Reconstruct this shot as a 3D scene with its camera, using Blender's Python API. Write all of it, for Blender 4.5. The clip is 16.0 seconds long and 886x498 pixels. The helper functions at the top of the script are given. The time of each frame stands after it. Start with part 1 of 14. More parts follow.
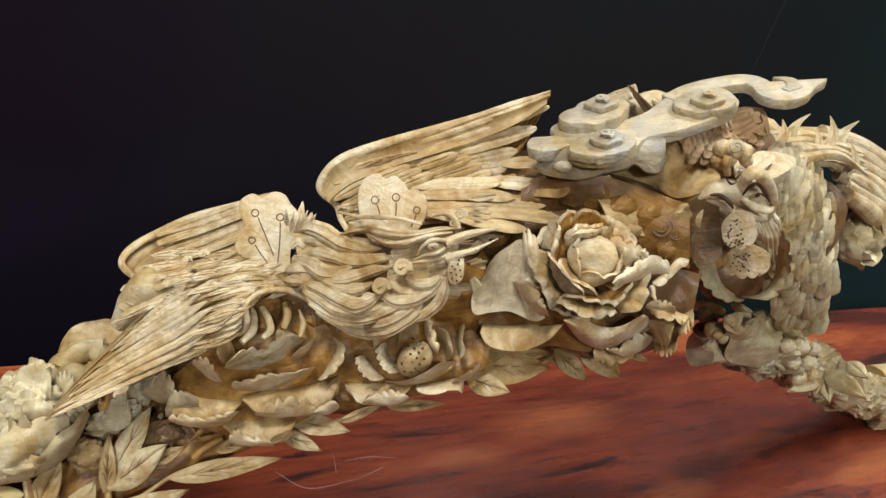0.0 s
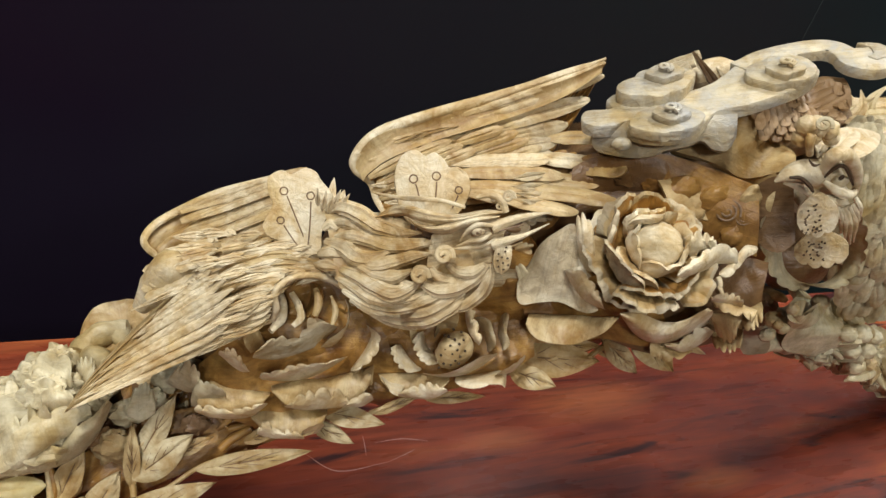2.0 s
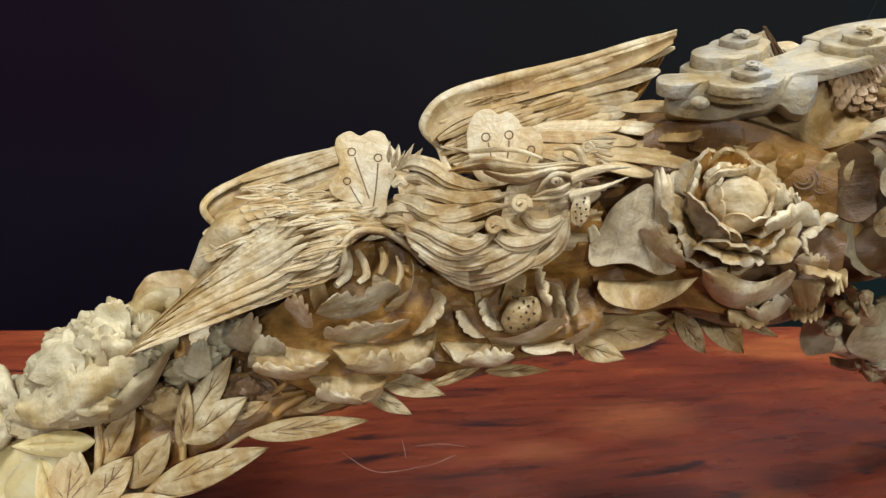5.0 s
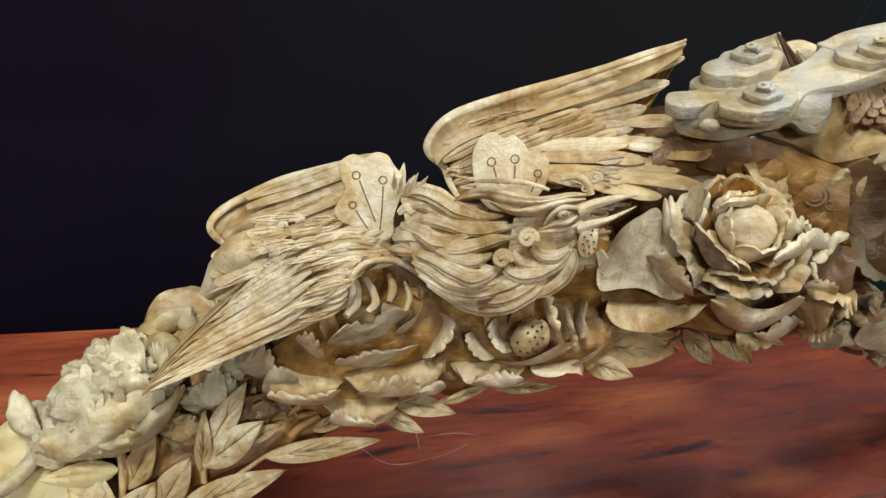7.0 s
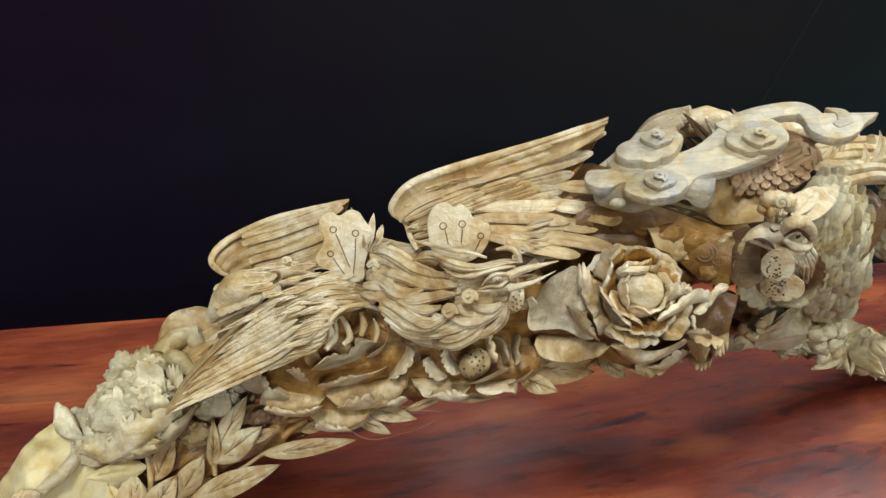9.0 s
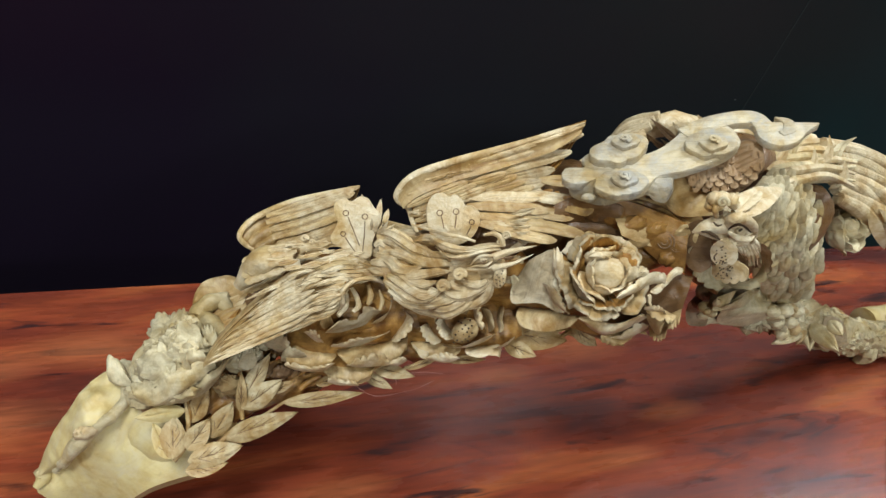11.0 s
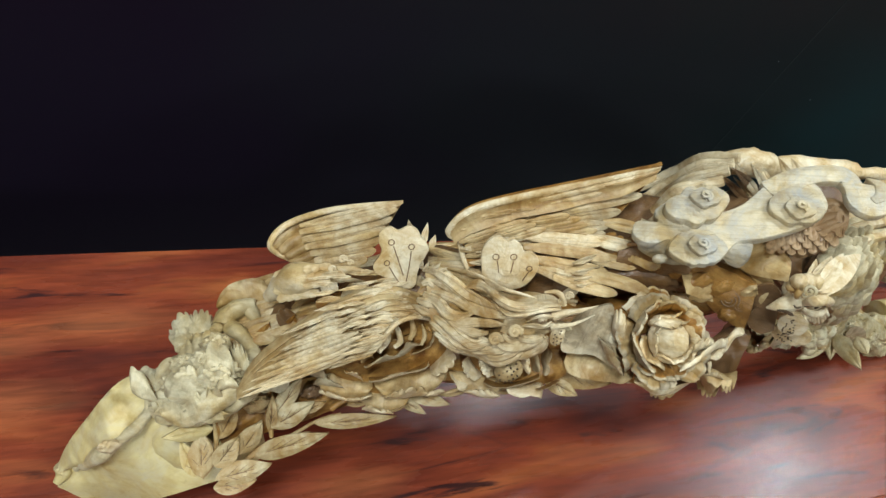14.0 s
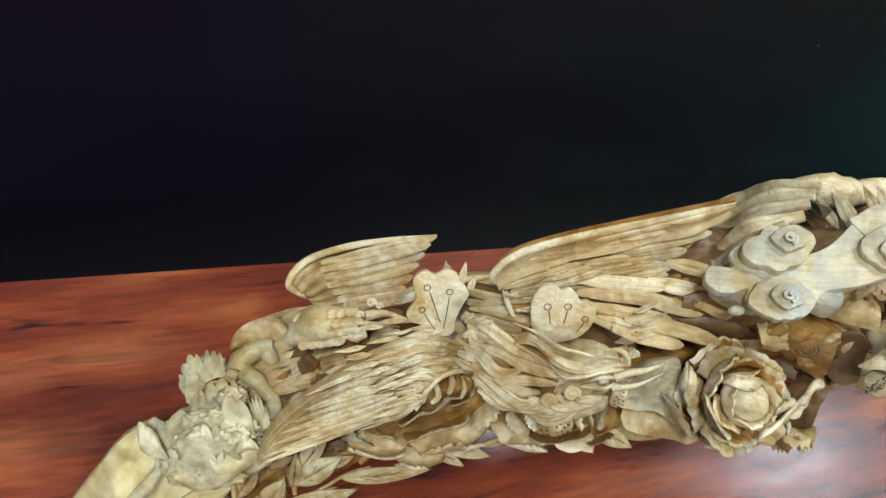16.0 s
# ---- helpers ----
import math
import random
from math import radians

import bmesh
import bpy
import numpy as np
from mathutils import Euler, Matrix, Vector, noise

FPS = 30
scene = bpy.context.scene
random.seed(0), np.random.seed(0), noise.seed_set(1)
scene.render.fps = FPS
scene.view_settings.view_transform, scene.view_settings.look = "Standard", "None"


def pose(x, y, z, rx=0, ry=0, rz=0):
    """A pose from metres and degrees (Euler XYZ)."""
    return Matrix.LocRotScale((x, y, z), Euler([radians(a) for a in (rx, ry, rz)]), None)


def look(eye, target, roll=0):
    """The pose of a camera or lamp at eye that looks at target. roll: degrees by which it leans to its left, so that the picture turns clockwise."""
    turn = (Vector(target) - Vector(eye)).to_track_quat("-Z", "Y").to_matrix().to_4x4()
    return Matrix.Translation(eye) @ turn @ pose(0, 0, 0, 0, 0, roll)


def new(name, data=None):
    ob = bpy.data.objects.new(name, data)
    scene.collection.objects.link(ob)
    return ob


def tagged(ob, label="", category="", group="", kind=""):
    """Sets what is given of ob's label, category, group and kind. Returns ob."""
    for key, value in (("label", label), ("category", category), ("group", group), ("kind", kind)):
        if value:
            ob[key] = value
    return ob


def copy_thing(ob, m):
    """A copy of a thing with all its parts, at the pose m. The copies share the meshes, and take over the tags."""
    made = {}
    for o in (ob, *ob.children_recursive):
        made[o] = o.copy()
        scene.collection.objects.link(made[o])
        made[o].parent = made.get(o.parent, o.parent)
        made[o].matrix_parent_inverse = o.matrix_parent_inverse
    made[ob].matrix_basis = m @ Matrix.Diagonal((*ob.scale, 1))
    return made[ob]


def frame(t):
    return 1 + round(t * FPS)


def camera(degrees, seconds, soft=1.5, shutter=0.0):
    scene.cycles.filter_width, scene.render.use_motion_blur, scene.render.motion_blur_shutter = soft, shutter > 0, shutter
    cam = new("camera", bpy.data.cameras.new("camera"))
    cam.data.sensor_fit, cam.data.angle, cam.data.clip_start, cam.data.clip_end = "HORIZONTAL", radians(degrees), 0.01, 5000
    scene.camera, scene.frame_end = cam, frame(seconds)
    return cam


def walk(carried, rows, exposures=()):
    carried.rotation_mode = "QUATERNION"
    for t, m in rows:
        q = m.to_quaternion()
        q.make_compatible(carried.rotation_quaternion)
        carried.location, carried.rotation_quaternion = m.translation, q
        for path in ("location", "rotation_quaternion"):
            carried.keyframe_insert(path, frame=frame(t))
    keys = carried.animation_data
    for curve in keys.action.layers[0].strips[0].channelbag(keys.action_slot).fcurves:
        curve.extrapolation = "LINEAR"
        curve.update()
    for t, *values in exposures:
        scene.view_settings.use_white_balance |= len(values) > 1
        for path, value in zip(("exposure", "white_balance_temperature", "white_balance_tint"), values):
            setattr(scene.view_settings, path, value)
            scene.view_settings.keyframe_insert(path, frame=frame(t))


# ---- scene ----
cam = camera(67.0, 16.0)
PATH = [
    (0, (-0.2284, -0.3561, 0.6330), (0.5099, 1.1534, -0.4520), 14.0),
    (0.5, (-0.2243, -0.3434, 0.6250), (0.5002, 1.1685, -0.4650), 13.6),
    (1, (-0.2232, -0.3336, 0.6200), (0.4932, 1.1703, -0.4870), 13.9),
    (1.5, (-0.2229, -0.3233, 0.6200), (0.4754, 1.1658, -0.5180), 13.7),
    (2, (-0.2272, -0.3149, 0.6200), (0.4460, 1.1495, -0.5650), 13.8),
    (2.5, (-0.2234, -0.3183, 0.5960), (0.4336, 1.1580, -0.5820), 14.1),
    (3, (-0.2516, -0.3482, 0.5660), (0.3855, 1.1946, -0.5370), 14.0),
    (3.5, (-0.2675, -0.3515, 0.5570), (0.3644, 1.2374, -0.4820), 13.7),
    (6, (-0.2572, -0.3204, 0.5530), (0.3903, 1.2302, -0.5320), 14.3),
    (6.5, (-0.2624, -0.3115, 0.5870), (0.3735, 1.2076, -0.5480), 13.5),
    (7, (-0.2611, -0.3053, 0.5980), (0.3589, 1.1791, -0.5910), 12.9),
    (7.5, (-0.2568, -0.3020, 0.6250), (0.3519, 1.1576, -0.5990), 12.7),
    (8, (-0.2559, -0.3084, 0.6440), (0.3731, 1.1148, -0.6130), 13.7),
    (8.5, (-0.2638, -0.3119, 0.6770), (0.3783, 1.0746, -0.6130), 14.5),
    (9, (-0.2673, -0.3237, 0.7350), (0.3746, 1.0116, -0.6080), 14.9),
    (9.5, (-0.2764, -0.3311, 0.7730), (0.3602, 0.9481, -0.6270), 16.4),
    (12, (-0.2906, -0.3983, 0.8610), (0.3064, 0.8730, -0.5630), 15.8),
    (12.5, (-0.3207, -0.3862, 0.8970), (0.3060, 0.8116, -0.5780), 18.3),
    (13, (-0.3241, -0.3273, 0.8870), (0.3403, 0.7773, -0.6420), 22.2),
    (13.5, (-0.3184, -0.2667, 0.8690), (0.3616, 0.7485, -0.7140), 25.1),
    (14, (-0.3268, -0.2221, 0.8500), (0.3245, 0.7565, -0.7670), 26.1),
    (14.5, (-0.3375, -0.1891, 0.8360), (0.3455, 0.7684, -0.7820), 27.4),
    (15, (-0.3305, -0.1735, 0.8320), (0.3474, 0.7638, -0.7990), 27.7),
    (15.5, (-0.3442, -0.1514, 0.8280), (0.3292, 0.7665, -0.8160), 28.0),
    (16, (-0.3335, -0.1275, 0.8180), (0.3133, 0.7690, -0.8490), 27.2),
]
walk(cam, [(t, look(eye, target, roll)) for t, eye, target, roll in PATH],
     [(0.0, 0.08, 6600, 11), (3.5, 0.05, 6450, 10), (7.0, 0.02, 6250, 8), (9.5, -0.04, 6150, 6), (12.5, 0.0, 6250, 6), (14.0, -0.06, 6080, 3), (15.4, -0.05, 5960, 1.5), (16.0, 0.0, 5920, 1)])

# ---------- light ----------
world = bpy.data.worlds.new("room_air")
scene.world = world
world.use_nodes = True
world.node_tree.nodes["Background"].inputs[0].default_value = (0.55, 0.6, 0.65, 1)
world.node_tree.nodes["Background"].inputs[1].default_value = 0.02
CEILING = 2.0
# y = -1.9 pair is added front fill; the row follows table glare
LAMPS = [(-2.15, -0.3), (-0.7, -0.35), (0.75, 0.35), (2.2, 0.1), (3.65, -0.3), (-0.7, -1.9), (0.75, -1.9)]
LAMP_WATTS = 23.5
for lx, ly in LAMPS:
    bulb = bpy.data.lights.new("ceiling_lamp_light", "AREA")
    bulb.shape, bulb.size, bulb.energy, bulb.color = "DISK", 0.34, LAMP_WATTS, (0.95, 0.98, 1.0)
    lamp = new("ceiling_lamp_light", bulb)
    lamp.matrix_world = look((lx, ly, CEILING - 0.05), (lx, ly, 0))

# ---------- materials ----------


def nodes_of(name):
    m = bpy.data.materials.new(name)
    m.use_nodes = True
    nt = m.node_tree
    bsdf = nt.nodes["Principled BSDF"]

    def add(kind, **inputs):
        n = nt.nodes.new(kind)
        for key, value in inputs.items():
            n.inputs[key.replace("_", " ")].default_value = value
        return n

    def link(a, b):
        nt.links.new(a, b)

    return m, bsdf, add, link


def ramp(add, stops):
    n = add("ShaderNodeValToRGB")
    el = n.color_ramp.elements
    while len(el) < len(stops):
        el.new(0.5)
    for e, (at, colour) in zip(el, stops):
        e.position, e.color = at, (*colour, 1)
    return n


def mixed(add, link, fac, a, b, mode="MIX"):
    n = add("ShaderNodeMix")
    n.data_type, n.blend_type = "RGBA", mode
    if isinstance(fac, (int, float)):
        n.inputs[0].default_value = fac
    else:
        link(fac, n.inputs[0])
    for socket, value in ((n.inputs[6], a), (n.inputs[7], b)):
        if isinstance(value, tuple):
            socket.default_value = (*value, 1)
        else:
            link(value, socket)
    return n.outputs[2]


def carved_wood(name, light, mid, dark, stain, stain_at=0.55, rough=0.42, bump=0.6, stroke=0.4):
    """Yellow root wood: fine grain, amber and grey patches, tool marks."""
    m, bsdf, add, link = nodes_of(name)
    geo = add("ShaderNodeNewGeometry")
    info = add("ShaderNodeObjectInfo")
    grain_map = add("ShaderNodeMapping")
    grain_map.inputs["Scale"].default_value = (34, 46, 50)
    grain_map.inputs["Rotation"].default_value = (0.2, 0.55, 0.1)
    link(geo.outputs["Position"], grain_map.inputs["Vector"])
    grain = add("ShaderNodeTexNoise", Scale=1.0, Detail=6.0, Roughness=0.65, Distortion=1.6)
    link(grain_map.outputs[0], grain.inputs["Vector"])
    patch = add("ShaderNodeTexNoise", Scale=26.0, Detail=6.0, Roughness=0.68, Distortion=1.2)
    link(geo.outputs["Position"], patch.inputs["Vector"])
    spots = add("ShaderNodeTexNoise", Scale=130.0, Detail=4.0, Roughness=0.65, Distortion=0.8)
    link(geo.outputs["Position"], spots.inputs["Vector"])
    base = ramp(add, [(0.30, mid), (0.55, light), (0.75, light)])
    link(grain.outputs[0], base.inputs[0])
    cover = ramp(add, [(stain_at - 0.1, (0, 0, 0)), (stain_at + 0.16, (1, 1, 1))])
    link(patch.outputs[0], cover.inputs[0])
    c = mixed(add, link, cover.outputs[0], base.outputs[0], stain)
    pits = ramp(add, [(0.6, (0, 0, 0)), (0.8, (0.5, 0.5, 0.5))])
    link(spots.outputs[0], pits.inputs[0])
    c = mixed(add, link, pits.outputs[0], c, dark)
    coords = add("ShaderNodeTexCoord")
    lines = add("ShaderNodeMapping")
    lines.inputs["Scale"].default_value = (9, 240, 1)
    link(coords.outputs["UV"], lines.inputs["Vector"])
    strokes = add("ShaderNodeTexNoise", Scale=1.0, Detail=4.0, Roughness=0.6, Distortion=0.7)
    link(lines.outputs[0], strokes.inputs["Vector"])
    cuts = ramp(add, [(0.36, (0, 0, 0)), (0.41, (stroke, stroke, stroke)), (0.435, (stroke, stroke, stroke)), (0.47, (0, 0, 0))])
    link(strokes.outputs[0], cuts.inputs[0])
    c = mixed(add, link, cuts.outputs[0], c, dark)
    glaze = add("ShaderNodeTexNoise", Scale=15.0, Detail=5.0, Roughness=0.65, Distortion=1.0)
    link(geo.outputs["Position"], glaze.inputs["Vector"])
    warm = ramp(add, [(0.36, (0.78, 0.66, 0.44)), (0.5, (0.98, 0.96, 0.92)), (0.64, (1.03, 1.07, 1.14))])
    link(glaze.outputs[0], warm.inputs[0])
    c = mixed(add, link, 1.0, c, warm.outputs[0], "MULTIPLY")
    tone = ramp(add, [(0.0, (0.88, 0.86, 0.82)), (1.0, (1.1, 1.09, 1.07))])
    link(info.outputs["Random"], tone.inputs[0])
    c = mixed(add, link, 1.0, c, tone.outputs[0], "MULTIPLY")
    link(c, bsdf.inputs["Base Color"])
    bsdf.inputs["Roughness"].default_value = rough
    bsdf.inputs["Specular IOR Level"].default_value = 0.35
    rough_map = add("ShaderNodeMapRange", To_Min=rough - 0.1, To_Max=rough + 0.15)
    link(patch.outputs[0], rough_map.inputs[0])
    link(rough_map.outputs[0], bsdf.inputs["Roughness"])
    tool = add("ShaderNodeMath")
    tool.operation = "ADD"
    weak = add("ShaderNodeMath")
    weak.operation = "MULTIPLY"
    weak.inputs[1].default_value = 2.5 * stroke
    link(strokes.outputs[0], weak.inputs[0])
    link(weak.outputs[0], tool.inputs[0])
    link(spots.outputs[0], tool.inputs[1])
    b = add("ShaderNodeBump", Strength=bump, Distance=0.002)
    link(tool.outputs[0], b.inputs["Height"])
    link(b.outputs[0], bsdf.inputs["Normal"])
    return m


PALE = carved_wood("carved_root_wood", (0.70, 0.605, 0.42), (0.54, 0.42, 0.235), (0.16, 0.085, 0.035), (0.44, 0.285, 0.105), 0.55, stroke=0.04, bump=0.95)
FEATHER = carved_wood("carved_feather_wood", (0.67, 0.565, 0.37), (0.48, 0.35, 0.175), (0.13, 0.07, 0.028), (0.38, 0.24, 0.09), 0.55, stroke=0.32, bump=0.9)
STAINED = carved_wood("stained_root_wood", (0.52, 0.43, 0.28), (0.38, 0.29, 0.165), (0.08, 0.055, 0.035), (0.20, 0.155, 0.10), 0.55, stroke=0.16, bump=0.9)
TAN = carved_wood("tan_root_wood", (0.42, 0.29, 0.165), (0.33, 0.21, 0.105), (0.11, 0.055, 0.022), (0.26, 0.155, 0.07), 0.55, stroke=0.14)
GREY = carved_wood("weathered_root_wood", (0.64, 0.56, 0.365), (0.48, 0.39, 0.215), (0.13, 0.10, 0.06), (0.34, 0.28, 0.165), 0.53, stroke=0.1)
# Amber stain; on petal insides it also paints in the shade of the hollow
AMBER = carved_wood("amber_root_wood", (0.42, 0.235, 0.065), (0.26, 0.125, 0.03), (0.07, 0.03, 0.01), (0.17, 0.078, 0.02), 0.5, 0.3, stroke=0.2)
GOLD = carved_wood("golden_root_wood", (0.55, 0.42, 0.22), (0.41, 0.275, 0.115), (0.13, 0.065, 0.022), (0.30, 0.175, 0.058), 0.52, 0.36, stroke=0.14)
LEAFWOOD = carved_wood("carved_leaf_wood", (0.58, 0.485, 0.295), (0.45, 0.34, 0.175), (0.15, 0.08, 0.03), (0.36, 0.225, 0.08), 0.52, stroke=0.05, bump=0.9)
# Brown wood; as trunk and ground it also stands for shaded recesses
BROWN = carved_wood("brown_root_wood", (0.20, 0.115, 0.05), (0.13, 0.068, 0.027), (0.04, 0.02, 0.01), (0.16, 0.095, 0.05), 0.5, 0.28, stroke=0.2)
BARE = carved_wood("bare_trunk_wood", (0.60, 0.49, 0.23), (0.52, 0.40, 0.17), (0.34, 0.24, 0.10), (0.57, 0.48, 0.29), 0.55, 0.45, 0.2, 0.06)
CLOUD = carved_wood("pale_cloud_wood", (0.57, 0.49, 0.33), (0.43, 0.34, 0.19), (0.2, 0.14, 0.08), (0.38, 0.37, 0.34), 0.5, stroke=0.2, bump=0.9)
HOLLOW = carved_wood("hollow_dark_wood", (0.10, 0.06, 0.03), (0.05, 0.03, 0.015), (0.02, 0.012, 0.008), (0.06, 0.04, 0.02), 0.5, 0.6)


KNOTS = [(-0.465, 0.204, 0.035), (-0.575, 0.106, 0.035), (-0.604, 0.182, 0.030), (-0.168, -0.042, 0.025), (0.234, -0.055, 0.020), (0.336, 0.005, 0.020), (0.235, 0.135, 0.035), (0.090, 0.097, 0.020)]


def rosewood():
    m, bsdf, add, link = nodes_of("polished_rosewood")
    geo = add("ShaderNodeNewGeometry")
    stretch = add("ShaderNodeMapping")
    stretch.inputs["Scale"].default_value = (1.6, 9.0, 9.0)
    link(geo.outputs["Position"], stretch.inputs["Vector"])
    warp = add("ShaderNodeTexNoise", Scale=1.4, Detail=4.0, Roughness=0.55, Distortion=0.8)
    link(stretch.outputs[0], warp.inputs["Vector"])
    fine = add("ShaderNodeMapping")
    fine.inputs["Scale"].default_value = (14, 150, 150)
    link(geo.outputs["Position"], fine.inputs["Vector"])
    grain = add("ShaderNodeTexNoise", Scale=1.0, Detail=5.0, Roughness=0.65, Distortion=0.4)
    link(fine.outputs[0], grain.inputs["Vector"])
    streak = add("ShaderNodeMapping")
    streak.inputs["Scale"].default_value = (2.2, 20.0, 20.0)
    streak.inputs["Rotation"].default_value = (0, 0, 0.09)
    link(geo.outputs["Position"], streak.inputs["Vector"])
    bands = add("ShaderNodeTexNoise", Scale=1.0, Detail=6.0, Roughness=0.6, Distortion=1.6)
    link(streak.outputs[0], bands.inputs["Vector"])
    big = ramp(add, [(0.3, (0.06, 0.014, 0.011)), (0.43, (0.15, 0.028, 0.014)), (0.57, (0.225, 0.044, 0.017)), (0.70, (0.36, 0.098, 0.030))])
    link(warp.outputs[0], big.inputs[0])
    dark = ramp(add, [(0.36, (1, 1, 1)), (0.43, (0, 0, 0))])
    link(bands.outputs[0], dark.inputs[0])
    dim = add("ShaderNodeMath")
    dim.operation = "MULTIPLY"
    dim.inputs[1].default_value = 0.9
    link(dark.outputs[0], dim.inputs[0])
    c = mixed(add, link, dim.outputs[0], big.outputs[0], (0.022, 0.009, 0.010))
    for kx, ky, kr in KNOTS:
        shift = add("ShaderNodeMapping")
        shift.inputs["Location"].default_value = (-kx / (3.4 * kr) - 0.35, -ky / kr - 0.35, -0.35)
        shift.inputs["Scale"].default_value = (1 / (3.4 * kr), 1 / kr, 1)
        link(geo.outputs["Position"], shift.inputs["Vector"])
        stir = mixed(add, link, 0.7, shift.outputs[0], bands.outputs[1], "ADD")
        glow = add("ShaderNodeTexGradient")
        glow.gradient_type = "SPHERICAL"
        link(stir, glow.inputs["Vector"])
        fade = ramp(add, [(0.0, (0, 0, 0)), (0.7, (0.55, 0.55, 0.55))])
        link(glow.outputs["Color"], fade.inputs[0])
        c = mixed(add, link, fade.outputs[0], c, (0.38, 0.115, 0.042))
    fineness = ramp(add, [(0.35, (0.72, 0.72, 0.72)), (0.65, (1.15, 1.15, 1.15))])
    link(grain.outputs[0], fineness.inputs[0])
    c = mixed(add, link, 1.0, c, fineness.outputs[0], "MULTIPLY")
    link(c, bsdf.inputs["Base Color"])
    bsdf.inputs["Specular IOR Level"].default_value = 0.36
    smear = add("ShaderNodeTexNoise", Scale=6.0, Detail=3.0)
    link(stretch.outputs[0], smear.inputs["Vector"])
    rough = add("ShaderNodeMapRange", To_Min=0.2, To_Max=0.36)
    link(smear.outputs[0], rough.inputs[0])
    link(rough.outputs[0], bsdf.inputs["Roughness"])
    b = add("ShaderNodeBump", Strength=0.06, Distance=0.002)
    link(bands.outputs[0], b.inputs["Height"])
    link(b.outputs[0], bsdf.inputs["Normal"])
    return m


def plain(name, colour, rough, vary=0.1, scale=3.0, spec=0.5):
    m, bsdf, add, link = nodes_of(name)
    geo = add("ShaderNodeNewGeometry")
    n = add("ShaderNodeTexNoise", Scale=scale, Detail=5.0, Roughness=0.6)
    link(geo.outputs["Position"], n.inputs["Vector"])
    r = ramp(add, [(0.3, tuple(c * (1 - vary) for c in colour)), (0.7, tuple(c * (1 + vary) for c in colour))])
    link(n.outputs[0], r.inputs[0])
    link(r.outputs[0], bsdf.inputs["Base Color"])
    bsdf.inputs["Roughness"].default_value = rough
    bsdf.inputs["Specular IOR Level"].default_value = spec
    b = add("ShaderNodeBump", Strength=0.05, Distance=0.002)
    link(n.outputs[0], b.inputs["Height"])
    link(b.outputs[0], bsdf.inputs["Normal"])
    return m


ROSEWOOD = rosewood()


def backdrop():
    """Black backdrop; reflected room glow is put into its colour, violet at one end, teal at the other."""
    m, bsdf, add, link = nodes_of("black_backdrop")
    geo = add("ShaderNodeNewGeometry")
    split = add("ShaderNodeSeparateXYZ")
    link(geo.outputs["Position"], split.inputs[0])
    cloud = add("ShaderNodeTexNoise", Scale=2.2, Detail=3.0)
    link(geo.outputs["Position"], cloud.inputs["Vector"])
    shift = add("ShaderNodeMath")
    shift.operation = "ADD"
    link(split.outputs[0], shift.inputs[0])
    link(cloud.outputs[0], shift.inputs[1])
    along = add("ShaderNodeMapRange", From_Min=0.1, From_Max=1.9)
    link(shift.outputs[0], along.inputs[0])
    # painted glow: violet-black, then faint grey, then teal
    tint = ramp(add, [(0.0, (0.0085, 0.0048, 0.0125)), (0.3, (0.0105, 0.0105, 0.0145)), (0.5, (0.0115, 0.0135, 0.0155)), (0.72, (0.0085, 0.0145, 0.0155)), (1.0, (0.007, 0.026, 0.028))])
    link(along.outputs[0], tint.inputs[0])
    link(tint.outputs[0], bsdf.inputs["Base Color"])
    bsdf.inputs["Roughness"].default_value = 0.42
    bsdf.inputs["Specular IOR Level"].default_value = 0.22
    return m


BLACK = backdrop()
TEAL = plain("unseen_teal_wall", (0.16, 0.36, 0.36), 0.8)
DIM = plain("unseen_dim_wall", (0.05, 0.035, 0.05), 0.6)
SEAM = plain("faint_grey_seam", (0.014, 0.02, 0.02), 0.6)
SPECK = plain("pale_dust", (0.3, 0.3, 0.3), 0.8)
PLASTER = plain("white_plaster", (0.62, 0.64, 0.62), 0.8)
FLOORING = plain("grey_floor", (0.22, 0.21, 0.2), 0.5)
LAMP_WHITE = plain("lamp_housing", (0.8, 0.8, 0.8), 0.5)
SCRATCH = plain("pale_scratch", (0.42, 0.22, 0.18), 0.5)

# ---------- builders ----------
PLACE = {}


def arr(p):
    return np.array(p, float)


def unit(v):
    return v / max(np.linalg.norm(v), 1e-9)


class Shape:
    """Vertices and faces of one mesh."""

    def __init__(self):
        self.v, self.f, self.m, self.uv = [], [], [], []

    def add(self, piece, mat=0):
        v, f = piece[:2]
        uv = piece[2] if len(piece) > 2 else [(p[0] + 0.3 * p[2], p[1] + p[2]) for p in v]
        self.uv.extend((a, b) for a, b in uv)
        self.m.extend([mat] * len(f))
        o = len(self.v)
        self.v.extend(map(tuple, v))
        self.f.extend(tuple(i + o for i in face) for face in f)
        return self


def part(name, shape, material, parent=None, label="", sharp=42):
    v = np.array(shape.v)
    mid = v.mean(0)
    me = bpy.data.meshes.new(name)
    me.from_pydata([tuple(p) for p in v - mid], [], shape.f)
    me.polygons.foreach_set("use_smooth", [True] * len(me.polygons))
    me.set_sharp_from_angle(angle=radians(sharp))
    for m in material if isinstance(material, list) else [material]:
        me.materials.append(m)
    me.polygons.foreach_set("material_index", shape.m)
    corner = np.empty(len(me.loops), dtype=np.int32)
    me.loops.foreach_get("vertex_index", corner)
    me.uv_layers.new(name="along").data.foreach_set("uv", np.array(shape.uv)[corner].ravel())
    ob = new(name, me)
    ob.parent = parent
    ob.location = mid - PLACE.get(parent.name, 0) if parent else mid
    PLACE[ob.name] = mid
    return tagged(ob, label) if label else ob


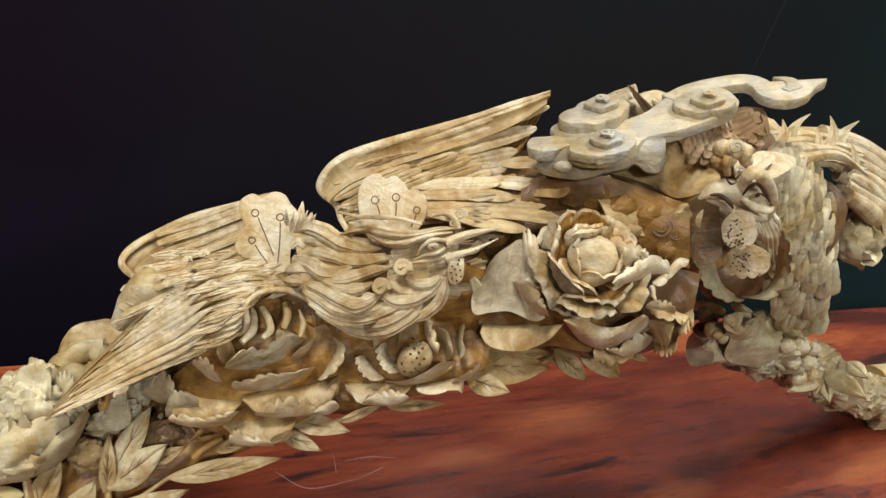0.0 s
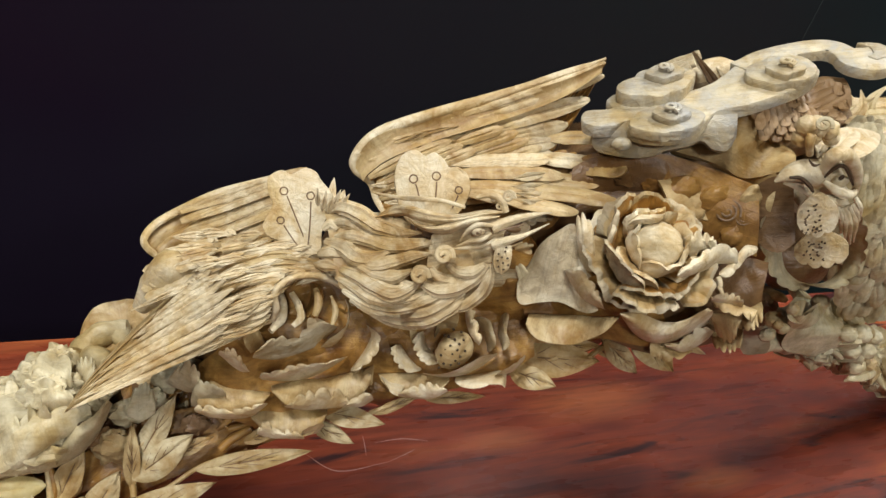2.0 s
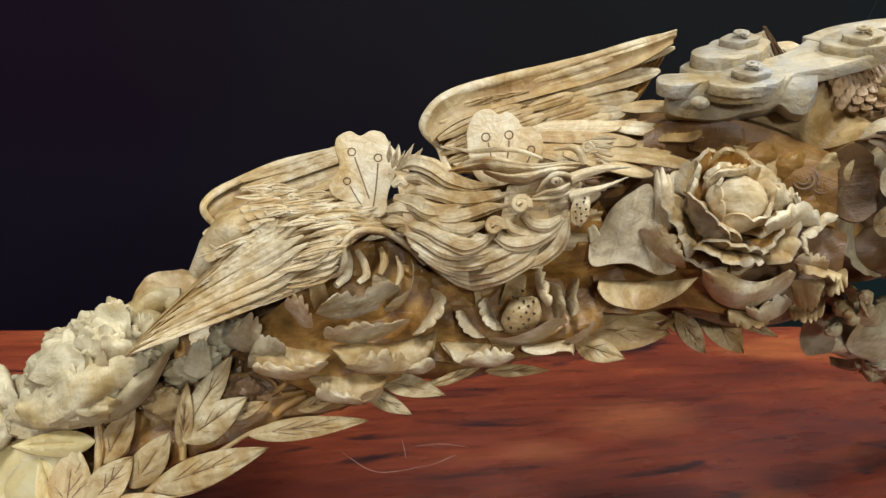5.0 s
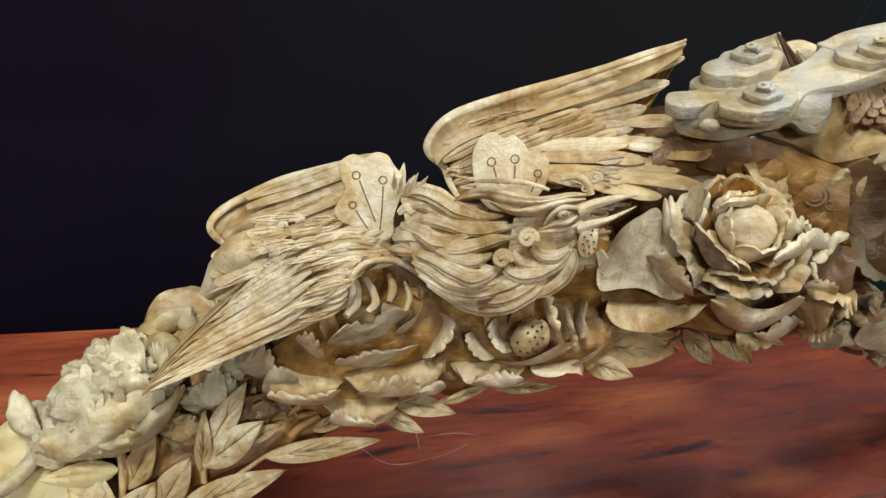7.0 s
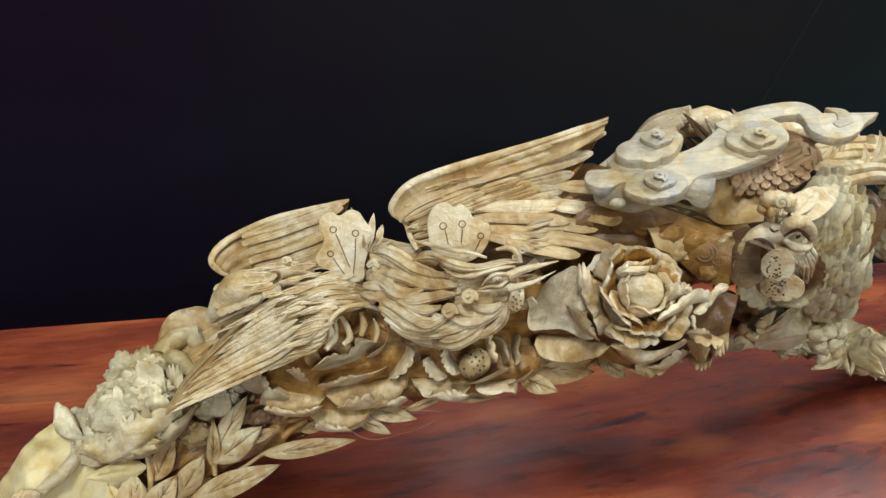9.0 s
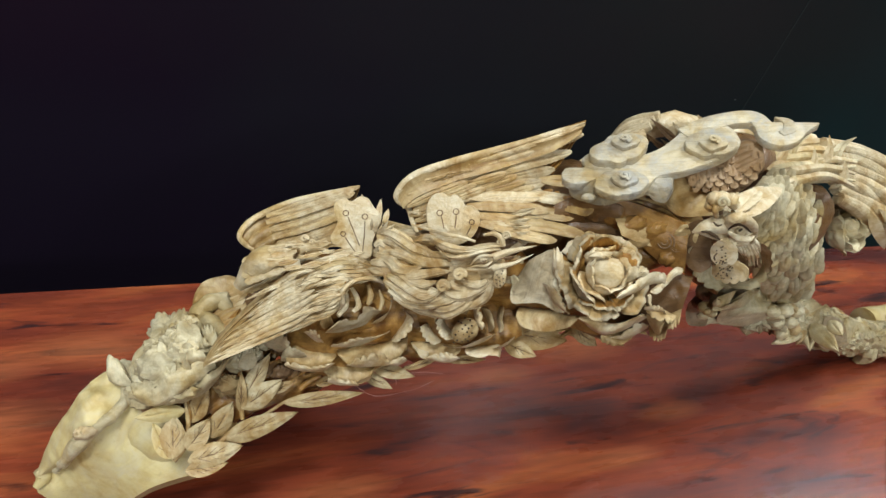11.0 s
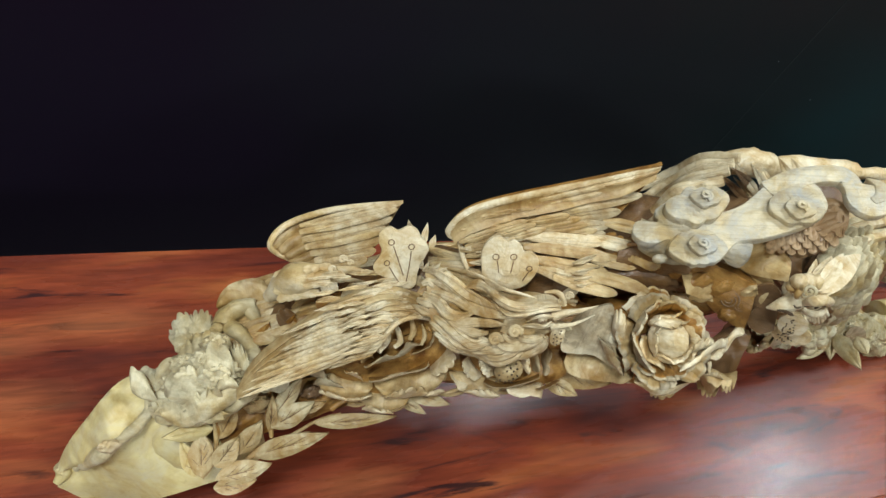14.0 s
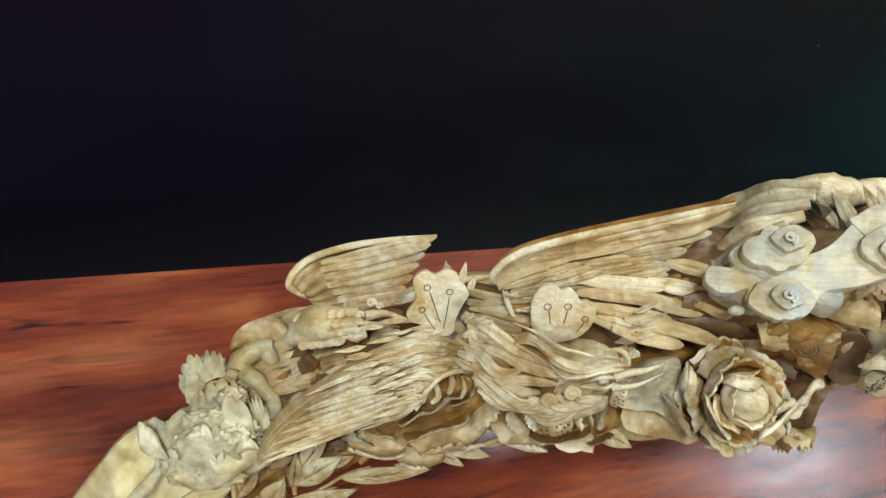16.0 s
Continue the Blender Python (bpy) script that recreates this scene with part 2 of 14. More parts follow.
def one(piece):
    return Shape().add(piece)


def grid_solid(front, back):
    """A closed skin between two grids of points (rows, columns, 3)."""
    n, m, _ = front.shape
    v = np.concatenate([front.reshape(-1, 3), back.reshape(-1, 3)])
    k = n * m
    f = []
    for i in range(n - 1):
        for j in range(m - 1):
            a = i * m + j
            f.append((a, a + 1, a + m + 1, a + m))
            f.append((k + a, k + a + m, k + a + m + 1, k + a + 1))
    rim = [j for j in range(m)] + [i * m + m - 1 for i in range(1, n)] + [(n - 1) * m + j for j in range(m - 2, -1, -1)] + [i * m for i in range(n - 2, 0, -1)]
    for a, b in zip(rim, rim[1:] + rim[:1]):
        f.append((b, a, k + a, k + b))
    along = np.concatenate([[0], np.cumsum(np.linalg.norm(np.diff(front[:, m // 2], axis=0), axis=-1))])
    across = np.linalg.norm(front - front[:, m // 2 : m // 2 + 1], axis=-1) * np.sign(np.arange(m) - m // 2)
    uv = np.stack([along[:, None] * np.ones((1, m)), across], -1).reshape(-1, 2) + front[0, 0, :2] * 7
    return v, f, np.concatenate([uv, uv])


def sheet(base, tip, face, width, kind="leaf", bow=0.0, cup=0.0, curl=0.0, ruffle=0.0, lobes=3, thick=0.0022, rib=0.0, vein=0.0, count=6, sway=0.0, notch=0.1, nu=14, nv=9, seed=0):
    """A carved leaf, petal or feather from base to tip, half as wide as width says, its front turned to face."""
    rnd = random.Random(seed)
    if kind == "petal":
        nv = max(nv, 6 * int(lobes) + 1)
    b, t = arr(base), arr(tip)
    long = np.linalg.norm(t - b)
    a = (t - b) / long
    n = arr(face)
    n = unit(n - a * (n @ a))
    s = np.cross(a, n)
    phase = rnd.uniform(0, 6.28)
    u = np.linspace(0, 1, nu + 1)[:, None]
    v = np.linspace(-1, 1, nv)[None, :]
    reach = np.ones_like(v)
    if kind == "leaf":
        h = width * np.maximum(np.sin(np.pi * u ** 0.75) ** 0.85, 0.1 * (1 - u))
    elif kind == "feather":
        h = width * np.minimum(1, 0.45 + 1.6 * u) * np.sqrt(np.maximum(1 - (np.maximum(u - 0.72, 0) / 0.285) ** 2, 0.0))
    elif kind == "blade":
        h = width * np.minimum(1, 0.12 + 3 * u) * (1 - u ** 2.2 * 0.97)
    else:
        h = width * (0.35 + 0.65 * np.sin(np.pi / 2 * np.minimum(1, u * 1.5)))
        reach = 1 - 0.24 * v ** 2 - notch * (1 - np.abs(np.sin(lobes * np.pi * (v + 1) / 2)) ** 0.7)
    off = bow * long * 4 * u * (1 - u) + cup * h * v ** 2 + curl * long * u ** 3
    off = off + ruffle * width * u ** 2 * np.sin(v * min(lobes, 4) * 1.8 + phase)
    off = off - rib * np.exp(-(v / 0.16) ** 2) * np.sin(np.pi * np.minimum(1, u * 1.05))
    if vein:
        off = off + vein * np.sin(2 * np.pi * count * (u - 0.45 * np.abs(v)) + phase) * np.sin(np.pi * np.clip(u, 0, 1)) * np.minimum(1, 3 * (1 - np.abs(v)) + 0.3)
    side = h * v + sway * long * np.sin(np.pi * u)
    p = b + a * (u * reach * long)[..., None] + s * side[..., None] + n * off[..., None]
    edge = np.minimum(1, np.minimum(4 * (1 - np.abs(v)), 1) * 0.6 + 0.4) * np.ones_like(u)
    return grid_solid(p, p - n * (thick * edge)[..., None])


def smooth_line(points, per=6):
    p = [arr(q) for q in points]
    p = [2 * p[0] - p[1]] + p + [2 * p[-1] - p[-2]]
    out = []
    for i in range(1, len(p) - 2):
        for k in range(per):
            t = k / per
            out.append(0.5 * (2 * p[i] + (p[i + 1] - p[i - 1]) * t + (2 * p[i - 1] - 5 * p[i] + 4 * p[i + 1] - p[i + 2]) * t * t + (3 * p[i] - p[i - 1] - 3 * p[i + 1] + p[i + 2]) * t ** 3))
    out.append(p[-2])
    return np.array(out)


def tube(points, radii, face=(0, -0.6, 0.8), flat=1.0, sides=10, per=6, rough=0.0, groove=0.0, grooves=5, seed=0):
    """A tapered limb or strand through points; flat squeezes it along face."""
    path = smooth_line(points, per)
    r = np.interp(np.linspace(0, 1, len(path)), np.linspace(0, 1, len(radii)), radii)
    v, f = [], []
    for i, c in enumerate(path):
        d = unit(path[min(i + 1, len(path) - 1)] - path[max(i - 1, 0)])
        n = arr(face)
        n = unit(n - d * (n @ d))
        s = np.cross(d, n)
        for k in range(sides):
            a = 2 * math.pi * k / sides
            rr = r[i] * (1 + groove * math.sin(grooves * a))
            q = c + s * rr * math.cos(a) + n * rr * flat * math.sin(a)
            if rough:
                q = q + unit(q - c) * rough * noise.noise(Vector(q * 28) + Vector((seed, 0, 0)))
                q = q + unit(q - c) * rough * 0.45 * noise.noise(Vector(q * 80) + Vector((seed, 0, 0)))
            v.append(q)
    m = len(path)
    for i in range(m - 1):
        for k in range(sides):
            j = (k + 1) % sides
            f.append((i * sides + k, i * sides + j, (i + 1) * sides + j, (i + 1) * sides + k))
    f.append(tuple(range(sides))[::-1])
    f.append(tuple((m - 1) * sides + k for k in range(sides)))
    step = np.concatenate([[0], np.cumsum(np.linalg.norm(np.diff(path, axis=0), axis=-1))])
    uv = [(step[i] + path[0][0] * 7, abs(k - sides / 2) * 2 * math.pi / sides * max(radii)) for i in range(m) for k in range(sides)]
    return v, f, uv


def blob(centre, radii, rough=0.0, scale=30.0, turn=0.0, rows=14, seed=0):
    """A rounded lump."""
    v, f = [], []
    c = arr(centre)
    rx, ry, rz = radii
    cols = rows + 6
    for i in range(rows + 1):
        th = math.pi * i / rows
        for k in range(cols):
            ph = 2 * math.pi * k / cols
            q = arr((math.sin(th) * math.cos(ph), math.sin(th) * math.sin(ph), math.cos(th)))
            g = 1 + rough * (noise.noise(Vector(q * scale * 0.06) + Vector((seed, 1, 2))) + 0.5 * noise.noise(Vector(q * scale * 0.16) + Vector((seed, 3, 2))))
            q = q * arr((rx, ry, rz)) * g
            v.append(c + arr((q[0] * math.cos(turn) - q[2] * math.sin(turn), q[1], q[0] * math.sin(turn) + q[2] * math.cos(turn))))
    for i in range(rows):
        for k in range(cols):
            j = (k + 1) % cols
            f.append((i * cols + k, (i + 1) * cols + k, (i + 1) * cols + j, i * cols + j))
    return v, f


def axes(face, up=(0, 0, 1)):
    n = unit(arr(face))
    x = unit(np.cross(arr(up), n))
    return x, np.cross(n, x), n


def coil(centre, face, radius, turns=1.6, wire=0.25, start=0.0, hand=1, lift=0.3):
    """A carved curl: a rope wound inwards, its middle raised."""
    x, y, n = axes(face)
    pts, rr = [], []
    m = int(turns * 9)
    for i in range(m + 1):
        t = i / m
        r = radius * (1 - 0.85 * t)
        a = start + hand * t * turns * 2 * math.pi
        pts.append(arr(centre) + x * r * math.cos(a) + y * r * math.sin(a) + n * radius * lift * t)
        rr.append(radius * wire * (1 - 0.25 * t))
    return tube(pts, rr, face, 0.8, 8, 2)


def disc(centre, face, rx, ry, lobes=5, depth=0.14, thick=0.006, turn=0.0, dome=0.0, seed=0, cols=60):
    """A thick board with a scalloped edge, slightly domed and rounded over."""
    rnd = random.Random(seed)
    x, y, n = axes(face)
    ph = rnd.uniform(0, 6.28)
    rings = [(0.0, dome), (0.5, dome * 0.8), (0.93, 0.0), (0.985, -0.05 * thick), (1.0, -0.18 * thick), (0.985, -0.9 * thick), (0.96, -thick)]
    v, f = [arr(centre) + n * dome], []
    for rad, lift in rings[1:]:
        for k in range(cols):
            a = 2 * math.pi * k / cols
            g = 1 - depth * (1 - abs(math.sin(lobes * a / 2 + ph)) ** 0.6) * min(1, rad * 1.1)
            px, py = rx * rad * g * math.cos(a), ry * rad * g * math.sin(a)
            v.append(arr(centre) + x * (px * math.cos(turn) - py * math.sin(turn)) + y * (px * math.sin(turn) + py * math.cos(turn)) + n * lift)
    for k in range(cols):
        f.append((0, 1 + k, 1 + (k + 1) % cols))
    for i in range(len(rings) - 2):
        for k in range(cols):
            j = (k + 1) % cols
            o = 1 + i * cols
            f.append((o + k, o + cols + k, o + cols + j, o + j))
    o = 1 + (len(rings) - 2) * cols
    f.append(tuple(o + k for k in range(cols))[::-1])
    return v, f


def web(one_edge, other_edge, face, ridges=0, depth=0.002, thick=0.005, bulge=0.0, rough=0.0, n=40, seed=0):
    """A carved skin between two edges, with rounded ridges along it and a swelling in the middle."""
    a, b = smooth_line(one_edge, 8), smooth_line(other_edge, 8)
    t = np.linspace(0, 1, n)
    a = np.stack([np.interp(t, np.linspace(0, 1, len(a)), a[:, k]) for k in range(3)], -1)
    b = np.stack([np.interp(t, np.linspace(0, 1, len(b)), b[:, k]) for k in range(3)], -1)
    m = max(16, ridges * 6 + 1)
    w = np.linspace(0, 1, m)
    p = a[:, None] * (1 - w)[None, :, None] + b[:, None] * w[None, :, None]
    f = unit(arr(face))
    lift = bulge * np.sin(np.pi * w)[None, :] * np.ones((n, 1))
    if ridges:
        lift = lift + depth * (np.abs(np.sin(np.pi * ridges * w))[None, :] ** 0.8 - 0.5) * np.minimum(1, 6 * t * (1 - t) + 0.2)[:, None]
    if rough:
        for i in range(n):
            for j in range(m):
                q = Vector(p[i, j])
                lift[i, j] += rough * (noise.noise(q * 30 + Vector((seed, 0, 0))) + 0.5 * noise.noise(q * 90 + Vector((seed, 0, 0))))
    p = p + f * lift[..., None]
    return grid_solid(p, p - f * thick)


def even(points, n):
    line = smooth_line(points, 8)
    t = np.linspace(0, 1, n)
    return np.stack([np.interp(t, np.linspace(0, 1, len(line)), line[:, k]) for k in range(3)], -1)


def lip(rim, base, face, bulge=0.0, lobes=0, notch=0.1, roll=0.0, wave=0.0, thick=0.0022, vein=0.0005, rough=0.0026, m=16, seed=0):
    """A carved petal wall that rises from its base line to a scalloped, rolled rim."""
    rnd = random.Random(seed)
    n = max(29, lobes * 8 + 1)
    a, b = even(rim, n), even(base, n)
    t = np.linspace(0, 1, n)
    pull = np.zeros(n)
    lobes = lobes + 2 if lobes > 2 else lobes
    if lobes:
        marks = np.cumsum([0] + [rnd.uniform(0.6, 1.5) for _ in range(lobes)])
        ph = np.interp(t, marks / marks[-1], np.arange(lobes + 1))
        deep = np.interp(t, np.linspace(0, 1, lobes + 1), [rnd.uniform(0.5, 1.5) for _ in range(lobes + 1)])
        pull = 1.25 * notch * deep * (1 - np.abs(np.sin(np.pi * ph)) ** 0.5)
    pull = pull + 0.45 * np.abs(2 * t - 1) ** 7
    w = np.linspace(0, 1, m)[:, None]
    p = b[None] + (a - b)[None] * (w * (1 - pull[None] * w))[..., None]
    f = unit(arr(face))
    ph0 = rnd.uniform(0, 6.28)
    lift = bulge * np.sin(np.pi * w ** 0.85) + roll * np.clip((w - 0.7) / 0.3, 0, 1) ** 2 + wave * w ** 2 * np.sin(7 * t[None] + ph0)
    lift = lift + min(0.0016, 0.03 * np.abs(a - b).mean()) * w * np.sin(rnd.uniform(6, 11) * t[None] + ph0 + 1.5 * w)
    lift = lift + vein * np.sin(40 * t[None] + 3 * np.sin(5 * t[None] + ph0)) * w * (1.2 - w)
    for i in range(m):
        for j in range(n):
            q = Vector(p[i, j])
            lift[i, j] += rough * (noise.noise(q * 45 + Vector((seed, 0, 0))) + 0.5 * noise.noise(q * 120))
    p = p + f * lift[..., None]
    return grid_solid(p, p - f * (thick * (1 - 0.45 * w ** 4) * np.ones((1, n)))[..., None])


def cupped(centre, axis, azim, radius, lo, hi, spread, flare=0.1, lobes=3, ruffle=0.05, thick=0.003, seed=0, nu=16):
    """A petal of a bowl-shaped flower: part of a shell round the centre, from polar angle lo to hi, its rim uneven and scalloped."""
    rnd = random.Random(seed)
    ph, lean = rnd.uniform(0, 6.28), rnd.uniform(-0.15, 0.15)
    x, y, n = axes(axis, (0.3, 0.2, 1))
    a = np.linspace(-1, 1, 9 * lobes + 1)
    marks = np.cumsum([0] + [rnd.uniform(0.6, 1.6) for _ in range(lobes)])
    step = np.interp((a + 1) / 2, marks / marks[-1], np.arange(lobes + 1))
    deep = np.interp((a + 1) / 2, np.linspace(0, 1, lobes + 1), [rnd.uniform(0.3, 1.6) for _ in range(lobes + 1)])
    a = a[None, :]
    b = np.linspace(0, 1, nu + 1)[:, None]
    reach = 1 - 0.22 * np.abs(a) ** 3 - 0.075 * deep[None] * (1 - np.abs(np.sin(np.pi * step[None])) ** 0.5)
    th = lo + (hi - lo) * b * reach * (1 + lean * a)
    az = azim + spread * a * (0.45 + 0.55 * np.sin(np.pi / 2 * np.minimum(1, 1.5 * b)))
    wave = ruffle * b ** 2 * np.sin(a * 3.4 + ph) + 0.03 * np.sin(b * 4 + a * 3 + ph) + 0.014 * np.sin(a * 15 + ph + 2 * b) * b
    r = radius * (1 + flare * b ** 3 + 0.09 * np.clip((b - 0.8) / 0.2, 0, 1) ** 2 + wave)
    d = -n * np.cos(th)[..., None] + (x * np.cos(az)[..., None] + y * np.sin(az)[..., None]) * np.sin(th)[..., None]
    for i in range(r.shape[0]):
        for k in range(r.shape[1]):
            q = Vector(d[i, k] * r[i, k])
            r[i, k] += 0.003 * (noise.noise(q * 50 + Vector((seed, 0, 0))) + 0.5 * noise.noise(q * 130))
    edge = thick * (0.5 + 0.5 * (1 - b ** 4)) * np.ones_like(a)
    return grid_solid(arr(centre) + d * r[..., None], arr(centre) + d * (r - edge)[..., None])


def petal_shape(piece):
    """Outside and rim of the first wood, the hollow inside of the second, often darker to paint in recess shade."""
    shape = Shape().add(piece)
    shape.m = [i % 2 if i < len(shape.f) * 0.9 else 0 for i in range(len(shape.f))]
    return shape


def bloom(label, centre, axis, radius, rings, core, parent, seed=0, squash=1.0):
    """A carved peony: a bud within rings of cupped petals; rings of (size, petals, from, to, spread, flare, lobes, material)."""
    rnd = random.Random(seed)
    head = part("peony", one(blob(centre, (radius * 0.4,) * 3, 0.12, seed=seed)), core, parent, label)
    k = 0
    for size, count, lo, hi, spread, flare, lobes, mat in rings:
        turn = rnd.uniform(0, 6.28)
        for i in range(count):
            k += 1
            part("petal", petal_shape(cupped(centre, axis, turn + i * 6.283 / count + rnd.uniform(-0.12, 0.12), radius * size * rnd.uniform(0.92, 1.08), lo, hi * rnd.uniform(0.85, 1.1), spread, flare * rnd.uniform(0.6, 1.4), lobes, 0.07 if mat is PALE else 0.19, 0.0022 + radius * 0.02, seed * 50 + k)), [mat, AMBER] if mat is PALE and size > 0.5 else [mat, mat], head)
    return head


def board(outline, face, thick, round_over=0.0012):
    """A flat plank sawn to a smooth closed outline, its upper edge rounded over."""
    p = [arr(q) for q in outline]
    m = len(p)
    n = unit(arr(face))
    edge = []
    for i in range(m):
        a, b, c, d = p[i - 1], p[i], p[(i + 1) % m], p[(i + 2) % m]
        for k in range(5):
            t = k / 5
            edge.append(0.5 * (2 * b + (c - a) * t + (2 * a - 5 * b + 4 * c - d) * t * t + (3 * b - a - 3 * c + d) * t ** 3))
    edge = np.array(edge)
    side = np.cross(np.roll(edge, -1, 0) - np.roll(edge, 1, 0), n)
    side /= np.linalg.norm(side, axis=1, keepdims=True)
    flat = np.cross(edge - edge.mean(0), np.roll(edge, -1, 0) - edge) @ n
    if flat.sum() < 0:
        side = -side
    wobble = np.array([noise.noise(Vector(e * 60)) for e in edge])[:, None]
    rings = [edge - side * round_over, edge - side * 0.3 * round_over - n * 0.3 * round_over, edge - n * round_over, edge - n * thick * 0.5 + side * 0.0012 * wobble, edge - n * thick - side * 0.0006]
    v = np.concatenate(rings)
    k = len(edge)
    f = [tuple(range(k)), tuple(range(4 * k, 5 * k))[::-1]]
    for r in range(4):
        for i in range(k):
            j = (i + 1) % k
            f.append((r * k + i, (r + 1) * k + i, (r + 1) * k + j, r * k + j))
    return v, f


def ribbon(points, widths, face, thick):
    """A flat sawn band along a curve, half as wide as widths say."""
    line = smooth_line(points, 3)
    w = np.interp(np.linspace(0, 1, len(line)), np.linspace(0, 1, len(widths)), widths)[:, None]
    n = unit(arr(face))
    side = np.cross(np.gradient(line, axis=0), n)
    side /= np.linalg.norm(side, axis=1, keepdims=True)
    return board(list(line + side * w) + list((line - side * w)[::-1]), face, thick)


def ring(centre, face, radius, wire):
    """A plain closed hoop."""
    x, y, n = axes(face)
    return tube([arr(centre) + (x * math.cos(a) + y * math.sin(a)) * radius for a in np.linspace(0, 6.3, 11)], [wire, wire], face, 1.0, 6, 2)


def cut_veins(base, tip, face, width, bow, cup, seed, parent):
    """Dark knife cuts along a leaf: a midrib and a few side veins."""
    rnd = random.Random(seed)
    b, t = arr(base), arr(tip)
    long = np.linalg.norm(t - b)
    a = (t - b) / long
    n = arr(face)
    n = unit(n - a * (n @ a))
    s = np.cross(a, n)

    def at(u, v):
        h = width * math.sin(math.pi * u ** 0.75) ** 0.85
        return b + a * u * long + s * h * v + n * (bow * long * 4 * u * (1 - u) + cup * h * v * v - 0.0016 * math.exp(-(v / 0.16) ** 2) + 0.0002)

    cuts = Shape()
    cuts.add(tube([at(u, 0) for u in (0.06, 0.3, 0.55, 0.86)], [0.0006, 0.0005, 0.0004, 0.0001], face, 0.6, 6, 4))
    for u in (0.2, 0.36, 0.52):
        for side in (-1, 1):
            if rnd.random() < 0.7:
                cuts.add(tube([at(u, 0.06 * side), at(u + 0.12, 0.34 * side), at(u + 0.22, 0.62 * side)], [0.0003, 0.0003, 0.0001], face, 0.6, 5, 3))
    part("incised_vein", cuts, BROWN, parent)


def box(lo, hi):
    (a, b, c), (d, e, g) = lo, hi
    v = [(a, b, c), (d, b, c), (d, e, c), (a, e, c), (a, b, g), (d, b, g), (d, e, g), (a, e, g)]
    return v, [(3, 2, 1, 0), (4, 5, 6, 7), (0, 1, 5, 4), (1, 2, 6, 5), (2, 3, 7, 6), (3, 0, 4, 7)]


def bevelled_box(lo, hi, r, name, material, parent=None, label=""):
    bm = bmesh.new()
    bmesh.ops.create_cube(bm, size=1)
    size, mid = arr(hi) - arr(lo), (arr(hi) + arr(lo)) / 2
    for q in bm.verts:
        q.co = Vector(arr(q.co) * size)
    bmesh.ops.bevel(bm, geom=list(bm.edges), offset=r, segments=3, affect="EDGES")
    me = bpy.data.meshes.new(name)
    bm.to_mesh(me)
    bm.free()
    me.polygons.foreach_set("use_smooth", [True] * len(me.polygons))
    me.set_sharp_from_angle(angle=radians(30))
    me.materials.append(material)
    ob = new(name, me)
    ob.parent = parent
    ob.location = mid - PLACE.get(parent.name, 0) if parent else mid
    PLACE[ob.name] = mid
    return tagged(ob, label) if label else ob


def thing(name, at, label, category):
    ob = new(name)
    ob.location = at
    PLACE[ob.name] = arr(at)
    return tagged(ob, label, category)


# ---------- the room ----------
def structure(name, lo, hi, material, label=""):
    ob = part(name, one(box(lo, hi)), material)
    return tagged(ob, label, kind="structure")


structure("floor", (-4, -4, -0.86), (6, 0.72, -0.8), FLOORING)
structure("ceiling", (-4, -4, CEILING + 0.02), (6, 0.72, CEILING + 0.1), PLASTER)
backwall = structure("wall_north", (-4, 0.61, -0.8), (6, 0.72, CEILING + 0.02), BLACK, "black backdrop wall behind the table")
# Unseen walls: dim and teal tones added to tint reflections in the backdrop
structure("wall_south", (-4, -4.1, -0.8), (6, -4, CEILING + 0.02), DIM)
structure("wall_west", (-4.1, -4, -0.8), (-4, 0.61, CEILING + 0.02), DIM)
structure("wall_east", (6, -4, -0.8), (6.1, 0.61, CEILING + 0.02), TEAL)
# housings for all lamps, the two added fill lamps too
first = thing("ceiling_lamp", (LAMPS[0][0], LAMPS[0][1], CEILING), "round white flush ceiling lamp, unseen; front pair added as fill", "ceiling lamp")
tagged(first, group="ceiling lamps")
part("housing", one(disc((LAMPS[0][0], LAMPS[0][1], CEILING - 0.02), (0, 0.001, 1), 0.22, 0.22, 2, 0, 0.02)), LAMP_WHITE, first)
for lx, ly in LAMPS[1:]:
    copy_thing(first, pose(lx, ly, CEILING))

# ---------- the table ----------
table = thing("table", (0.3, 0, -0.8), "polished red rosewood table of wide planks", "table")
bevelled_box((-1.5, -0.1795, -0.06), (2.6, 0.309, 0.0), 0.004, "board", ROSEWOOD, table)
bevelled_box((-1.5, -0.62, -0.06), (2.6, -0.1805, 0.0), 0.002, "board", ROSEWOOD, table)
for px in (-1.35, 2.45):
    for py in (-0.53, 0.22):
        bevelled_box((px - 0.05, py - 0.05, -0.8), (px + 0.05, py + 0.05, -0.06), 0.006, "leg", ROSEWOOD, table)

# ---------- the carving ----------
carving = thing("wood_carving", (0.1, 0.03, 0.0), "arched yellow root-wood carving of birds, peonies and clouds", "wood carving")
TRUNK = [(-0.43, 0.05, 0.055), (-0.39, 0.055, 0.09), (-0.33, 0.065, 0.13), (-0.27, 0.075, 0.175), (-0.2, 0.078, 0.225), (-0.1, 0.072, 0.285), (0.0, 0.06, 0.34), (0.1, 0.055, 0.39), (0.2, 0.055, 0.39), (0.28, 0.045, 0.34)]
TRUNK_R = [0.022, 0.026, 0.03, 0.034, 0.04, 0.041, 0.042, 0.044, 0.044, 0.04]
# Dark woods here put the shade of the deep gaps into colour
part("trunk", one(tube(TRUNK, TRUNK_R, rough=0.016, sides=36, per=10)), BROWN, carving)
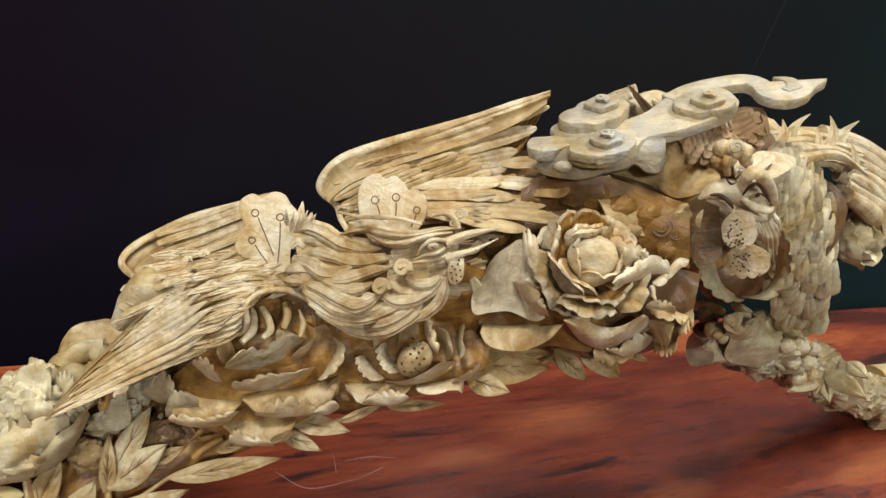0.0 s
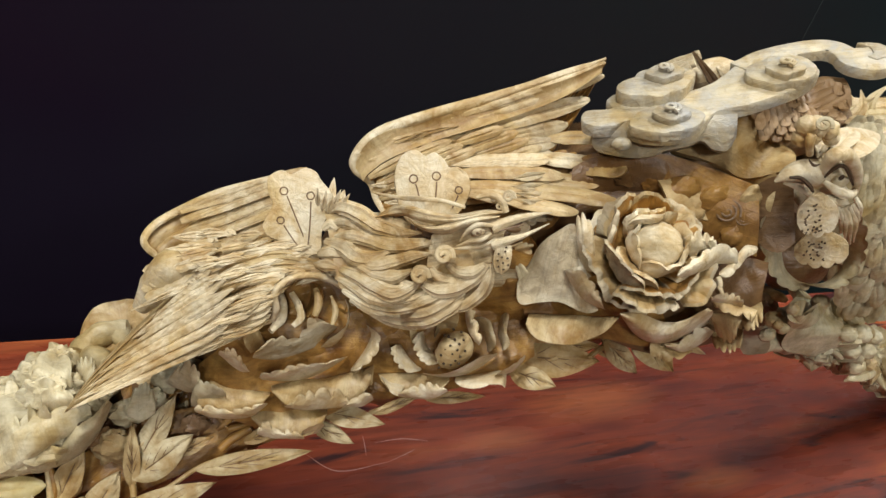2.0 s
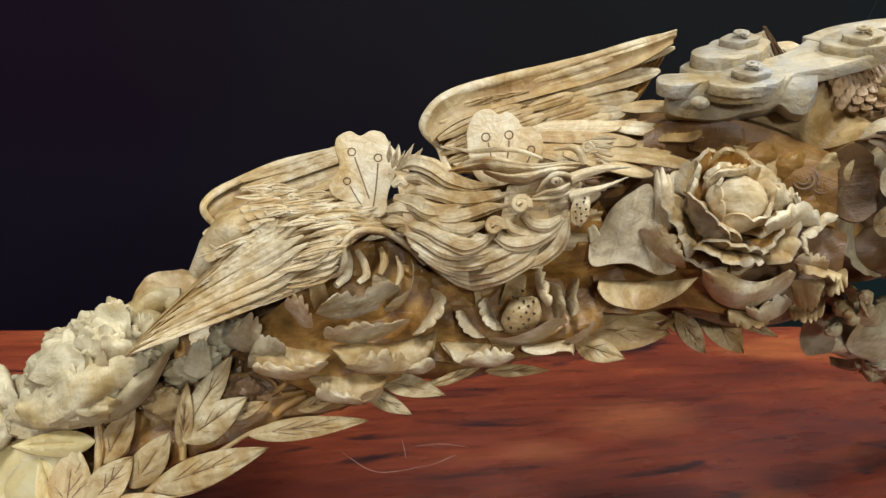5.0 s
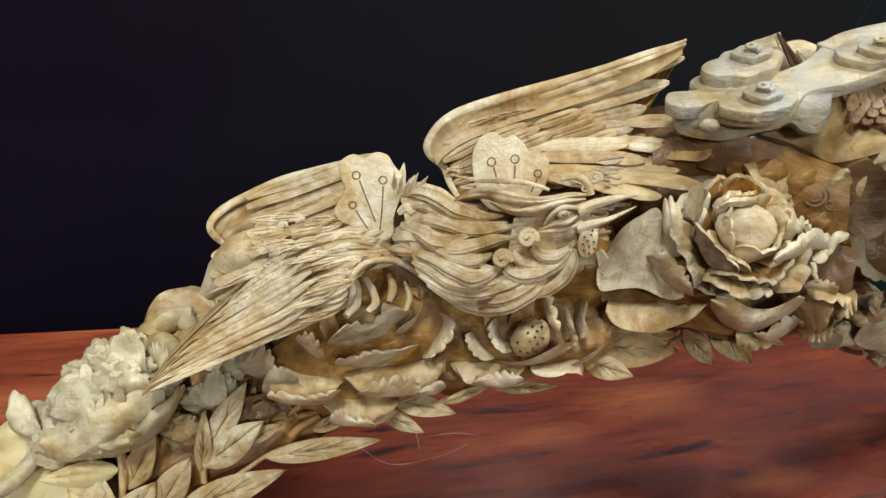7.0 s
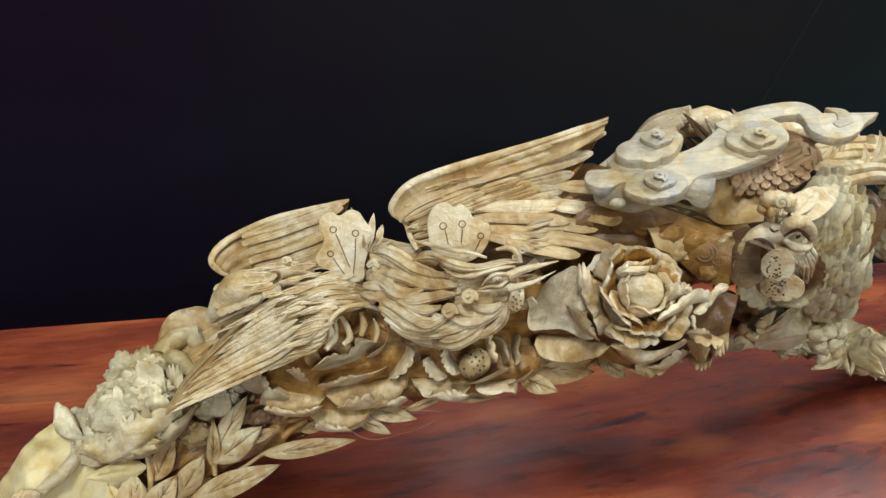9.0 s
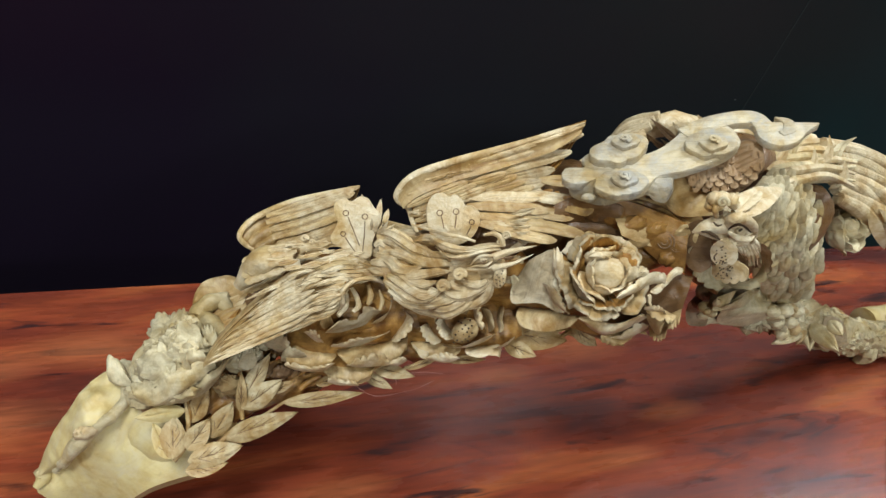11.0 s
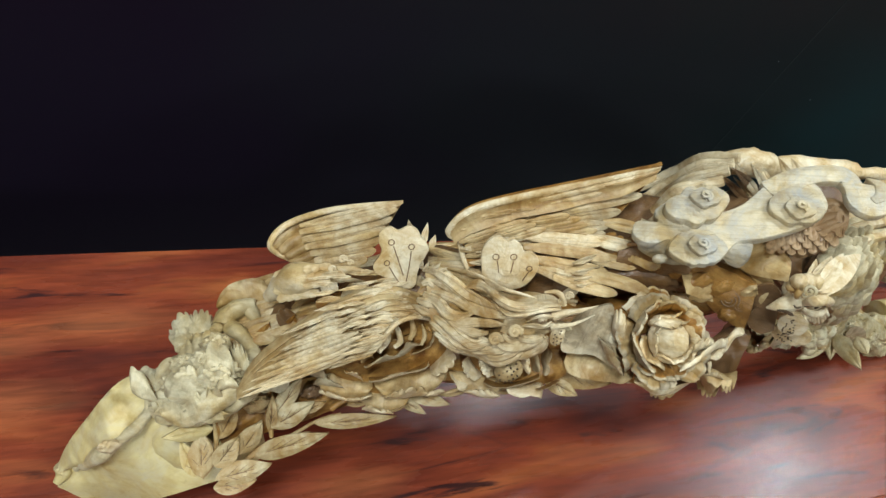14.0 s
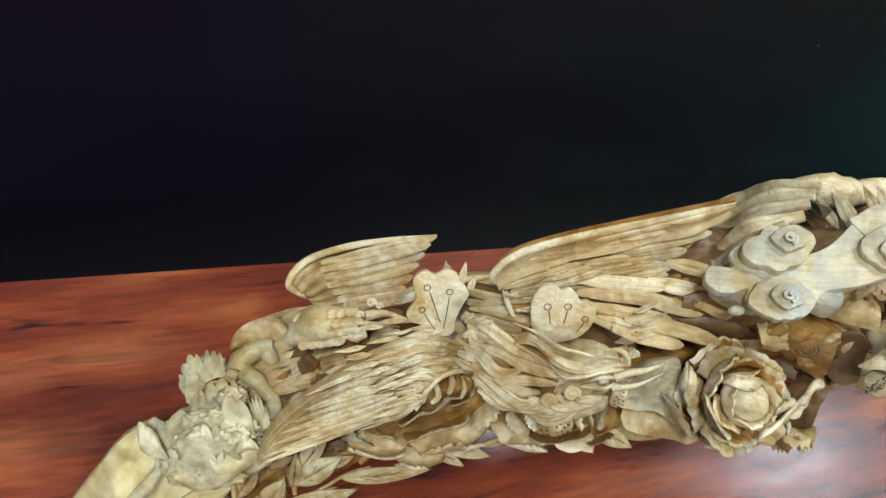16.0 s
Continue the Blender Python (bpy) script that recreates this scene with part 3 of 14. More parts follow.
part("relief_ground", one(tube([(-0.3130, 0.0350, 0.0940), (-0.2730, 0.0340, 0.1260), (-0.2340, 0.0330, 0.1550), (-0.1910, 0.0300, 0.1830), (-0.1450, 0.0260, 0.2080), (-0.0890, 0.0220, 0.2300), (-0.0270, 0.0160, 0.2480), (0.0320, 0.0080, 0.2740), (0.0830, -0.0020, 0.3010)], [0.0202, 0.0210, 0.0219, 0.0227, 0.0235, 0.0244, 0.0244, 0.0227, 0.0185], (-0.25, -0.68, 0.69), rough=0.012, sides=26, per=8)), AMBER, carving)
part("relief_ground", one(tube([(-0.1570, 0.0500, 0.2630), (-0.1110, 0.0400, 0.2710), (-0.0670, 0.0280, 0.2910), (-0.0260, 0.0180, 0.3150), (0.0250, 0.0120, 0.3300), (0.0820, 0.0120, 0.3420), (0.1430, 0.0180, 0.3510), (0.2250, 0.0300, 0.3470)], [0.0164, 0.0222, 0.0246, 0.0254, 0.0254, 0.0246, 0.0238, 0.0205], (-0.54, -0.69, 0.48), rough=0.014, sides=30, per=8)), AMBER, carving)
part("shoulder", one(web([(-0.2380, 0.1550, 0.1920), (-0.1980, 0.1550, 0.2060), (-0.1490, 0.1550, 0.2150), (-0.1070, 0.1500, 0.2480), (-0.0610, 0.1350, 0.2740)], [(-0.2970, 0.0750, 0.1880), (-0.2560, 0.0750, 0.2330), (-0.2070, 0.0700, 0.2660), (-0.1500, 0.0600, 0.2950), (-0.0960, 0.0500, 0.3290)], (-0.26, -0.47, 0.84), 8, 0.003, 0.02, 0.01, 0.004)), GOLD, carving)
rnd = random.Random(31)
for row in range(9):
    for col in range(11):
        v, u = row / 8, (col + 0.5 * (row % 2) + rnd.uniform(-0.2, 0.2)) / 10
        near = arr((-0.296, 0.075, 0.193)) * (1 - u) + arr((-0.112, 0.053, 0.318)) * u
        far = arr((-0.243, 0.149, 0.196)) * (1 - u) + arr((-0.078, 0.131, 0.272)) * u
        root = far * (1 - v) + near * v
        tip = root + arr((-0.050, -0.004, -0.016 + rnd.uniform(-0.004, 0.004)))
        part("feather", one(sheet(root, tip, (-0.1 - 0.26 * u, -0.45 + 0.05 * v, 0.88), rnd.uniform(0.0062, 0.0082), "feather", rib=0.0012, cup=-0.25, vein=0.0006, count=12, bow=0.04, thick=0.002, seed=row * 20 + col)), (GOLD, FEATHER, GOLD)[(row + col) % 3], carving)
wing = part("wing", one(web([(-0.1130, 0.0820, 0.3620), (-0.1240, 0.0840, 0.3710), (-0.1260, 0.0860, 0.3800), (-0.1180, 0.0900, 0.3920), (-0.1030, 0.0930, 0.4010), (-0.0700, 0.0940, 0.4140), (-0.0320, 0.0930, 0.4280), (0.0090, 0.0900, 0.4470), (0.0470, 0.0870, 0.4660)], [(-0.1070, 0.0580, 0.3540), (-0.0910, 0.0580, 0.3550), (-0.0750, 0.0600, 0.3590), (-0.0490, 0.0580, 0.3690), (-0.0230, 0.0550, 0.3780), (0.0010, 0.0560, 0.3890), (0.0160, 0.0640, 0.4060), (0.0330, 0.0760, 0.4300), (0.0470, 0.0860, 0.4630)], (-0.40, -0.86, 0.31), 9, 0.004, 0.005, -0.004, 0)), AMBER, carving, "raised carved wing with amber-stained feathers")
part("leading_edge", one(tube([(-0.1080, 0.0560, 0.3540), (-0.1120, 0.0660, 0.3590), (-0.1140, 0.0790, 0.3640), (-0.1250, 0.0810, 0.3730), (-0.1270, 0.0830, 0.3810), (-0.1190, 0.0870, 0.3930), (-0.1040, 0.0900, 0.4020), (-0.0710, 0.0910, 0.4150), (-0.0330, 0.0900, 0.4290), (0.0070, 0.0870, 0.4470), (0.0440, 0.0840, 0.4670)], [0.0019, 0.0023, 0.0027, 0.0031, 0.0031, 0.0034, 0.0038, 0.0038, 0.0038, 0.0031, 0.0008], (-0.38, -0.86, 0.33), flat=0.7)), PALE, wing)
part("feather", one(sheet((-0.0810, 0.0900, 0.4040), (0.0440, 0.0830, 0.4650), (-0.45, -0.77, 0.45), 0.0046, "feather", rib=0.0016, bow=0.015, vein=0.0006, count=22, cup=-0.2, nu=30, nv=11, seed=92)), FEATHER, wing)
part("feather", one(sheet((-0.0840, 0.0880, 0.3980), (0.0450, 0.0800, 0.4560), (-0.45, -0.76, 0.47), 0.0054, "feather", rib=0.0016, bow=0.015, vein=0.0006, count=22, cup=-0.2, nu=30, nv=11, seed=93)), FEATHER, wing)
part("feather", one(sheet((-0.0840, 0.0850, 0.3910), (0.0360, 0.0740, 0.4400), (-0.44, -0.75, 0.49), 0.0066, "feather", rib=0.0016, bow=0.015, vein=0.0006, count=22, cup=-0.2, nu=30, nv=11, seed=94)), FEATHER, wing)
part("feather", one(sheet((-0.0850, 0.0820, 0.3840), (0.0220, 0.0690, 0.4220), (-0.43, -0.75, 0.51), 0.0070, "feather", rib=0.0016, bow=0.015, vein=0.0006, count=22, cup=-0.2, nu=30, nv=11, seed=95)), FEATHER, wing)
part("feather", one(sheet((-0.0870, 0.0780, 0.3790), (0.0130, 0.0610, 0.4120), (-0.42, -0.74, 0.52), 0.0070, "feather", rib=0.0016, bow=0.015, vein=0.0006, count=22, cup=-0.2, nu=30, nv=11, seed=96)), FEATHER, wing)
part("feather", one(sheet((-0.0870, 0.0730, 0.3740), (0.0110, 0.0570, 0.4040), (-0.42, -0.73, 0.54), 0.0070, "feather", rib=0.0016, bow=0.015, vein=0.0006, count=22, cup=-0.2, nu=30, nv=11, seed=97)), FEATHER, wing)
part("feather", one(sheet((-0.0880, 0.0680, 0.3690), (0.0060, 0.0530, 0.3940), (-0.41, -0.73, 0.55), 0.0066, "feather", rib=0.0016, bow=0.015, vein=0.0006, count=22, cup=-0.2, nu=30, nv=11, seed=98)), FEATHER, wing)
part("feather", one(sheet((-0.0840, 0.0620, 0.3660), (-0.0020, 0.0500, 0.3850), (-0.41, -0.72, 0.56), 0.0062, "feather", rib=0.0016, bow=0.015, vein=0.0006, count=22, cup=-0.2, nu=30, nv=11, seed=99)), FEATHER, wing)
part("feather", one(sheet((-0.0810, 0.0580, 0.3620), (-0.0090, 0.0470, 0.3780), (-0.41, -0.71, 0.57), 0.0054, "feather", rib=0.0016, bow=0.015, vein=0.0006, count=22, cup=-0.2, nu=30, nv=11, seed=100)), FEATHER, wing)
part("feather", one(sheet((-0.0960, 0.0860, 0.3940), (-0.0560, 0.0810, 0.4110), (-0.36, -0.80, 0.48), 0.0025, "blade", rib=0.0012, cup=-0.2, vein=0.0005, count=10, thick=0.0015, sway=-0.0293484, seed=101)), GOLD, wing)
part("feather", one(sheet((-0.1010, 0.0800, 0.3880), (-0.0580, 0.0750, 0.4030), (-0.35, -0.79, 0.50), 0.0032, "blade", rib=0.0012, cup=-0.2, vein=0.0005, count=10, thick=0.0015, sway=0.00608742, seed=102)), GOLD, wing)
part("feather", one(sheet((-0.0920, 0.0750, 0.3840), (-0.0610, 0.0700, 0.3950), (-0.36, -0.78, 0.51), 0.0029, "blade", rib=0.0012, cup=-0.2, vein=0.0005, count=10, thick=0.0015, sway=-0.020264, seed=103)), GOLD, wing)
part("feather", one(sheet((-0.0780, 0.0690, 0.3860), (-0.0330, 0.0640, 0.3960), (-0.40, -0.77, 0.50), 0.0024, "blade", rib=0.0012, cup=-0.2, vein=0.0005, count=10, thick=0.0015, sway=0.0112167, seed=104)), FEATHER, wing)
part("feather", one(sheet((-0.1030, 0.0640, 0.3690), (-0.0580, 0.0590, 0.3760), (-0.35, -0.76, 0.54), 0.0023, "blade", rib=0.0012, cup=-0.2, vein=0.0005, count=10, thick=0.0015, sway=-0.0263529, seed=105)), FEATHER, wing)
part("feather", one(sheet((-0.0770, 0.0580, 0.3720), (-0.0450, 0.0530, 0.3760), (-0.39, -0.75, 0.54), 0.0036, "blade", rib=0.0012, cup=-0.2, vein=0.0005, count=10, thick=0.0015, sway=0.0268028, seed=106)), FEATHER, wing)
part("feather", one(sheet((-0.1120, 0.0860, 0.3890), (-0.0820, 0.0810, 0.4050), (-0.32, -0.81, 0.50), 0.0027, "blade", rib=0.0012, cup=-0.2, vein=0.0005, count=10, thick=0.0015, sway=0.00728712, seed=107)), GOLD, wing)
part("feather", one(sheet((-0.1100, 0.0800, 0.3830), (-0.0810, 0.0750, 0.3960), (-0.32, -0.80, 0.51), 0.0025, "blade", rib=0.0012, cup=-0.2, vein=0.0005, count=10, thick=0.0015, sway=0.0189419, seed=108)), GOLD, wing)
part("feather", one(sheet((-0.1000, 0.0750, 0.3820), (-0.0600, 0.0700, 0.3940), (-0.35, -0.78, 0.51), 0.0029, "blade", rib=0.0012, cup=-0.2, vein=0.0005, count=10, thick=0.0015, sway=-0.00692512, seed=109)), GOLD, wing)
part("feather", one(sheet((-0.1160, 0.0690, 0.3680), (-0.0690, 0.0640, 0.3780), (-0.33, -0.77, 0.54), 0.0036, "blade", rib=0.0012, cup=-0.2, vein=0.0005, count=10, thick=0.0015, sway=0.00981576, seed=110)), FEATHER, wing)
part("feather", one(sheet((-0.1020, 0.0640, 0.3690), (-0.0600, 0.0590, 0.3760), (-0.35, -0.76, 0.54), 0.0032, "blade", rib=0.0012, cup=-0.2, vein=0.0005, count=10, thick=0.0015, sway=-0.0231701, seed=111)), FEATHER, wing)
part("feather", one(sheet((-0.1080, 0.0580, 0.3610), (-0.0680, 0.0530, 0.3650), (-0.34, -0.75, 0.56), 0.0034, "blade", rib=0.0012, cup=-0.2, vein=0.0005, count=10, thick=0.0015, sway=7.27406e-07, seed=112)), FEATHER, wing)
part("feather", one(sheet((-0.1150, 0.0860, 0.3860), (-0.0800, 0.0810, 0.4020), (-0.32, -0.80, 0.50), 0.0030, "blade", rib=0.0012, cup=-0.2, vein=0.0005, count=10, thick=0.0015, sway=-0.0166699, seed=113)), GOLD, wing)
part("feather", one(sheet((-0.0980, 0.0800, 0.3880), (-0.0560, 0.0750, 0.4030), (-0.36, -0.79, 0.50), 0.0024, "blade", rib=0.0012, cup=-0.2, vein=0.0005, count=10, thick=0.0015, sway=0.00299828, seed=114)), GOLD, wing)
part("feather", one(sheet((-0.1090, 0.0750, 0.3770), (-0.0800, 0.0700, 0.3880), (-0.33, -0.79, 0.52), 0.0026, "blade", rib=0.0012, cup=-0.2, vein=0.0005, count=10, thick=0.0015, sway=-0.00934929, seed=115)), GOLD, wing)
part("feather", one(sheet((-0.0900, 0.0690, 0.3810), (-0.0520, 0.0640, 0.3910), (-0.37, -0.77, 0.52), 0.0026, "blade", rib=0.0012, cup=-0.2, vein=0.0005, count=10, thick=0.0015, sway=-0.0130863, seed=116)), FEATHER, wing)
part("feather", one(sheet((-0.0960, 0.0640, 0.3690), (-0.0570, 0.0590, 0.3750), (-0.36, -0.76, 0.54), 0.0036, "blade", rib=0.0012, cup=-0.2, vein=0.0005, count=10, thick=0.0015, sway=-0.0199462, seed=117)), FEATHER, wing)
part("feather", one(sheet((-0.0770, 0.0580, 0.3730), (-0.0430, 0.0530, 0.3770), (-0.39, -0.75, 0.54), 0.0033, "blade", rib=0.0012, cup=-0.2, vein=0.0005, count=10, thick=0.0015, sway=0.0247225, seed=118)), FEATHER, wing)
part("feather", one(sheet((-0.1170, 0.0860, 0.3880), (-0.0760, 0.0810, 0.4050), (-0.32, -0.81, 0.50), 0.0027, "blade", rib=0.0012, cup=-0.2, vein=0.0005, count=10, thick=0.0015, sway=-0.0155048, seed=119)), GOLD, wing)
part("feather", one(sheet((-0.1170, 0.0800, 0.3820), (-0.0780, 0.0750, 0.3970), (-0.32, -0.80, 0.51), 0.0036, "blade", rib=0.0012, cup=-0.2, vein=0.0005, count=10, thick=0.0015, sway=0.0299097, seed=120)), GOLD, wing)
part("feather", one(sheet((-0.0950, 0.0750, 0.3850), (-0.0610, 0.0700, 0.3970), (-0.36, -0.78, 0.51), 0.0033, "blade", rib=0.0012, cup=-0.2, vein=0.0005, count=10, thick=0.0015, sway=0.0199173, seed=121)), GOLD, wing)
part("feather", one(sheet((-0.0890, 0.0690, 0.3810), (-0.0500, 0.0640, 0.3900), (-0.37, -0.77, 0.52), 0.0029, "blade", rib=0.0012, cup=-0.2, vein=0.0005, count=10, thick=0.0015, sway=0.00762026, seed=122)), FEATHER, wing)
far_wing = part("wing", one(web([(-0.2640, 0.1450, 0.2480), (-0.2720, 0.1480, 0.2590), (-0.2640, 0.1580, 0.2660), (-0.2470, 0.1660, 0.2740), (-0.2150, 0.1640, 0.2940), (-0.1790, 0.1580, 0.3120), (-0.1470, 0.1500, 0.3290)], [(-0.2460, 0.1250, 0.2500), (-0.2270, 0.1200, 0.2480), (-0.2040, 0.1180, 0.2540), (-0.1830, 0.1200, 0.2670), (-0.1670, 0.1300, 0.2830), (-0.1560, 0.1420, 0.3030), (-0.1470, 0.1500, 0.3250)], (-0.15, -0.55, 0.82), 6, 0.003, 0.004, -0.003, 0)), GOLD, carving, "small carved wing behind the shoulder")
part("leading_edge", one(tube([(-0.2480, 0.1370, 0.2440), (-0.2650, 0.1420, 0.2530), (-0.2720, 0.1450, 0.2640), (-0.2650, 0.1550, 0.2710), (-0.2480, 0.1630, 0.2790), (-0.2160, 0.1610, 0.2990), (-0.1800, 0.1550, 0.3160), (-0.1480, 0.1470, 0.3330)], [0.0023, 0.0028, 0.0028, 0.0034, 0.0034, 0.0034, 0.0028, 0.0011], (-0.14, -0.54, 0.83), flat=0.7)), PALE, far_wing)
part("feather", one(sheet((-0.2440, 0.1520, 0.2870), (-0.1490, 0.1450, 0.3340), (-0.20, -0.56, 0.81), 0.0045, "feather", rib=0.0012, vein=0.0005, count=16, cup=-0.15, nu=24, nv=11, seed=123)), FEATHER, far_wing)
part("feather", one(sheet((-0.2440, 0.1480, 0.2810), (-0.1540, 0.1410, 0.3290), (-0.19, -0.55, 0.81), 0.0056, "feather", rib=0.0012, vein=0.0005, count=16, cup=-0.15, nu=24, nv=11, seed=124)), FEATHER, far_wing)
part("feather", one(sheet((-0.2410, 0.1440, 0.2730), (-0.1580, 0.1370, 0.3190), (-0.19, -0.54, 0.82), 0.0062, "feather", rib=0.0012, vein=0.0005, count=16, cup=-0.15, nu=24, nv=11, seed=125)), FEATHER, far_wing)
part("feather", one(sheet((-0.2380, 0.1390, 0.2670), (-0.1630, 0.1310, 0.3110), (-0.19, -0.53, 0.83), 0.0062, "feather", rib=0.0012, vein=0.0005, count=16, cup=-0.15, nu=24, nv=11, seed=126)), FEATHER, far_wing)
part("feather", one(sheet((-0.2330, 0.1340, 0.2620), (-0.1670, 0.1260, 0.2980), (-0.19, -0.52, 0.84), 0.0063, "feather", rib=0.0012, vein=0.0005, count=16, cup=-0.15, nu=24, nv=11, seed=127)), FEATHER, far_wing)
part("feather", one(sheet((-0.2290, 0.1280, 0.2580), (-0.1720, 0.1190, 0.2890), (-0.18, -0.51, 0.84), 0.0063, "feather", rib=0.0012, vein=0.0005, count=16, cup=-0.15, nu=24, nv=11, seed=128)), FEATHER, far_wing)
part("feather", one(sheet((-0.2240, 0.1220, 0.2560), (-0.1800, 0.1130, 0.2810), (-0.18, -0.50, 0.85), 0.0057, "feather", rib=0.0012, vein=0.0005, count=16, cup=-0.15, nu=24, nv=11, seed=129)), FEATHER, far_wing)
front_wing = part("wing", one(web([(-0.1410, 0.0510, 0.3130), (-0.1760, 0.0580, 0.3220), (-0.2090, 0.0520, 0.3200), (-0.2400, 0.0440, 0.3050), (-0.2700, 0.0360, 0.2770), (-0.2960, 0.0230, 0.2520), (-0.3110, 0.0000, 0.2440)], [(-0.1690, 0.0250, 0.3220), (-0.1830, 0.0160, 0.3140), (-0.1880, 0.0140, 0.2960), (-0.2160, 0.0090, 0.2870), (-0.2390, 0.0080, 0.2750), (-0.2810, 0.0040, 0.2550), (-0.3110, -0.0020, 0.2420)], (-0.05, -0.81, 0.59), 9, 0.004, 0.006, 0.008, 0)), GOLD, carving, "drooping carved wing with long feathers")
part("shoulder_rim", one(tube([(-0.1960, 0.0120, 0.2940), (-0.1860, 0.0110, 0.3000), (-0.1840, 0.0100, 0.3110), (-0.1850, 0.0120, 0.3200), (-0.1810, 0.0150, 0.3270), (-0.1700, 0.0220, 0.3270), (-0.1530, 0.0270, 0.3220), (-0.1360, 0.0280, 0.3100), (-0.1240, 0.0250, 0.2990)], [0.0011, 0.0021, 0.0025, 0.0021, 0.0021, 0.0021, 0.0025, 0.0021, 0.0014], (-0.21, -0.80, 0.57))), PALE, front_wing)
part("feather", one(sheet((-0.1910, 0.0140, 0.3000), (-0.3110, -0.0060, 0.2470), (-0.09, -0.60, 0.79), 0.0048, "blade", rib=0.0014, bow=0.02, vein=0.0006, count=20, cup=-0.25, nu=30, nv=11, seed=130)), FEATHER, front_wing)
part("feather", one(sheet((-0.1970, 0.0120, 0.3080), (-0.3060, -0.0010, 0.2500), (-0.09, -0.61, 0.79), 0.0054, "blade", rib=0.0014, bow=0.02, vein=0.0006, count=20, cup=-0.25, nu=30, nv=11, seed=131)), FEATHER, front_wing)
part("feather", one(sheet((-0.2020, 0.0110, 0.3160), (-0.3000, 0.0070, 0.2520), (-0.09, -0.62, 0.78), 0.0058, "blade", rib=0.0014, bow=0.02, vein=0.0006, count=20, cup=-0.25, nu=30, nv=11, seed=132)), FEATHER, front_wing)
part("feather", one(sheet((-0.2070, 0.0120, 0.3220), (-0.2930, 0.0140, 0.2570), (-0.09, -0.63, 0.77), 0.0061, "blade", rib=0.0014, bow=0.02, vein=0.0006, count=20, cup=-0.25, nu=30, nv=11, seed=133)), FEATHER, front_wing)
part("feather", one(sheet((-0.2110, 0.0140, 0.3260), (-0.2830, 0.0200, 0.2650), (-0.10, -0.64, 0.77), 0.0061, "blade", rib=0.0014, bow=0.02, vein=0.0006, count=20, cup=-0.25, nu=30, nv=11, seed=134)), FEATHER, front_wing)
part("feather", one(sheet((-0.2150, 0.0210, 0.3270), (-0.2730, 0.0250, 0.2760), (-0.11, -0.65, 0.75), 0.0062, "blade", rib=0.0014, bow=0.02, vein=0.0006, count=20, cup=-0.25, nu=30, nv=11, seed=135)), FEATHER, front_wing)
part("feather", one(sheet((-0.2190, 0.0280, 0.3260), (-0.2600, 0.0300, 0.2880), (-0.11, -0.66, 0.74), 0.0059, "blade", rib=0.0014, bow=0.02, vein=0.0006, count=20, cup=-0.25, nu=30, nv=11, seed=136)), FEATHER, front_wing)
part("feather", one(sheet((-0.2240, 0.0370, 0.3220), (-0.2470, 0.0380, 0.2990), (-0.12, -0.67, 0.73), 0.0049, "blade", rib=0.0014, bow=0.02, vein=0.0006, count=20, cup=-0.25, nu=30, nv=11, seed=137)), FEATHER, front_wing)
part("feather", one(sheet((-0.1910, 0.0070, 0.3060), (-0.2320, 0.0010, 0.2810), (-0.25, -0.62, 0.74), 0.0022, "blade", rib=0.0011, cup=-0.2, vein=0.0005, count=12, bow=0.015, thick=0.0013, sway=-0.0232534, seed=138)), FEATHER, front_wing)
part("feather", one(sheet((-0.2100, 0.0160, 0.3000), (-0.2480, 0.0100, 0.2750), (-0.22, -0.63, 0.75), 0.0029, "blade", rib=0.0011, cup=-0.2, vein=0.0005, count=12, bow=0.015, thick=0.0013, sway=-0.0218053, seed=139)), FEATHER, front_wing)
part("feather", one(sheet((-0.2100, 0.0260, 0.3090), (-0.2520, 0.0200, 0.2830), (-0.21, -0.65, 0.73), 0.0022, "blade", rib=0.0011, cup=-0.2, vein=0.0005, count=12, bow=0.015, thick=0.0013, sway=-0.028778, seed=140)), FEATHER, front_wing)
part("feather", one(sheet((-0.2180, 0.0410, 0.3170), (-0.2580, 0.0350, 0.2960), (-0.20, -0.67, 0.71), 0.0026, "blade", rib=0.0011, cup=-0.2, vein=0.0005, count=12, bow=0.015, thick=0.0013, sway=0.0273068, seed=141)), FEATHER, front_wing)
part("feather", one(sheet((-0.1980, 0.0150, 0.3070), (-0.2410, 0.0070, 0.2850), (-0.23, -0.64, 0.74), 0.0032, "blade", rib=0.0011, cup=-0.2, vein=0.0005, count=12, bow=0.015, thick=0.0013, sway=0.020321, seed=142)), FEATHER, front_wing)
part("feather", one(sheet((-0.2010, 0.0200, 0.3100), (-0.2480, 0.0120, 0.2850), (-0.22, -0.64, 0.73), 0.0021, "blade", rib=0.0011, cup=-0.2, vein=0.0005, count=12, bow=0.015, thick=0.0013, sway=0.0141027, seed=143)), FEATHER, front_wing)
part("feather", one(sheet((-0.2220, 0.0390, 0.3120), (-0.2620, 0.0320, 0.2880), (-0.19, -0.67, 0.72), 0.0030, "blade", rib=0.0011, cup=-0.2, vein=0.0005, count=12, bow=0.015, thick=0.0013, sway=-0.0183713, seed=144)), FEATHER, front_wing)
part("feather", one(sheet((-0.2070, 0.0300, 0.3140), (-0.2440, 0.0250, 0.2930), (-0.22, -0.66, 0.72), 0.0025, "blade", rib=0.0011, cup=-0.2, vein=0.0005, count=12, bow=0.015, thick=0.0013, sway=-0.00623004, seed=145)), FEATHER, front_wing)
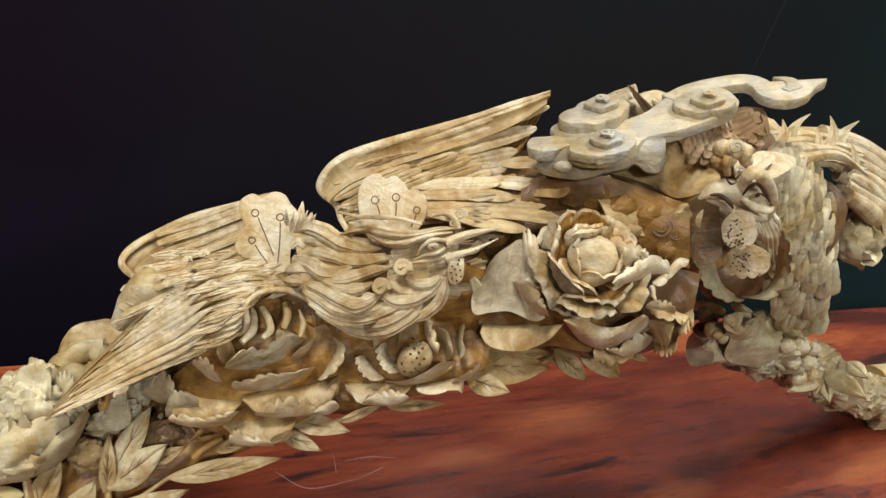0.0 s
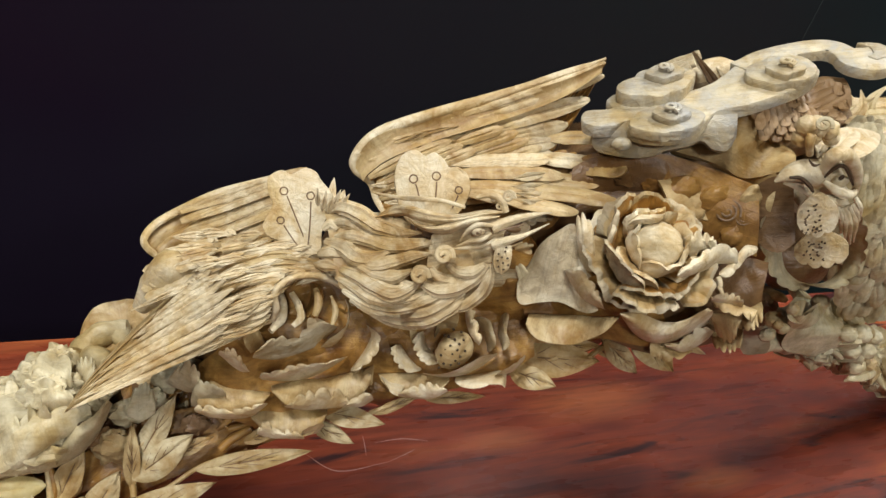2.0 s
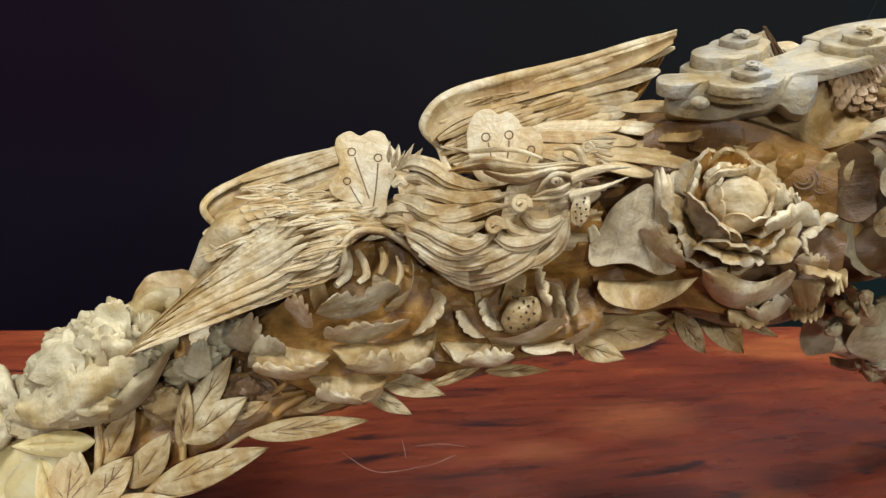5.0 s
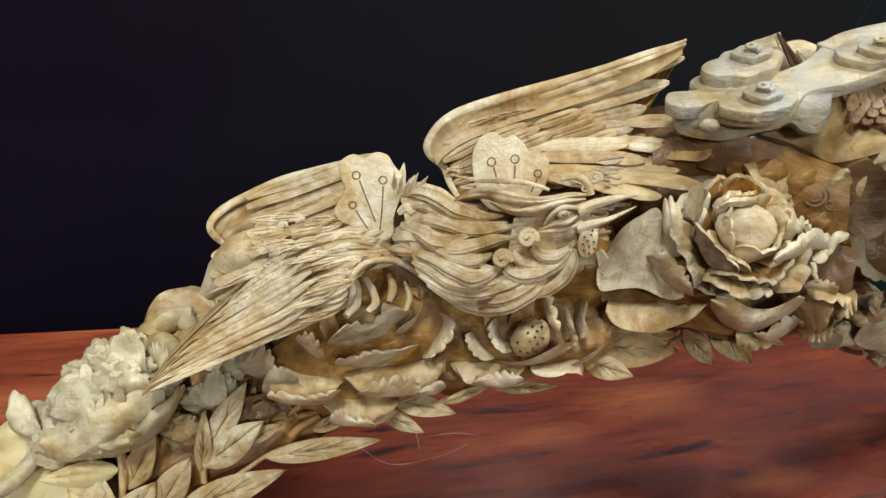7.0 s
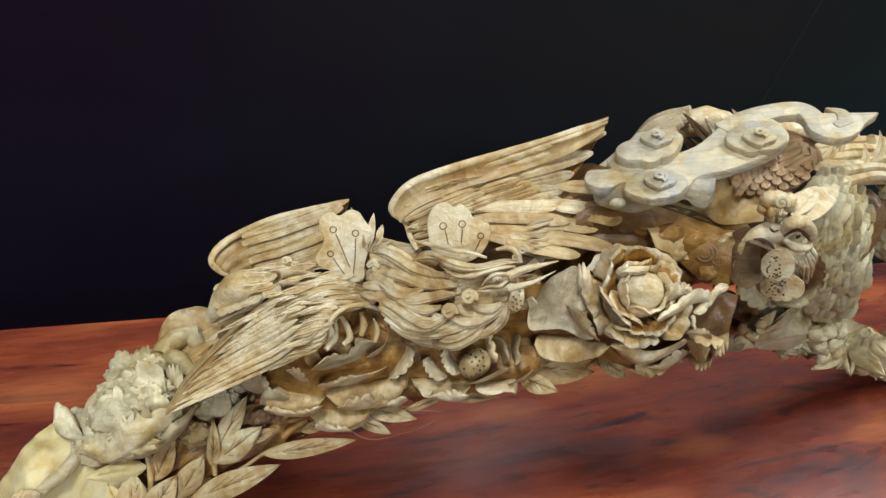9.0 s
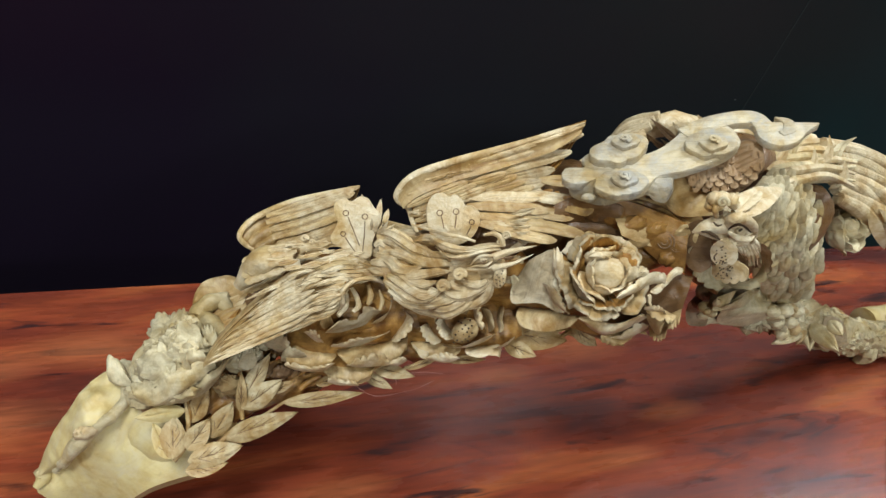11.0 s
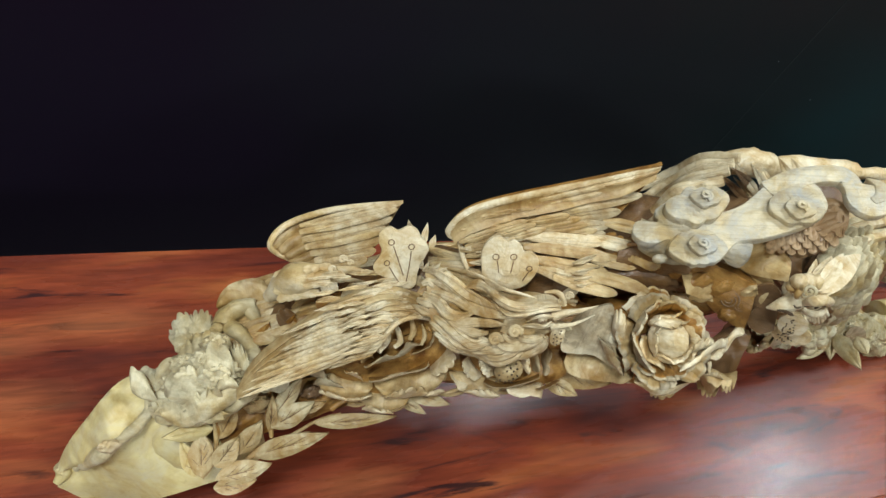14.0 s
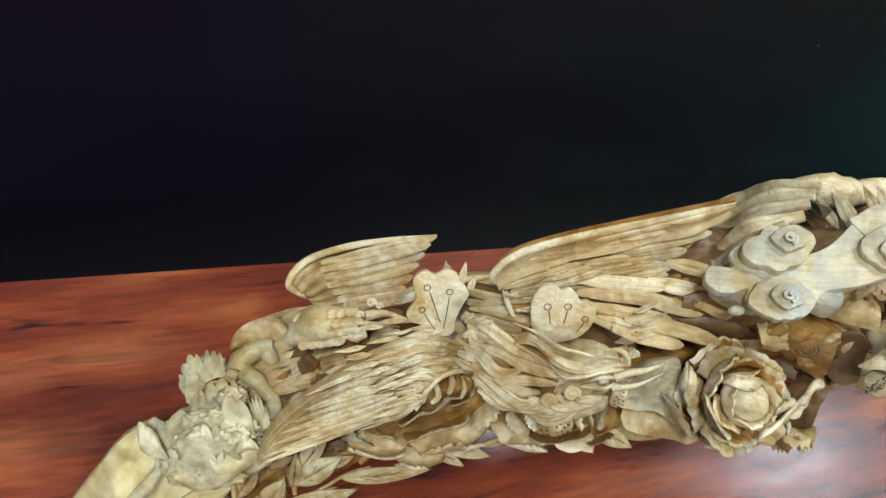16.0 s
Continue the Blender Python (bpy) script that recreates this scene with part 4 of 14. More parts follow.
part("feather", one(sheet((-0.2210, 0.0310, 0.3050), (-0.2700, 0.0220, 0.2810), (-0.19, -0.65, 0.73), 0.0033, "blade", rib=0.0011, cup=-0.2, vein=0.0005, count=12, bow=0.015, thick=0.0013, sway=0.0173909, seed=146)), FEATHER, front_wing)
part("feather", one(sheet((-0.1990, 0.0180, 0.3090), (-0.2430, 0.0110, 0.2870), (-0.23, -0.64, 0.73), 0.0029, "blade", rib=0.0011, cup=-0.2, vein=0.0005, count=12, bow=0.015, thick=0.0013, sway=-0.0243886, seed=147)), FEATHER, front_wing)
part("feather", one(sheet((-0.2130, 0.0140, 0.2970), (-0.2560, 0.0070, 0.2730), (-0.20, -0.63, 0.75), 0.0022, "blade", rib=0.0011, cup=-0.2, vein=0.0005, count=12, bow=0.015, thick=0.0013, sway=-0.00604966, seed=148)), FEATHER, front_wing)
part("feather", one(sheet((-0.2230, 0.0400, 0.3130), (-0.2730, 0.0310, 0.2950), (-0.18, -0.67, 0.72), 0.0027, "blade", rib=0.0011, cup=-0.2, vein=0.0005, count=12, bow=0.015, thick=0.0013, sway=0.0180327, seed=149)), FEATHER, front_wing)
part("feather", one(sheet((-0.2160, 0.0230, 0.3030), (-0.2590, 0.0160, 0.2840), (-0.20, -0.65, 0.74), 0.0022, "blade", rib=0.0011, cup=-0.2, vein=0.0005, count=12, bow=0.015, thick=0.0013, sway=0.0289797, seed=150)), FEATHER, front_wing)
part("feather", one(sheet((-0.1950, 0.0110, 0.3060), (-0.2350, 0.0050, 0.2820), (-0.24, -0.63, 0.74), 0.0031, "blade", rib=0.0011, cup=-0.2, vein=0.0005, count=12, bow=0.015, thick=0.0013, sway=-0.00145881, seed=151)), FEATHER, front_wing)
part("feather", one(sheet((-0.2170, 0.0250, 0.3040), (-0.2570, 0.0190, 0.2820), (-0.20, -0.65, 0.74), 0.0028, "blade", rib=0.0011, cup=-0.2, vein=0.0005, count=12, bow=0.015, thick=0.0013, sway=0.00817349, seed=152)), FEATHER, front_wing)
part("feather", one(sheet((-0.1920, 0.0080, 0.3060), (-0.2290, 0.0030, 0.2810), (-0.25, -0.63, 0.74), 0.0029, "blade", rib=0.0011, cup=-0.2, vein=0.0005, count=12, bow=0.015, thick=0.0013, sway=0.0283893, seed=153)), FEATHER, front_wing)
part("feather", one(sheet((-0.2110, 0.0350, 0.3160), (-0.2580, 0.0270, 0.2910), (-0.21, -0.67, 0.72), 0.0025, "blade", rib=0.0011, cup=-0.2, vein=0.0005, count=12, bow=0.015, thick=0.0013, sway=-0.0293288, seed=154)), FEATHER, front_wing)
part("feather", one(sheet((-0.2030, 0.0210, 0.3090), (-0.2410, 0.0150, 0.2900), (-0.23, -0.65, 0.73), 0.0022, "blade", rib=0.0011, cup=-0.2, vein=0.0005, count=12, bow=0.015, thick=0.0013, sway=0.0219114, seed=155)), FEATHER, front_wing)
part("feather", one(sheet((-0.2030, 0.0090, 0.2990), (-0.2410, 0.0030, 0.2780), (-0.23, -0.62, 0.75), 0.0031, "blade", rib=0.0011, cup=-0.2, vein=0.0005, count=12, bow=0.015, thick=0.0013, sway=-0.0120764, seed=156)), FEATHER, front_wing)
part("feather", one(sheet((-0.2020, 0.0140, 0.3030), (-0.2470, 0.0060, 0.2820), (-0.22, -0.63, 0.74), 0.0031, "blade", rib=0.0011, cup=-0.2, vein=0.0005, count=12, bow=0.015, thick=0.0013, sway=-0.00591608, seed=157)), FEATHER, front_wing)
part("feather", one(sheet((-0.2160, 0.0260, 0.3050), (-0.2580, 0.0190, 0.2820), (-0.20, -0.65, 0.73), 0.0027, "blade", rib=0.0011, cup=-0.2, vein=0.0005, count=12, bow=0.015, thick=0.0013, sway=-0.0219818, seed=158)), FEATHER, front_wing)
part("feather", one(sheet((-0.2080, 0.0120, 0.2980), (-0.2540, 0.0040, 0.2730), (-0.21, -0.63, 0.75), 0.0029, "blade", rib=0.0011, cup=-0.2, vein=0.0005, count=12, bow=0.015, thick=0.0013, sway=0.00478464, seed=159)), FEATHER, front_wing)
part("feather", one(sheet((-0.2110, 0.0130, 0.2970), (-0.2480, 0.0080, 0.2750), (-0.21, -0.63, 0.75), 0.0022, "blade", rib=0.0011, cup=-0.2, vein=0.0005, count=12, bow=0.015, thick=0.0013, sway=-0.00715793, seed=160)), FEATHER, front_wing)
part("feather", one(sheet((-0.2040, 0.0180, 0.3060), (-0.2500, 0.0100, 0.2840), (-0.22, -0.64, 0.74), 0.0024, "blade", rib=0.0011, cup=-0.2, vein=0.0005, count=12, bow=0.015, thick=0.0013, sway=0.0167297, seed=161)), FEATHER, front_wing)
part("feather", one(sheet((-0.2230, 0.0340, 0.3070), (-0.2600, 0.0280, 0.2840), (-0.19, -0.66, 0.73), 0.0032, "blade", rib=0.0011, cup=-0.2, vein=0.0005, count=12, bow=0.015, thick=0.0013, sway=-0.0144699, seed=162)), FEATHER, front_wing)
part("feather", one(sheet((-0.2110, 0.0150, 0.2980), (-0.2510, 0.0080, 0.2770), (-0.21, -0.63, 0.75), 0.0031, "blade", rib=0.0011, cup=-0.2, vein=0.0005, count=12, bow=0.015, thick=0.0013, sway=-0.00695073, seed=163)), FEATHER, front_wing)
part("feather", one(sheet((-0.1630, 0.0370, 0.3240), (-0.1840, 0.0350, 0.3180), (-0.24, -0.66, 0.71), 0.0020, "blade", rib=0.0009, cup=-0.2, bow=0.02, vein=0.0004, thick=0.0013, sway=0.0325269, seed=164)), GOLD, front_wing)
part("feather", one(sheet((-0.1660, 0.0290, 0.3260), (-0.1890, 0.0250, 0.3220), (-0.23, -0.66, 0.72), 0.0021, "blade", rib=0.0009, cup=-0.2, bow=0.02, vein=0.0004, thick=0.0013, sway=0.0522509, seed=165)), FEATHER, front_wing)
part("feather", one(sheet((-0.1600, 0.0420, 0.3230), (-0.1780, 0.0410, 0.3180), (-0.24, -0.66, 0.71), 0.0020, "blade", rib=0.0009, cup=-0.2, bow=0.02, vein=0.0004, thick=0.0013, sway=-0.00314639, seed=166)), FEATHER, front_wing)
part("feather", one(sheet((-0.1440, 0.0290, 0.3220), (-0.1660, 0.0260, 0.3160), (-0.27, -0.65, 0.71), 0.0020, "blade", rib=0.0009, cup=-0.2, bow=0.02, vein=0.0004, thick=0.0013, sway=0.0495084, seed=167)), FEATHER, front_wing)
part("feather", one(sheet((-0.1790, 0.0550, 0.3240), (-0.2050, 0.0540, 0.3220), (-0.20, -0.68, 0.70), 0.0023, "blade", rib=0.0009, cup=-0.2, bow=0.02, vein=0.0004, thick=0.0013, sway=0.0415815, seed=168)), FEATHER, front_wing)
part("feather", one(sheet((-0.1720, 0.0540, 0.3230), (-0.1910, 0.0550, 0.3180), (-0.22, -0.68, 0.70), 0.0019, "blade", rib=0.0009, cup=-0.2, bow=0.02, vein=0.0004, thick=0.0013, sway=-0.0152157, seed=169)), FEATHER, front_wing)
part("feather", one(sheet((-0.2220, 0.0460, 0.3320), (-0.2440, 0.0450, 0.3280), (-0.13, -0.69, 0.71), 0.0025, "blade", rib=0.0009, cup=-0.2, bow=0.02, vein=0.0004, thick=0.0013, sway=-0.0229672, seed=170)), GOLD, front_wing)
part("feather", one(sheet((-0.2010, 0.0410, 0.3290), (-0.2230, 0.0390, 0.3270), (-0.17, -0.68, 0.71), 0.0020, "blade", rib=0.0009, cup=-0.2, bow=0.02, vein=0.0004, thick=0.0013, sway=0.038818, seed=171)), FEATHER, front_wing)
part("feather", one(sheet((-0.2020, 0.0320, 0.3310), (-0.2190, 0.0310, 0.3230), (-0.17, -0.68, 0.72), 0.0023, "blade", rib=0.0009, cup=-0.2, bow=0.02, vein=0.0004, thick=0.0013, sway=-0.0211546, seed=172)), FEATHER, front_wing)
part("feather", one(sheet((-0.2140, 0.0720, 0.3270), (-0.2320, 0.0750, 0.3250), (-0.14, -0.71, 0.69), 0.0022, "blade", rib=0.0009, cup=-0.2, bow=0.02, vein=0.0004, thick=0.0013, sway=0.0597859, seed=173)), FEATHER, front_wing)
part("feather", one(sheet((-0.1480, 0.0360, 0.3220), (-0.1700, 0.0340, 0.3200), (-0.26, -0.66, 0.71), 0.0021, "blade", rib=0.0009, cup=-0.2, bow=0.02, vein=0.0004, thick=0.0013, sway=0.0046197, seed=174)), FEATHER, front_wing)
part("feather", one(sheet((-0.1570, 0.0510, 0.3210), (-0.1750, 0.0510, 0.3140), (-0.24, -0.67, 0.70), 0.0022, "blade", rib=0.0009, cup=-0.2, bow=0.02, vein=0.0004, thick=0.0013, sway=-0.00239417, seed=175)), FEATHER, front_wing)
part("feather", one(sheet((-0.2020, 0.0460, 0.3290), (-0.2270, 0.0440, 0.3230), (-0.16, -0.69, 0.71), 0.0024, "blade", rib=0.0009, cup=-0.2, bow=0.02, vein=0.0004, thick=0.0013, sway=-0.0193358, seed=176)), GOLD, front_wing)
part("feather", one(sheet((-0.1520, 0.0370, 0.3220), (-0.1790, 0.0330, 0.3210), (-0.25, -0.66, 0.71), 0.0023, "blade", rib=0.0009, cup=-0.2, bow=0.02, vein=0.0004, thick=0.0013, sway=0.0491694, seed=177)), FEATHER, front_wing)
part("feather", one(sheet((-0.1770, 0.0410, 0.3260), (-0.1990, 0.0400, 0.3180), (-0.21, -0.67, 0.71), 0.0024, "blade", rib=0.0009, cup=-0.2, bow=0.02, vein=0.0004, thick=0.0013, sway=0.0406619, seed=178)), FEATHER, front_wing)
part("feather", one(sheet((-0.2030, 0.0210, 0.3330), (-0.2240, 0.0170, 0.3300), (-0.17, -0.67, 0.72), 0.0023, "blade", rib=0.0009, cup=-0.2, bow=0.02, vein=0.0004, thick=0.0013, sway=0.0282385, seed=179)), FEATHER, front_wing)
part("feather", one(sheet((-0.2090, 0.0690, 0.3270), (-0.2350, 0.0700, 0.3240), (-0.15, -0.70, 0.70), 0.0023, "blade", rib=0.0009, cup=-0.2, bow=0.02, vein=0.0004, thick=0.0013, sway=0.0341712, seed=180)), FEATHER, front_wing)
part("feather", one(sheet((-0.1560, 0.0520, 0.3210), (-0.1800, 0.0510, 0.3140), (-0.24, -0.67, 0.70), 0.0027, "blade", rib=0.0009, cup=-0.2, bow=0.02, vein=0.0004, thick=0.0013, sway=-0.0449804, seed=181)), FEATHER, front_wing)
part("feather", one(sheet((-0.1640, 0.0470, 0.3230), (-0.1850, 0.0460, 0.3150), (-0.23, -0.67, 0.71), 0.0021, "blade", rib=0.0009, cup=-0.2, bow=0.02, vein=0.0004, thick=0.0013, sway=-0.0224152, seed=182)), GOLD, front_wing)
part("feather", one(sheet((-0.1820, 0.0380, 0.3270), (-0.2050, 0.0350, 0.3240), (-0.20, -0.67, 0.71), 0.0018, "blade", rib=0.0009, cup=-0.2, bow=0.02, vein=0.0004, thick=0.0013, sway=-0.0328674, seed=183)), FEATHER, front_wing)
part("feather", one(sheet((-0.2180, 0.0300, 0.3340), (-0.2350, 0.0290, 0.3280), (-0.14, -0.68, 0.72), 0.0016, "blade", rib=0.0009, cup=-0.2, bow=0.02, vein=0.0004, thick=0.0013, sway=0.0343097, seed=184)), FEATHER, front_wing)
part("feather", one(sheet((-0.2080, 0.0330, 0.3320), (-0.2290, 0.0300, 0.3300), (-0.16, -0.68, 0.71), 0.0016, "blade", rib=0.0009, cup=-0.2, bow=0.02, vein=0.0004, thick=0.0013, sway=0.035986, seed=185)), FEATHER, front_wing)
part("feather", one(sheet((-0.1860, 0.0520, 0.3260), (-0.2070, 0.0520, 0.3200), (-0.19, -0.68, 0.71), 0.0022, "blade", rib=0.0009, cup=-0.2, bow=0.02, vein=0.0004, thick=0.0013, sway=-0.0525582, seed=186)), FEATHER, front_wing)
part("feather", one(sheet((-0.1720, 0.0580, 0.3230), (-0.1980, 0.0570, 0.3190), (-0.21, -0.68, 0.70), 0.0025, "blade", rib=0.0009, cup=-0.2, bow=0.02, vein=0.0004, thick=0.0013, sway=-0.0455783, seed=187)), FEATHER, front_wing)
part("feather", one(sheet((-0.1970, 0.0590, 0.3260), (-0.2230, 0.0590, 0.3200), (-0.17, -0.69, 0.70), 0.0023, "blade", rib=0.0009, cup=-0.2, bow=0.02, vein=0.0004, thick=0.0013, sway=0.0110511, seed=188)), GOLD, front_wing)
part("feather", one(sheet((-0.1680, 0.0680, 0.3210), (-0.1920, 0.0680, 0.3150), (-0.22, -0.68, 0.70), 0.0024, "blade", rib=0.0009, cup=-0.2, bow=0.02, vein=0.0004, thick=0.0013, sway=0.00509843, seed=189)), FEATHER, front_wing)
part("feather", one(sheet((-0.2270, 0.0620, 0.3300), (-0.2460, 0.0640, 0.3290), (-0.12, -0.71, 0.70), 0.0023, "blade", rib=0.0009, cup=-0.2, bow=0.02, vein=0.0004, thick=0.0013, sway=-0.0421825, seed=190)), FEATHER, front_wing)
part("feather", one(sheet((-0.1870, 0.0760, 0.3230), (-0.2100, 0.0780, 0.3170), (-0.18, -0.70, 0.69), 0.0027, "blade", rib=0.0009, cup=-0.2, bow=0.02, vein=0.0004, thick=0.0013, sway=-0.0429218, seed=191)), FEATHER, front_wing)
part("feather", one(sheet((-0.1600, 0.0520, 0.3220), (-0.1830, 0.0510, 0.3200), (-0.24, -0.67, 0.70), 0.0027, "blade", rib=0.0009, cup=-0.2, bow=0.02, vein=0.0004, thick=0.0013, sway=-0.017314, seed=192)), FEATHER, front_wing)
part("feather", one(sheet((-0.2180, 0.0380, 0.3320), (-0.2410, 0.0350, 0.3300), (-0.13, -0.69, 0.71), 0.0021, "blade", rib=0.0009, cup=-0.2, bow=0.02, vein=0.0004, thick=0.0013, sway=0.0195842, seed=193)), FEATHER, front_wing)
part("feather", one(sheet((-0.1560, 0.0380, 0.3230), (-0.1830, 0.0340, 0.3210), (-0.24, -0.66, 0.71), 0.0024, "blade", rib=0.0009, cup=-0.2, bow=0.02, vein=0.0004, thick=0.0013, sway=0.0285586, seed=194)), GOLD, front_wing)
part("feather", one(sheet((-0.1750, 0.0570, 0.3230), (-0.2010, 0.0560, 0.3180), (-0.21, -0.68, 0.70), 0.0018, "blade", rib=0.0009, cup=-0.2, bow=0.02, vein=0.0004, thick=0.0013, sway=0.0476739, seed=195)), FEATHER, front_wing)
part("feather", one(sheet((-0.1700, 0.0600, 0.3220), (-0.1900, 0.0610, 0.3210), (-0.22, -0.68, 0.70), 0.0026, "blade", rib=0.0009, cup=-0.2, bow=0.02, vein=0.0004, thick=0.0013, sway=0.0417463, seed=196)), FEATHER, front_wing)
part("feather", one(sheet((-0.1600, 0.0460, 0.3220), (-0.1790, 0.0450, 0.3180), (-0.24, -0.67, 0.71), 0.0020, "blade", rib=0.0009, cup=-0.2, bow=0.02, vein=0.0004, thick=0.0013, sway=-0.0537667, seed=197)), FEATHER, front_wing)
part("feather", one(sheet((-0.2110, 0.0340, 0.3320), (-0.2290, 0.0330, 0.3280), (-0.15, -0.68, 0.71), 0.0021, "blade", rib=0.0009, cup=-0.2, bow=0.02, vein=0.0004, thick=0.0013, sway=-0.0405807, seed=198)), FEATHER, front_wing)
part("feather", one(sheet((-0.1510, 0.0300, 0.3230), (-0.1700, 0.0270, 0.3150), (-0.26, -0.65, 0.72), 0.0026, "blade", rib=0.0009, cup=-0.2, bow=0.02, vein=0.0004, thick=0.0013, sway=0.0246185, seed=199)), FEATHER, front_wing)
part("feather", one(sheet((-0.1740, 0.0740, 0.3220), (-0.1950, 0.0760, 0.3150), (-0.21, -0.69, 0.69), 0.0024, "blade", rib=0.0009, cup=-0.2, bow=0.02, vein=0.0004, thick=0.0013, sway=0.0508066, seed=200)), GOLD, front_wing)
part("feather", one(sheet((-0.1800, 0.0430, 0.3260), (-0.2040, 0.0410, 0.3190), (-0.20, -0.67, 0.71), 0.0018, "blade", rib=0.0009, cup=-0.2, bow=0.02, vein=0.0004, thick=0.0013, sway=-0.0284245, seed=201)), FEATHER, front_wing)
part("feather", one(sheet((-0.1900, 0.0220, 0.3310), (-0.2150, 0.0170, 0.3270), (-0.19, -0.67, 0.72), 0.0017, "blade", rib=0.0009, cup=-0.2, bow=0.02, vein=0.0004, thick=0.0013, sway=0.0229438, seed=202)), FEATHER, front_wing)
part("feather", one(sheet((-0.1540, 0.0640, 0.3200), (-0.1820, 0.0630, 0.3150), (-0.24, -0.68, 0.70), 0.0023, "blade", rib=0.0009, cup=-0.2, bow=0.02, vein=0.0004, thick=0.0013, sway=-0.0187114, seed=203)), FEATHER, front_wing)
part("feather", one(sheet((-0.1830, 0.0310, 0.3280), (-0.2040, 0.0290, 0.3260), (-0.20, -0.67, 0.71), 0.0023, "blade", rib=0.0009, cup=-0.2, bow=0.02, vein=0.0004, thick=0.0013, sway=0.0194163, seed=204)), FEATHER, front_wing)
part("feather", one(sheet((-0.2270, 0.0680, 0.3300), (-0.2480, 0.0700, 0.3250), (-0.12, -0.71, 0.70), 0.0020, "blade", rib=0.0009, cup=-0.2, bow=0.02, vein=0.0004, thick=0.0013, sway=-0.00798532, seed=205)), FEATHER, front_wing)
part("feather", one(sheet((-0.2250, 0.0460, 0.3320), (-0.2420, 0.0470, 0.3280), (-0.13, -0.70, 0.71), 0.0019, "blade", rib=0.0009, cup=-0.2, bow=0.02, vein=0.0004, thick=0.0013, sway=0.0365817, seed=206)), GOLD, front_wing)
part("feather", one(sheet((-0.1870, 0.0750, 0.3230), (-0.2060, 0.0780, 0.3190), (-0.19, -0.70, 0.69), 0.0024, "blade", rib=0.0009, cup=-0.2, bow=0.02, vein=0.0004, thick=0.0013, sway=0.0216977, seed=207)), FEATHER, front_wing)
part("feather", one(sheet((-0.1850, 0.0650, 0.3240), (-0.2080, 0.0660, 0.3180), (-0.19, -0.69, 0.70), 0.0017, "blade", rib=0.0009, cup=-0.2, bow=0.02, vein=0.0004, thick=0.0013, sway=-0.0311947, seed=208)), FEATHER, front_wing)
part("feather", one(sheet((-0.2260, 0.0530, 0.3310), (-0.2510, 0.0520, 0.3290), (-0.12, -0.70, 0.70), 0.0026, "blade", rib=0.0009, cup=-0.2, bow=0.02, vein=0.0004, thick=0.0013, sway=-0.0265184, seed=209)), FEATHER, front_wing)
part("feather", one(sheet((-0.1580, 0.0520, 0.3210), (-0.1830, 0.0500, 0.3180), (-0.24, -0.67, 0.70), 0.0024, "blade", rib=0.0009, cup=-0.2, bow=0.02, vein=0.0004, thick=0.0013, sway=0.0548556, seed=210)), FEATHER, front_wing)
part("feather", one(sheet((-0.1980, 0.0270, 0.3310), (-0.2200, 0.0230, 0.3290), (-0.17, -0.67, 0.72), 0.0016, "blade", rib=0.0009, cup=-0.2, bow=0.02, vein=0.0004, thick=0.0013, sway=0.052681, seed=211)), FEATHER, front_wing)
part("feather", one(sheet((-0.1980, 0.0590, 0.3270), (-0.2170, 0.0600, 0.3200), (-0.17, -0.69, 0.70), 0.0021, "blade", rib=0.0009, cup=-0.2, bow=0.02, vein=0.0004, thick=0.0013, sway=-0.00417573, seed=212)), GOLD, front_wing)
part("feather", one(sheet((-0.1830, 0.0530, 0.3250), (-0.2100, 0.0520, 0.3220), (-0.19, -0.68, 0.70), 0.0024, "blade", rib=0.0009, cup=-0.2, bow=0.02, vein=0.0004, thick=0.0013, sway=0.0327406, seed=213)), FEATHER, front_wing)
part("feather", one(sheet((-0.1600, 0.0780, 0.3190), (-0.1820, 0.0800, 0.3120), (-0.23, -0.69, 0.69), 0.0025, "blade", rib=0.0009, cup=-0.2, bow=0.02, vein=0.0004, thick=0.0013, sway=-0.0152887, seed=214)), FEATHER, front_wing)
part("feather", one(sheet((-0.1550, 0.0760, 0.3190), (-0.1770, 0.0780, 0.3180), (-0.24, -0.69, 0.69), 0.0026, "blade", rib=0.0009, cup=-0.2, bow=0.02, vein=0.0004, thick=0.0013, sway=-0.00159122, seed=215)), FEATHER, front_wing)
part("feather", one(sheet((-0.1820, 0.0400, 0.3270), (-0.2010, 0.0380, 0.3210), (-0.20, -0.67, 0.71), 0.0024, "blade", rib=0.0009, cup=-0.2, bow=0.02, vein=0.0004, thick=0.0013, sway=-0.0142114, seed=216)), FEATHER, front_wing)
part("feather", one(sheet((-0.1490, 0.0770, 0.3180), (-0.1740, 0.0780, 0.3170), (-0.25, -0.68, 0.69), 0.0019, "blade", rib=0.0009, cup=-0.2, bow=0.02, vein=0.0004, thick=0.0013, sway=0.00699341, seed=217)), FEATHER, front_wing)
part("feather", one(sheet((-0.1510, 0.0330, 0.3230), (-0.1700, 0.0300, 0.3190), (-0.26, -0.65, 0.71), 0.0025, "blade", rib=0.0009, cup=-0.2, bow=0.02, vein=0.0004, thick=0.0013, sway=-0.0253169, seed=218)), GOLD, front_wing)
part("feather", one(sheet((-0.2070, 0.0250, 0.3330), (-0.2300, 0.0210, 0.3260), (-0.16, -0.67, 0.72), 0.0016, "blade", rib=0.0009, cup=-0.2, bow=0.02, vein=0.0004, thick=0.0013, sway=-0.0401948, seed=219)), FEATHER, front_wing)
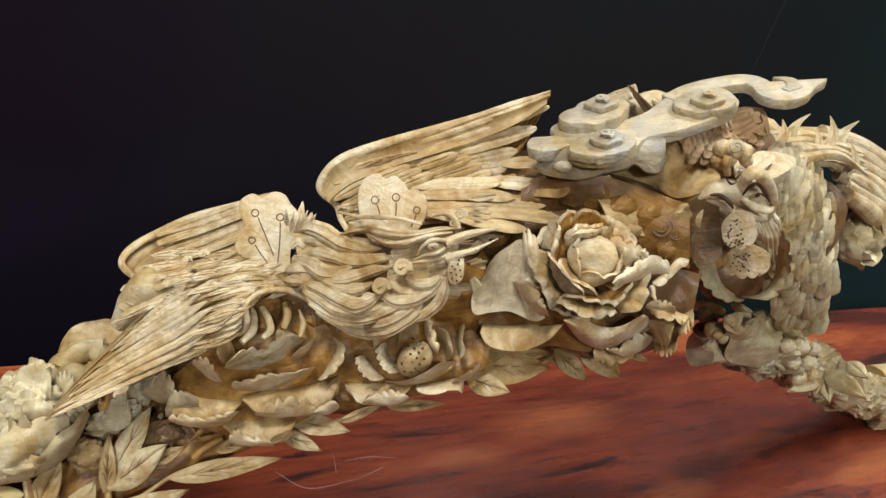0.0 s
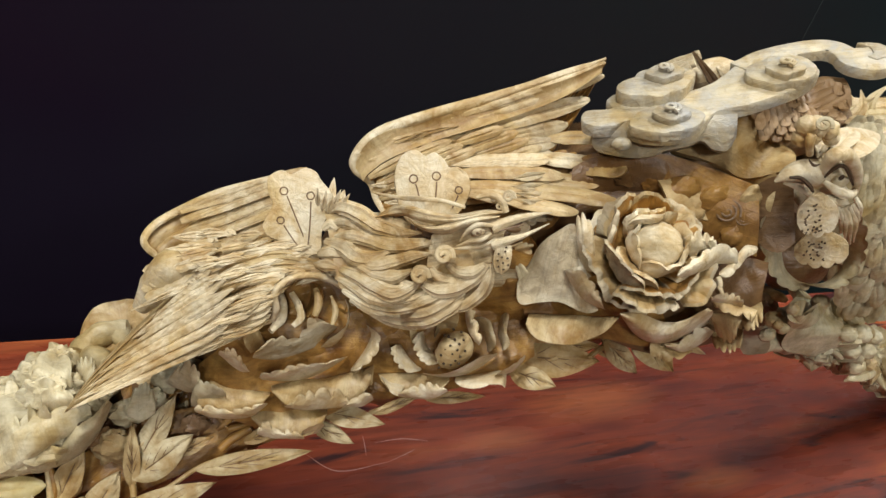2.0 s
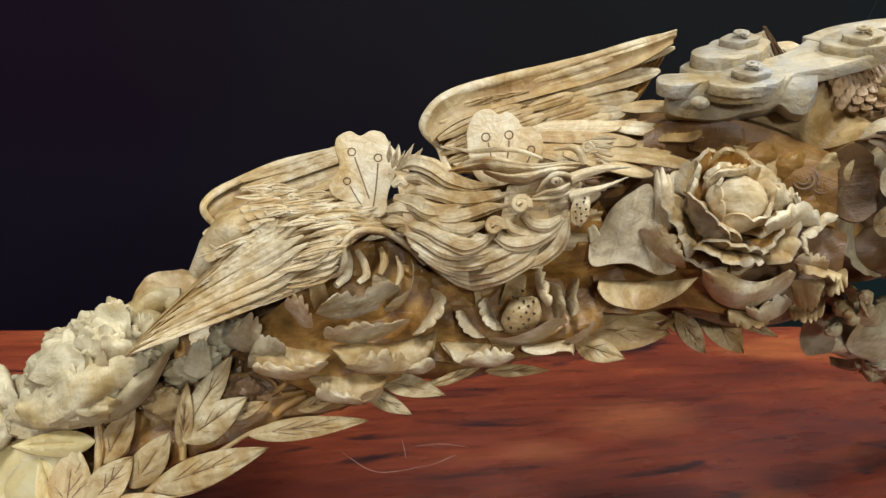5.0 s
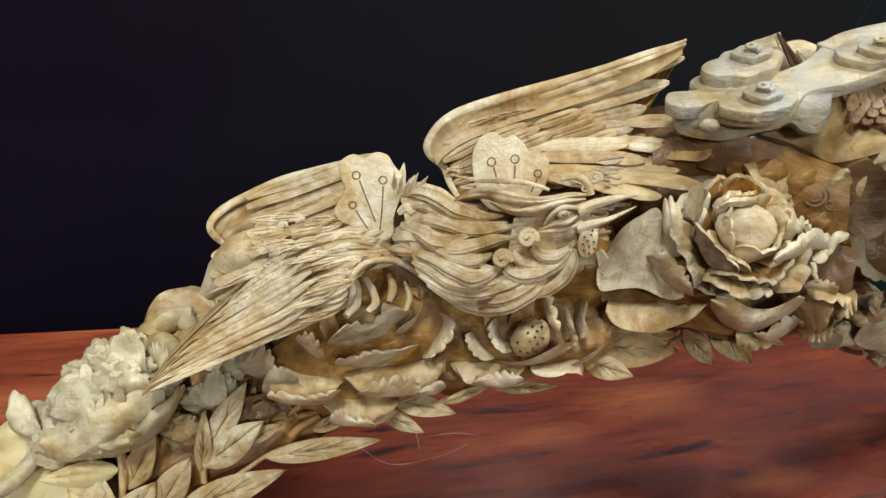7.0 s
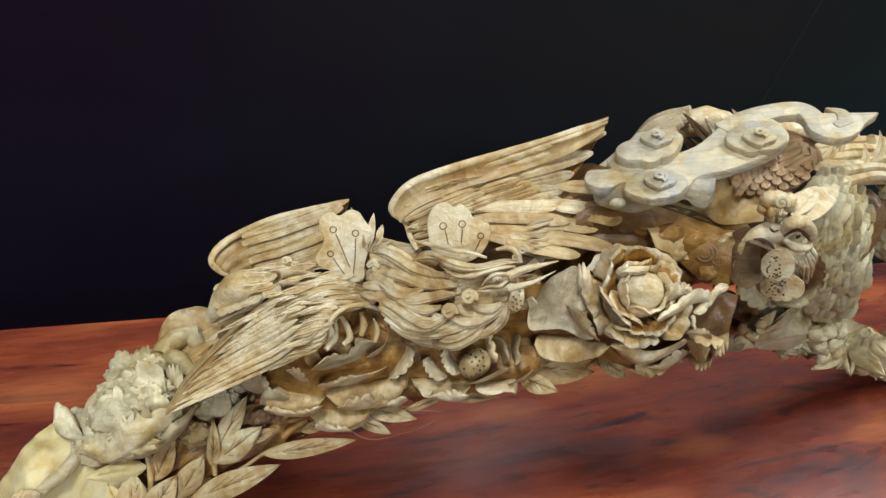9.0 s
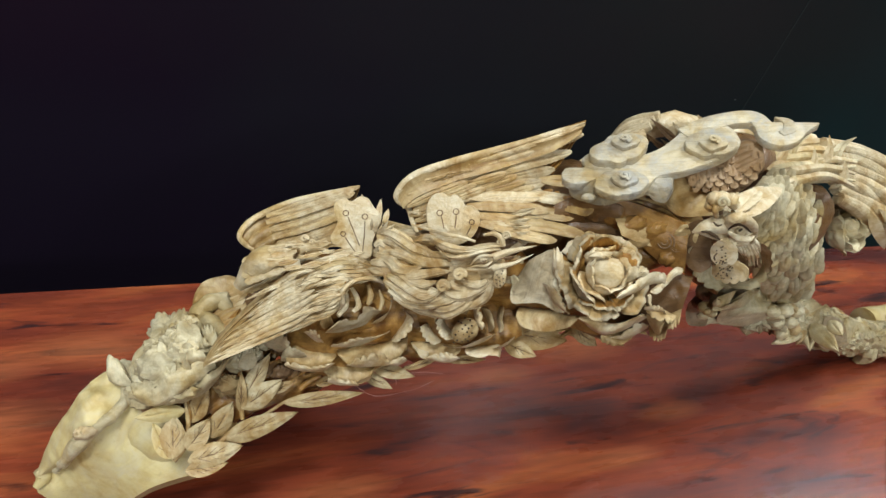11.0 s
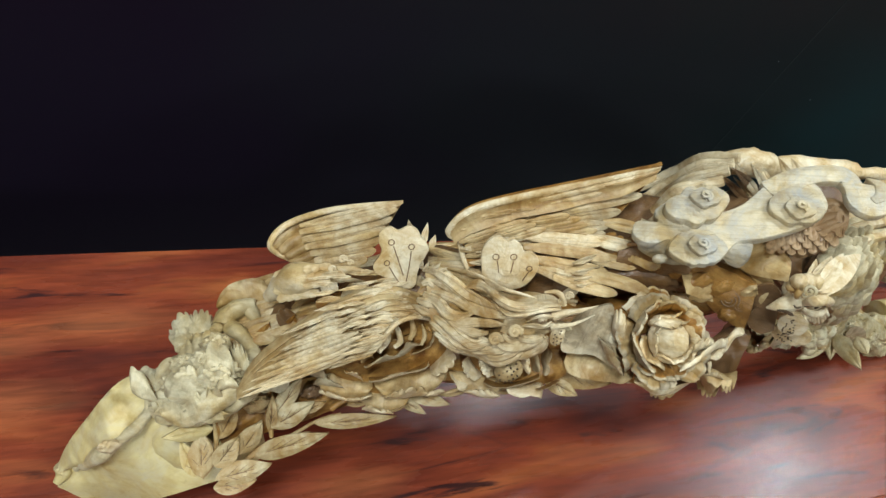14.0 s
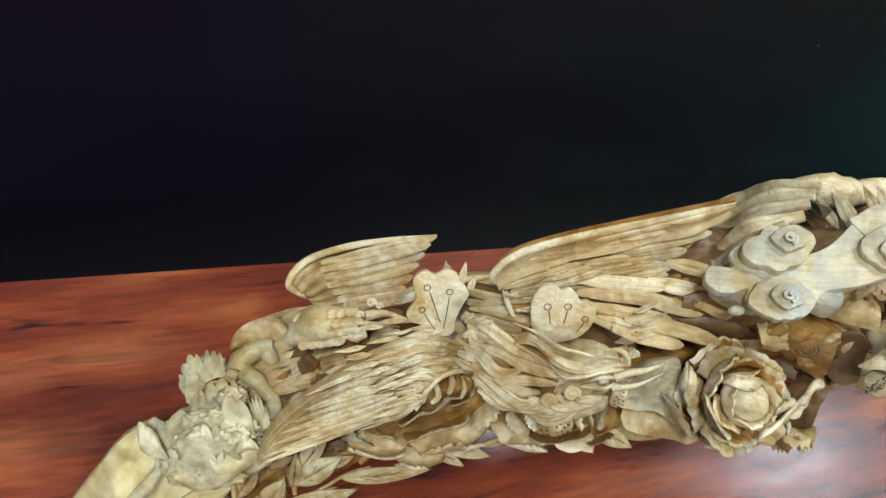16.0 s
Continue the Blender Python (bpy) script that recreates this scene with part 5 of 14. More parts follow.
part("feather", one(sheet((-0.2250, 0.0390, 0.3330), (-0.2460, 0.0370, 0.3270), (-0.12, -0.69, 0.71), 0.0018, "blade", rib=0.0009, cup=-0.2, bow=0.02, vein=0.0004, thick=0.0013, sway=-0.0035198, seed=220)), FEATHER, front_wing)
part("feather", one(sheet((-0.1650, 0.0640, 0.3210), (-0.1880, 0.0640, 0.3150), (-0.22, -0.68, 0.70), 0.0026, "blade", rib=0.0009, cup=-0.2, bow=0.02, vein=0.0004, thick=0.0013, sway=0.0235982, seed=221)), FEATHER, front_wing)
part("feather", one(sheet((-0.1880, 0.0080, 0.3020), (-0.2190, 0.0010, 0.2950), (-0.26, -0.63, 0.73), 0.0028, "blade", rib=0.001, cup=-0.25, vein=0.0004, count=8, bow=0.03, thick=0.0013, sway=-0.0414815, seed=222)), GOLD, front_wing)
part("feather", one(sheet((-0.1880, 0.0080, 0.3050), (-0.2190, 0.0020, 0.2980), (-0.27, -0.63, 0.73), 0.0027, "blade", rib=0.001, cup=-0.25, vein=0.0004, count=8, bow=0.03, thick=0.0013, sway=-0.00408662, seed=223)), FEATHER, front_wing)
part("feather", one(sheet((-0.1870, 0.0080, 0.3080), (-0.2120, 0.0040, 0.3000), (-0.27, -0.63, 0.72), 0.0029, "blade", rib=0.001, cup=-0.25, vein=0.0004, count=8, bow=0.03, thick=0.0013, sway=-0.0410434, seed=224)), FEATHER, front_wing)
part("feather", one(sheet((-0.1870, 0.0080, 0.3110), (-0.2070, 0.0060, 0.3010), (-0.28, -0.64, 0.72), 0.0025, "blade", rib=0.001, cup=-0.25, vein=0.0004, count=8, bow=0.03, thick=0.0013, sway=0.0402064, seed=225)), FEATHER, front_wing)
part("feather", one(sheet((-0.1870, 0.0080, 0.3140), (-0.2070, 0.0070, 0.3050), (-0.28, -0.64, 0.72), 0.0031, "blade", rib=0.001, cup=-0.25, vein=0.0004, count=8, bow=0.03, thick=0.0013, sway=-0.0436911, seed=226)), FEATHER, front_wing)
part("feather", one(sheet((-0.1860, 0.0080, 0.3170), (-0.2090, 0.0070, 0.3060), (-0.28, -0.64, 0.71), 0.0024, "blade", rib=0.001, cup=-0.25, vein=0.0004, count=8, bow=0.03, thick=0.0013, sway=0.0191301, seed=227)), GOLD, front_wing)
part("feather", one(sheet((-0.1860, 0.0080, 0.3200), (-0.2120, 0.0070, 0.3080), (-0.28, -0.65, 0.71), 0.0026, "blade", rib=0.001, cup=-0.25, vein=0.0004, count=8, bow=0.03, thick=0.0013, sway=-0.0357862, seed=228)), FEATHER, front_wing)
part("feather", one(sheet((-0.1860, 0.0090, 0.3220), (-0.2160, 0.0070, 0.3130), (-0.27, -0.65, 0.71), 0.0022, "blade", rib=0.001, cup=-0.25, vein=0.0004, count=8, bow=0.03, thick=0.0013, sway=0.0446044, seed=229)), FEATHER, front_wing)
part("feather", one(sheet((-0.1820, 0.0110, 0.3230), (-0.2090, 0.0110, 0.3110), (-0.28, -0.65, 0.71), 0.0023, "blade", rib=0.001, cup=-0.25, vein=0.0004, count=8, bow=0.03, thick=0.0013, sway=-0.0143303, seed=230)), FEATHER, front_wing)
part("feather", one(sheet((-0.1790, 0.0130, 0.3230), (-0.1990, 0.0160, 0.3100), (-0.29, -0.65, 0.70), 0.0022, "blade", rib=0.001, cup=-0.25, vein=0.0004, count=8, bow=0.03, thick=0.0013, sway=0.0190181, seed=231)), FEATHER, front_wing)
part("feather", one(sheet((-0.1770, 0.0150, 0.3240), (-0.2070, 0.0160, 0.3120), (-0.29, -0.65, 0.70), 0.0026, "blade", rib=0.001, cup=-0.25, vein=0.0004, count=8, bow=0.03, thick=0.0013, sway=-0.0302352, seed=232)), GOLD, front_wing)
part("feather", one(sheet((-0.1770, 0.0170, 0.3250), (-0.2020, 0.0190, 0.3140), (-0.29, -0.66, 0.70), 0.0022, "blade", rib=0.001, cup=-0.25, vein=0.0004, count=8, bow=0.03, thick=0.0013, sway=0.0403221, seed=233)), FEATHER, front_wing)
part("feather", one(sheet((-0.1740, 0.0190, 0.3250), (-0.2010, 0.0220, 0.3160), (-0.30, -0.66, 0.69), 0.0023, "blade", rib=0.001, cup=-0.25, vein=0.0004, count=8, bow=0.03, thick=0.0013, sway=-0.0488084, seed=234)), FEATHER, front_wing)
part("feather", one(sheet((-0.1720, 0.0210, 0.3260), (-0.1940, 0.0260, 0.3150), (-0.30, -0.66, 0.69), 0.0025, "blade", rib=0.001, cup=-0.25, vein=0.0004, count=8, bow=0.03, thick=0.0013, sway=0.0334316, seed=235)), FEATHER, front_wing)
part("feather", one(sheet((-0.1680, 0.0230, 0.3260), (-0.1880, 0.0290, 0.3150), (-0.31, -0.66, 0.68), 0.0023, "blade", rib=0.001, cup=-0.25, vein=0.0004, count=8, bow=0.03, thick=0.0013, sway=0.0163171, seed=236)), FEATHER, front_wing)
part("feather", one(sheet((-0.1650, 0.0250, 0.3270), (-0.1860, 0.0320, 0.3150), (-0.32, -0.66, 0.68), 0.0025, "blade", rib=0.001, cup=-0.25, vein=0.0004, count=8, bow=0.03, thick=0.0013, sway=-0.0486782, seed=237)), GOLD, front_wing)
part("feather", one(sheet((-0.1640, 0.0270, 0.3280), (-0.1860, 0.0340, 0.3180), (-0.32, -0.66, 0.68), 0.0026, "blade", rib=0.001, cup=-0.25, vein=0.0004, count=8, bow=0.03, thick=0.0013, sway=-0.0268281, seed=238)), FEATHER, front_wing)
part("feather", one(sheet((-0.1960, 0.0070, 0.2990), (-0.2210, 0.0020, 0.2900), (-0.25, -0.62, 0.74), 0.0027, "blade", rib=0.001, cup=-0.25, vein=0.0004, count=8, bow=0.03, thick=0.0013, sway=-0.0211256, seed=239)), FEATHER, front_wing)
part("feather", one(sheet((-0.1970, 0.0070, 0.3030), (-0.2170, 0.0030, 0.2940), (-0.26, -0.63, 0.73), 0.0026, "blade", rib=0.001, cup=-0.25, vein=0.0004, count=8, bow=0.03, thick=0.0013, sway=-0.0139836, seed=240)), FEATHER, front_wing)
part("feather", one(sheet((-0.1940, 0.0070, 0.3060), (-0.2190, 0.0030, 0.2940), (-0.26, -0.63, 0.73), 0.0031, "blade", rib=0.001, cup=-0.25, vein=0.0004, count=8, bow=0.03, thick=0.0013, sway=-0.0437026, seed=241)), FEATHER, front_wing)
part("feather", one(sheet((-0.1970, 0.0060, 0.3100), (-0.2170, 0.0040, 0.2990), (-0.26, -0.64, 0.73), 0.0026, "blade", rib=0.001, cup=-0.25, vein=0.0004, count=8, bow=0.03, thick=0.0013, sway=0.0243752, seed=242)), GOLD, front_wing)
part("feather", one(sheet((-0.1960, 0.0070, 0.3130), (-0.2260, 0.0030, 0.3060), (-0.25, -0.64, 0.72), 0.0029, "blade", rib=0.001, cup=-0.25, vein=0.0004, count=8, bow=0.03, thick=0.0013, sway=-0.0289918, seed=243)), FEATHER, front_wing)
part("feather", one(sheet((-0.1940, 0.0070, 0.3160), (-0.2120, 0.0070, 0.3020), (-0.27, -0.64, 0.72), 0.0028, "blade", rib=0.001, cup=-0.25, vein=0.0004, count=8, bow=0.03, thick=0.0013, sway=0.049046, seed=244)), FEATHER, front_wing)
part("feather", one(sheet((-0.1950, 0.0070, 0.3190), (-0.2150, 0.0070, 0.3060), (-0.26, -0.65, 0.72), 0.0025, "blade", rib=0.001, cup=-0.25, vein=0.0004, count=8, bow=0.03, thick=0.0013, sway=-0.0416645, seed=245)), FEATHER, front_wing)
part("feather", one(sheet((-0.1930, 0.0080, 0.3210), (-0.2170, 0.0080, 0.3110), (-0.27, -0.65, 0.71), 0.0022, "blade", rib=0.001, cup=-0.25, vein=0.0004, count=8, bow=0.03, thick=0.0013, sway=-0.0377978, seed=246)), FEATHER, front_wing)
part("feather", one(sheet((-0.1910, 0.0100, 0.3220), (-0.2150, 0.0110, 0.3130), (-0.27, -0.65, 0.71), 0.0025, "blade", rib=0.001, cup=-0.25, vein=0.0004, count=8, bow=0.03, thick=0.0013, sway=0.0225524, seed=247)), GOLD, front_wing)
part("feather", one(sheet((-0.1890, 0.0120, 0.3230), (-0.2120, 0.0130, 0.3120), (-0.27, -0.65, 0.71), 0.0024, "blade", rib=0.001, cup=-0.25, vein=0.0004, count=8, bow=0.03, thick=0.0013, sway=-0.027448, seed=248)), FEATHER, front_wing)
part("feather", one(sheet((-0.1880, 0.0140, 0.3240), (-0.2120, 0.0160, 0.3150), (-0.27, -0.66, 0.70), 0.0028, "blade", rib=0.001, cup=-0.25, vein=0.0004, count=8, bow=0.03, thick=0.0013, sway=0.0208321, seed=249)), FEATHER, front_wing)
part("feather", one(sheet((-0.1850, 0.0160, 0.3240), (-0.2030, 0.0200, 0.3130), (-0.28, -0.66, 0.70), 0.0025, "blade", rib=0.001, cup=-0.25, vein=0.0004, count=8, bow=0.03, thick=0.0013, sway=-0.0406664, seed=250)), FEATHER, front_wing)
part("feather", one(sheet((-0.1810, 0.0180, 0.3250), (-0.2090, 0.0210, 0.3150), (-0.28, -0.66, 0.70), 0.0028, "blade", rib=0.001, cup=-0.25, vein=0.0004, count=8, bow=0.03, thick=0.0013, sway=-0.0299324, seed=251)), FEATHER, front_wing)
part("feather", one(sheet((-0.1820, 0.0190, 0.3270), (-0.2060, 0.0240, 0.3150), (-0.28, -0.66, 0.69), 0.0028, "blade", rib=0.001, cup=-0.25, vein=0.0004, count=8, bow=0.03, thick=0.0013, sway=-0.0493315, seed=252)), GOLD, front_wing)
part("feather", one(sheet((-0.1780, 0.0220, 0.3270), (-0.2080, 0.0260, 0.3160), (-0.29, -0.66, 0.69), 0.0031, "blade", rib=0.001, cup=-0.25, vein=0.0004, count=8, bow=0.03, thick=0.0013, sway=0.0481731, seed=253)), FEATHER, front_wing)
part("feather", one(sheet((-0.1780, 0.0230, 0.3280), (-0.1990, 0.0300, 0.3170), (-0.29, -0.67, 0.69), 0.0031, "blade", rib=0.001, cup=-0.25, vein=0.0004, count=8, bow=0.03, thick=0.0013, sway=-0.0130746, seed=254)), FEATHER, front_wing)
part("feather", one(sheet((-0.1730, 0.0260, 0.3290), (-0.2010, 0.0310, 0.3190), (-0.30, -0.67, 0.68), 0.0028, "blade", rib=0.001, cup=-0.25, vein=0.0004, count=8, bow=0.03, thick=0.0013, sway=0.0457052, seed=255)), FEATHER, front_wing)
part("leaf_spike", one(sheet((-0.1380, 0.0950, 0.3260), (-0.1330, 0.1120, 0.3470), (-0.25, -0.86, 0.44), 0.0037, "leaf", rib=0.001, seed=258)), PALE, carving)
part("leaf_spike", one(sheet((-0.1450, 0.0950, 0.3260), (-0.1550, 0.1080, 0.3570), (-0.22, -0.87, 0.44), 0.0056, "leaf", rib=0.001, seed=259)), PALE, carving)
part("leaf_spike", one(sheet((-0.1320, 0.0900, 0.3340), (-0.1270, 0.1000, 0.3440), (-0.26, -0.86, 0.44), 0.0032, "leaf", rib=0.001, seed=260)), PALE, carving)
part("leaf_spike", one(sheet((-0.1370, 0.0880, 0.3280), (-0.1430, 0.1000, 0.3450), (-0.24, -0.86, 0.45), 0.0036, "leaf", rib=0.001, seed=261)), PALE, carving)
# long-crested bird: neck of wavy locks, head with crest, curls and open beak
bird = Shape()
bird.add(web([(-0.1493, 0.0556, 0.3557), (-0.1307, 0.0383, 0.3610), (-0.1084, 0.0187, 0.3633), (-0.0937, -0.0024, 0.3719), (-0.0728, -0.0107, 0.3780)], [(-0.1436, 0.0129, 0.3252), (-0.1236, -0.0042, 0.3142), (-0.0973, -0.0036, 0.3070), (-0.0821, -0.0237, 0.3320), (-0.0614, -0.0192, 0.3563)], (-0.32, -0.70, 0.63), 0, 0.002, 0.02, 0.002, 0.002, 40, 0), 1)
bird.add(web([(-0.0930, -0.0015, 0.3777), (-0.0826, -0.0022, 0.3885), (-0.0664, -0.0022, 0.3939), (-0.0547, -0.0057, 0.3942), (-0.0494, -0.0125, 0.3901)], [(-0.0952, -0.0120, 0.3510), (-0.0815, -0.0148, 0.3482), (-0.0677, -0.0159, 0.3548), (-0.0591, -0.0202, 0.3665), (-0.0539, -0.0188, 0.3794)], (-0.40, -0.70, 0.59), 0, 0.002, 0.02, 0.003, 0.0008, 40, 0))
bird.add(tube([(-0.1480, 0.0539, 0.3558), (-0.1405, 0.0477, 0.3648), (-0.1311, 0.0352, 0.3686), (-0.1206, 0.0257, 0.3659), (-0.1082, 0.0159, 0.3670), (-0.0985, 0.0015, 0.3773)], [0.0017, 0.0057, 0.0063, 0.0057, 0.0046, 0.0011], (-0.28, -0.75, 0.60), flat=0.8, sides=18, groove=0.11, grooves=7, rough=0.0016, seed=0))
bird.add(tube([(-0.1457, 0.0484, 0.3501), (-0.1371, 0.0396, 0.3581), (-0.1270, 0.0309, 0.3575), (-0.1170, 0.0198, 0.3587), (-0.1069, 0.0105, 0.3633), (-0.0962, -0.0005, 0.3736)], [0.0011, 0.0034, 0.0040, 0.0040, 0.0034, 0.0011], (-0.29, -0.74, 0.61), flat=0.8, sides=18, groove=0.11, grooves=7, rough=0.0016, seed=1))
bird.add(tube([(-0.1445, 0.0394, 0.3463), (-0.1349, 0.0310, 0.3533), (-0.1242, 0.0240, 0.3545), (-0.1154, 0.0141, 0.3568), (-0.1043, 0.0046, 0.3643), (-0.0923, -0.0051, 0.3748)], [0.0011, 0.0040, 0.0040, 0.0034, 0.0034, 0.0011], (-0.29, -0.73, 0.61), flat=0.8, sides=18, groove=0.11, grooves=7, rough=0.0016, seed=2))
bird.add(tube([(-0.1501, 0.0399, 0.3420), (-0.1405, 0.0307, 0.3444), (-0.1334, 0.0161, 0.3472), (-0.1236, 0.0111, 0.3508), (-0.1123, 0.0111, 0.3566)], [0.0023, 0.0057, 0.0051, 0.0040, 0.0011], (-0.27, -0.73, 0.63), flat=0.8, sides=18, groove=0.11, grooves=7, rough=0.0016, seed=3))
bird.add(tube([(-0.1417, 0.0334, 0.3392), (-0.1343, 0.0179, 0.3444), (-0.1247, 0.0069, 0.3472), (-0.1125, 0.0031, 0.3527), (-0.1023, -0.0030, 0.3621), (-0.0932, -0.0090, 0.3687)], [0.0011, 0.0039, 0.0050, 0.0045, 0.0039, 0.0011], (-0.30, -0.72, 0.63), flat=0.8, sides=18, groove=0.11, grooves=7, rough=0.0016, seed=4))
bird.add(tube([(-0.1398, 0.0266, 0.3361), (-0.1311, 0.0101, 0.3440), (-0.1234, 0.0031, 0.3435), (-0.1131, -0.0037, 0.3465), (-0.1041, -0.0091, 0.3555)], [0.0011, 0.0039, 0.0045, 0.0045, 0.0017], (-0.29, -0.71, 0.64), flat=0.8, sides=18, groove=0.11, grooves=7, rough=0.0016, seed=5))
bird.add(tube([(-0.1427, 0.0228, 0.3320), (-0.1341, 0.0086, 0.3377), (-0.1254, -0.0027, 0.3384), (-0.1149, -0.0116, 0.3394), (-0.1044, -0.0121, 0.3437), (-0.0989, -0.0151, 0.3519)], [0.0016, 0.0044, 0.0055, 0.0060, 0.0044, 0.0016], (-0.30, -0.70, 0.65), flat=0.8, sides=18, groove=0.11, grooves=7, rough=0.0016, seed=6))
bird.add(tube([(-0.1449, 0.0185, 0.3283), (-0.1349, 0.0046, 0.3314), (-0.1253, -0.0054, 0.3313), (-0.1133, -0.0114, 0.3327), (-0.1000, -0.0147, 0.3386), (-0.0897, -0.0164, 0.3471)], [0.0016, 0.0038, 0.0044, 0.0044, 0.0038, 0.0016], (-0.30, -0.69, 0.66), flat=0.8, sides=18, groove=0.11, grooves=7, rough=0.0016, seed=7))
bird.add(tube([(-0.1420, 0.0082, 0.3261), (-0.1286, -0.0029, 0.3241), (-0.1140, -0.0082, 0.3233), (-0.1014, -0.0136, 0.3301), (-0.0907, -0.0199, 0.3416), (-0.0750, -0.0183, 0.3490)], [0.0017, 0.0039, 0.0050, 0.0050, 0.0044, 0.0017], (-0.32, -0.68, 0.66), flat=0.8, sides=18, groove=0.11, grooves=7, rough=0.0016, seed=8))
bird.add(tube([(-0.1375, 0.0029, 0.3230), (-0.1211, -0.0062, 0.3185), (-0.1023, -0.0040, 0.3133), (-0.0948, -0.0208, 0.3295), (-0.0824, -0.0232, 0.3406), (-0.0662, -0.0190, 0.3499)], [0.0017, 0.0039, 0.0050, 0.0050, 0.0045, 0.0017], (-0.33, -0.67, 0.67), flat=0.8, sides=18, groove=0.11, grooves=7, rough=0.0016, seed=9))
bird.add(tube([(-0.1310, -0.0014, 0.3184), (-0.1125, -0.0040, 0.3097), (-0.0983, -0.0061, 0.3078), (-0.0912, -0.0231, 0.3250), (-0.0800, -0.0257, 0.3362), (-0.0688, -0.0208, 0.3430)], [0.0011, 0.0034, 0.0050, 0.0050, 0.0045, 0.0017], (-0.33, -0.66, 0.67), flat=0.8, sides=18, groove=0.11, grooves=7, rough=0.0016, seed=10))
bird.add(tube([(-0.0812, -0.0257, 0.3334), (-0.0695, -0.0255, 0.3391), (-0.0611, -0.0244, 0.3488), (-0.0591, -0.0254, 0.3612), (-0.0593, -0.0234, 0.3701)], [0.0011, 0.0044, 0.0050, 0.0039, 0.0017], (-0.41, -0.66, 0.63), flat=0.8, sides=18, groove=0.11, grooves=7, rough=0.0016, seed=11))
bird.add(tube([(-0.0983, -0.0163, 0.3510), (-0.0885, -0.0197, 0.3484), (-0.0756, -0.0210, 0.3516), (-0.0659, -0.0224, 0.3598), (-0.0603, -0.0239, 0.3703)], [0.0027, 0.0044, 0.0049, 0.0044, 0.0016], (-0.39, -0.67, 0.63), flat=0.8, sides=18, groove=0.11, grooves=7, rough=0.0016, seed=12))
bird.add(tube([(-0.0855, -0.0178, 0.3677), (-0.0777, -0.0198, 0.3627), (-0.0688, -0.0218, 0.3636), (-0.0626, -0.0233, 0.3707)], [0.0016, 0.0033, 0.0038, 0.0016], (-0.40, -0.68, 0.61), flat=0.8, sides=18, groove=0.11, grooves=7, rough=0.0016, seed=13))
bird.add(tube([(-0.0938, -0.0123, 0.3597), (-0.0885, -0.0169, 0.3561), (-0.0775, -0.0195, 0.3558), (-0.0672, -0.0214, 0.3626)], [0.0016, 0.0033, 0.0033, 0.0016], (-0.38, -0.68, 0.63), flat=0.8, sides=18, groove=0.11, grooves=7, rough=0.0016, seed=14))
bird.add(tube([(-0.1138, 0.0001, 0.3458), (-0.1076, -0.0085, 0.3455), (-0.1019, -0.0136, 0.3474)], [0.0011, 0.0027, 0.0016], (-0.32, -0.69, 0.64), flat=0.8, sides=18, groove=0.11, grooves=7, rough=0.0016, seed=15))
bird.add(tube([(-0.1535, 0.0385, 0.3327), (-0.1469, 0.0325, 0.3384), (-0.1393, 0.0267, 0.3397)], [0.0017, 0.0046, 0.0017], (-0.23, -0.73, 0.64), flat=0.8, sides=18, groove=0.11, grooves=7, rough=0.0016, seed=16))
bird.add(tube([(-0.1562, 0.0379, 0.3238), (-0.1493, 0.0280, 0.3311), (-0.1415, 0.0203, 0.3336)], [0.0017, 0.0046, 0.0017], (-0.23, -0.72, 0.65), flat=0.8, sides=18, groove=0.11, grooves=7, rough=0.0016, seed=17))
bird.add(tube([(-0.1512, 0.0466, 0.3471), (-0.1463, 0.0465, 0.3510), (-0.1422, 0.0410, 0.3508)], [0.0018, 0.0041, 0.0018], (-0.23, -0.75, 0.62), flat=0.8, sides=18, groove=0.11, grooves=7, rough=0.0016, seed=18))
bird.add(web([(-0.1215, 0.0296, 0.3693), (-0.1119, 0.0296, 0.3780), (-0.1067, 0.0138, 0.3900), (-0.0979, -0.0008, 0.3961), (-0.0826, -0.0058, 0.3968), (-0.0633, -0.0048, 0.3994), (-0.0529, -0.0076, 0.4005)], [(-0.1216, 0.0293, 0.3690), (-0.1076, 0.0197, 0.3776), (-0.1040, 0.0018, 0.3868), (-0.0944, -0.0067, 0.3899), (-0.0807, -0.0090, 0.3930), (-0.0644, -0.0089, 0.3974), (-0.0530, -0.0089, 0.3992)], (-0.37, -0.74, 0.57), 2, 0.0015, 0.005, 0.003, 0.0, 40, 0))
bird.add(web([(-0.1057, 0.0114, 0.3813), (-0.0983, -0.0073, 0.3892), (-0.0830, -0.0093, 0.3938), (-0.0705, -0.0090, 0.3978), (-0.0552, -0.0103, 0.3989)], [(-0.1056, 0.0110, 0.3806), (-0.0999, -0.0051, 0.3840), (-0.0873, -0.0115, 0.3859), (-0.0782, -0.0114, 0.3906), (-0.0554, -0.0116, 0.3980)], (-0.38, -0.72, 0.57), 1, 0.001, 0.006, 0.003, 0.0, 40, 0))
bird.add(tube([(-0.1229, 0.0394, 0.3823), (-0.1088, 0.0286, 0.3854), (-0.0993, 0.0116, 0.3961), (-0.0869, 0.0049, 0.3989), (-0.0743, 0.0005, 0.3974)], [0.0007, 0.0014, 0.0018, 0.0014, 0.0011], (-0.35, -0.75, 0.56), flat=0.6))
bird.add(tube([(-0.0675, 0.0024, 0.4034), (-0.0588, 0.0001, 0.4069), (-0.0536, -0.0051, 0.4059), (-0.0514, -0.0096, 0.4005)], [0.0011, 0.0022, 0.0026, 0.0022], (-0.43, -0.72, 0.54), flat=0.8))
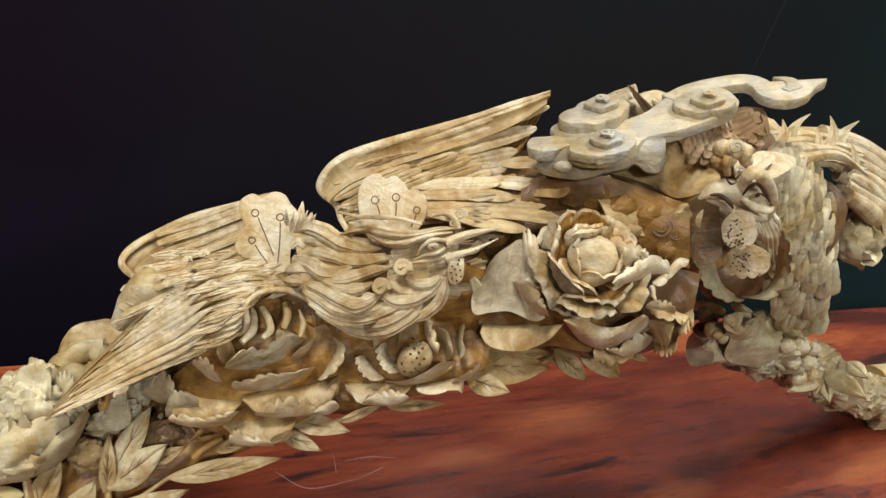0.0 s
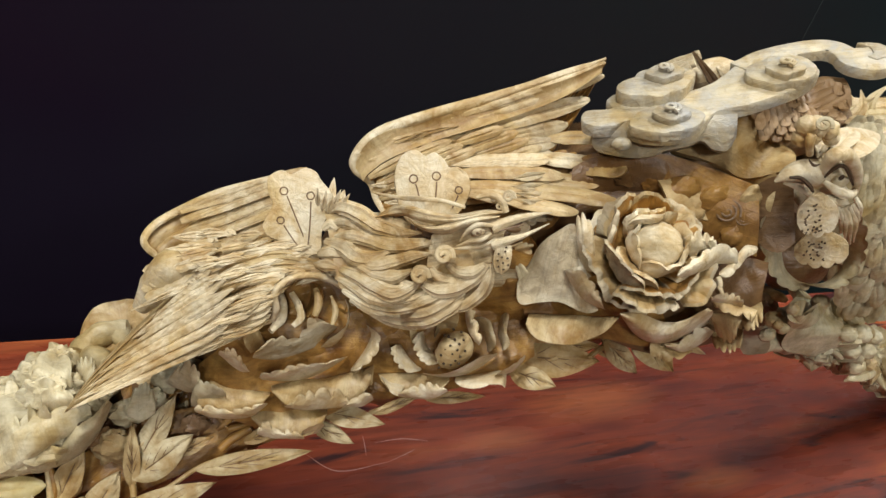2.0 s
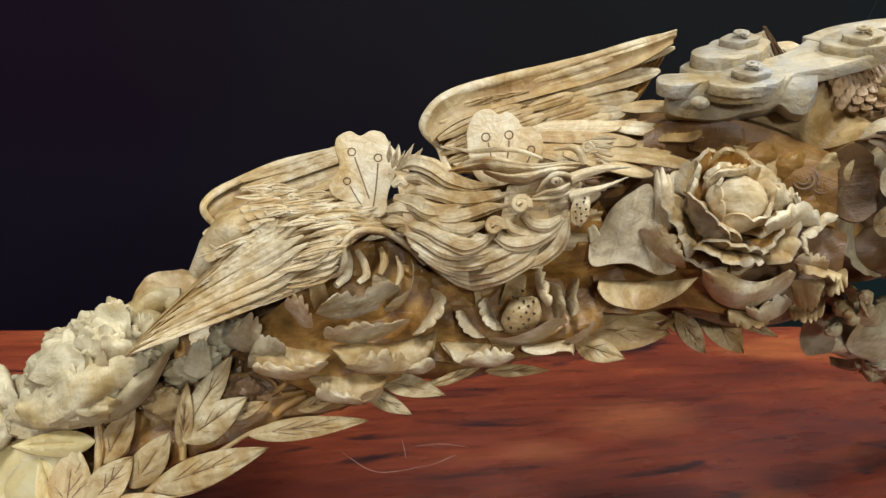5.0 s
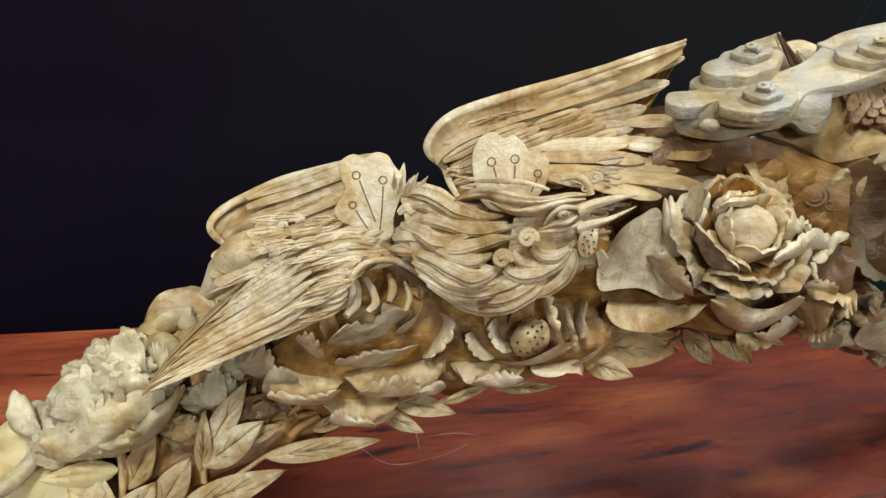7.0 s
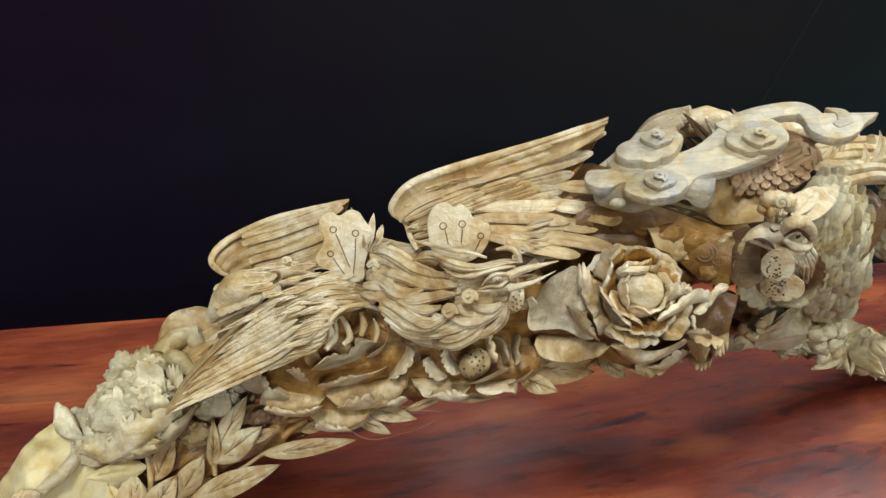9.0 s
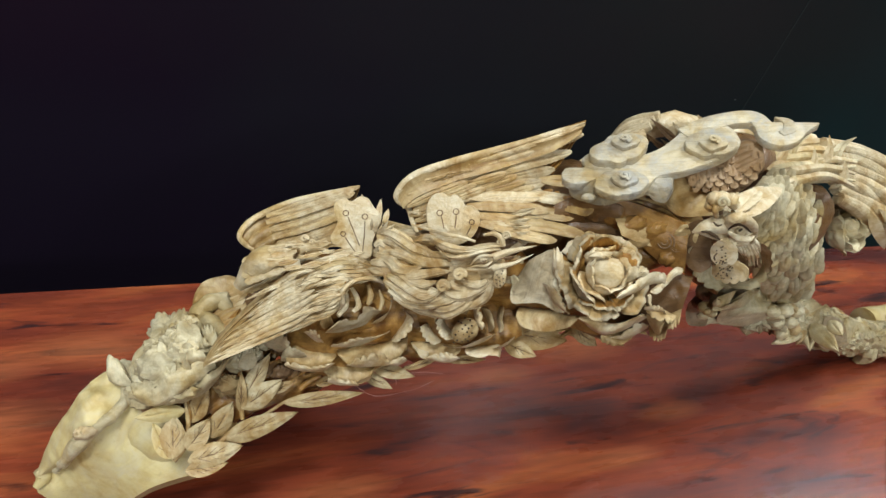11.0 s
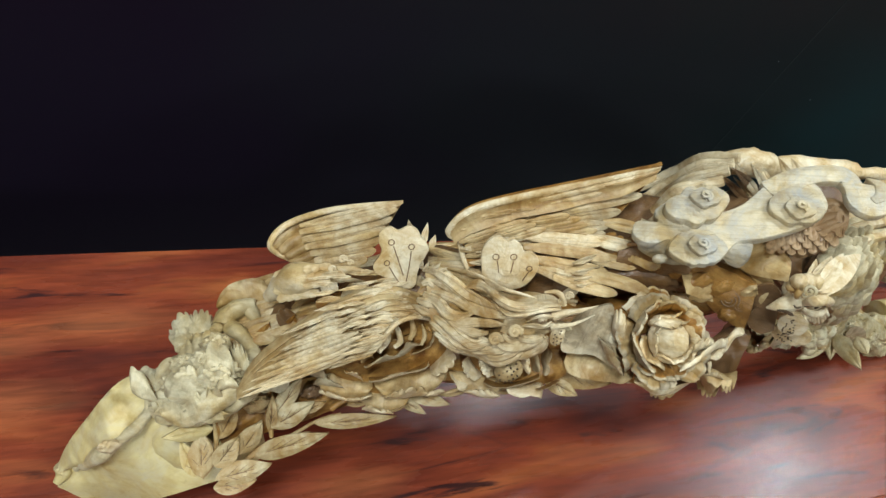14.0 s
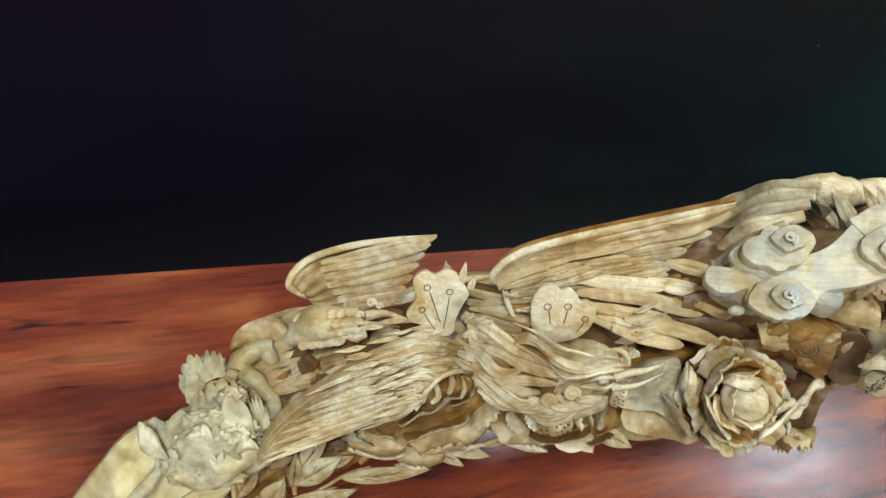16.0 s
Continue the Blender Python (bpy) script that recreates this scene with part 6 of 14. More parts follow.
bird.add(coil((-0.0501, -0.0052, 0.4094), (-0.45, -0.72, 0.53), 0.0037, turns=1.5, wire=0.36))
bird.add(coil((-0.0546, -0.0063, 0.4025), (-0.44, -0.71, 0.54), 0.0026, turns=1.3, wire=0.36))
bird.add(blob((-0.0699, -0.0171, 0.3914), (0.0043, 0.0022, 0.0030)))
bird.add(ring((-0.0712, -0.0186, 0.3922), (-0.42, -0.71, 0.57), 0.0022, 0.0003), 2)
bird.add(blob((-0.0715, -0.0191, 0.3924), (0.0009, 0.0006, 0.0009), rows=6), 2)
bird.add(tube([(-0.0786, -0.0129, 0.3809), (-0.0763, -0.0138, 0.3888), (-0.0718, -0.0151, 0.3950), (-0.0649, -0.0164, 0.3962), (-0.0580, -0.0166, 0.3940)], [0.0005, 0.0013, 0.0016, 0.0014, 0.0007], (-0.42, -0.71, 0.57), sides=8))
bird.add(tube([(-0.0810, -0.0142, 0.3782), (-0.0747, -0.0171, 0.3843), (-0.0689, -0.0213, 0.3887), (-0.0625, -0.0194, 0.3920)], [0.0005, 0.0011, 0.0013, 0.0007], (-0.41, -0.70, 0.58), sides=8))
bird.add(tube([(-0.0836, -0.0142, 0.3764), (-0.0754, -0.0162, 0.3789), (-0.0665, -0.0200, 0.3833), (-0.0581, -0.0195, 0.3884)], [0.0004, 0.0013, 0.0014, 0.0007], (-0.41, -0.70, 0.59), sides=8))
bird.add(tube([(-0.0611, -0.0157, 0.3926), (-0.0507, -0.0152, 0.3978), (-0.0396, -0.0162, 0.4024), (-0.0213, -0.0132, 0.4031)], [0.0040, 0.0033, 0.0022, 0.0004], (-0.46, -0.69, 0.55), flat=0.8, sides=14))
bird.add(tube([(-0.0600, -0.0201, 0.3838), (-0.0518, -0.0227, 0.3890), (-0.0415, -0.0231, 0.3932), (-0.0251, -0.0198, 0.3994)], [0.0037, 0.0026, 0.0016, 0.0003], (-0.46, -0.68, 0.57), flat=0.7, sides=14))
bird.add(blob((-0.0463, -0.0168, 0.3926), (0.0051, 0.0018, 0.0022)), 2)
bird.add(tube([(-0.0584, -0.0186, 0.3927), (-0.0507, -0.0192, 0.3960), (-0.0430, -0.0203, 0.3987)], [0.0004, 0.0007, 0.0002], (-0.45, -0.69, 0.56), sides=6), 2)
bird.add(coil((-0.0891, -0.0179, 0.3746), (-0.38, -0.70, 0.61), 0.0057, turns=1.6, wire=0.36))
bird.add(blob((-0.0879, -0.0189, 0.3732), (0.0025, 0.0018, 0.0025)))
bird.add(coil((-0.1008, -0.0163, 0.3576), (-0.34, -0.69, 0.63), 0.0058, turns=1.6, wire=0.36))
bird.add(blob((-0.1000, -0.0172, 0.3561), (0.0025, 0.0018, 0.0025)))
bird.add(web([(-0.0589, -0.0234, 0.3833), (-0.0599, -0.0269, 0.3759), (-0.0576, -0.0301, 0.3706), (-0.0538, -0.0326, 0.3702)], [(-0.0497, -0.0247, 0.3871), (-0.0498, -0.0288, 0.3830), (-0.0510, -0.0326, 0.3757), (-0.0538, -0.0326, 0.3702)], (-0.44, -0.67, 0.60), 0, 0.002, 0.005, 0.001, 0.0, 40, 0))
bird.add(tube([(-0.1340, 0.0920, 0.3340), (-0.1020, 0.0820, 0.3260), (-0.0720, 0.0710, 0.3270), (-0.0420, 0.0600, 0.3340), (-0.0110, 0.0500, 0.3360)], [0.0025, 0.0068, 0.0074, 0.0068, 0.0025], (-0.35, -0.55, 0.76), flat=0.8, sides=10, groove=0.06, rough=0.0008))
bird.add(tube([(-0.1320, 0.0860, 0.3230), (-0.1020, 0.0760, 0.3280), (-0.0720, 0.0650, 0.3350), (-0.0400, 0.0540, 0.3330), (-0.0040, 0.0440, 0.3220)], [0.0025, 0.0068, 0.0074, 0.0068, 0.0025], (-0.35, -0.54, 0.77), flat=0.8, sides=10, groove=0.06, rough=0.0008))
bird.add(tube([(-0.1360, 0.0740, 0.3360), (-0.1060, 0.0640, 0.3410), (-0.0730, 0.0530, 0.3360), (-0.0380, 0.0420, 0.3270), (-0.0040, 0.0320, 0.3250)], [0.0024, 0.0067, 0.0073, 0.0067, 0.0024], (-0.35, -0.53, 0.77), flat=0.8, sides=10, groove=0.06, rough=0.0008))
bird.add(tube([(-0.1360, 0.0680, 0.3370), (-0.1020, 0.0570, 0.3300), (-0.0680, 0.0470, 0.3230), (-0.0350, 0.0370, 0.3260), (-0.0040, 0.0260, 0.3350)], [0.0024, 0.0067, 0.0073, 0.0067, 0.0024], (-0.36, -0.52, 0.78), flat=0.8, sides=10, groove=0.06, rough=0.0008))
bird.add(tube([(-0.1360, 0.0560, 0.3310), (-0.1030, 0.0450, 0.3280), (-0.0710, 0.0350, 0.3350), (-0.0410, 0.0250, 0.3440), (-0.0070, 0.0140, 0.3420)], [0.0024, 0.0065, 0.0071, 0.0065, 0.0024], (-0.36, -0.51, 0.78), flat=0.8, sides=10, groove=0.06, rough=0.0008))
bird.add(tube([(-0.1350, 0.0500, 0.3250), (-0.1030, 0.0390, 0.3350), (-0.0720, 0.0290, 0.3410), (-0.0360, 0.0190, 0.3360), (0.0020, 0.0080, 0.3280)], [0.0024, 0.0065, 0.0071, 0.0065, 0.0024], (-0.36, -0.50, 0.78), flat=0.8, sides=10, groove=0.06, rough=0.0008))
bird.add(tube([(-0.1390, 0.0380, 0.3410), (-0.1070, 0.0280, 0.3450), (-0.0710, 0.0170, 0.3390), (-0.0350, 0.0070, 0.3330), (-0.0020, -0.0040, 0.3390)], [0.0023, 0.0064, 0.0070, 0.0064, 0.0023], (-0.36, -0.50, 0.79), flat=0.8, sides=10, groove=0.06, rough=0.0008))
bird.add(tube([(-0.1380, 0.0320, 0.3370), (-0.1030, 0.0220, 0.3310), (-0.0670, 0.0110, 0.3290), (-0.0350, 0.0010, 0.3380), (-0.0030, -0.0100, 0.3480)], [0.0023, 0.0064, 0.0070, 0.0064, 0.0023], (-0.37, -0.49, 0.79), flat=0.8, sides=10, groove=0.06, rough=0.0008))
bird_figure = part("bird_figure", bird, [FEATHER, GOLD, BROWN], carving, "carved long-crested bird with wavy neck plumes")
holes = Shape()
holes.add(blob((-0.0580, -0.0273, 0.3824), (0.0008, 0.0005, 0.0008), rows=5))
holes.add(blob((-0.0543, -0.0279, 0.3846), (0.0008, 0.0005, 0.0008), rows=5))
holes.add(blob((-0.0563, -0.0294, 0.3813), (0.0008, 0.0005, 0.0008), rows=5))
holes.add(blob((-0.0531, -0.0310, 0.3816), (0.0008, 0.0005, 0.0008), rows=5))
holes.add(blob((-0.0585, -0.0294, 0.3787), (0.0008, 0.0005, 0.0008), rows=5))
holes.add(blob((-0.0555, -0.0315, 0.3785), (0.0008, 0.0005, 0.0008), rows=5))
holes.add(blob((-0.0525, -0.0331, 0.3780), (0.0008, 0.0005, 0.0008), rows=5))
holes.add(blob((-0.0578, -0.0312, 0.3754), (0.0008, 0.0005, 0.0008), rows=5))
holes.add(blob((-0.0549, -0.0332, 0.3747), (0.0008, 0.0005, 0.0008), rows=5))
holes.add(blob((-0.0535, -0.0263, 0.3865), (0.0008, 0.0005, 0.0008), rows=5))
part("drilled_hole", holes, HOLLOW, bird_figure)
part("feather", one(sheet((-0.0340, 0.0200, 0.4000), (0.0070, 0.0300, 0.3940), (-0.54, -0.77, 0.35), 0.0033, "blade", rib=0.0008, bow=0.05, seed=265)), FEATHER, carving)
part("feather", one(sheet((-0.0320, 0.0150, 0.3980), (0.0160, 0.0250, 0.3870), (-0.55, -0.75, 0.36), 0.0033, "blade", rib=0.0008, bow=0.05, seed=266)), FEATHER, carving)
part("feather", one(sheet((-0.0300, 0.0100, 0.3960), (0.0110, 0.0200, 0.3830), (-0.55, -0.75, 0.37), 0.0033, "blade", rib=0.0008, bow=0.05, seed=267)), FEATHER, carving)
part("feather", one(sheet((-0.0290, 0.0300, 0.4000), (0.0020, 0.0400, 0.3990), (-0.53, -0.78, 0.34), 0.0033, "blade", rib=0.0008, bow=0.05, seed=268)), FEATHER, carving)
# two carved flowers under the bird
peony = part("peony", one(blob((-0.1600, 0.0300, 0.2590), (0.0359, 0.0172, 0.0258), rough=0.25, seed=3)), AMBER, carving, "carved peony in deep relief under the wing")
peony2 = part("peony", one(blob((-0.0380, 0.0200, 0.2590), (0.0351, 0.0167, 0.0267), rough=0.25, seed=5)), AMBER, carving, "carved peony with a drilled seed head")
# amber ground: darkens the gaps between petals by its colour
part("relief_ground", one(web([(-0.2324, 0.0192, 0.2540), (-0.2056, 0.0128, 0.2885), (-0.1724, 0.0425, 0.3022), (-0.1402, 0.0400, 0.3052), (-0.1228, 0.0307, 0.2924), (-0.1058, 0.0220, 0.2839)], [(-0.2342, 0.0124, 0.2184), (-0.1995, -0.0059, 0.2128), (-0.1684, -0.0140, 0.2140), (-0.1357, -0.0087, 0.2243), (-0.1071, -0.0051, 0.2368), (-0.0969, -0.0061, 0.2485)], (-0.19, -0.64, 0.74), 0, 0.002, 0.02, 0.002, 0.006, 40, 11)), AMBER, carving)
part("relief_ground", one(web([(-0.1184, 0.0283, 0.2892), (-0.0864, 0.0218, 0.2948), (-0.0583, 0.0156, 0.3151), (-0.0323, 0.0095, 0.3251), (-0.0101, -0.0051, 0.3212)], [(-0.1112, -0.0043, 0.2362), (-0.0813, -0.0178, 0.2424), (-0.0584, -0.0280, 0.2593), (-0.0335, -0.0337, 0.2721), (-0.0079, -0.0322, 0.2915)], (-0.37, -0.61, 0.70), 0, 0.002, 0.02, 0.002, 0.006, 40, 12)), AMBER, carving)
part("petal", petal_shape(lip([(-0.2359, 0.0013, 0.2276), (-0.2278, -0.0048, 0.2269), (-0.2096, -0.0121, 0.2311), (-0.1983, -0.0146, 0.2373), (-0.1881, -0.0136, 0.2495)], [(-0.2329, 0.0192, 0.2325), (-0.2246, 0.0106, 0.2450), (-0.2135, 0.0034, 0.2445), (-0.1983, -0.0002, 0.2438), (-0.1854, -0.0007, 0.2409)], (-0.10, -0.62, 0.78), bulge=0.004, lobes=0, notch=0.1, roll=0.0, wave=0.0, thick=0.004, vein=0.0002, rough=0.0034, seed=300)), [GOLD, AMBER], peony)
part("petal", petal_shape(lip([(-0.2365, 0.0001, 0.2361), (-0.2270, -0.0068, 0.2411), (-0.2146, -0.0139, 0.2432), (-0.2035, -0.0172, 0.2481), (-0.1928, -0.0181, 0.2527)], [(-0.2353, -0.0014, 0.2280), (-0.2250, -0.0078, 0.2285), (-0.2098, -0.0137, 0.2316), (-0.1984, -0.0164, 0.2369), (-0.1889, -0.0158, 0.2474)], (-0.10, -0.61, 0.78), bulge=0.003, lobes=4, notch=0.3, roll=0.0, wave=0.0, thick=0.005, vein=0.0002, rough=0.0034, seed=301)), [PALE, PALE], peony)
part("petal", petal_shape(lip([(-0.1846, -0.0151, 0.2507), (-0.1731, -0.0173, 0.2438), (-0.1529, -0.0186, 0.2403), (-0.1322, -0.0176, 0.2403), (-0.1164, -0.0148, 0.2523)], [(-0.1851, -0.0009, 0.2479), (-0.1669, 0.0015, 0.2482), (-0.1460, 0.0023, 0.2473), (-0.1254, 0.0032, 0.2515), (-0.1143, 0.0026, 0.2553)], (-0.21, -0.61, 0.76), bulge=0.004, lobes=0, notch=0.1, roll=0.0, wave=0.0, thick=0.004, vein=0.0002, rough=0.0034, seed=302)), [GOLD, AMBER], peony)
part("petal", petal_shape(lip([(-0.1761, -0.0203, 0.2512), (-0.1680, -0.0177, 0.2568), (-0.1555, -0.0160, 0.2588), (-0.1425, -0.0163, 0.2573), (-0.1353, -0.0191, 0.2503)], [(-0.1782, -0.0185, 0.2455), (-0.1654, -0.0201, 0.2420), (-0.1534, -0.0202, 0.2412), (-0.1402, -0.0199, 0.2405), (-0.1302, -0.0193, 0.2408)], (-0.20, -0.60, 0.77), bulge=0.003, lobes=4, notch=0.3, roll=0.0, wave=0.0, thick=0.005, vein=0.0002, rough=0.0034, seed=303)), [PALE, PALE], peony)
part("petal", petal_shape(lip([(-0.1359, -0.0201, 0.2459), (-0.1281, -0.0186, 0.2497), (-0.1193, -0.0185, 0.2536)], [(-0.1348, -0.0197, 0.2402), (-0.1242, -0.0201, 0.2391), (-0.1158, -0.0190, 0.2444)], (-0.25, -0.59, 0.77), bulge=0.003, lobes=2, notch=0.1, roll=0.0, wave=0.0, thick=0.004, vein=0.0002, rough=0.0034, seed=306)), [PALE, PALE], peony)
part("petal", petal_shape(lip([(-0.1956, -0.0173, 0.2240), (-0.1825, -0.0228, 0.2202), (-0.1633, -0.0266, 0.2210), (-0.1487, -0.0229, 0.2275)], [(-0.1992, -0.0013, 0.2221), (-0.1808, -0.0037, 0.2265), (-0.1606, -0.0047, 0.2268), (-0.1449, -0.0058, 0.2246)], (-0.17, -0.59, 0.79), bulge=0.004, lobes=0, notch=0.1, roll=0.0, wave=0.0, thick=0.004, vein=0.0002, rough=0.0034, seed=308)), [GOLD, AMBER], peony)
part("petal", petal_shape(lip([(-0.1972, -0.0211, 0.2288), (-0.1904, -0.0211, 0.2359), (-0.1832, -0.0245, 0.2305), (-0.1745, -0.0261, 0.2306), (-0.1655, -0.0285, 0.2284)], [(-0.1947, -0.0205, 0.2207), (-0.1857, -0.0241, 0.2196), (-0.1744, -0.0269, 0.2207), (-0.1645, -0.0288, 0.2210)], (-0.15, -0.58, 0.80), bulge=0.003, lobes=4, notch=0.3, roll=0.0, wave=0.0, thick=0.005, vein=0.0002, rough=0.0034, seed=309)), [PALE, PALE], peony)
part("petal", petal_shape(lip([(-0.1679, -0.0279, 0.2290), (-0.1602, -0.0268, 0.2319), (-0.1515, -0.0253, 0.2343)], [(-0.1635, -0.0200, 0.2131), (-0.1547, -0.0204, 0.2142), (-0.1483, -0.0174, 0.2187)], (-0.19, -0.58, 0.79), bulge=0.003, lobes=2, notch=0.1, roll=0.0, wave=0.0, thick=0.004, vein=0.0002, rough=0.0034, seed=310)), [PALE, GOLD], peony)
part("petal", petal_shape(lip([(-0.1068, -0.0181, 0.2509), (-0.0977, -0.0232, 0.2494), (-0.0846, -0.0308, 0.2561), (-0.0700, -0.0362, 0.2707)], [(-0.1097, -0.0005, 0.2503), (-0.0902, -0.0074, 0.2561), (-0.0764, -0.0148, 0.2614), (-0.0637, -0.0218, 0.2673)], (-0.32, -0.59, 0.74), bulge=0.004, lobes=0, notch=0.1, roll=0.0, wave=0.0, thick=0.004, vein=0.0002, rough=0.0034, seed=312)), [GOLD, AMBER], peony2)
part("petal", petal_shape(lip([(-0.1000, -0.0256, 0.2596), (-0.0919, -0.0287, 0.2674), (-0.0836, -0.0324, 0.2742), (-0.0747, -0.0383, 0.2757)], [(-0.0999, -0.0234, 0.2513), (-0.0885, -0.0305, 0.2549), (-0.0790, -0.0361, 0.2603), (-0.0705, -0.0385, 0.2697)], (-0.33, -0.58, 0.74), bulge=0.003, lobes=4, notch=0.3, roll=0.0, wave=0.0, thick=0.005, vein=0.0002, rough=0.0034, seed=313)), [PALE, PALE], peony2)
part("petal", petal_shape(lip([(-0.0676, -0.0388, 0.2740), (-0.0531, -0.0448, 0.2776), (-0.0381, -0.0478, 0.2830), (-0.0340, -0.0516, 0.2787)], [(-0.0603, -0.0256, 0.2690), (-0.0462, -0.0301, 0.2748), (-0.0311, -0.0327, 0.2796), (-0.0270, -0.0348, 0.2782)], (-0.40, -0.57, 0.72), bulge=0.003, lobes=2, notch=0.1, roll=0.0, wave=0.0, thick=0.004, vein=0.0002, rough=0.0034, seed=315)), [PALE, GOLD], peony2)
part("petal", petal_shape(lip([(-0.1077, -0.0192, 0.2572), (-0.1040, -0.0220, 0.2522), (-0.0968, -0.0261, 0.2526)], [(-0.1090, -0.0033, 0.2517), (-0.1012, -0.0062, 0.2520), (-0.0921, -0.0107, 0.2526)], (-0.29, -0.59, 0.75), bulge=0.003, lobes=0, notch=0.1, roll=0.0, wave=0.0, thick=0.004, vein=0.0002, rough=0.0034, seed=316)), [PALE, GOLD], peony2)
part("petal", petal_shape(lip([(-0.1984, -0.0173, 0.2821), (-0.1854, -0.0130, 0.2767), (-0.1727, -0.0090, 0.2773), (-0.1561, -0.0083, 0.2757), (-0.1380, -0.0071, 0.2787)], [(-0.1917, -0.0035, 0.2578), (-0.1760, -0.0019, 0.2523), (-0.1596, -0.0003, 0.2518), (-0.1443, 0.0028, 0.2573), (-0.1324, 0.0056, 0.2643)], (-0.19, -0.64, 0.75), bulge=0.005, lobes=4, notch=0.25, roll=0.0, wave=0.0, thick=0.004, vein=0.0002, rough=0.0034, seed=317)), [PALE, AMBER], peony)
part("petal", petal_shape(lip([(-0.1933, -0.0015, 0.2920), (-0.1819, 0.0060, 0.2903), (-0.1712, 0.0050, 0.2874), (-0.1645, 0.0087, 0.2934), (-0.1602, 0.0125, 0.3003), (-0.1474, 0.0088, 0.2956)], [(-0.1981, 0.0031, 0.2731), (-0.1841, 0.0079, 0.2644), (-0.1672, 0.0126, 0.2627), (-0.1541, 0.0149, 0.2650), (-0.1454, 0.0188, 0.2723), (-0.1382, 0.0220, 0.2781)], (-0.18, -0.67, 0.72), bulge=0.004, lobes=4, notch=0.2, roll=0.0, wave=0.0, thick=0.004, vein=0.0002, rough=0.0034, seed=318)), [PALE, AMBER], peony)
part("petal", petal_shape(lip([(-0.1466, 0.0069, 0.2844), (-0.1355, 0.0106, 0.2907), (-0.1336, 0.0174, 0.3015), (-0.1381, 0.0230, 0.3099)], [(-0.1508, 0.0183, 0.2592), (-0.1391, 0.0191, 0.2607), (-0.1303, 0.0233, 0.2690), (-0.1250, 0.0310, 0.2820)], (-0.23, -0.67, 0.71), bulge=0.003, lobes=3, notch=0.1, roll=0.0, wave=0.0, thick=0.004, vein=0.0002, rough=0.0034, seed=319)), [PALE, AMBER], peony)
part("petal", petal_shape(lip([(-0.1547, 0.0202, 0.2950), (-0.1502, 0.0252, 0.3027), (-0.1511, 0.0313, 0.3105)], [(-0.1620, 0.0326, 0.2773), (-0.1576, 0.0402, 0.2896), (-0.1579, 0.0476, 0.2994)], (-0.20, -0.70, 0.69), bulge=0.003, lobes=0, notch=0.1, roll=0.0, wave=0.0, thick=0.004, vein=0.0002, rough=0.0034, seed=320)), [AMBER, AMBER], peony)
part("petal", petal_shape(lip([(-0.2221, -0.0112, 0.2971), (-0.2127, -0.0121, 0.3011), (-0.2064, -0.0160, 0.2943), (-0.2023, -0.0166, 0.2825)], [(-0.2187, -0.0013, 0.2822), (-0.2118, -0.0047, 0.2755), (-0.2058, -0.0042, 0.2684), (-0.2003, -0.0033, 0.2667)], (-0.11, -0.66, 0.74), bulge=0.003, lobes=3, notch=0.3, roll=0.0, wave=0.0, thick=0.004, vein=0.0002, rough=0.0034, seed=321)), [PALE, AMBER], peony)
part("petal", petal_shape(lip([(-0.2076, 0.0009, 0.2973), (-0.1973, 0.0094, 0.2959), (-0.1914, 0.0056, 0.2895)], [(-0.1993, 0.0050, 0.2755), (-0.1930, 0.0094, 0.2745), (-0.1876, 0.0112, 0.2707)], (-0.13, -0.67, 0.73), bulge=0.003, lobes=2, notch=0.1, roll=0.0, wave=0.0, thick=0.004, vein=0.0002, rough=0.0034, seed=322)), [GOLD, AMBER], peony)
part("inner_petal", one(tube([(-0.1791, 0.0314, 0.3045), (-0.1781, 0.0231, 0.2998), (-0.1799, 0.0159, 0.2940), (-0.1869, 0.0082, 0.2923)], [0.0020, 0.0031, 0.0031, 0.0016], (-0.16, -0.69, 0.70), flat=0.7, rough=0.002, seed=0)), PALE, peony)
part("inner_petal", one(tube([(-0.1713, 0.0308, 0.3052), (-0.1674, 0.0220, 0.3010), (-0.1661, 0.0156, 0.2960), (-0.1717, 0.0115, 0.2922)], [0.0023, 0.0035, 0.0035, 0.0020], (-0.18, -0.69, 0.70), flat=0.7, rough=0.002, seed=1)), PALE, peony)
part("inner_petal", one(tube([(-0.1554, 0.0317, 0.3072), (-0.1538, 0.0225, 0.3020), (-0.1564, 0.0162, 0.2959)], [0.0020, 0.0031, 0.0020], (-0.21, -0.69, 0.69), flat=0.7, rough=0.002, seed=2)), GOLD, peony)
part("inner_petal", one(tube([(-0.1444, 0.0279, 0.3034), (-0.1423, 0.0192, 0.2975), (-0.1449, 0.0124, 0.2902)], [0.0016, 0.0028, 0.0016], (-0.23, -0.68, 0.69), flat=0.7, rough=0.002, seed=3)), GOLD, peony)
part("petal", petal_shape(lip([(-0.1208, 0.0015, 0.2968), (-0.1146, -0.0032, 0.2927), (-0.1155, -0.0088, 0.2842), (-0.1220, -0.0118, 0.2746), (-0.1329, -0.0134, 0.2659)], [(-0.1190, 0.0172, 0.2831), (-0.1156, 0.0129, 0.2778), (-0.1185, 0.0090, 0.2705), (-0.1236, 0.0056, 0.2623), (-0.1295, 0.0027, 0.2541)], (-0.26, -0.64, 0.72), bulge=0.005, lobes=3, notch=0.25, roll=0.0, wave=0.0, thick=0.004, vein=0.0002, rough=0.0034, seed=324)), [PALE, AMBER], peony)
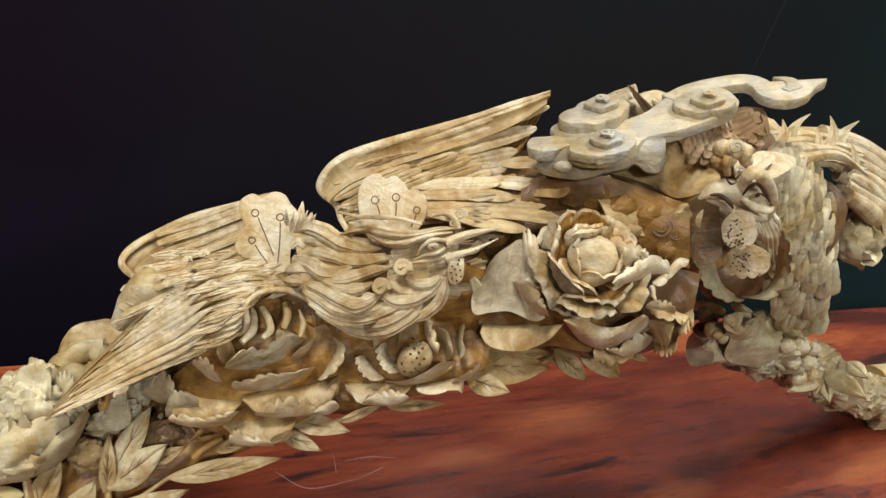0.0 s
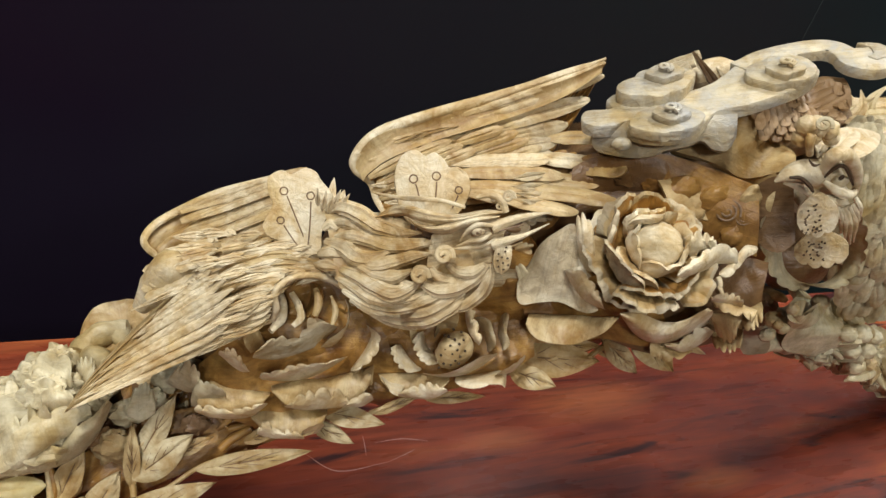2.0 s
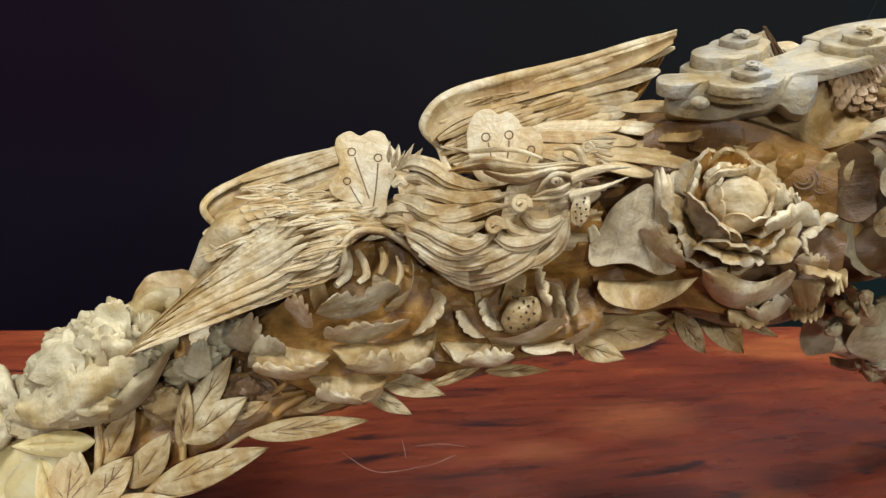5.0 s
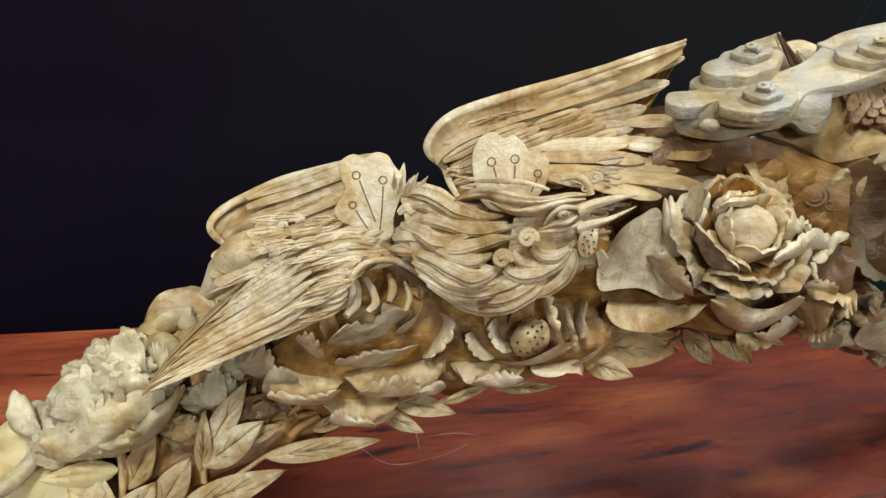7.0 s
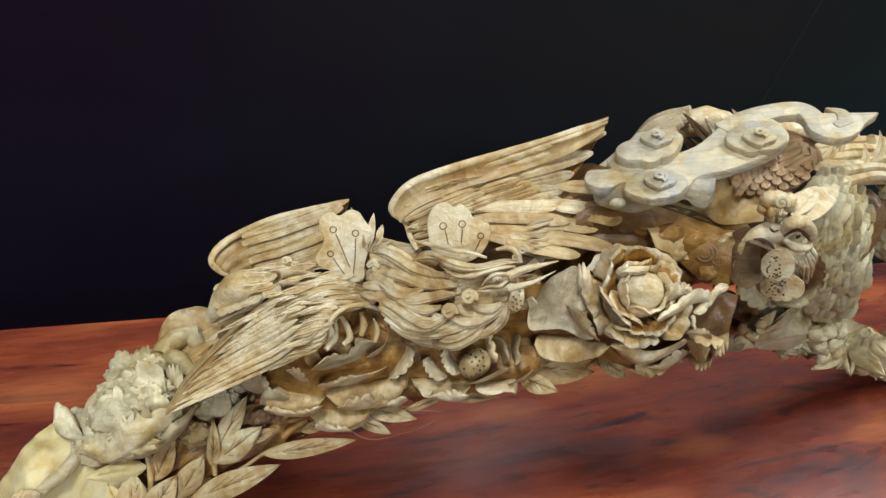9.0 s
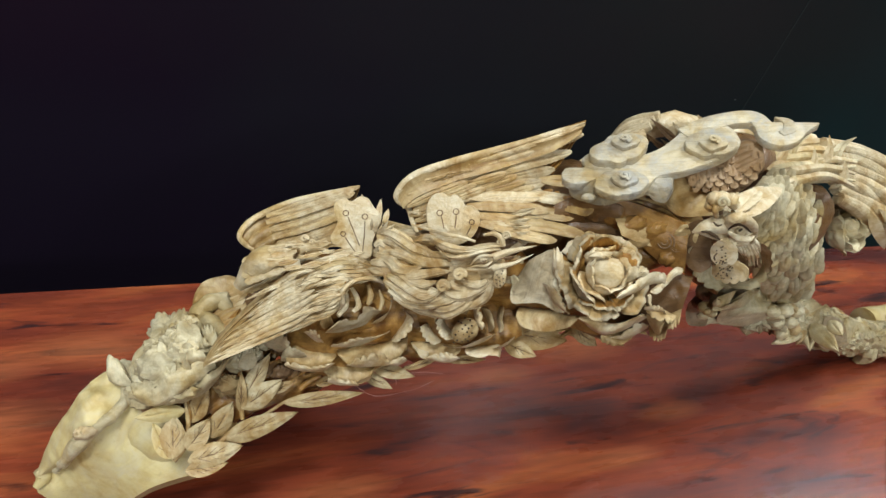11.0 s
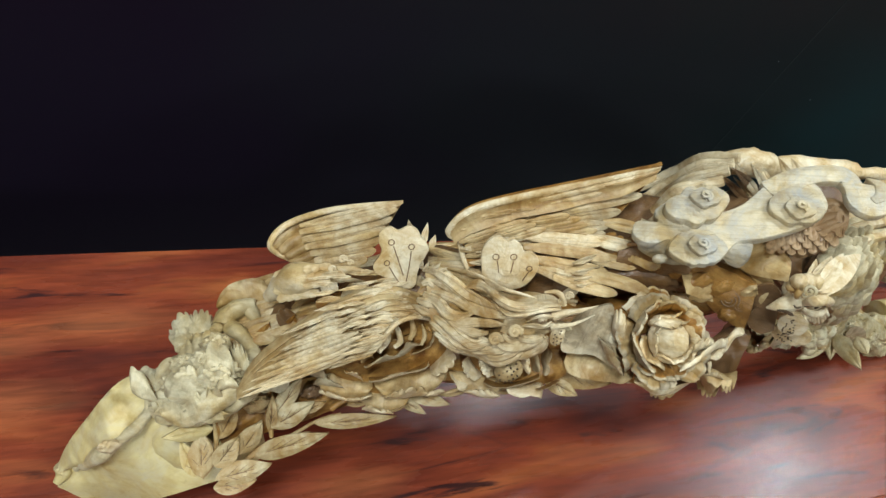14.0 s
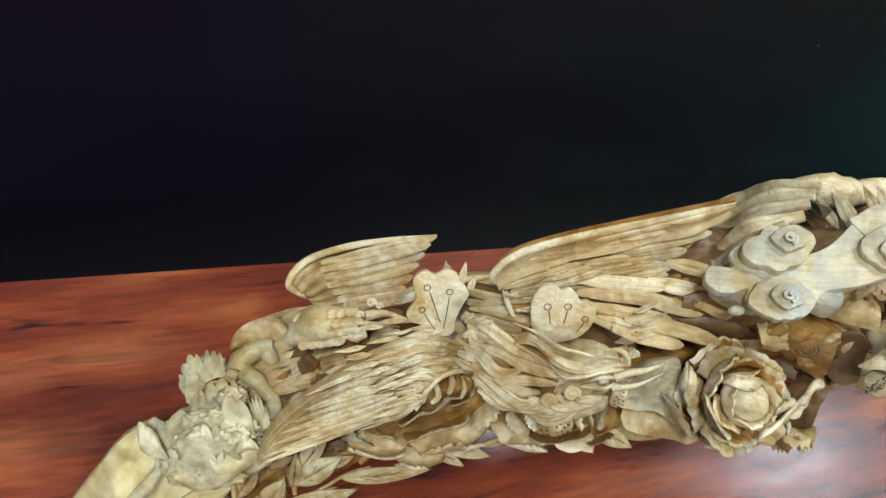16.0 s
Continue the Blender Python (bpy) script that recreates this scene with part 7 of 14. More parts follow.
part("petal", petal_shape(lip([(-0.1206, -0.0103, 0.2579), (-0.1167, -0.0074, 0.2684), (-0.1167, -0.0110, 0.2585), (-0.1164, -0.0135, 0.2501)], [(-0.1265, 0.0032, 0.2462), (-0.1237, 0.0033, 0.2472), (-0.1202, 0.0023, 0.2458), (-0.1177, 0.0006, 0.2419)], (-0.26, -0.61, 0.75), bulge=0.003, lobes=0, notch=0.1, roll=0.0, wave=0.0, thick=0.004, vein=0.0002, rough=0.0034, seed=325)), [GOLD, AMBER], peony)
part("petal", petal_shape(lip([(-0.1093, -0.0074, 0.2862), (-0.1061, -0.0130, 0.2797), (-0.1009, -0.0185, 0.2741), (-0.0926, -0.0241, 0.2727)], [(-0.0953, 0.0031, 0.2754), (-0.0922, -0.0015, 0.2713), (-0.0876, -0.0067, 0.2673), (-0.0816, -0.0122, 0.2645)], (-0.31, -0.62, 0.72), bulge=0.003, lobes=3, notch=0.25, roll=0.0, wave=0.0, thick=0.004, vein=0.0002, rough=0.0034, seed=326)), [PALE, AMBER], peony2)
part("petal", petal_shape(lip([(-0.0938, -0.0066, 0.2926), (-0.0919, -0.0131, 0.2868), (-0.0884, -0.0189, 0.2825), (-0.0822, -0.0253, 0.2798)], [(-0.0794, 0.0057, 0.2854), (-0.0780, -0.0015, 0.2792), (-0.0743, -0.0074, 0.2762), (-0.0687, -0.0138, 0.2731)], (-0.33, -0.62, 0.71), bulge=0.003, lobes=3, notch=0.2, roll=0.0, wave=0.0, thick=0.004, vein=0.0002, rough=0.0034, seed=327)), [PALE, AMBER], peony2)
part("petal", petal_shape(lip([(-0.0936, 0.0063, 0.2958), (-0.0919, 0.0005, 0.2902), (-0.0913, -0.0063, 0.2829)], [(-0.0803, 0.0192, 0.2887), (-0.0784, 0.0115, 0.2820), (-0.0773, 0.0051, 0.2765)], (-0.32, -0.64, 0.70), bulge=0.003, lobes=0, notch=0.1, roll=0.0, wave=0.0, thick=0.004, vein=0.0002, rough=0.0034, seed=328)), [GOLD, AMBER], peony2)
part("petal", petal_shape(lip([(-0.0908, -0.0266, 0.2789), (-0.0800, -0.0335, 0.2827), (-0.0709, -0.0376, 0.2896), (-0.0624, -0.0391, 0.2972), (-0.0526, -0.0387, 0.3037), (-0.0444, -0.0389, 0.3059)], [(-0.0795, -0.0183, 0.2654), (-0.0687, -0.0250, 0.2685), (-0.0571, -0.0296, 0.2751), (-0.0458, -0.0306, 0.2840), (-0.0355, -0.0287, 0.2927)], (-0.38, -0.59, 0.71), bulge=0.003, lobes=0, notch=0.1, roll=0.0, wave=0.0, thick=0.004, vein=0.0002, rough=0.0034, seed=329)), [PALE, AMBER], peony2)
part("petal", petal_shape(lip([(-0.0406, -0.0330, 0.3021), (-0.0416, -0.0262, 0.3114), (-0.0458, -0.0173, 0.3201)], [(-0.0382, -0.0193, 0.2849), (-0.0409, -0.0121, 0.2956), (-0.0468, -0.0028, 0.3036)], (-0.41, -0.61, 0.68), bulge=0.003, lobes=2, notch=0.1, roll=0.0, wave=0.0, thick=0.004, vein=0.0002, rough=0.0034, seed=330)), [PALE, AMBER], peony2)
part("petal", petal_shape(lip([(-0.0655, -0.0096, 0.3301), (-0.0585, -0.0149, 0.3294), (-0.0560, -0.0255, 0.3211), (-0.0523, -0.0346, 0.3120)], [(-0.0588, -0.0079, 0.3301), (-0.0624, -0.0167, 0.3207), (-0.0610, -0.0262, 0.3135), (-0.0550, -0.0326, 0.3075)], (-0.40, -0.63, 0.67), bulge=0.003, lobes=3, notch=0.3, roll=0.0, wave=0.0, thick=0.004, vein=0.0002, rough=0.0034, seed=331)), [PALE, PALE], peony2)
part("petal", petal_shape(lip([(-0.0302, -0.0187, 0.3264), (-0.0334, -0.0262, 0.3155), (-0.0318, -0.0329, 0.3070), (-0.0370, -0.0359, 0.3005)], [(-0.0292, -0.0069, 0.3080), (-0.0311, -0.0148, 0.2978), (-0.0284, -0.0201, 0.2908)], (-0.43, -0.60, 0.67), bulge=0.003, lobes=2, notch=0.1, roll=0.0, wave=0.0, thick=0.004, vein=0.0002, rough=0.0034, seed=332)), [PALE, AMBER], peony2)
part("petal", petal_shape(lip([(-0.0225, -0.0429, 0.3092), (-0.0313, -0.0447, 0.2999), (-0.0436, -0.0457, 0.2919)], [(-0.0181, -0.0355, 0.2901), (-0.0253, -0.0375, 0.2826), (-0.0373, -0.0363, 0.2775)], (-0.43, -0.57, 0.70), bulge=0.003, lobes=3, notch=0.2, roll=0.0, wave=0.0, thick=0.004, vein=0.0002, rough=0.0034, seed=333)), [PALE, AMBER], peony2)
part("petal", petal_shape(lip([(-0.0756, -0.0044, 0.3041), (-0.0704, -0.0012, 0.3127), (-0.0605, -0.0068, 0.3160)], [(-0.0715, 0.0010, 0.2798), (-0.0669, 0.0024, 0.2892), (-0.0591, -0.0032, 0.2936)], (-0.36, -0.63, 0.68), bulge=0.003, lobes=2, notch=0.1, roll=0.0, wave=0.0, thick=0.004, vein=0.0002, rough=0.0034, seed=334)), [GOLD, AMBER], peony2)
seed_head = part("seed_head", one(blob((-0.0656, -0.0217, 0.2919), (0.0126, 0.0102, 0.0157), rough=0.1, seed=4, turn=-0.3)), GOLD, peony2)
seeds = Shape()
seeds.add(blob((-0.0697, -0.0198, 0.3114), (0.0010, 0.0010, 0.0010), rows=5))
seeds.add(blob((-0.0652, -0.0232, 0.3116), (0.0010, 0.0010, 0.0010), rows=5))
seeds.add(blob((-0.0729, -0.0219, 0.3067), (0.0010, 0.0010, 0.0010), rows=5))
seeds.add(blob((-0.0695, -0.0251, 0.3068), (0.0010, 0.0010, 0.0010), rows=5))
seeds.add(blob((-0.0750, -0.0199, 0.3061), (0.0010, 0.0010, 0.0010), rows=5))
seeds.add(blob((-0.0640, -0.0272, 0.3081), (0.0010, 0.0010, 0.0010), rows=5))
seeds.add(blob((-0.0668, -0.0280, 0.3052), (0.0010, 0.0010, 0.0010), rows=5))
seeds.add(blob((-0.0720, -0.0262, 0.3023), (0.0010, 0.0010, 0.0010), rows=5))
seeds.add(blob((-0.0630, -0.0316, 0.3018), (0.0010, 0.0010, 0.0010), rows=5))
seeds.add(blob((-0.0679, -0.0296, 0.3012), (0.0010, 0.0010, 0.0010), rows=5))
seeds.add(blob((-0.0746, -0.0258, 0.2986), (0.0010, 0.0010, 0.0010), rows=5))
seeds.add(blob((-0.0706, -0.0295, 0.2977), (0.0010, 0.0010, 0.0010), rows=5))
seeds.add(blob((-0.0769, -0.0259, 0.2933), (0.0010, 0.0010, 0.0010), rows=5))
seeds.add(blob((-0.0657, -0.0323, 0.2975), (0.0010, 0.0010, 0.0010), rows=5))
seeds.add(blob((-0.0723, -0.0288, 0.2927), (0.0010, 0.0010, 0.0010), rows=5))
seeds.add(blob((-0.0682, -0.0314, 0.2929), (0.0010, 0.0010, 0.0010), rows=5))
seeds.add(blob((-0.0746, -0.0287, 0.2876), (0.0010, 0.0010, 0.0010), rows=5))
seeds.add(blob((-0.0656, -0.0333, 0.2914), (0.0010, 0.0010, 0.0010), rows=5))
seeds.add(blob((-0.0704, -0.0313, 0.2888), (0.0010, 0.0010, 0.0010), rows=5))
seeds.add(blob((-0.0770, -0.0283, 0.2833), (0.0010, 0.0010, 0.0010), rows=5))
part("seed_hole", seeds, HOLLOW, seed_head)
# large peony: round heart within scalloped, chipped petals
peony3 = part("peony", one(blob((0.0618, -0.0339, 0.3718), (0.0224, 0.0186, 0.0209), rough=0.12, seed=31, rows=24)), AMBER, carving, "large open carved peony with ruffled petals")
bowl, up = (0.034, -0.050, 0.404), (-0.15, -0.50, 0.85)
heart = part("heart", one(blob(bowl, (0.0152, 0.0150, 0.0152), rough=0.1, seed=32, rows=24)), PALE, peony3)
rnd = random.Random(41)
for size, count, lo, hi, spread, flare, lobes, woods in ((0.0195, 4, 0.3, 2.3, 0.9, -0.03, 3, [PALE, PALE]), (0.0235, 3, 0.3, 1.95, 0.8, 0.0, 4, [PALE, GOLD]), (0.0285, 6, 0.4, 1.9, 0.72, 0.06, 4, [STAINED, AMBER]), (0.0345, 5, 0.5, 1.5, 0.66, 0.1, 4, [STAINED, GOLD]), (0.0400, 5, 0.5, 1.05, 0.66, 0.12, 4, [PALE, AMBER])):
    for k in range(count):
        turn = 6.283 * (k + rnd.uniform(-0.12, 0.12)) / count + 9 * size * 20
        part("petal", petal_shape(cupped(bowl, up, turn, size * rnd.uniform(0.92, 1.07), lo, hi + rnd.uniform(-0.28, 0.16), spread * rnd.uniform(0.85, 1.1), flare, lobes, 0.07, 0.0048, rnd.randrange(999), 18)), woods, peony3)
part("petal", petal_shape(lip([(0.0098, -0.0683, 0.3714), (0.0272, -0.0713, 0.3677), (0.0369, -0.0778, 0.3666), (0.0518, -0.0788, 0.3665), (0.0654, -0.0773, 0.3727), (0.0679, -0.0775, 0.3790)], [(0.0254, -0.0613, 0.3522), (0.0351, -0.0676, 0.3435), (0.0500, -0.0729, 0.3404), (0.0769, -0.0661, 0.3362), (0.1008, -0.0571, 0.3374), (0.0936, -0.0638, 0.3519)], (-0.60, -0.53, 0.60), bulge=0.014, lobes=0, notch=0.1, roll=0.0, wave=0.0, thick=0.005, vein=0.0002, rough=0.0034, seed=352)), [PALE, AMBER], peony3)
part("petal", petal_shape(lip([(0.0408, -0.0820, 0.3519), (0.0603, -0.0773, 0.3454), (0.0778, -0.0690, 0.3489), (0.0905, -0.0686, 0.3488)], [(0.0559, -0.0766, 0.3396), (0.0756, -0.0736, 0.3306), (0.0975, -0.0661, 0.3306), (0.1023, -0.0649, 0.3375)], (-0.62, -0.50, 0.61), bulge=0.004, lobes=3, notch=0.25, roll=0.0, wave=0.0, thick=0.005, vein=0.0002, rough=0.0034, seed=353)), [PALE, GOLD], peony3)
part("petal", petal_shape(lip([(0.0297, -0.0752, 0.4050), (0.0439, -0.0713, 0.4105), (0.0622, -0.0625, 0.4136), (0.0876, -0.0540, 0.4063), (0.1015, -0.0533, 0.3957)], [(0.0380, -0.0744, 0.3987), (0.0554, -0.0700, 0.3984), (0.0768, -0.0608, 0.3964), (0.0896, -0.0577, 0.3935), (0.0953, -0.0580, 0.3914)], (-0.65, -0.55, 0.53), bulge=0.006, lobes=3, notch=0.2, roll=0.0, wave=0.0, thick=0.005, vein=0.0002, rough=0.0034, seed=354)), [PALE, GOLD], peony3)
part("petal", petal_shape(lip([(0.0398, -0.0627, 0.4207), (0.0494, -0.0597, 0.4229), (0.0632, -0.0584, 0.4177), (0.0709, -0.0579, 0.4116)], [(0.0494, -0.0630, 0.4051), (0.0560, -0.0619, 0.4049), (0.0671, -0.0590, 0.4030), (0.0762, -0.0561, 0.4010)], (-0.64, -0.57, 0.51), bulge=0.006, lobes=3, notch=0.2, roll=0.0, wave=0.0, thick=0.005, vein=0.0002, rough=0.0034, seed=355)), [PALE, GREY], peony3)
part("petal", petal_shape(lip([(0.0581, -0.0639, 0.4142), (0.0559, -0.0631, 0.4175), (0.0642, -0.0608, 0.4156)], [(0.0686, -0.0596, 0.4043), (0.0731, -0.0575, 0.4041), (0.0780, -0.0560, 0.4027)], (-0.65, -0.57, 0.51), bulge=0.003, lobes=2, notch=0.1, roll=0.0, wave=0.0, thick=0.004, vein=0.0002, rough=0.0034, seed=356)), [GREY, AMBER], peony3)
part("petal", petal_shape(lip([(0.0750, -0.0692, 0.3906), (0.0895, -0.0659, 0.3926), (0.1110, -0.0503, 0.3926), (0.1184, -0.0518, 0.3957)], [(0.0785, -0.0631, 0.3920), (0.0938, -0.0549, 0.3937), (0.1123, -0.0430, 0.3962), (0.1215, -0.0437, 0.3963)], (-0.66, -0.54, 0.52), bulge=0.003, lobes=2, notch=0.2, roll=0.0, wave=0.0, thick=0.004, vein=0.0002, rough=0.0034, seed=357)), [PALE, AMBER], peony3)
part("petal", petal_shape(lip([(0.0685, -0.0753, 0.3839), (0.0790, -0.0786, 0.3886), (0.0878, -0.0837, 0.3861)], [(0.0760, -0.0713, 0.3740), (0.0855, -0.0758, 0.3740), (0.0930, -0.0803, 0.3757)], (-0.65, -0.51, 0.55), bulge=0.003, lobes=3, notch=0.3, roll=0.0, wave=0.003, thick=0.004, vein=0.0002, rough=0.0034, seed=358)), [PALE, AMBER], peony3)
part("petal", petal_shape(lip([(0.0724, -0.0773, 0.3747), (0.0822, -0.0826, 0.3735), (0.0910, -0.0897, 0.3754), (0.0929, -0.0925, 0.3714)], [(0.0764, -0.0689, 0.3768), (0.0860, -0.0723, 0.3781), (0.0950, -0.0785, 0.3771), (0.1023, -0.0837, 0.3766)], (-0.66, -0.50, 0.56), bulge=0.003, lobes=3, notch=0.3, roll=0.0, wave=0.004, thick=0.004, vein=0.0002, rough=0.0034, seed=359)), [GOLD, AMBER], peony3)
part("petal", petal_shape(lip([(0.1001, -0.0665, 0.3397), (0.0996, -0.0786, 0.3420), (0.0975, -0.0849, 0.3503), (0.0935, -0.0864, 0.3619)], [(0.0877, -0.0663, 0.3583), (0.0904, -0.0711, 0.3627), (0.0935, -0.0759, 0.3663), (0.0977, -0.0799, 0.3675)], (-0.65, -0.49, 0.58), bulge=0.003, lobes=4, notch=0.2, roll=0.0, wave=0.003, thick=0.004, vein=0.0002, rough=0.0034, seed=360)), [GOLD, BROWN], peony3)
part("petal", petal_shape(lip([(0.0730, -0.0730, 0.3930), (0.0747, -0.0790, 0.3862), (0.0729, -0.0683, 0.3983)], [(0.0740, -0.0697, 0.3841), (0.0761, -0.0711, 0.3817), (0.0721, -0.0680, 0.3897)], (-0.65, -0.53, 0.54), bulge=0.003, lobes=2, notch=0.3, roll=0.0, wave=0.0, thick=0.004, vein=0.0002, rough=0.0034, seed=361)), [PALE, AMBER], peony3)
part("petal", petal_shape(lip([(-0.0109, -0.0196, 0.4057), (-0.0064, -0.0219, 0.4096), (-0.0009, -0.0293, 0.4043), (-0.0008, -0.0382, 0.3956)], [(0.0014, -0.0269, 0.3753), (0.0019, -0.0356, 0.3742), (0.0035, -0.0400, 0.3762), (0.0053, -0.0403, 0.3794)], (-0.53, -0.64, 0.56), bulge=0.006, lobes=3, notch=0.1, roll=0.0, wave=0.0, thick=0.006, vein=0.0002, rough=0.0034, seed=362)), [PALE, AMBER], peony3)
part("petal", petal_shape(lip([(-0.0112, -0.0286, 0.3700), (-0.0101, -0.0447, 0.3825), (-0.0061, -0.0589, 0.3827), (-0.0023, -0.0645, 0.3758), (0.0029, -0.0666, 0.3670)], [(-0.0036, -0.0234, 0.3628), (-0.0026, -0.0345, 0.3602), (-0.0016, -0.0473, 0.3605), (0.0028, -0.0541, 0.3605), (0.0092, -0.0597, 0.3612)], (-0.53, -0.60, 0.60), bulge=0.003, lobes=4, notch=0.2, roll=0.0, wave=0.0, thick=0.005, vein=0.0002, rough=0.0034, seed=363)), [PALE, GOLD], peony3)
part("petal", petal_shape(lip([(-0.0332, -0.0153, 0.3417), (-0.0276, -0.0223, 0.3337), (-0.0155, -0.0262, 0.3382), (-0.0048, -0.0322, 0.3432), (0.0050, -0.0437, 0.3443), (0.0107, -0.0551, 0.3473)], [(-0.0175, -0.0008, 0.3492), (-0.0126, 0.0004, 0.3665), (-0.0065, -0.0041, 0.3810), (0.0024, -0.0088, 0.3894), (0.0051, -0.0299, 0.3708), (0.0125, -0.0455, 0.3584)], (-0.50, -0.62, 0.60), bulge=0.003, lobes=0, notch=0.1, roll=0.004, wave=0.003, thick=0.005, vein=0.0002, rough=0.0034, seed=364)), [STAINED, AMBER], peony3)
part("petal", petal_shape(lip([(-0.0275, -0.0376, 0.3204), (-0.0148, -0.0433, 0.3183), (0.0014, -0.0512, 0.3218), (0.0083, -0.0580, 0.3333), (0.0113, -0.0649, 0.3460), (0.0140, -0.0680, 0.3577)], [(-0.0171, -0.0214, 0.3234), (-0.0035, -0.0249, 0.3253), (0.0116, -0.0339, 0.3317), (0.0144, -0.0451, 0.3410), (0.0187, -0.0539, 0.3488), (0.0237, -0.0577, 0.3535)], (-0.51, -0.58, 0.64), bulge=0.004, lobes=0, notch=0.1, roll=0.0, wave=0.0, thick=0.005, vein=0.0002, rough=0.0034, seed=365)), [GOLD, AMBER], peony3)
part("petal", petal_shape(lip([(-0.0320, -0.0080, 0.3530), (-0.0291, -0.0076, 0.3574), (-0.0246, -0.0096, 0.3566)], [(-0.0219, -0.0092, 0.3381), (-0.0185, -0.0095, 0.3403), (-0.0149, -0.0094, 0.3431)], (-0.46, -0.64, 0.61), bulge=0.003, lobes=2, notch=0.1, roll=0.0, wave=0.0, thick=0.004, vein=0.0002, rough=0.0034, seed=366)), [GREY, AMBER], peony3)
# brown ground paints in the dark behind the large peony
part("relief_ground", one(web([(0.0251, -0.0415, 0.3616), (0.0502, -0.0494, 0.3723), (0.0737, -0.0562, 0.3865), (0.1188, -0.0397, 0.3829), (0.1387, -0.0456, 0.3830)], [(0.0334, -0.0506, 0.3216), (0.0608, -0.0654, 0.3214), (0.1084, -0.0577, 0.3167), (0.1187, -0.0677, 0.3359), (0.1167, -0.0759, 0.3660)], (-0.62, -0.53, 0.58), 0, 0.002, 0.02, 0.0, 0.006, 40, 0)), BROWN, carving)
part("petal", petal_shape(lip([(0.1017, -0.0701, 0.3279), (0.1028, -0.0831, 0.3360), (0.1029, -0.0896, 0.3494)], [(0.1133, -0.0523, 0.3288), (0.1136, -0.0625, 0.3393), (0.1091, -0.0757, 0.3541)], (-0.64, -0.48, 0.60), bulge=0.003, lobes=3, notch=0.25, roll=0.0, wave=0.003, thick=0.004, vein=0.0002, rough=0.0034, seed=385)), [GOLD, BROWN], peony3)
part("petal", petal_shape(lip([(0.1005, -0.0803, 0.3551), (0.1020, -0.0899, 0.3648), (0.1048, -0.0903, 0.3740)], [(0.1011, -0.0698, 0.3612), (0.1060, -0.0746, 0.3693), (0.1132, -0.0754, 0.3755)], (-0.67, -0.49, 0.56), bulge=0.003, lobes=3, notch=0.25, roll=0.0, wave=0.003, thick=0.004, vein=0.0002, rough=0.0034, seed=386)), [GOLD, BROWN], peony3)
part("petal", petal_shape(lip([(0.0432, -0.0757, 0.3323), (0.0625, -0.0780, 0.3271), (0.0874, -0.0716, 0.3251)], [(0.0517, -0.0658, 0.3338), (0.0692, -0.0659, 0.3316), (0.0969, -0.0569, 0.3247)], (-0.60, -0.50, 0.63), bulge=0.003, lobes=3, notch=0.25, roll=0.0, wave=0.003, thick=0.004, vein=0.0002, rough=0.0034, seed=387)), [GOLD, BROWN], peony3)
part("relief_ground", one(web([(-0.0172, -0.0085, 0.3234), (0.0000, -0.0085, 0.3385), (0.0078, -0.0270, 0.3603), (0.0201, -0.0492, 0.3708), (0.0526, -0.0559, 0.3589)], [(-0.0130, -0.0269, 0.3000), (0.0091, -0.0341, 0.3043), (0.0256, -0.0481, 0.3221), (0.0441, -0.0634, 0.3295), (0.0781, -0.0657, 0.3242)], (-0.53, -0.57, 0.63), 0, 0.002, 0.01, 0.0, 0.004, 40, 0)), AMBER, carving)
# leaves along the lower edge
spray = part("leaf_spray", one(tube([(-0.3453, -0.0433, 0.1417), (-0.3349, -0.0327, 0.1466), (-0.3299, -0.0151, 0.1586), (-0.3323, 0.0027, 0.1779)], [0.0035, 0.0035, 0.0027, 0.0018], (0.11, -0.52, 0.85), rough=0.001)), GOLD, carving, "sprig of pointed carved leaves")
part("leaf", one(sheet((-0.3447, -0.0447, 0.1476), (-0.3438, -0.0081, 0.1730), (0.12, -0.50, 0.86), 0.0128, 'leaf', rib=0.002, vein=0.0004, count=4, cup=-0.3, bow=0.05, thick=0.004, ruffle=0.09, nu=20, nv=13, seed=400)), LEAFWOOD, spray)
cut_veins((-0.3447, -0.0447, 0.1476), (-0.3438, -0.0081, 0.1730), (0.12, -0.50, 0.86), 0.0128, 0.05, -0.30, 400, spray)
part("leaf", one(sheet((-0.3476, -0.0435, 0.1464), (-0.3623, -0.0137, 0.1678), (0.13, -0.50, 0.86), 0.0088, 'leaf', rib=0.002, vein=0.0004, count=4, cup=-0.1, bow=0.05, thick=0.004, ruffle=0.09, nu=20, nv=13, seed=401)), BARE, spray)
cut_veins((-0.3476, -0.0435, 0.1464), (-0.3623, -0.0137, 0.1678), (0.13, -0.50, 0.86), 0.0088, 0.05, -0.10, 401, spray)
part("leaf", one(sheet((-0.3318, -0.0372, 0.1486), (-0.3087, -0.0163, 0.1678), (0.08, -0.50, 0.86), 0.0114, 'leaf', rib=0.002, vein=0.0004, count=4, cup=0.18, bow=0.05, thick=0.004, ruffle=0.09, nu=20, nv=13, seed=402)), LEAFWOOD, spray)
cut_veins((-0.3318, -0.0372, 0.1486), (-0.3087, -0.0163, 0.1678), (0.08, -0.50, 0.86), 0.0114, 0.05, 0.18, 402, spray)
part("leaf", one(sheet((-0.3086, -0.0288, 0.1512), (-0.2863, -0.0072, 0.1788), (0.05, -0.52, 0.85), 0.0109, 'leaf', rib=0.002, vein=0.0004, count=4, cup=-0.4, bow=0.05, thick=0.004, ruffle=0.09, nu=20, nv=13, seed=403)), LEAFWOOD, spray)
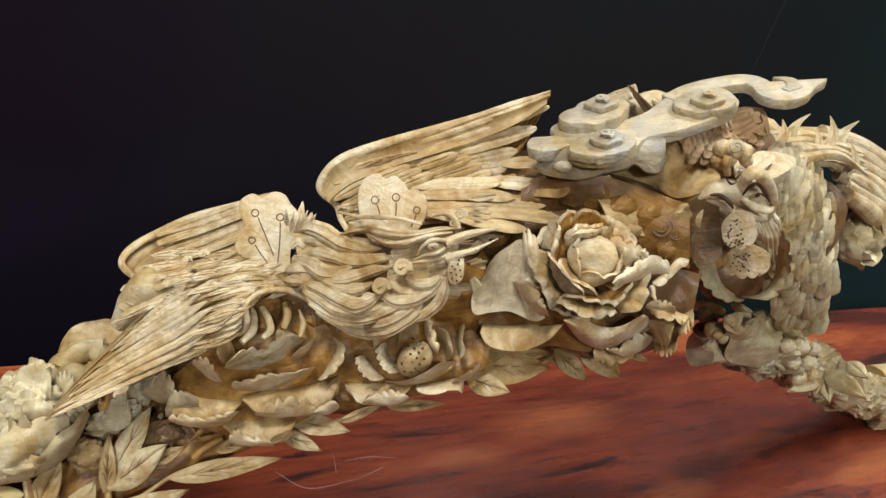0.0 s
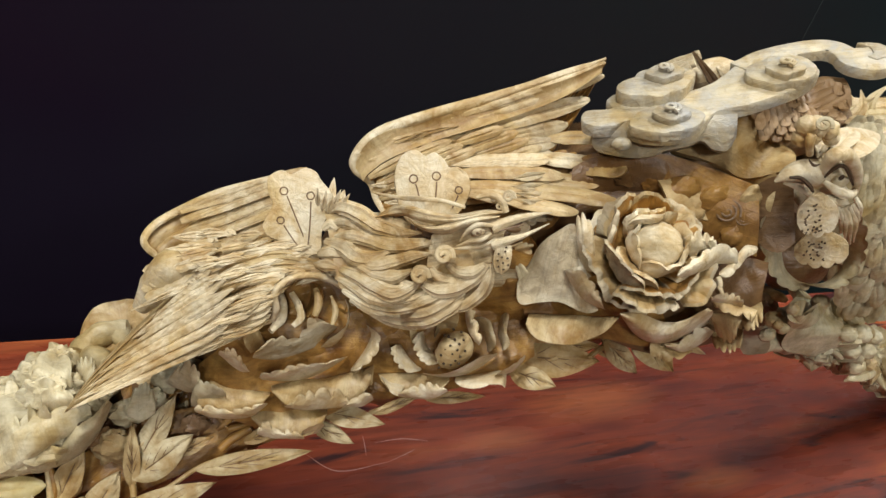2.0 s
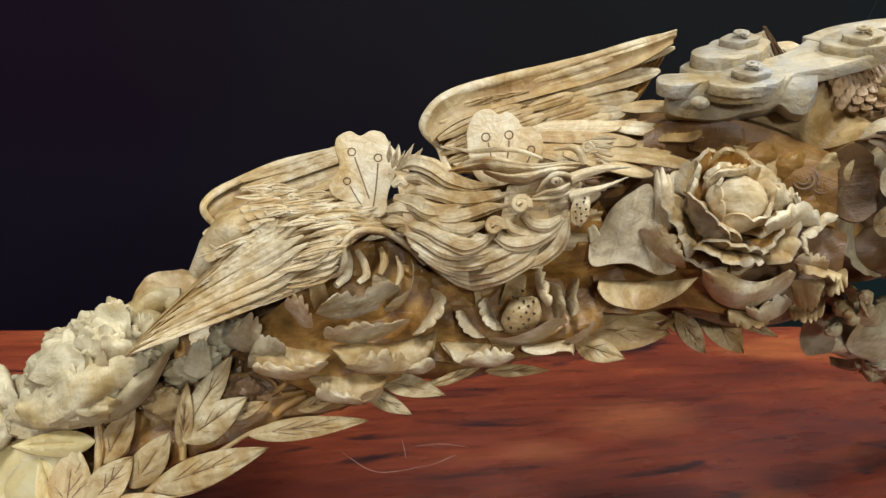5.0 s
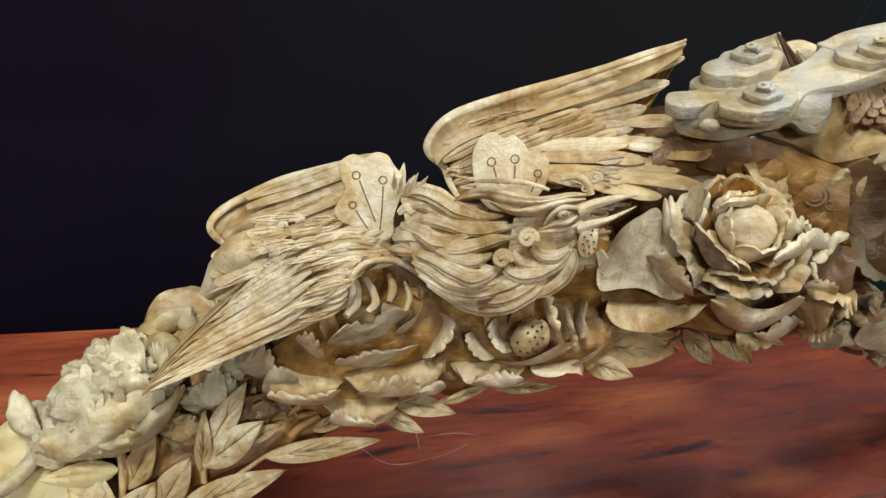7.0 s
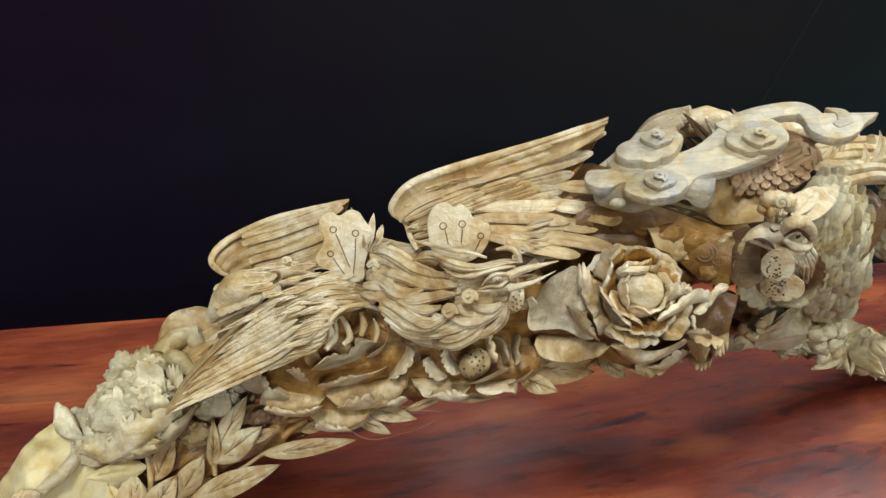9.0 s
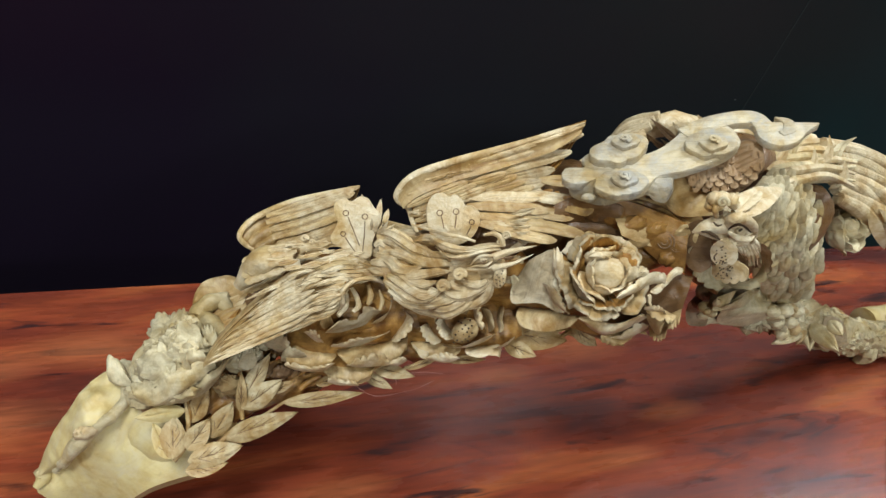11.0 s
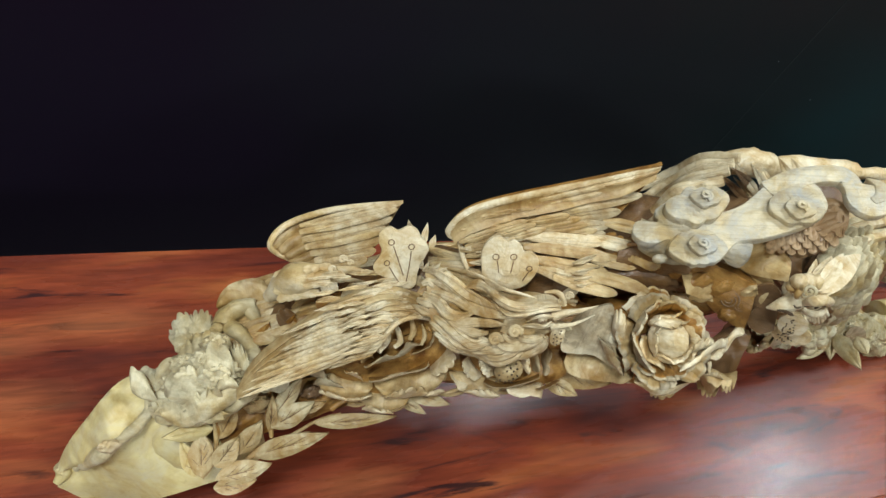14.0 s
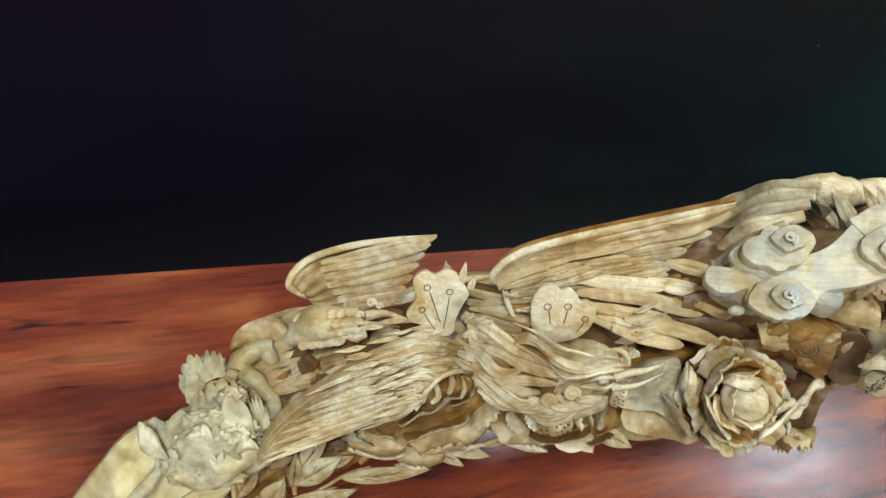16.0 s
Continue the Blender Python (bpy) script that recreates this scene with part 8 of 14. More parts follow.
cut_veins((-0.3086, -0.0288, 0.1512), (-0.2863, -0.0072, 0.1788), (0.05, -0.52, 0.85), 0.0109, 0.05, -0.40, 403, spray)
part("leaf", one(sheet((-0.3312, -0.0481, 0.1446), (-0.2784, -0.0435, 0.1548), (0.06, -0.48, 0.88), 0.0119, 'leaf', rib=0.002, vein=0.0004, count=4, cup=-0.3, bow=0.05, thick=0.004, ruffle=0.09, nu=20, nv=13, seed=404)), LEAFWOOD, spray)
cut_veins((-0.3312, -0.0481, 0.1446), (-0.2784, -0.0435, 0.1548), (0.06, -0.48, 0.88), 0.0119, 0.05, -0.30, 404, spray)
part("leaf", one(sheet((-0.3267, -0.0126, 0.1576), (-0.3097, 0.0104, 0.1883), (0.08, -0.54, 0.84), 0.0093, 'leaf', rib=0.002, vein=0.0004, count=4, cup=-0.1, bow=0.05, thick=0.004, ruffle=0.09, nu=20, nv=13, seed=405)), GOLD, spray)
cut_veins((-0.3267, -0.0126, 0.1576), (-0.3097, 0.0104, 0.1883), (0.08, -0.54, 0.84), 0.0093, 0.05, -0.10, 405, spray)
part("leaf", one(sheet((-0.3339, -0.0550, 0.1388), (-0.2933, -0.0539, 0.1429), (0.07, -0.46, 0.88), 0.0088, 'leaf', rib=0.002, vein=0.0004, count=4, cup=0.18, bow=0.05, thick=0.004, ruffle=0.09, nu=20, nv=13, seed=406)), GOLD, spray)
cut_veins((-0.3339, -0.0550, 0.1388), (-0.2933, -0.0539, 0.1429), (0.07, -0.46, 0.88), 0.0088, 0.05, 0.18, 406, spray)
part("leaf", one(sheet((-0.3189, -0.0101, 0.1574), (-0.3155, 0.0033, 0.1733), (0.08, -0.53, 0.84), 0.0061, 'leaf', rib=0.002, vein=0.0004, count=4, cup=-0.4, bow=0.05, thick=0.004, ruffle=0.09, nu=20, nv=13, seed=407)), GOLD, spray)
cut_veins((-0.3189, -0.0101, 0.1574), (-0.3155, 0.0033, 0.1733), (0.08, -0.53, 0.84), 0.0061, 0.05, -0.40, 407, spray)
spray = part("leaf_spray", one(tube([(-0.3018, -0.0346, 0.1478), (-0.2845, -0.0249, 0.1573), (-0.2589, -0.0218, 0.1686), (-0.2402, -0.0215, 0.1742)], [0.0030, 0.0026, 0.0017, 0.0009], (0.01, -0.53, 0.85), rough=0.001)), GOLD, carving, "sprig of pointed carved leaves")
part("leaf", one(sheet((-0.2963, -0.0320, 0.1527), (-0.2233, -0.0278, 0.1817), (-0.01, -0.51, 0.86), 0.0109, 'leaf', rib=0.002, vein=0.0004, count=4, cup=-0.3, bow=0.05, thick=0.004, ruffle=0.09, nu=20, nv=13, seed=420)), LEAFWOOD, spray)
cut_veins((-0.2963, -0.0320, 0.1527), (-0.2233, -0.0278, 0.1817), (-0.01, -0.51, 0.86), 0.0109, 0.05, -0.30, 420, spray)
part("leaf", one(sheet((-0.2927, -0.0324, 0.1492), (-0.2460, -0.0341, 0.1652), (0.00, -0.50, 0.87), 0.0065, 'leaf', rib=0.002, vein=0.0004, count=4, cup=-0.1, bow=0.05, thick=0.004, ruffle=0.09, nu=20, nv=13, seed=421)), GOLD, spray)
cut_veins((-0.2927, -0.0324, 0.1492), (-0.2460, -0.0341, 0.1652), (0.00, -0.50, 0.87), 0.0065, 0.05, -0.10, 421, spray)
spray = part("leaf_spray", one(tube([(-0.2775, -0.0191, 0.1642), (-0.2781, -0.0083, 0.1749), (-0.2756, -0.0005, 0.1890), (-0.2659, 0.0057, 0.1987)], [0.0017, 0.0017, 0.0013, 0.0009], (0.01, -0.57, 0.82), rough=0.001)), GOLD, carving, "sprig of pointed carved leaves")
part("leaf", one(sheet((-0.2784, -0.0151, 0.1701), (-0.2766, 0.0089, 0.2100), (0.02, -0.56, 0.83), 0.0056, 'leaf', rib=0.002, vein=0.0004, count=4, cup=0.18, bow=0.05, thick=0.004, ruffle=0.09, nu=20, nv=13, seed=430)), GOLD, spray)
cut_veins((-0.2784, -0.0151, 0.1701), (-0.2766, 0.0089, 0.2100), (0.02, -0.56, 0.83), 0.0056, 0.05, 0.18, 430, spray)
part("leaf", one(sheet((-0.2753, -0.0043, 0.1806), (-0.2487, 0.0175, 0.2242), (-0.01, -0.58, 0.82), 0.0090, 'leaf', rib=0.002, vein=0.0004, count=4, cup=-0.4, bow=0.05, thick=0.004, ruffle=0.09, nu=20, nv=13, seed=431)), LEAFWOOD, spray)
cut_veins((-0.2753, -0.0043, 0.1806), (-0.2487, 0.0175, 0.2242), (-0.01, -0.58, 0.82), 0.0090, 0.05, -0.40, 431, spray)
part("leaf", one(sheet((-0.2779, -0.0129, 0.1755), (-0.2376, -0.0021, 0.2041), (-0.02, -0.55, 0.83), 0.0117, 'leaf', rib=0.002, vein=0.0004, count=4, cup=-0.3, bow=0.05, thick=0.004, ruffle=0.09, nu=20, nv=13, seed=432)), LEAFWOOD, spray)
cut_veins((-0.2779, -0.0129, 0.1755), (-0.2376, -0.0021, 0.2041), (-0.02, -0.55, 0.83), 0.0117, 0.05, -0.30, 432, spray)
part("leaf", one(sheet((-0.2483, -0.0044, 0.1869), (-0.2247, -0.0009, 0.1978), (-0.05, -0.56, 0.83), 0.0051, 'leaf', rib=0.002, vein=0.0004, count=4, cup=-0.1, bow=0.05, thick=0.004, ruffle=0.09, nu=20, nv=13, seed=433)), GOLD, spray)
cut_veins((-0.2483, -0.0044, 0.1869), (-0.2247, -0.0009, 0.1978), (-0.05, -0.56, 0.83), 0.0051, 0.05, -0.10, 433, spray)
spray = part("leaf_spray", one(tube([(-0.2589, -0.0218, 0.1686), (-0.2328, -0.0136, 0.1821), (-0.2094, -0.0109, 0.1875)], [0.0017, 0.0021, 0.0013], (-0.06, -0.55, 0.83), rough=0.001)), GOLD, carving, "sprig of pointed carved leaves")
part("leaf", one(sheet((-0.2359, -0.0164, 0.1820), (-0.1567, -0.0249, 0.2008), (-0.11, -0.54, 0.84), 0.0077, 'leaf', rib=0.002, vein=0.0004, count=4, cup=-0.3, bow=0.05, thick=0.004, ruffle=0.09, nu=20, nv=13, seed=440)), LEAFWOOD, spray)
cut_veins((-0.2359, -0.0164, 0.1820), (-0.1567, -0.0249, 0.2008), (-0.11, -0.54, 0.84), 0.0077, 0.05, -0.30, 440, spray)
part("leaf", one(sheet((-0.2118, -0.0143, 0.1895), (-0.1773, -0.0247, 0.1904), (-0.12, -0.54, 0.84), 0.0038, 'leaf', rib=0.002, vein=0.0004, count=4, cup=-0.1, bow=0.05, thick=0.004, ruffle=0.09, nu=20, nv=13, seed=441)), LEAFWOOD, spray)
cut_veins((-0.2118, -0.0143, 0.1895), (-0.1773, -0.0247, 0.1904), (-0.12, -0.54, 0.84), 0.0038, 0.05, -0.10, 441, spray)
part("leaf", one(sheet((-0.2030, -0.0031, 0.1904), (-0.1736, -0.0029, 0.2031), (-0.13, -0.56, 0.82), 0.0051, 'leaf', rib=0.002, vein=0.0004, count=4, cup=0.18, bow=0.05, thick=0.004, ruffle=0.09, nu=20, nv=13, seed=442)), GOLD, spray)
cut_veins((-0.2030, -0.0031, 0.1904), (-0.1736, -0.0029, 0.2031), (-0.13, -0.56, 0.82), 0.0051, 0.05, 0.18, 442, spray)
spray = part("leaf_spray", one(tube([(-0.1659, -0.0082, 0.2024), (-0.1503, -0.0070, 0.2119), (-0.1387, -0.0079, 0.2180)], [0.0017, 0.0017, 0.0008], (-0.19, -0.58, 0.79), rough=0.001)), GOLD, carving, "sprig of pointed carved leaves")
part("leaf", one(sheet((-0.1476, -0.0048, 0.2187), (-0.1067, -0.0274, 0.2257), (-0.23, -0.55, 0.80), 0.0080, 'leaf', rib=0.002, vein=0.0004, count=4, cup=0.18, bow=0.05, thick=0.004, ruffle=0.09, nu=20, nv=13, seed=450)), LEAFWOOD, spray)
cut_veins((-0.1476, -0.0048, 0.2187), (-0.1067, -0.0274, 0.2257), (-0.23, -0.55, 0.80), 0.0080, 0.05, 0.18, 450, spray)
part("leaf", one(sheet((-0.1565, -0.0063, 0.2091), (-0.1281, -0.0291, 0.2093), (-0.20, -0.55, 0.81), 0.0063, 'leaf', rib=0.002, vein=0.0004, count=4, cup=-0.4, bow=0.05, thick=0.004, ruffle=0.09, nu=20, nv=13, seed=451)), LEAFWOOD, spray)
cut_veins((-0.1565, -0.0063, 0.2091), (-0.1281, -0.0291, 0.2093), (-0.20, -0.55, 0.81), 0.0063, 0.05, -0.40, 451, spray)
spray = part("leaf_spray", one(tube([(-0.1157, -0.0151, 0.2242), (-0.1039, -0.0154, 0.2297), (-0.0920, -0.0155, 0.2349)], [0.0017, 0.0017, 0.0008], (-0.28, -0.57, 0.77), rough=0.001)), GOLD, carving, "sprig of pointed carved leaves")
part("leaf", one(sheet((-0.1127, -0.0166, 0.2243), (-0.0798, -0.0168, 0.2414), (-0.28, -0.55, 0.78), 0.0038, 'leaf', rib=0.002, vein=0.0004, count=4, cup=-0.4, bow=0.05, thick=0.004, ruffle=0.09, nu=20, nv=13, seed=455)), GOLD, spray)
cut_veins((-0.1127, -0.0166, 0.2243), (-0.0798, -0.0168, 0.2414), (-0.28, -0.55, 0.78), 0.0038, 0.05, -0.40, 455, spray)
part("leaf", one(sheet((-0.0765, -0.0177, 0.2377), (-0.0342, -0.0297, 0.2488), (-0.35, -0.54, 0.77), 0.0046, 'leaf', rib=0.002, vein=0.0004, count=4, cup=-0.3, bow=0.05, thick=0.004, ruffle=0.09, nu=20, nv=13, seed=456)), GOLD, spray)
cut_veins((-0.0765, -0.0177, 0.2377), (-0.0342, -0.0297, 0.2488), (-0.35, -0.54, 0.77), 0.0046, 0.05, -0.30, 456, spray)
spray = part("leaf_spray", one(tube([(-0.0114, -0.0294, 0.2668), (-0.0009, -0.0319, 0.2796), (0.0091, -0.0353, 0.2914)], [0.0017, 0.0017, 0.0013], (-0.46, -0.55, 0.70), rough=0.001)), GOLD, carving, "sprig of pointed carved leaves")
part("leaf", one(sheet((-0.0142, -0.0210, 0.2795), (0.0344, -0.0481, 0.2985), (-0.47, -0.53, 0.70), 0.0139, 'leaf', rib=0.002, vein=0.0004, count=4, cup=-0.3, bow=0.05, thick=0.004, ruffle=0.09, nu=20, nv=13, seed=460)), GOLD, spray)
cut_veins((-0.0142, -0.0210, 0.2795), (0.0344, -0.0481, 0.2985), (-0.47, -0.53, 0.70), 0.0139, 0.05, -0.30, 460, spray)
part("leaf", one(sheet((-0.0193, -0.0254, 0.2710), (0.0062, -0.0496, 0.2771), (-0.44, -0.53, 0.73), 0.0093, 'leaf', rib=0.002, vein=0.0004, count=4, cup=-0.1, bow=0.05, thick=0.004, ruffle=0.09, nu=20, nv=13, seed=461)), LEAFWOOD, spray)
cut_veins((-0.0193, -0.0254, 0.2710), (0.0062, -0.0496, 0.2771), (-0.44, -0.53, 0.73), 0.0093, 0.05, -0.10, 461, spray)
part("leaf", one(sheet((0.0054, -0.0240, 0.2920), (0.0387, -0.0376, 0.3032), (-0.49, -0.54, 0.69), 0.0059, 'leaf', rib=0.002, vein=0.0004, count=4, cup=0.18, bow=0.05, thick=0.004, ruffle=0.09, nu=20, nv=13, seed=462)), GOLD, spray)
cut_veins((0.0054, -0.0240, 0.2920), (0.0387, -0.0376, 0.3032), (-0.49, -0.54, 0.69), 0.0059, 0.05, 0.18, 462, spray)
spray = part("leaf_spray", one(tube([(0.0261, -0.0435, 0.2957), (0.0466, -0.0361, 0.3026), (0.0669, -0.0271, 0.3034)], [0.0017, 0.0021, 0.0017], (-0.53, -0.54, 0.65), rough=0.001)), GOLD, carving, "sprig of pointed carved leaves")
part("leaf", one(sheet((0.0409, -0.0383, 0.3079), (0.0803, -0.0415, 0.2728), (-0.53, -0.50, 0.68), 0.0082, 'leaf', rib=0.002, vein=0.0004, count=4, cup=-0.1, bow=0.05, thick=0.004, ruffle=0.09, nu=20, nv=13, seed=465)), LEAFWOOD, spray)
cut_veins((0.0409, -0.0383, 0.3079), (0.0803, -0.0415, 0.2728), (-0.53, -0.50, 0.68), 0.0082, 0.05, -0.10, 465, spray)
part("leaf", one(sheet((0.0675, -0.0270, 0.3086), (0.1071, -0.0483, 0.2783), (-0.56, -0.49, 0.67), 0.0121, 'leaf', rib=0.002, vein=0.0004, count=4, cup=0.18, bow=0.05, thick=0.004, ruffle=0.09, nu=20, nv=13, seed=466)), LEAFWOOD, spray)
cut_veins((0.0675, -0.0270, 0.3086), (0.1071, -0.0483, 0.2783), (-0.56, -0.49, 0.67), 0.0121, 0.05, 0.18, 466, spray)
part("leaf", one(sheet((0.1064, -0.0223, 0.2933), (0.1298, -0.0482, 0.2947), (-0.58, -0.48, 0.65), 0.0047, 'leaf', rib=0.002, vein=0.0004, count=4, cup=-0.4, bow=0.05, thick=0.004, ruffle=0.09, nu=20, nv=13, seed=467)), GOLD, spray)
cut_veins((0.1064, -0.0223, 0.2933), (0.1298, -0.0482, 0.2947), (-0.58, -0.48, 0.65), 0.0047, 0.05, -0.40, 467, spray)
part("leaf", one(sheet((0.0361, -0.0383, 0.3017), (0.0599, -0.0376, 0.2878), (-0.52, -0.51, 0.68), 0.0038, 'leaf', rib=0.002, vein=0.0004, count=4, cup=-0.3, bow=0.05, thick=0.004, ruffle=0.09, nu=20, nv=13, seed=468)), GOLD, spray)
cut_veins((0.0361, -0.0383, 0.3017), (0.0599, -0.0376, 0.2878), (-0.52, -0.51, 0.68), 0.0038, 0.05, -0.30, 468, spray)
part("leaf", one(sheet((-0.3321, -0.0063, 0.1723), (-0.3779, -0.0122, 0.1783), (0.14, -0.53, 0.84), 0.0084, 'leaf', rib=0.002, vein=0.0008, count=6, cup=-0.4, bow=0.06, thick=0.006, nu=18, nv=11, seed=471)), BARE, carving)
part("stem", one(tube([(-0.3316, 0.0051, 0.1780), (-0.3285, -0.0035, 0.1678), (-0.3300, -0.0152, 0.1559)], [0.0031, 0.0035, 0.0026], (0.10, -0.55, 0.83), rough=0.002, seed=0)), AMBER, carving)
part("stem", one(tube([(-0.1974, 0.0019, 0.1994), (-0.2093, -0.0009, 0.1942), (-0.2191, -0.0057, 0.1882)], [0.0021, 0.0026, 0.0021], (-0.10, -0.58, 0.81), rough=0.002, seed=1)), AMBER, carving)
part("stem", one(tube([(-0.1854, 0.0086, 0.2094), (-0.1974, 0.0047, 0.2023), (-0.2134, 0.0037, 0.1983)], [0.0021, 0.0030, 0.0021], (-0.11, -0.59, 0.80), rough=0.002, seed=2)), AMBER, carving)
part("stem", one(tube([(-0.2336, 0.0152, 0.2102), (-0.2215, 0.0110, 0.2055), (-0.2134, 0.0037, 0.1983)], [0.0021, 0.0025, 0.0017], (-0.07, -0.60, 0.80), rough=0.002, seed=3)), AMBER, carving)
part("stem", one(tube([(-0.2036, 0.0137, 0.2108), (-0.2135, 0.0078, 0.2027), (-0.2213, 0.0044, 0.1980)], [0.0017, 0.0026, 0.0017], (-0.09, -0.60, 0.80), rough=0.002, seed=4)), AMBER, carving)
part("relief_ground", one(web([(-0.3345, 0.0076, 0.1614), (-0.2983, 0.0183, 0.1819), (-0.2604, 0.0225, 0.1986), (-0.2206, 0.0250, 0.2035), (-0.1794, 0.0221, 0.2079)], [(-0.3210, -0.0225, 0.1375), (-0.2852, -0.0114, 0.1499), (-0.2474, -0.0076, 0.1660), (-0.2038, -0.0020, 0.1775), (-0.1631, -0.0002, 0.1910)], (-0.02, -0.57, 0.82), 0, 0.002, 0.01, 0.0, 0.005, 40, 0)), AMBER, carving)
part("relief_lump", one(blob((-0.2902, 0.0094, 0.1850), (0.0129, 0.0077, 0.0164), rough=0.35, scale=40, rows=18, seed=0)), GOLD, carving)
part("relief_lump", one(blob((-0.2797, 0.0214, 0.2058), (0.0128, 0.0077, 0.0111), rough=0.35, scale=40, rows=18, seed=1)), GREY, carving)
part("relief_lump", one(blob((-0.2667, 0.0245, 0.2134), (0.0110, 0.0066, 0.0127), rough=0.35, scale=40, rows=18, seed=2)), GREY, carving)
part("relief_lump", one(blob((-0.2537, 0.0339, 0.2263), (0.0110, 0.0066, 0.0143), rough=0.35, scale=40, rows=18, seed=3)), GREY, carving)
part("relief_lump", one(blob((-0.2400, 0.0357, 0.2273), (0.0127, 0.0076, 0.0118), rough=0.35, scale=40, rows=18, seed=4)), GREY, carving)
part("relief_lump", one(blob((-0.2979, 0.0134, 0.1869), (0.0095, 0.0057, 0.0130), rough=0.35, scale=40, rows=18, seed=5)), BROWN, carving)
part("relief_lump", one(blob((-0.2369, 0.0115, 0.1972), (0.0102, 0.0061, 0.0093), rough=0.35, scale=40, rows=18, seed=6)), BROWN, carving)
part("relief_lump", one(blob((-0.2296, 0.0265, 0.2162), (0.0093, 0.0056, 0.0127), rough=0.35, scale=40, rows=18, seed=7)), BROWN, carving)
part("petal", petal_shape(lip([(-0.2475, 0.0182, 0.2548), (-0.2377, 0.0072, 0.2710), (-0.2322, 0.0010, 0.2666), (-0.2296, -0.0002, 0.2554)], [(-0.2538, 0.0261, 0.2278), (-0.2461, 0.0212, 0.2267), (-0.2386, 0.0152, 0.2292), (-0.2324, 0.0111, 0.2380)], (-0.05, -0.64, 0.76), bulge=0.003, lobes=3, notch=0.2, roll=0.0, wave=0.0, thick=0.004, vein=0.0002, rough=0.0034, seed=480)), [GREY, BROWN], carving)
part("petal", petal_shape(lip([(-0.2762, 0.0179, 0.2352), (-0.2672, 0.0217, 0.2369), (-0.2614, 0.0194, 0.2311)], [(-0.2793, 0.0100, 0.2165), (-0.2700, 0.0081, 0.2128), (-0.2615, 0.0117, 0.2144)], (0.00, -0.63, 0.78), bulge=0.003, lobes=3, notch=0.2, roll=0.0, wave=0.0, thick=0.004, vein=0.0002, rough=0.0034, seed=481)), [GREY, BROWN], carving)
part("petal", petal_shape(lip([(-0.2376, 0.0101, 0.2415), (-0.2296, 0.0012, 0.2566), (-0.2229, -0.0055, 0.2599), (-0.2157, -0.0096, 0.2584)], [(-0.2383, 0.0092, 0.2214), (-0.2310, 0.0052, 0.2249), (-0.2223, 0.0013, 0.2336), (-0.2156, -0.0022, 0.2418)], (-0.07, -0.63, 0.77), bulge=0.003, lobes=3, notch=0.1, roll=0.0, wave=0.0, thick=0.004, vein=0.0002, rough=0.0034, seed=482)), [GREY, AMBER], carving)
# weathered, crumbling flower where the wing tip meets the foot
grey_flower = part("peony", one(blob((-0.3455, 0.0278, 0.2070), (0.0279, 0.0211, 0.0211), rough=0.2, scale=50, rows=26, seed=51)), GREY, carving, "weathered ragged carved flower at the foot")
part("crumbled_petal", one(blob((-0.3268, 0.0605, 0.2200), (0.0132, 0.0099, 0.0150), rough=0.32, scale=50, rows=24, seed=60)), GREY, grey_flower)
part("crumbled_petal", one(blob((-0.3375, 0.0417, 0.2278), (0.0129, 0.0096, 0.0120), rough=0.32, scale=50, rows=24, seed=61)), GREY, grey_flower)
part("crumbled_petal", one(blob((-0.3550, 0.0461, 0.2115), (0.0133, 0.0100, 0.0115), rough=0.32, scale=50, rows=24, seed=62)), GREY, grey_flower)
part("crumbled_petal", one(blob((-0.3281, 0.0239, 0.2305), (0.0149, 0.0112, 0.0140), rough=0.32, scale=50, rows=24, seed=63)), GREY, grey_flower)
part("crumbled_petal", one(blob((-0.3167, 0.0293, 0.2257), (0.0142, 0.0106, 0.0125), rough=0.32, scale=50, rows=24, seed=64)), GREY, grey_flower)
part("crumbled_petal", one(blob((-0.3323, 0.0227, 0.2114), (0.0169, 0.0127, 0.0144), rough=0.32, scale=50, rows=24, seed=65)), GREY, grey_flower)
part("crumbled_petal", one(blob((-0.3518, 0.0236, 0.2059), (0.0147, 0.0110, 0.0121), rough=0.32, scale=50, rows=24, seed=66)), GREY, grey_flower)
part("crumbled_petal", one(blob((-0.3683, 0.0361, 0.1892), (0.0108, 0.0081, 0.0153), rough=0.32, scale=50, rows=24, seed=67)), GREY, grey_flower)
part("crumbled_petal", one(blob((-0.3124, 0.0251, 0.2086), (0.0185, 0.0138, 0.0168), rough=0.32, scale=50, rows=24, seed=68)), GREY, grey_flower)
part("petal", petal_shape(lip([(-0.3388, 0.0432, 0.2415), (-0.3324, 0.0530, 0.2413), (-0.3227, 0.0555, 0.2384), (-0.3149, 0.0441, 0.2395), (-0.3104, 0.0202, 0.2444)], [(-0.3355, 0.0313, 0.2341), (-0.3273, 0.0203, 0.2395), (-0.3207, 0.0219, 0.2381), (-0.3158, 0.0238, 0.2365), (-0.3112, 0.0198, 0.2389)], (0.09, -0.65, 0.75), bulge=0.005, lobes=2, notch=0.3, roll=0.0, wave=0.004, thick=0.006, vein=0.0002, rough=0.0034, seed=500)), [GREY, GREY], grey_flower)
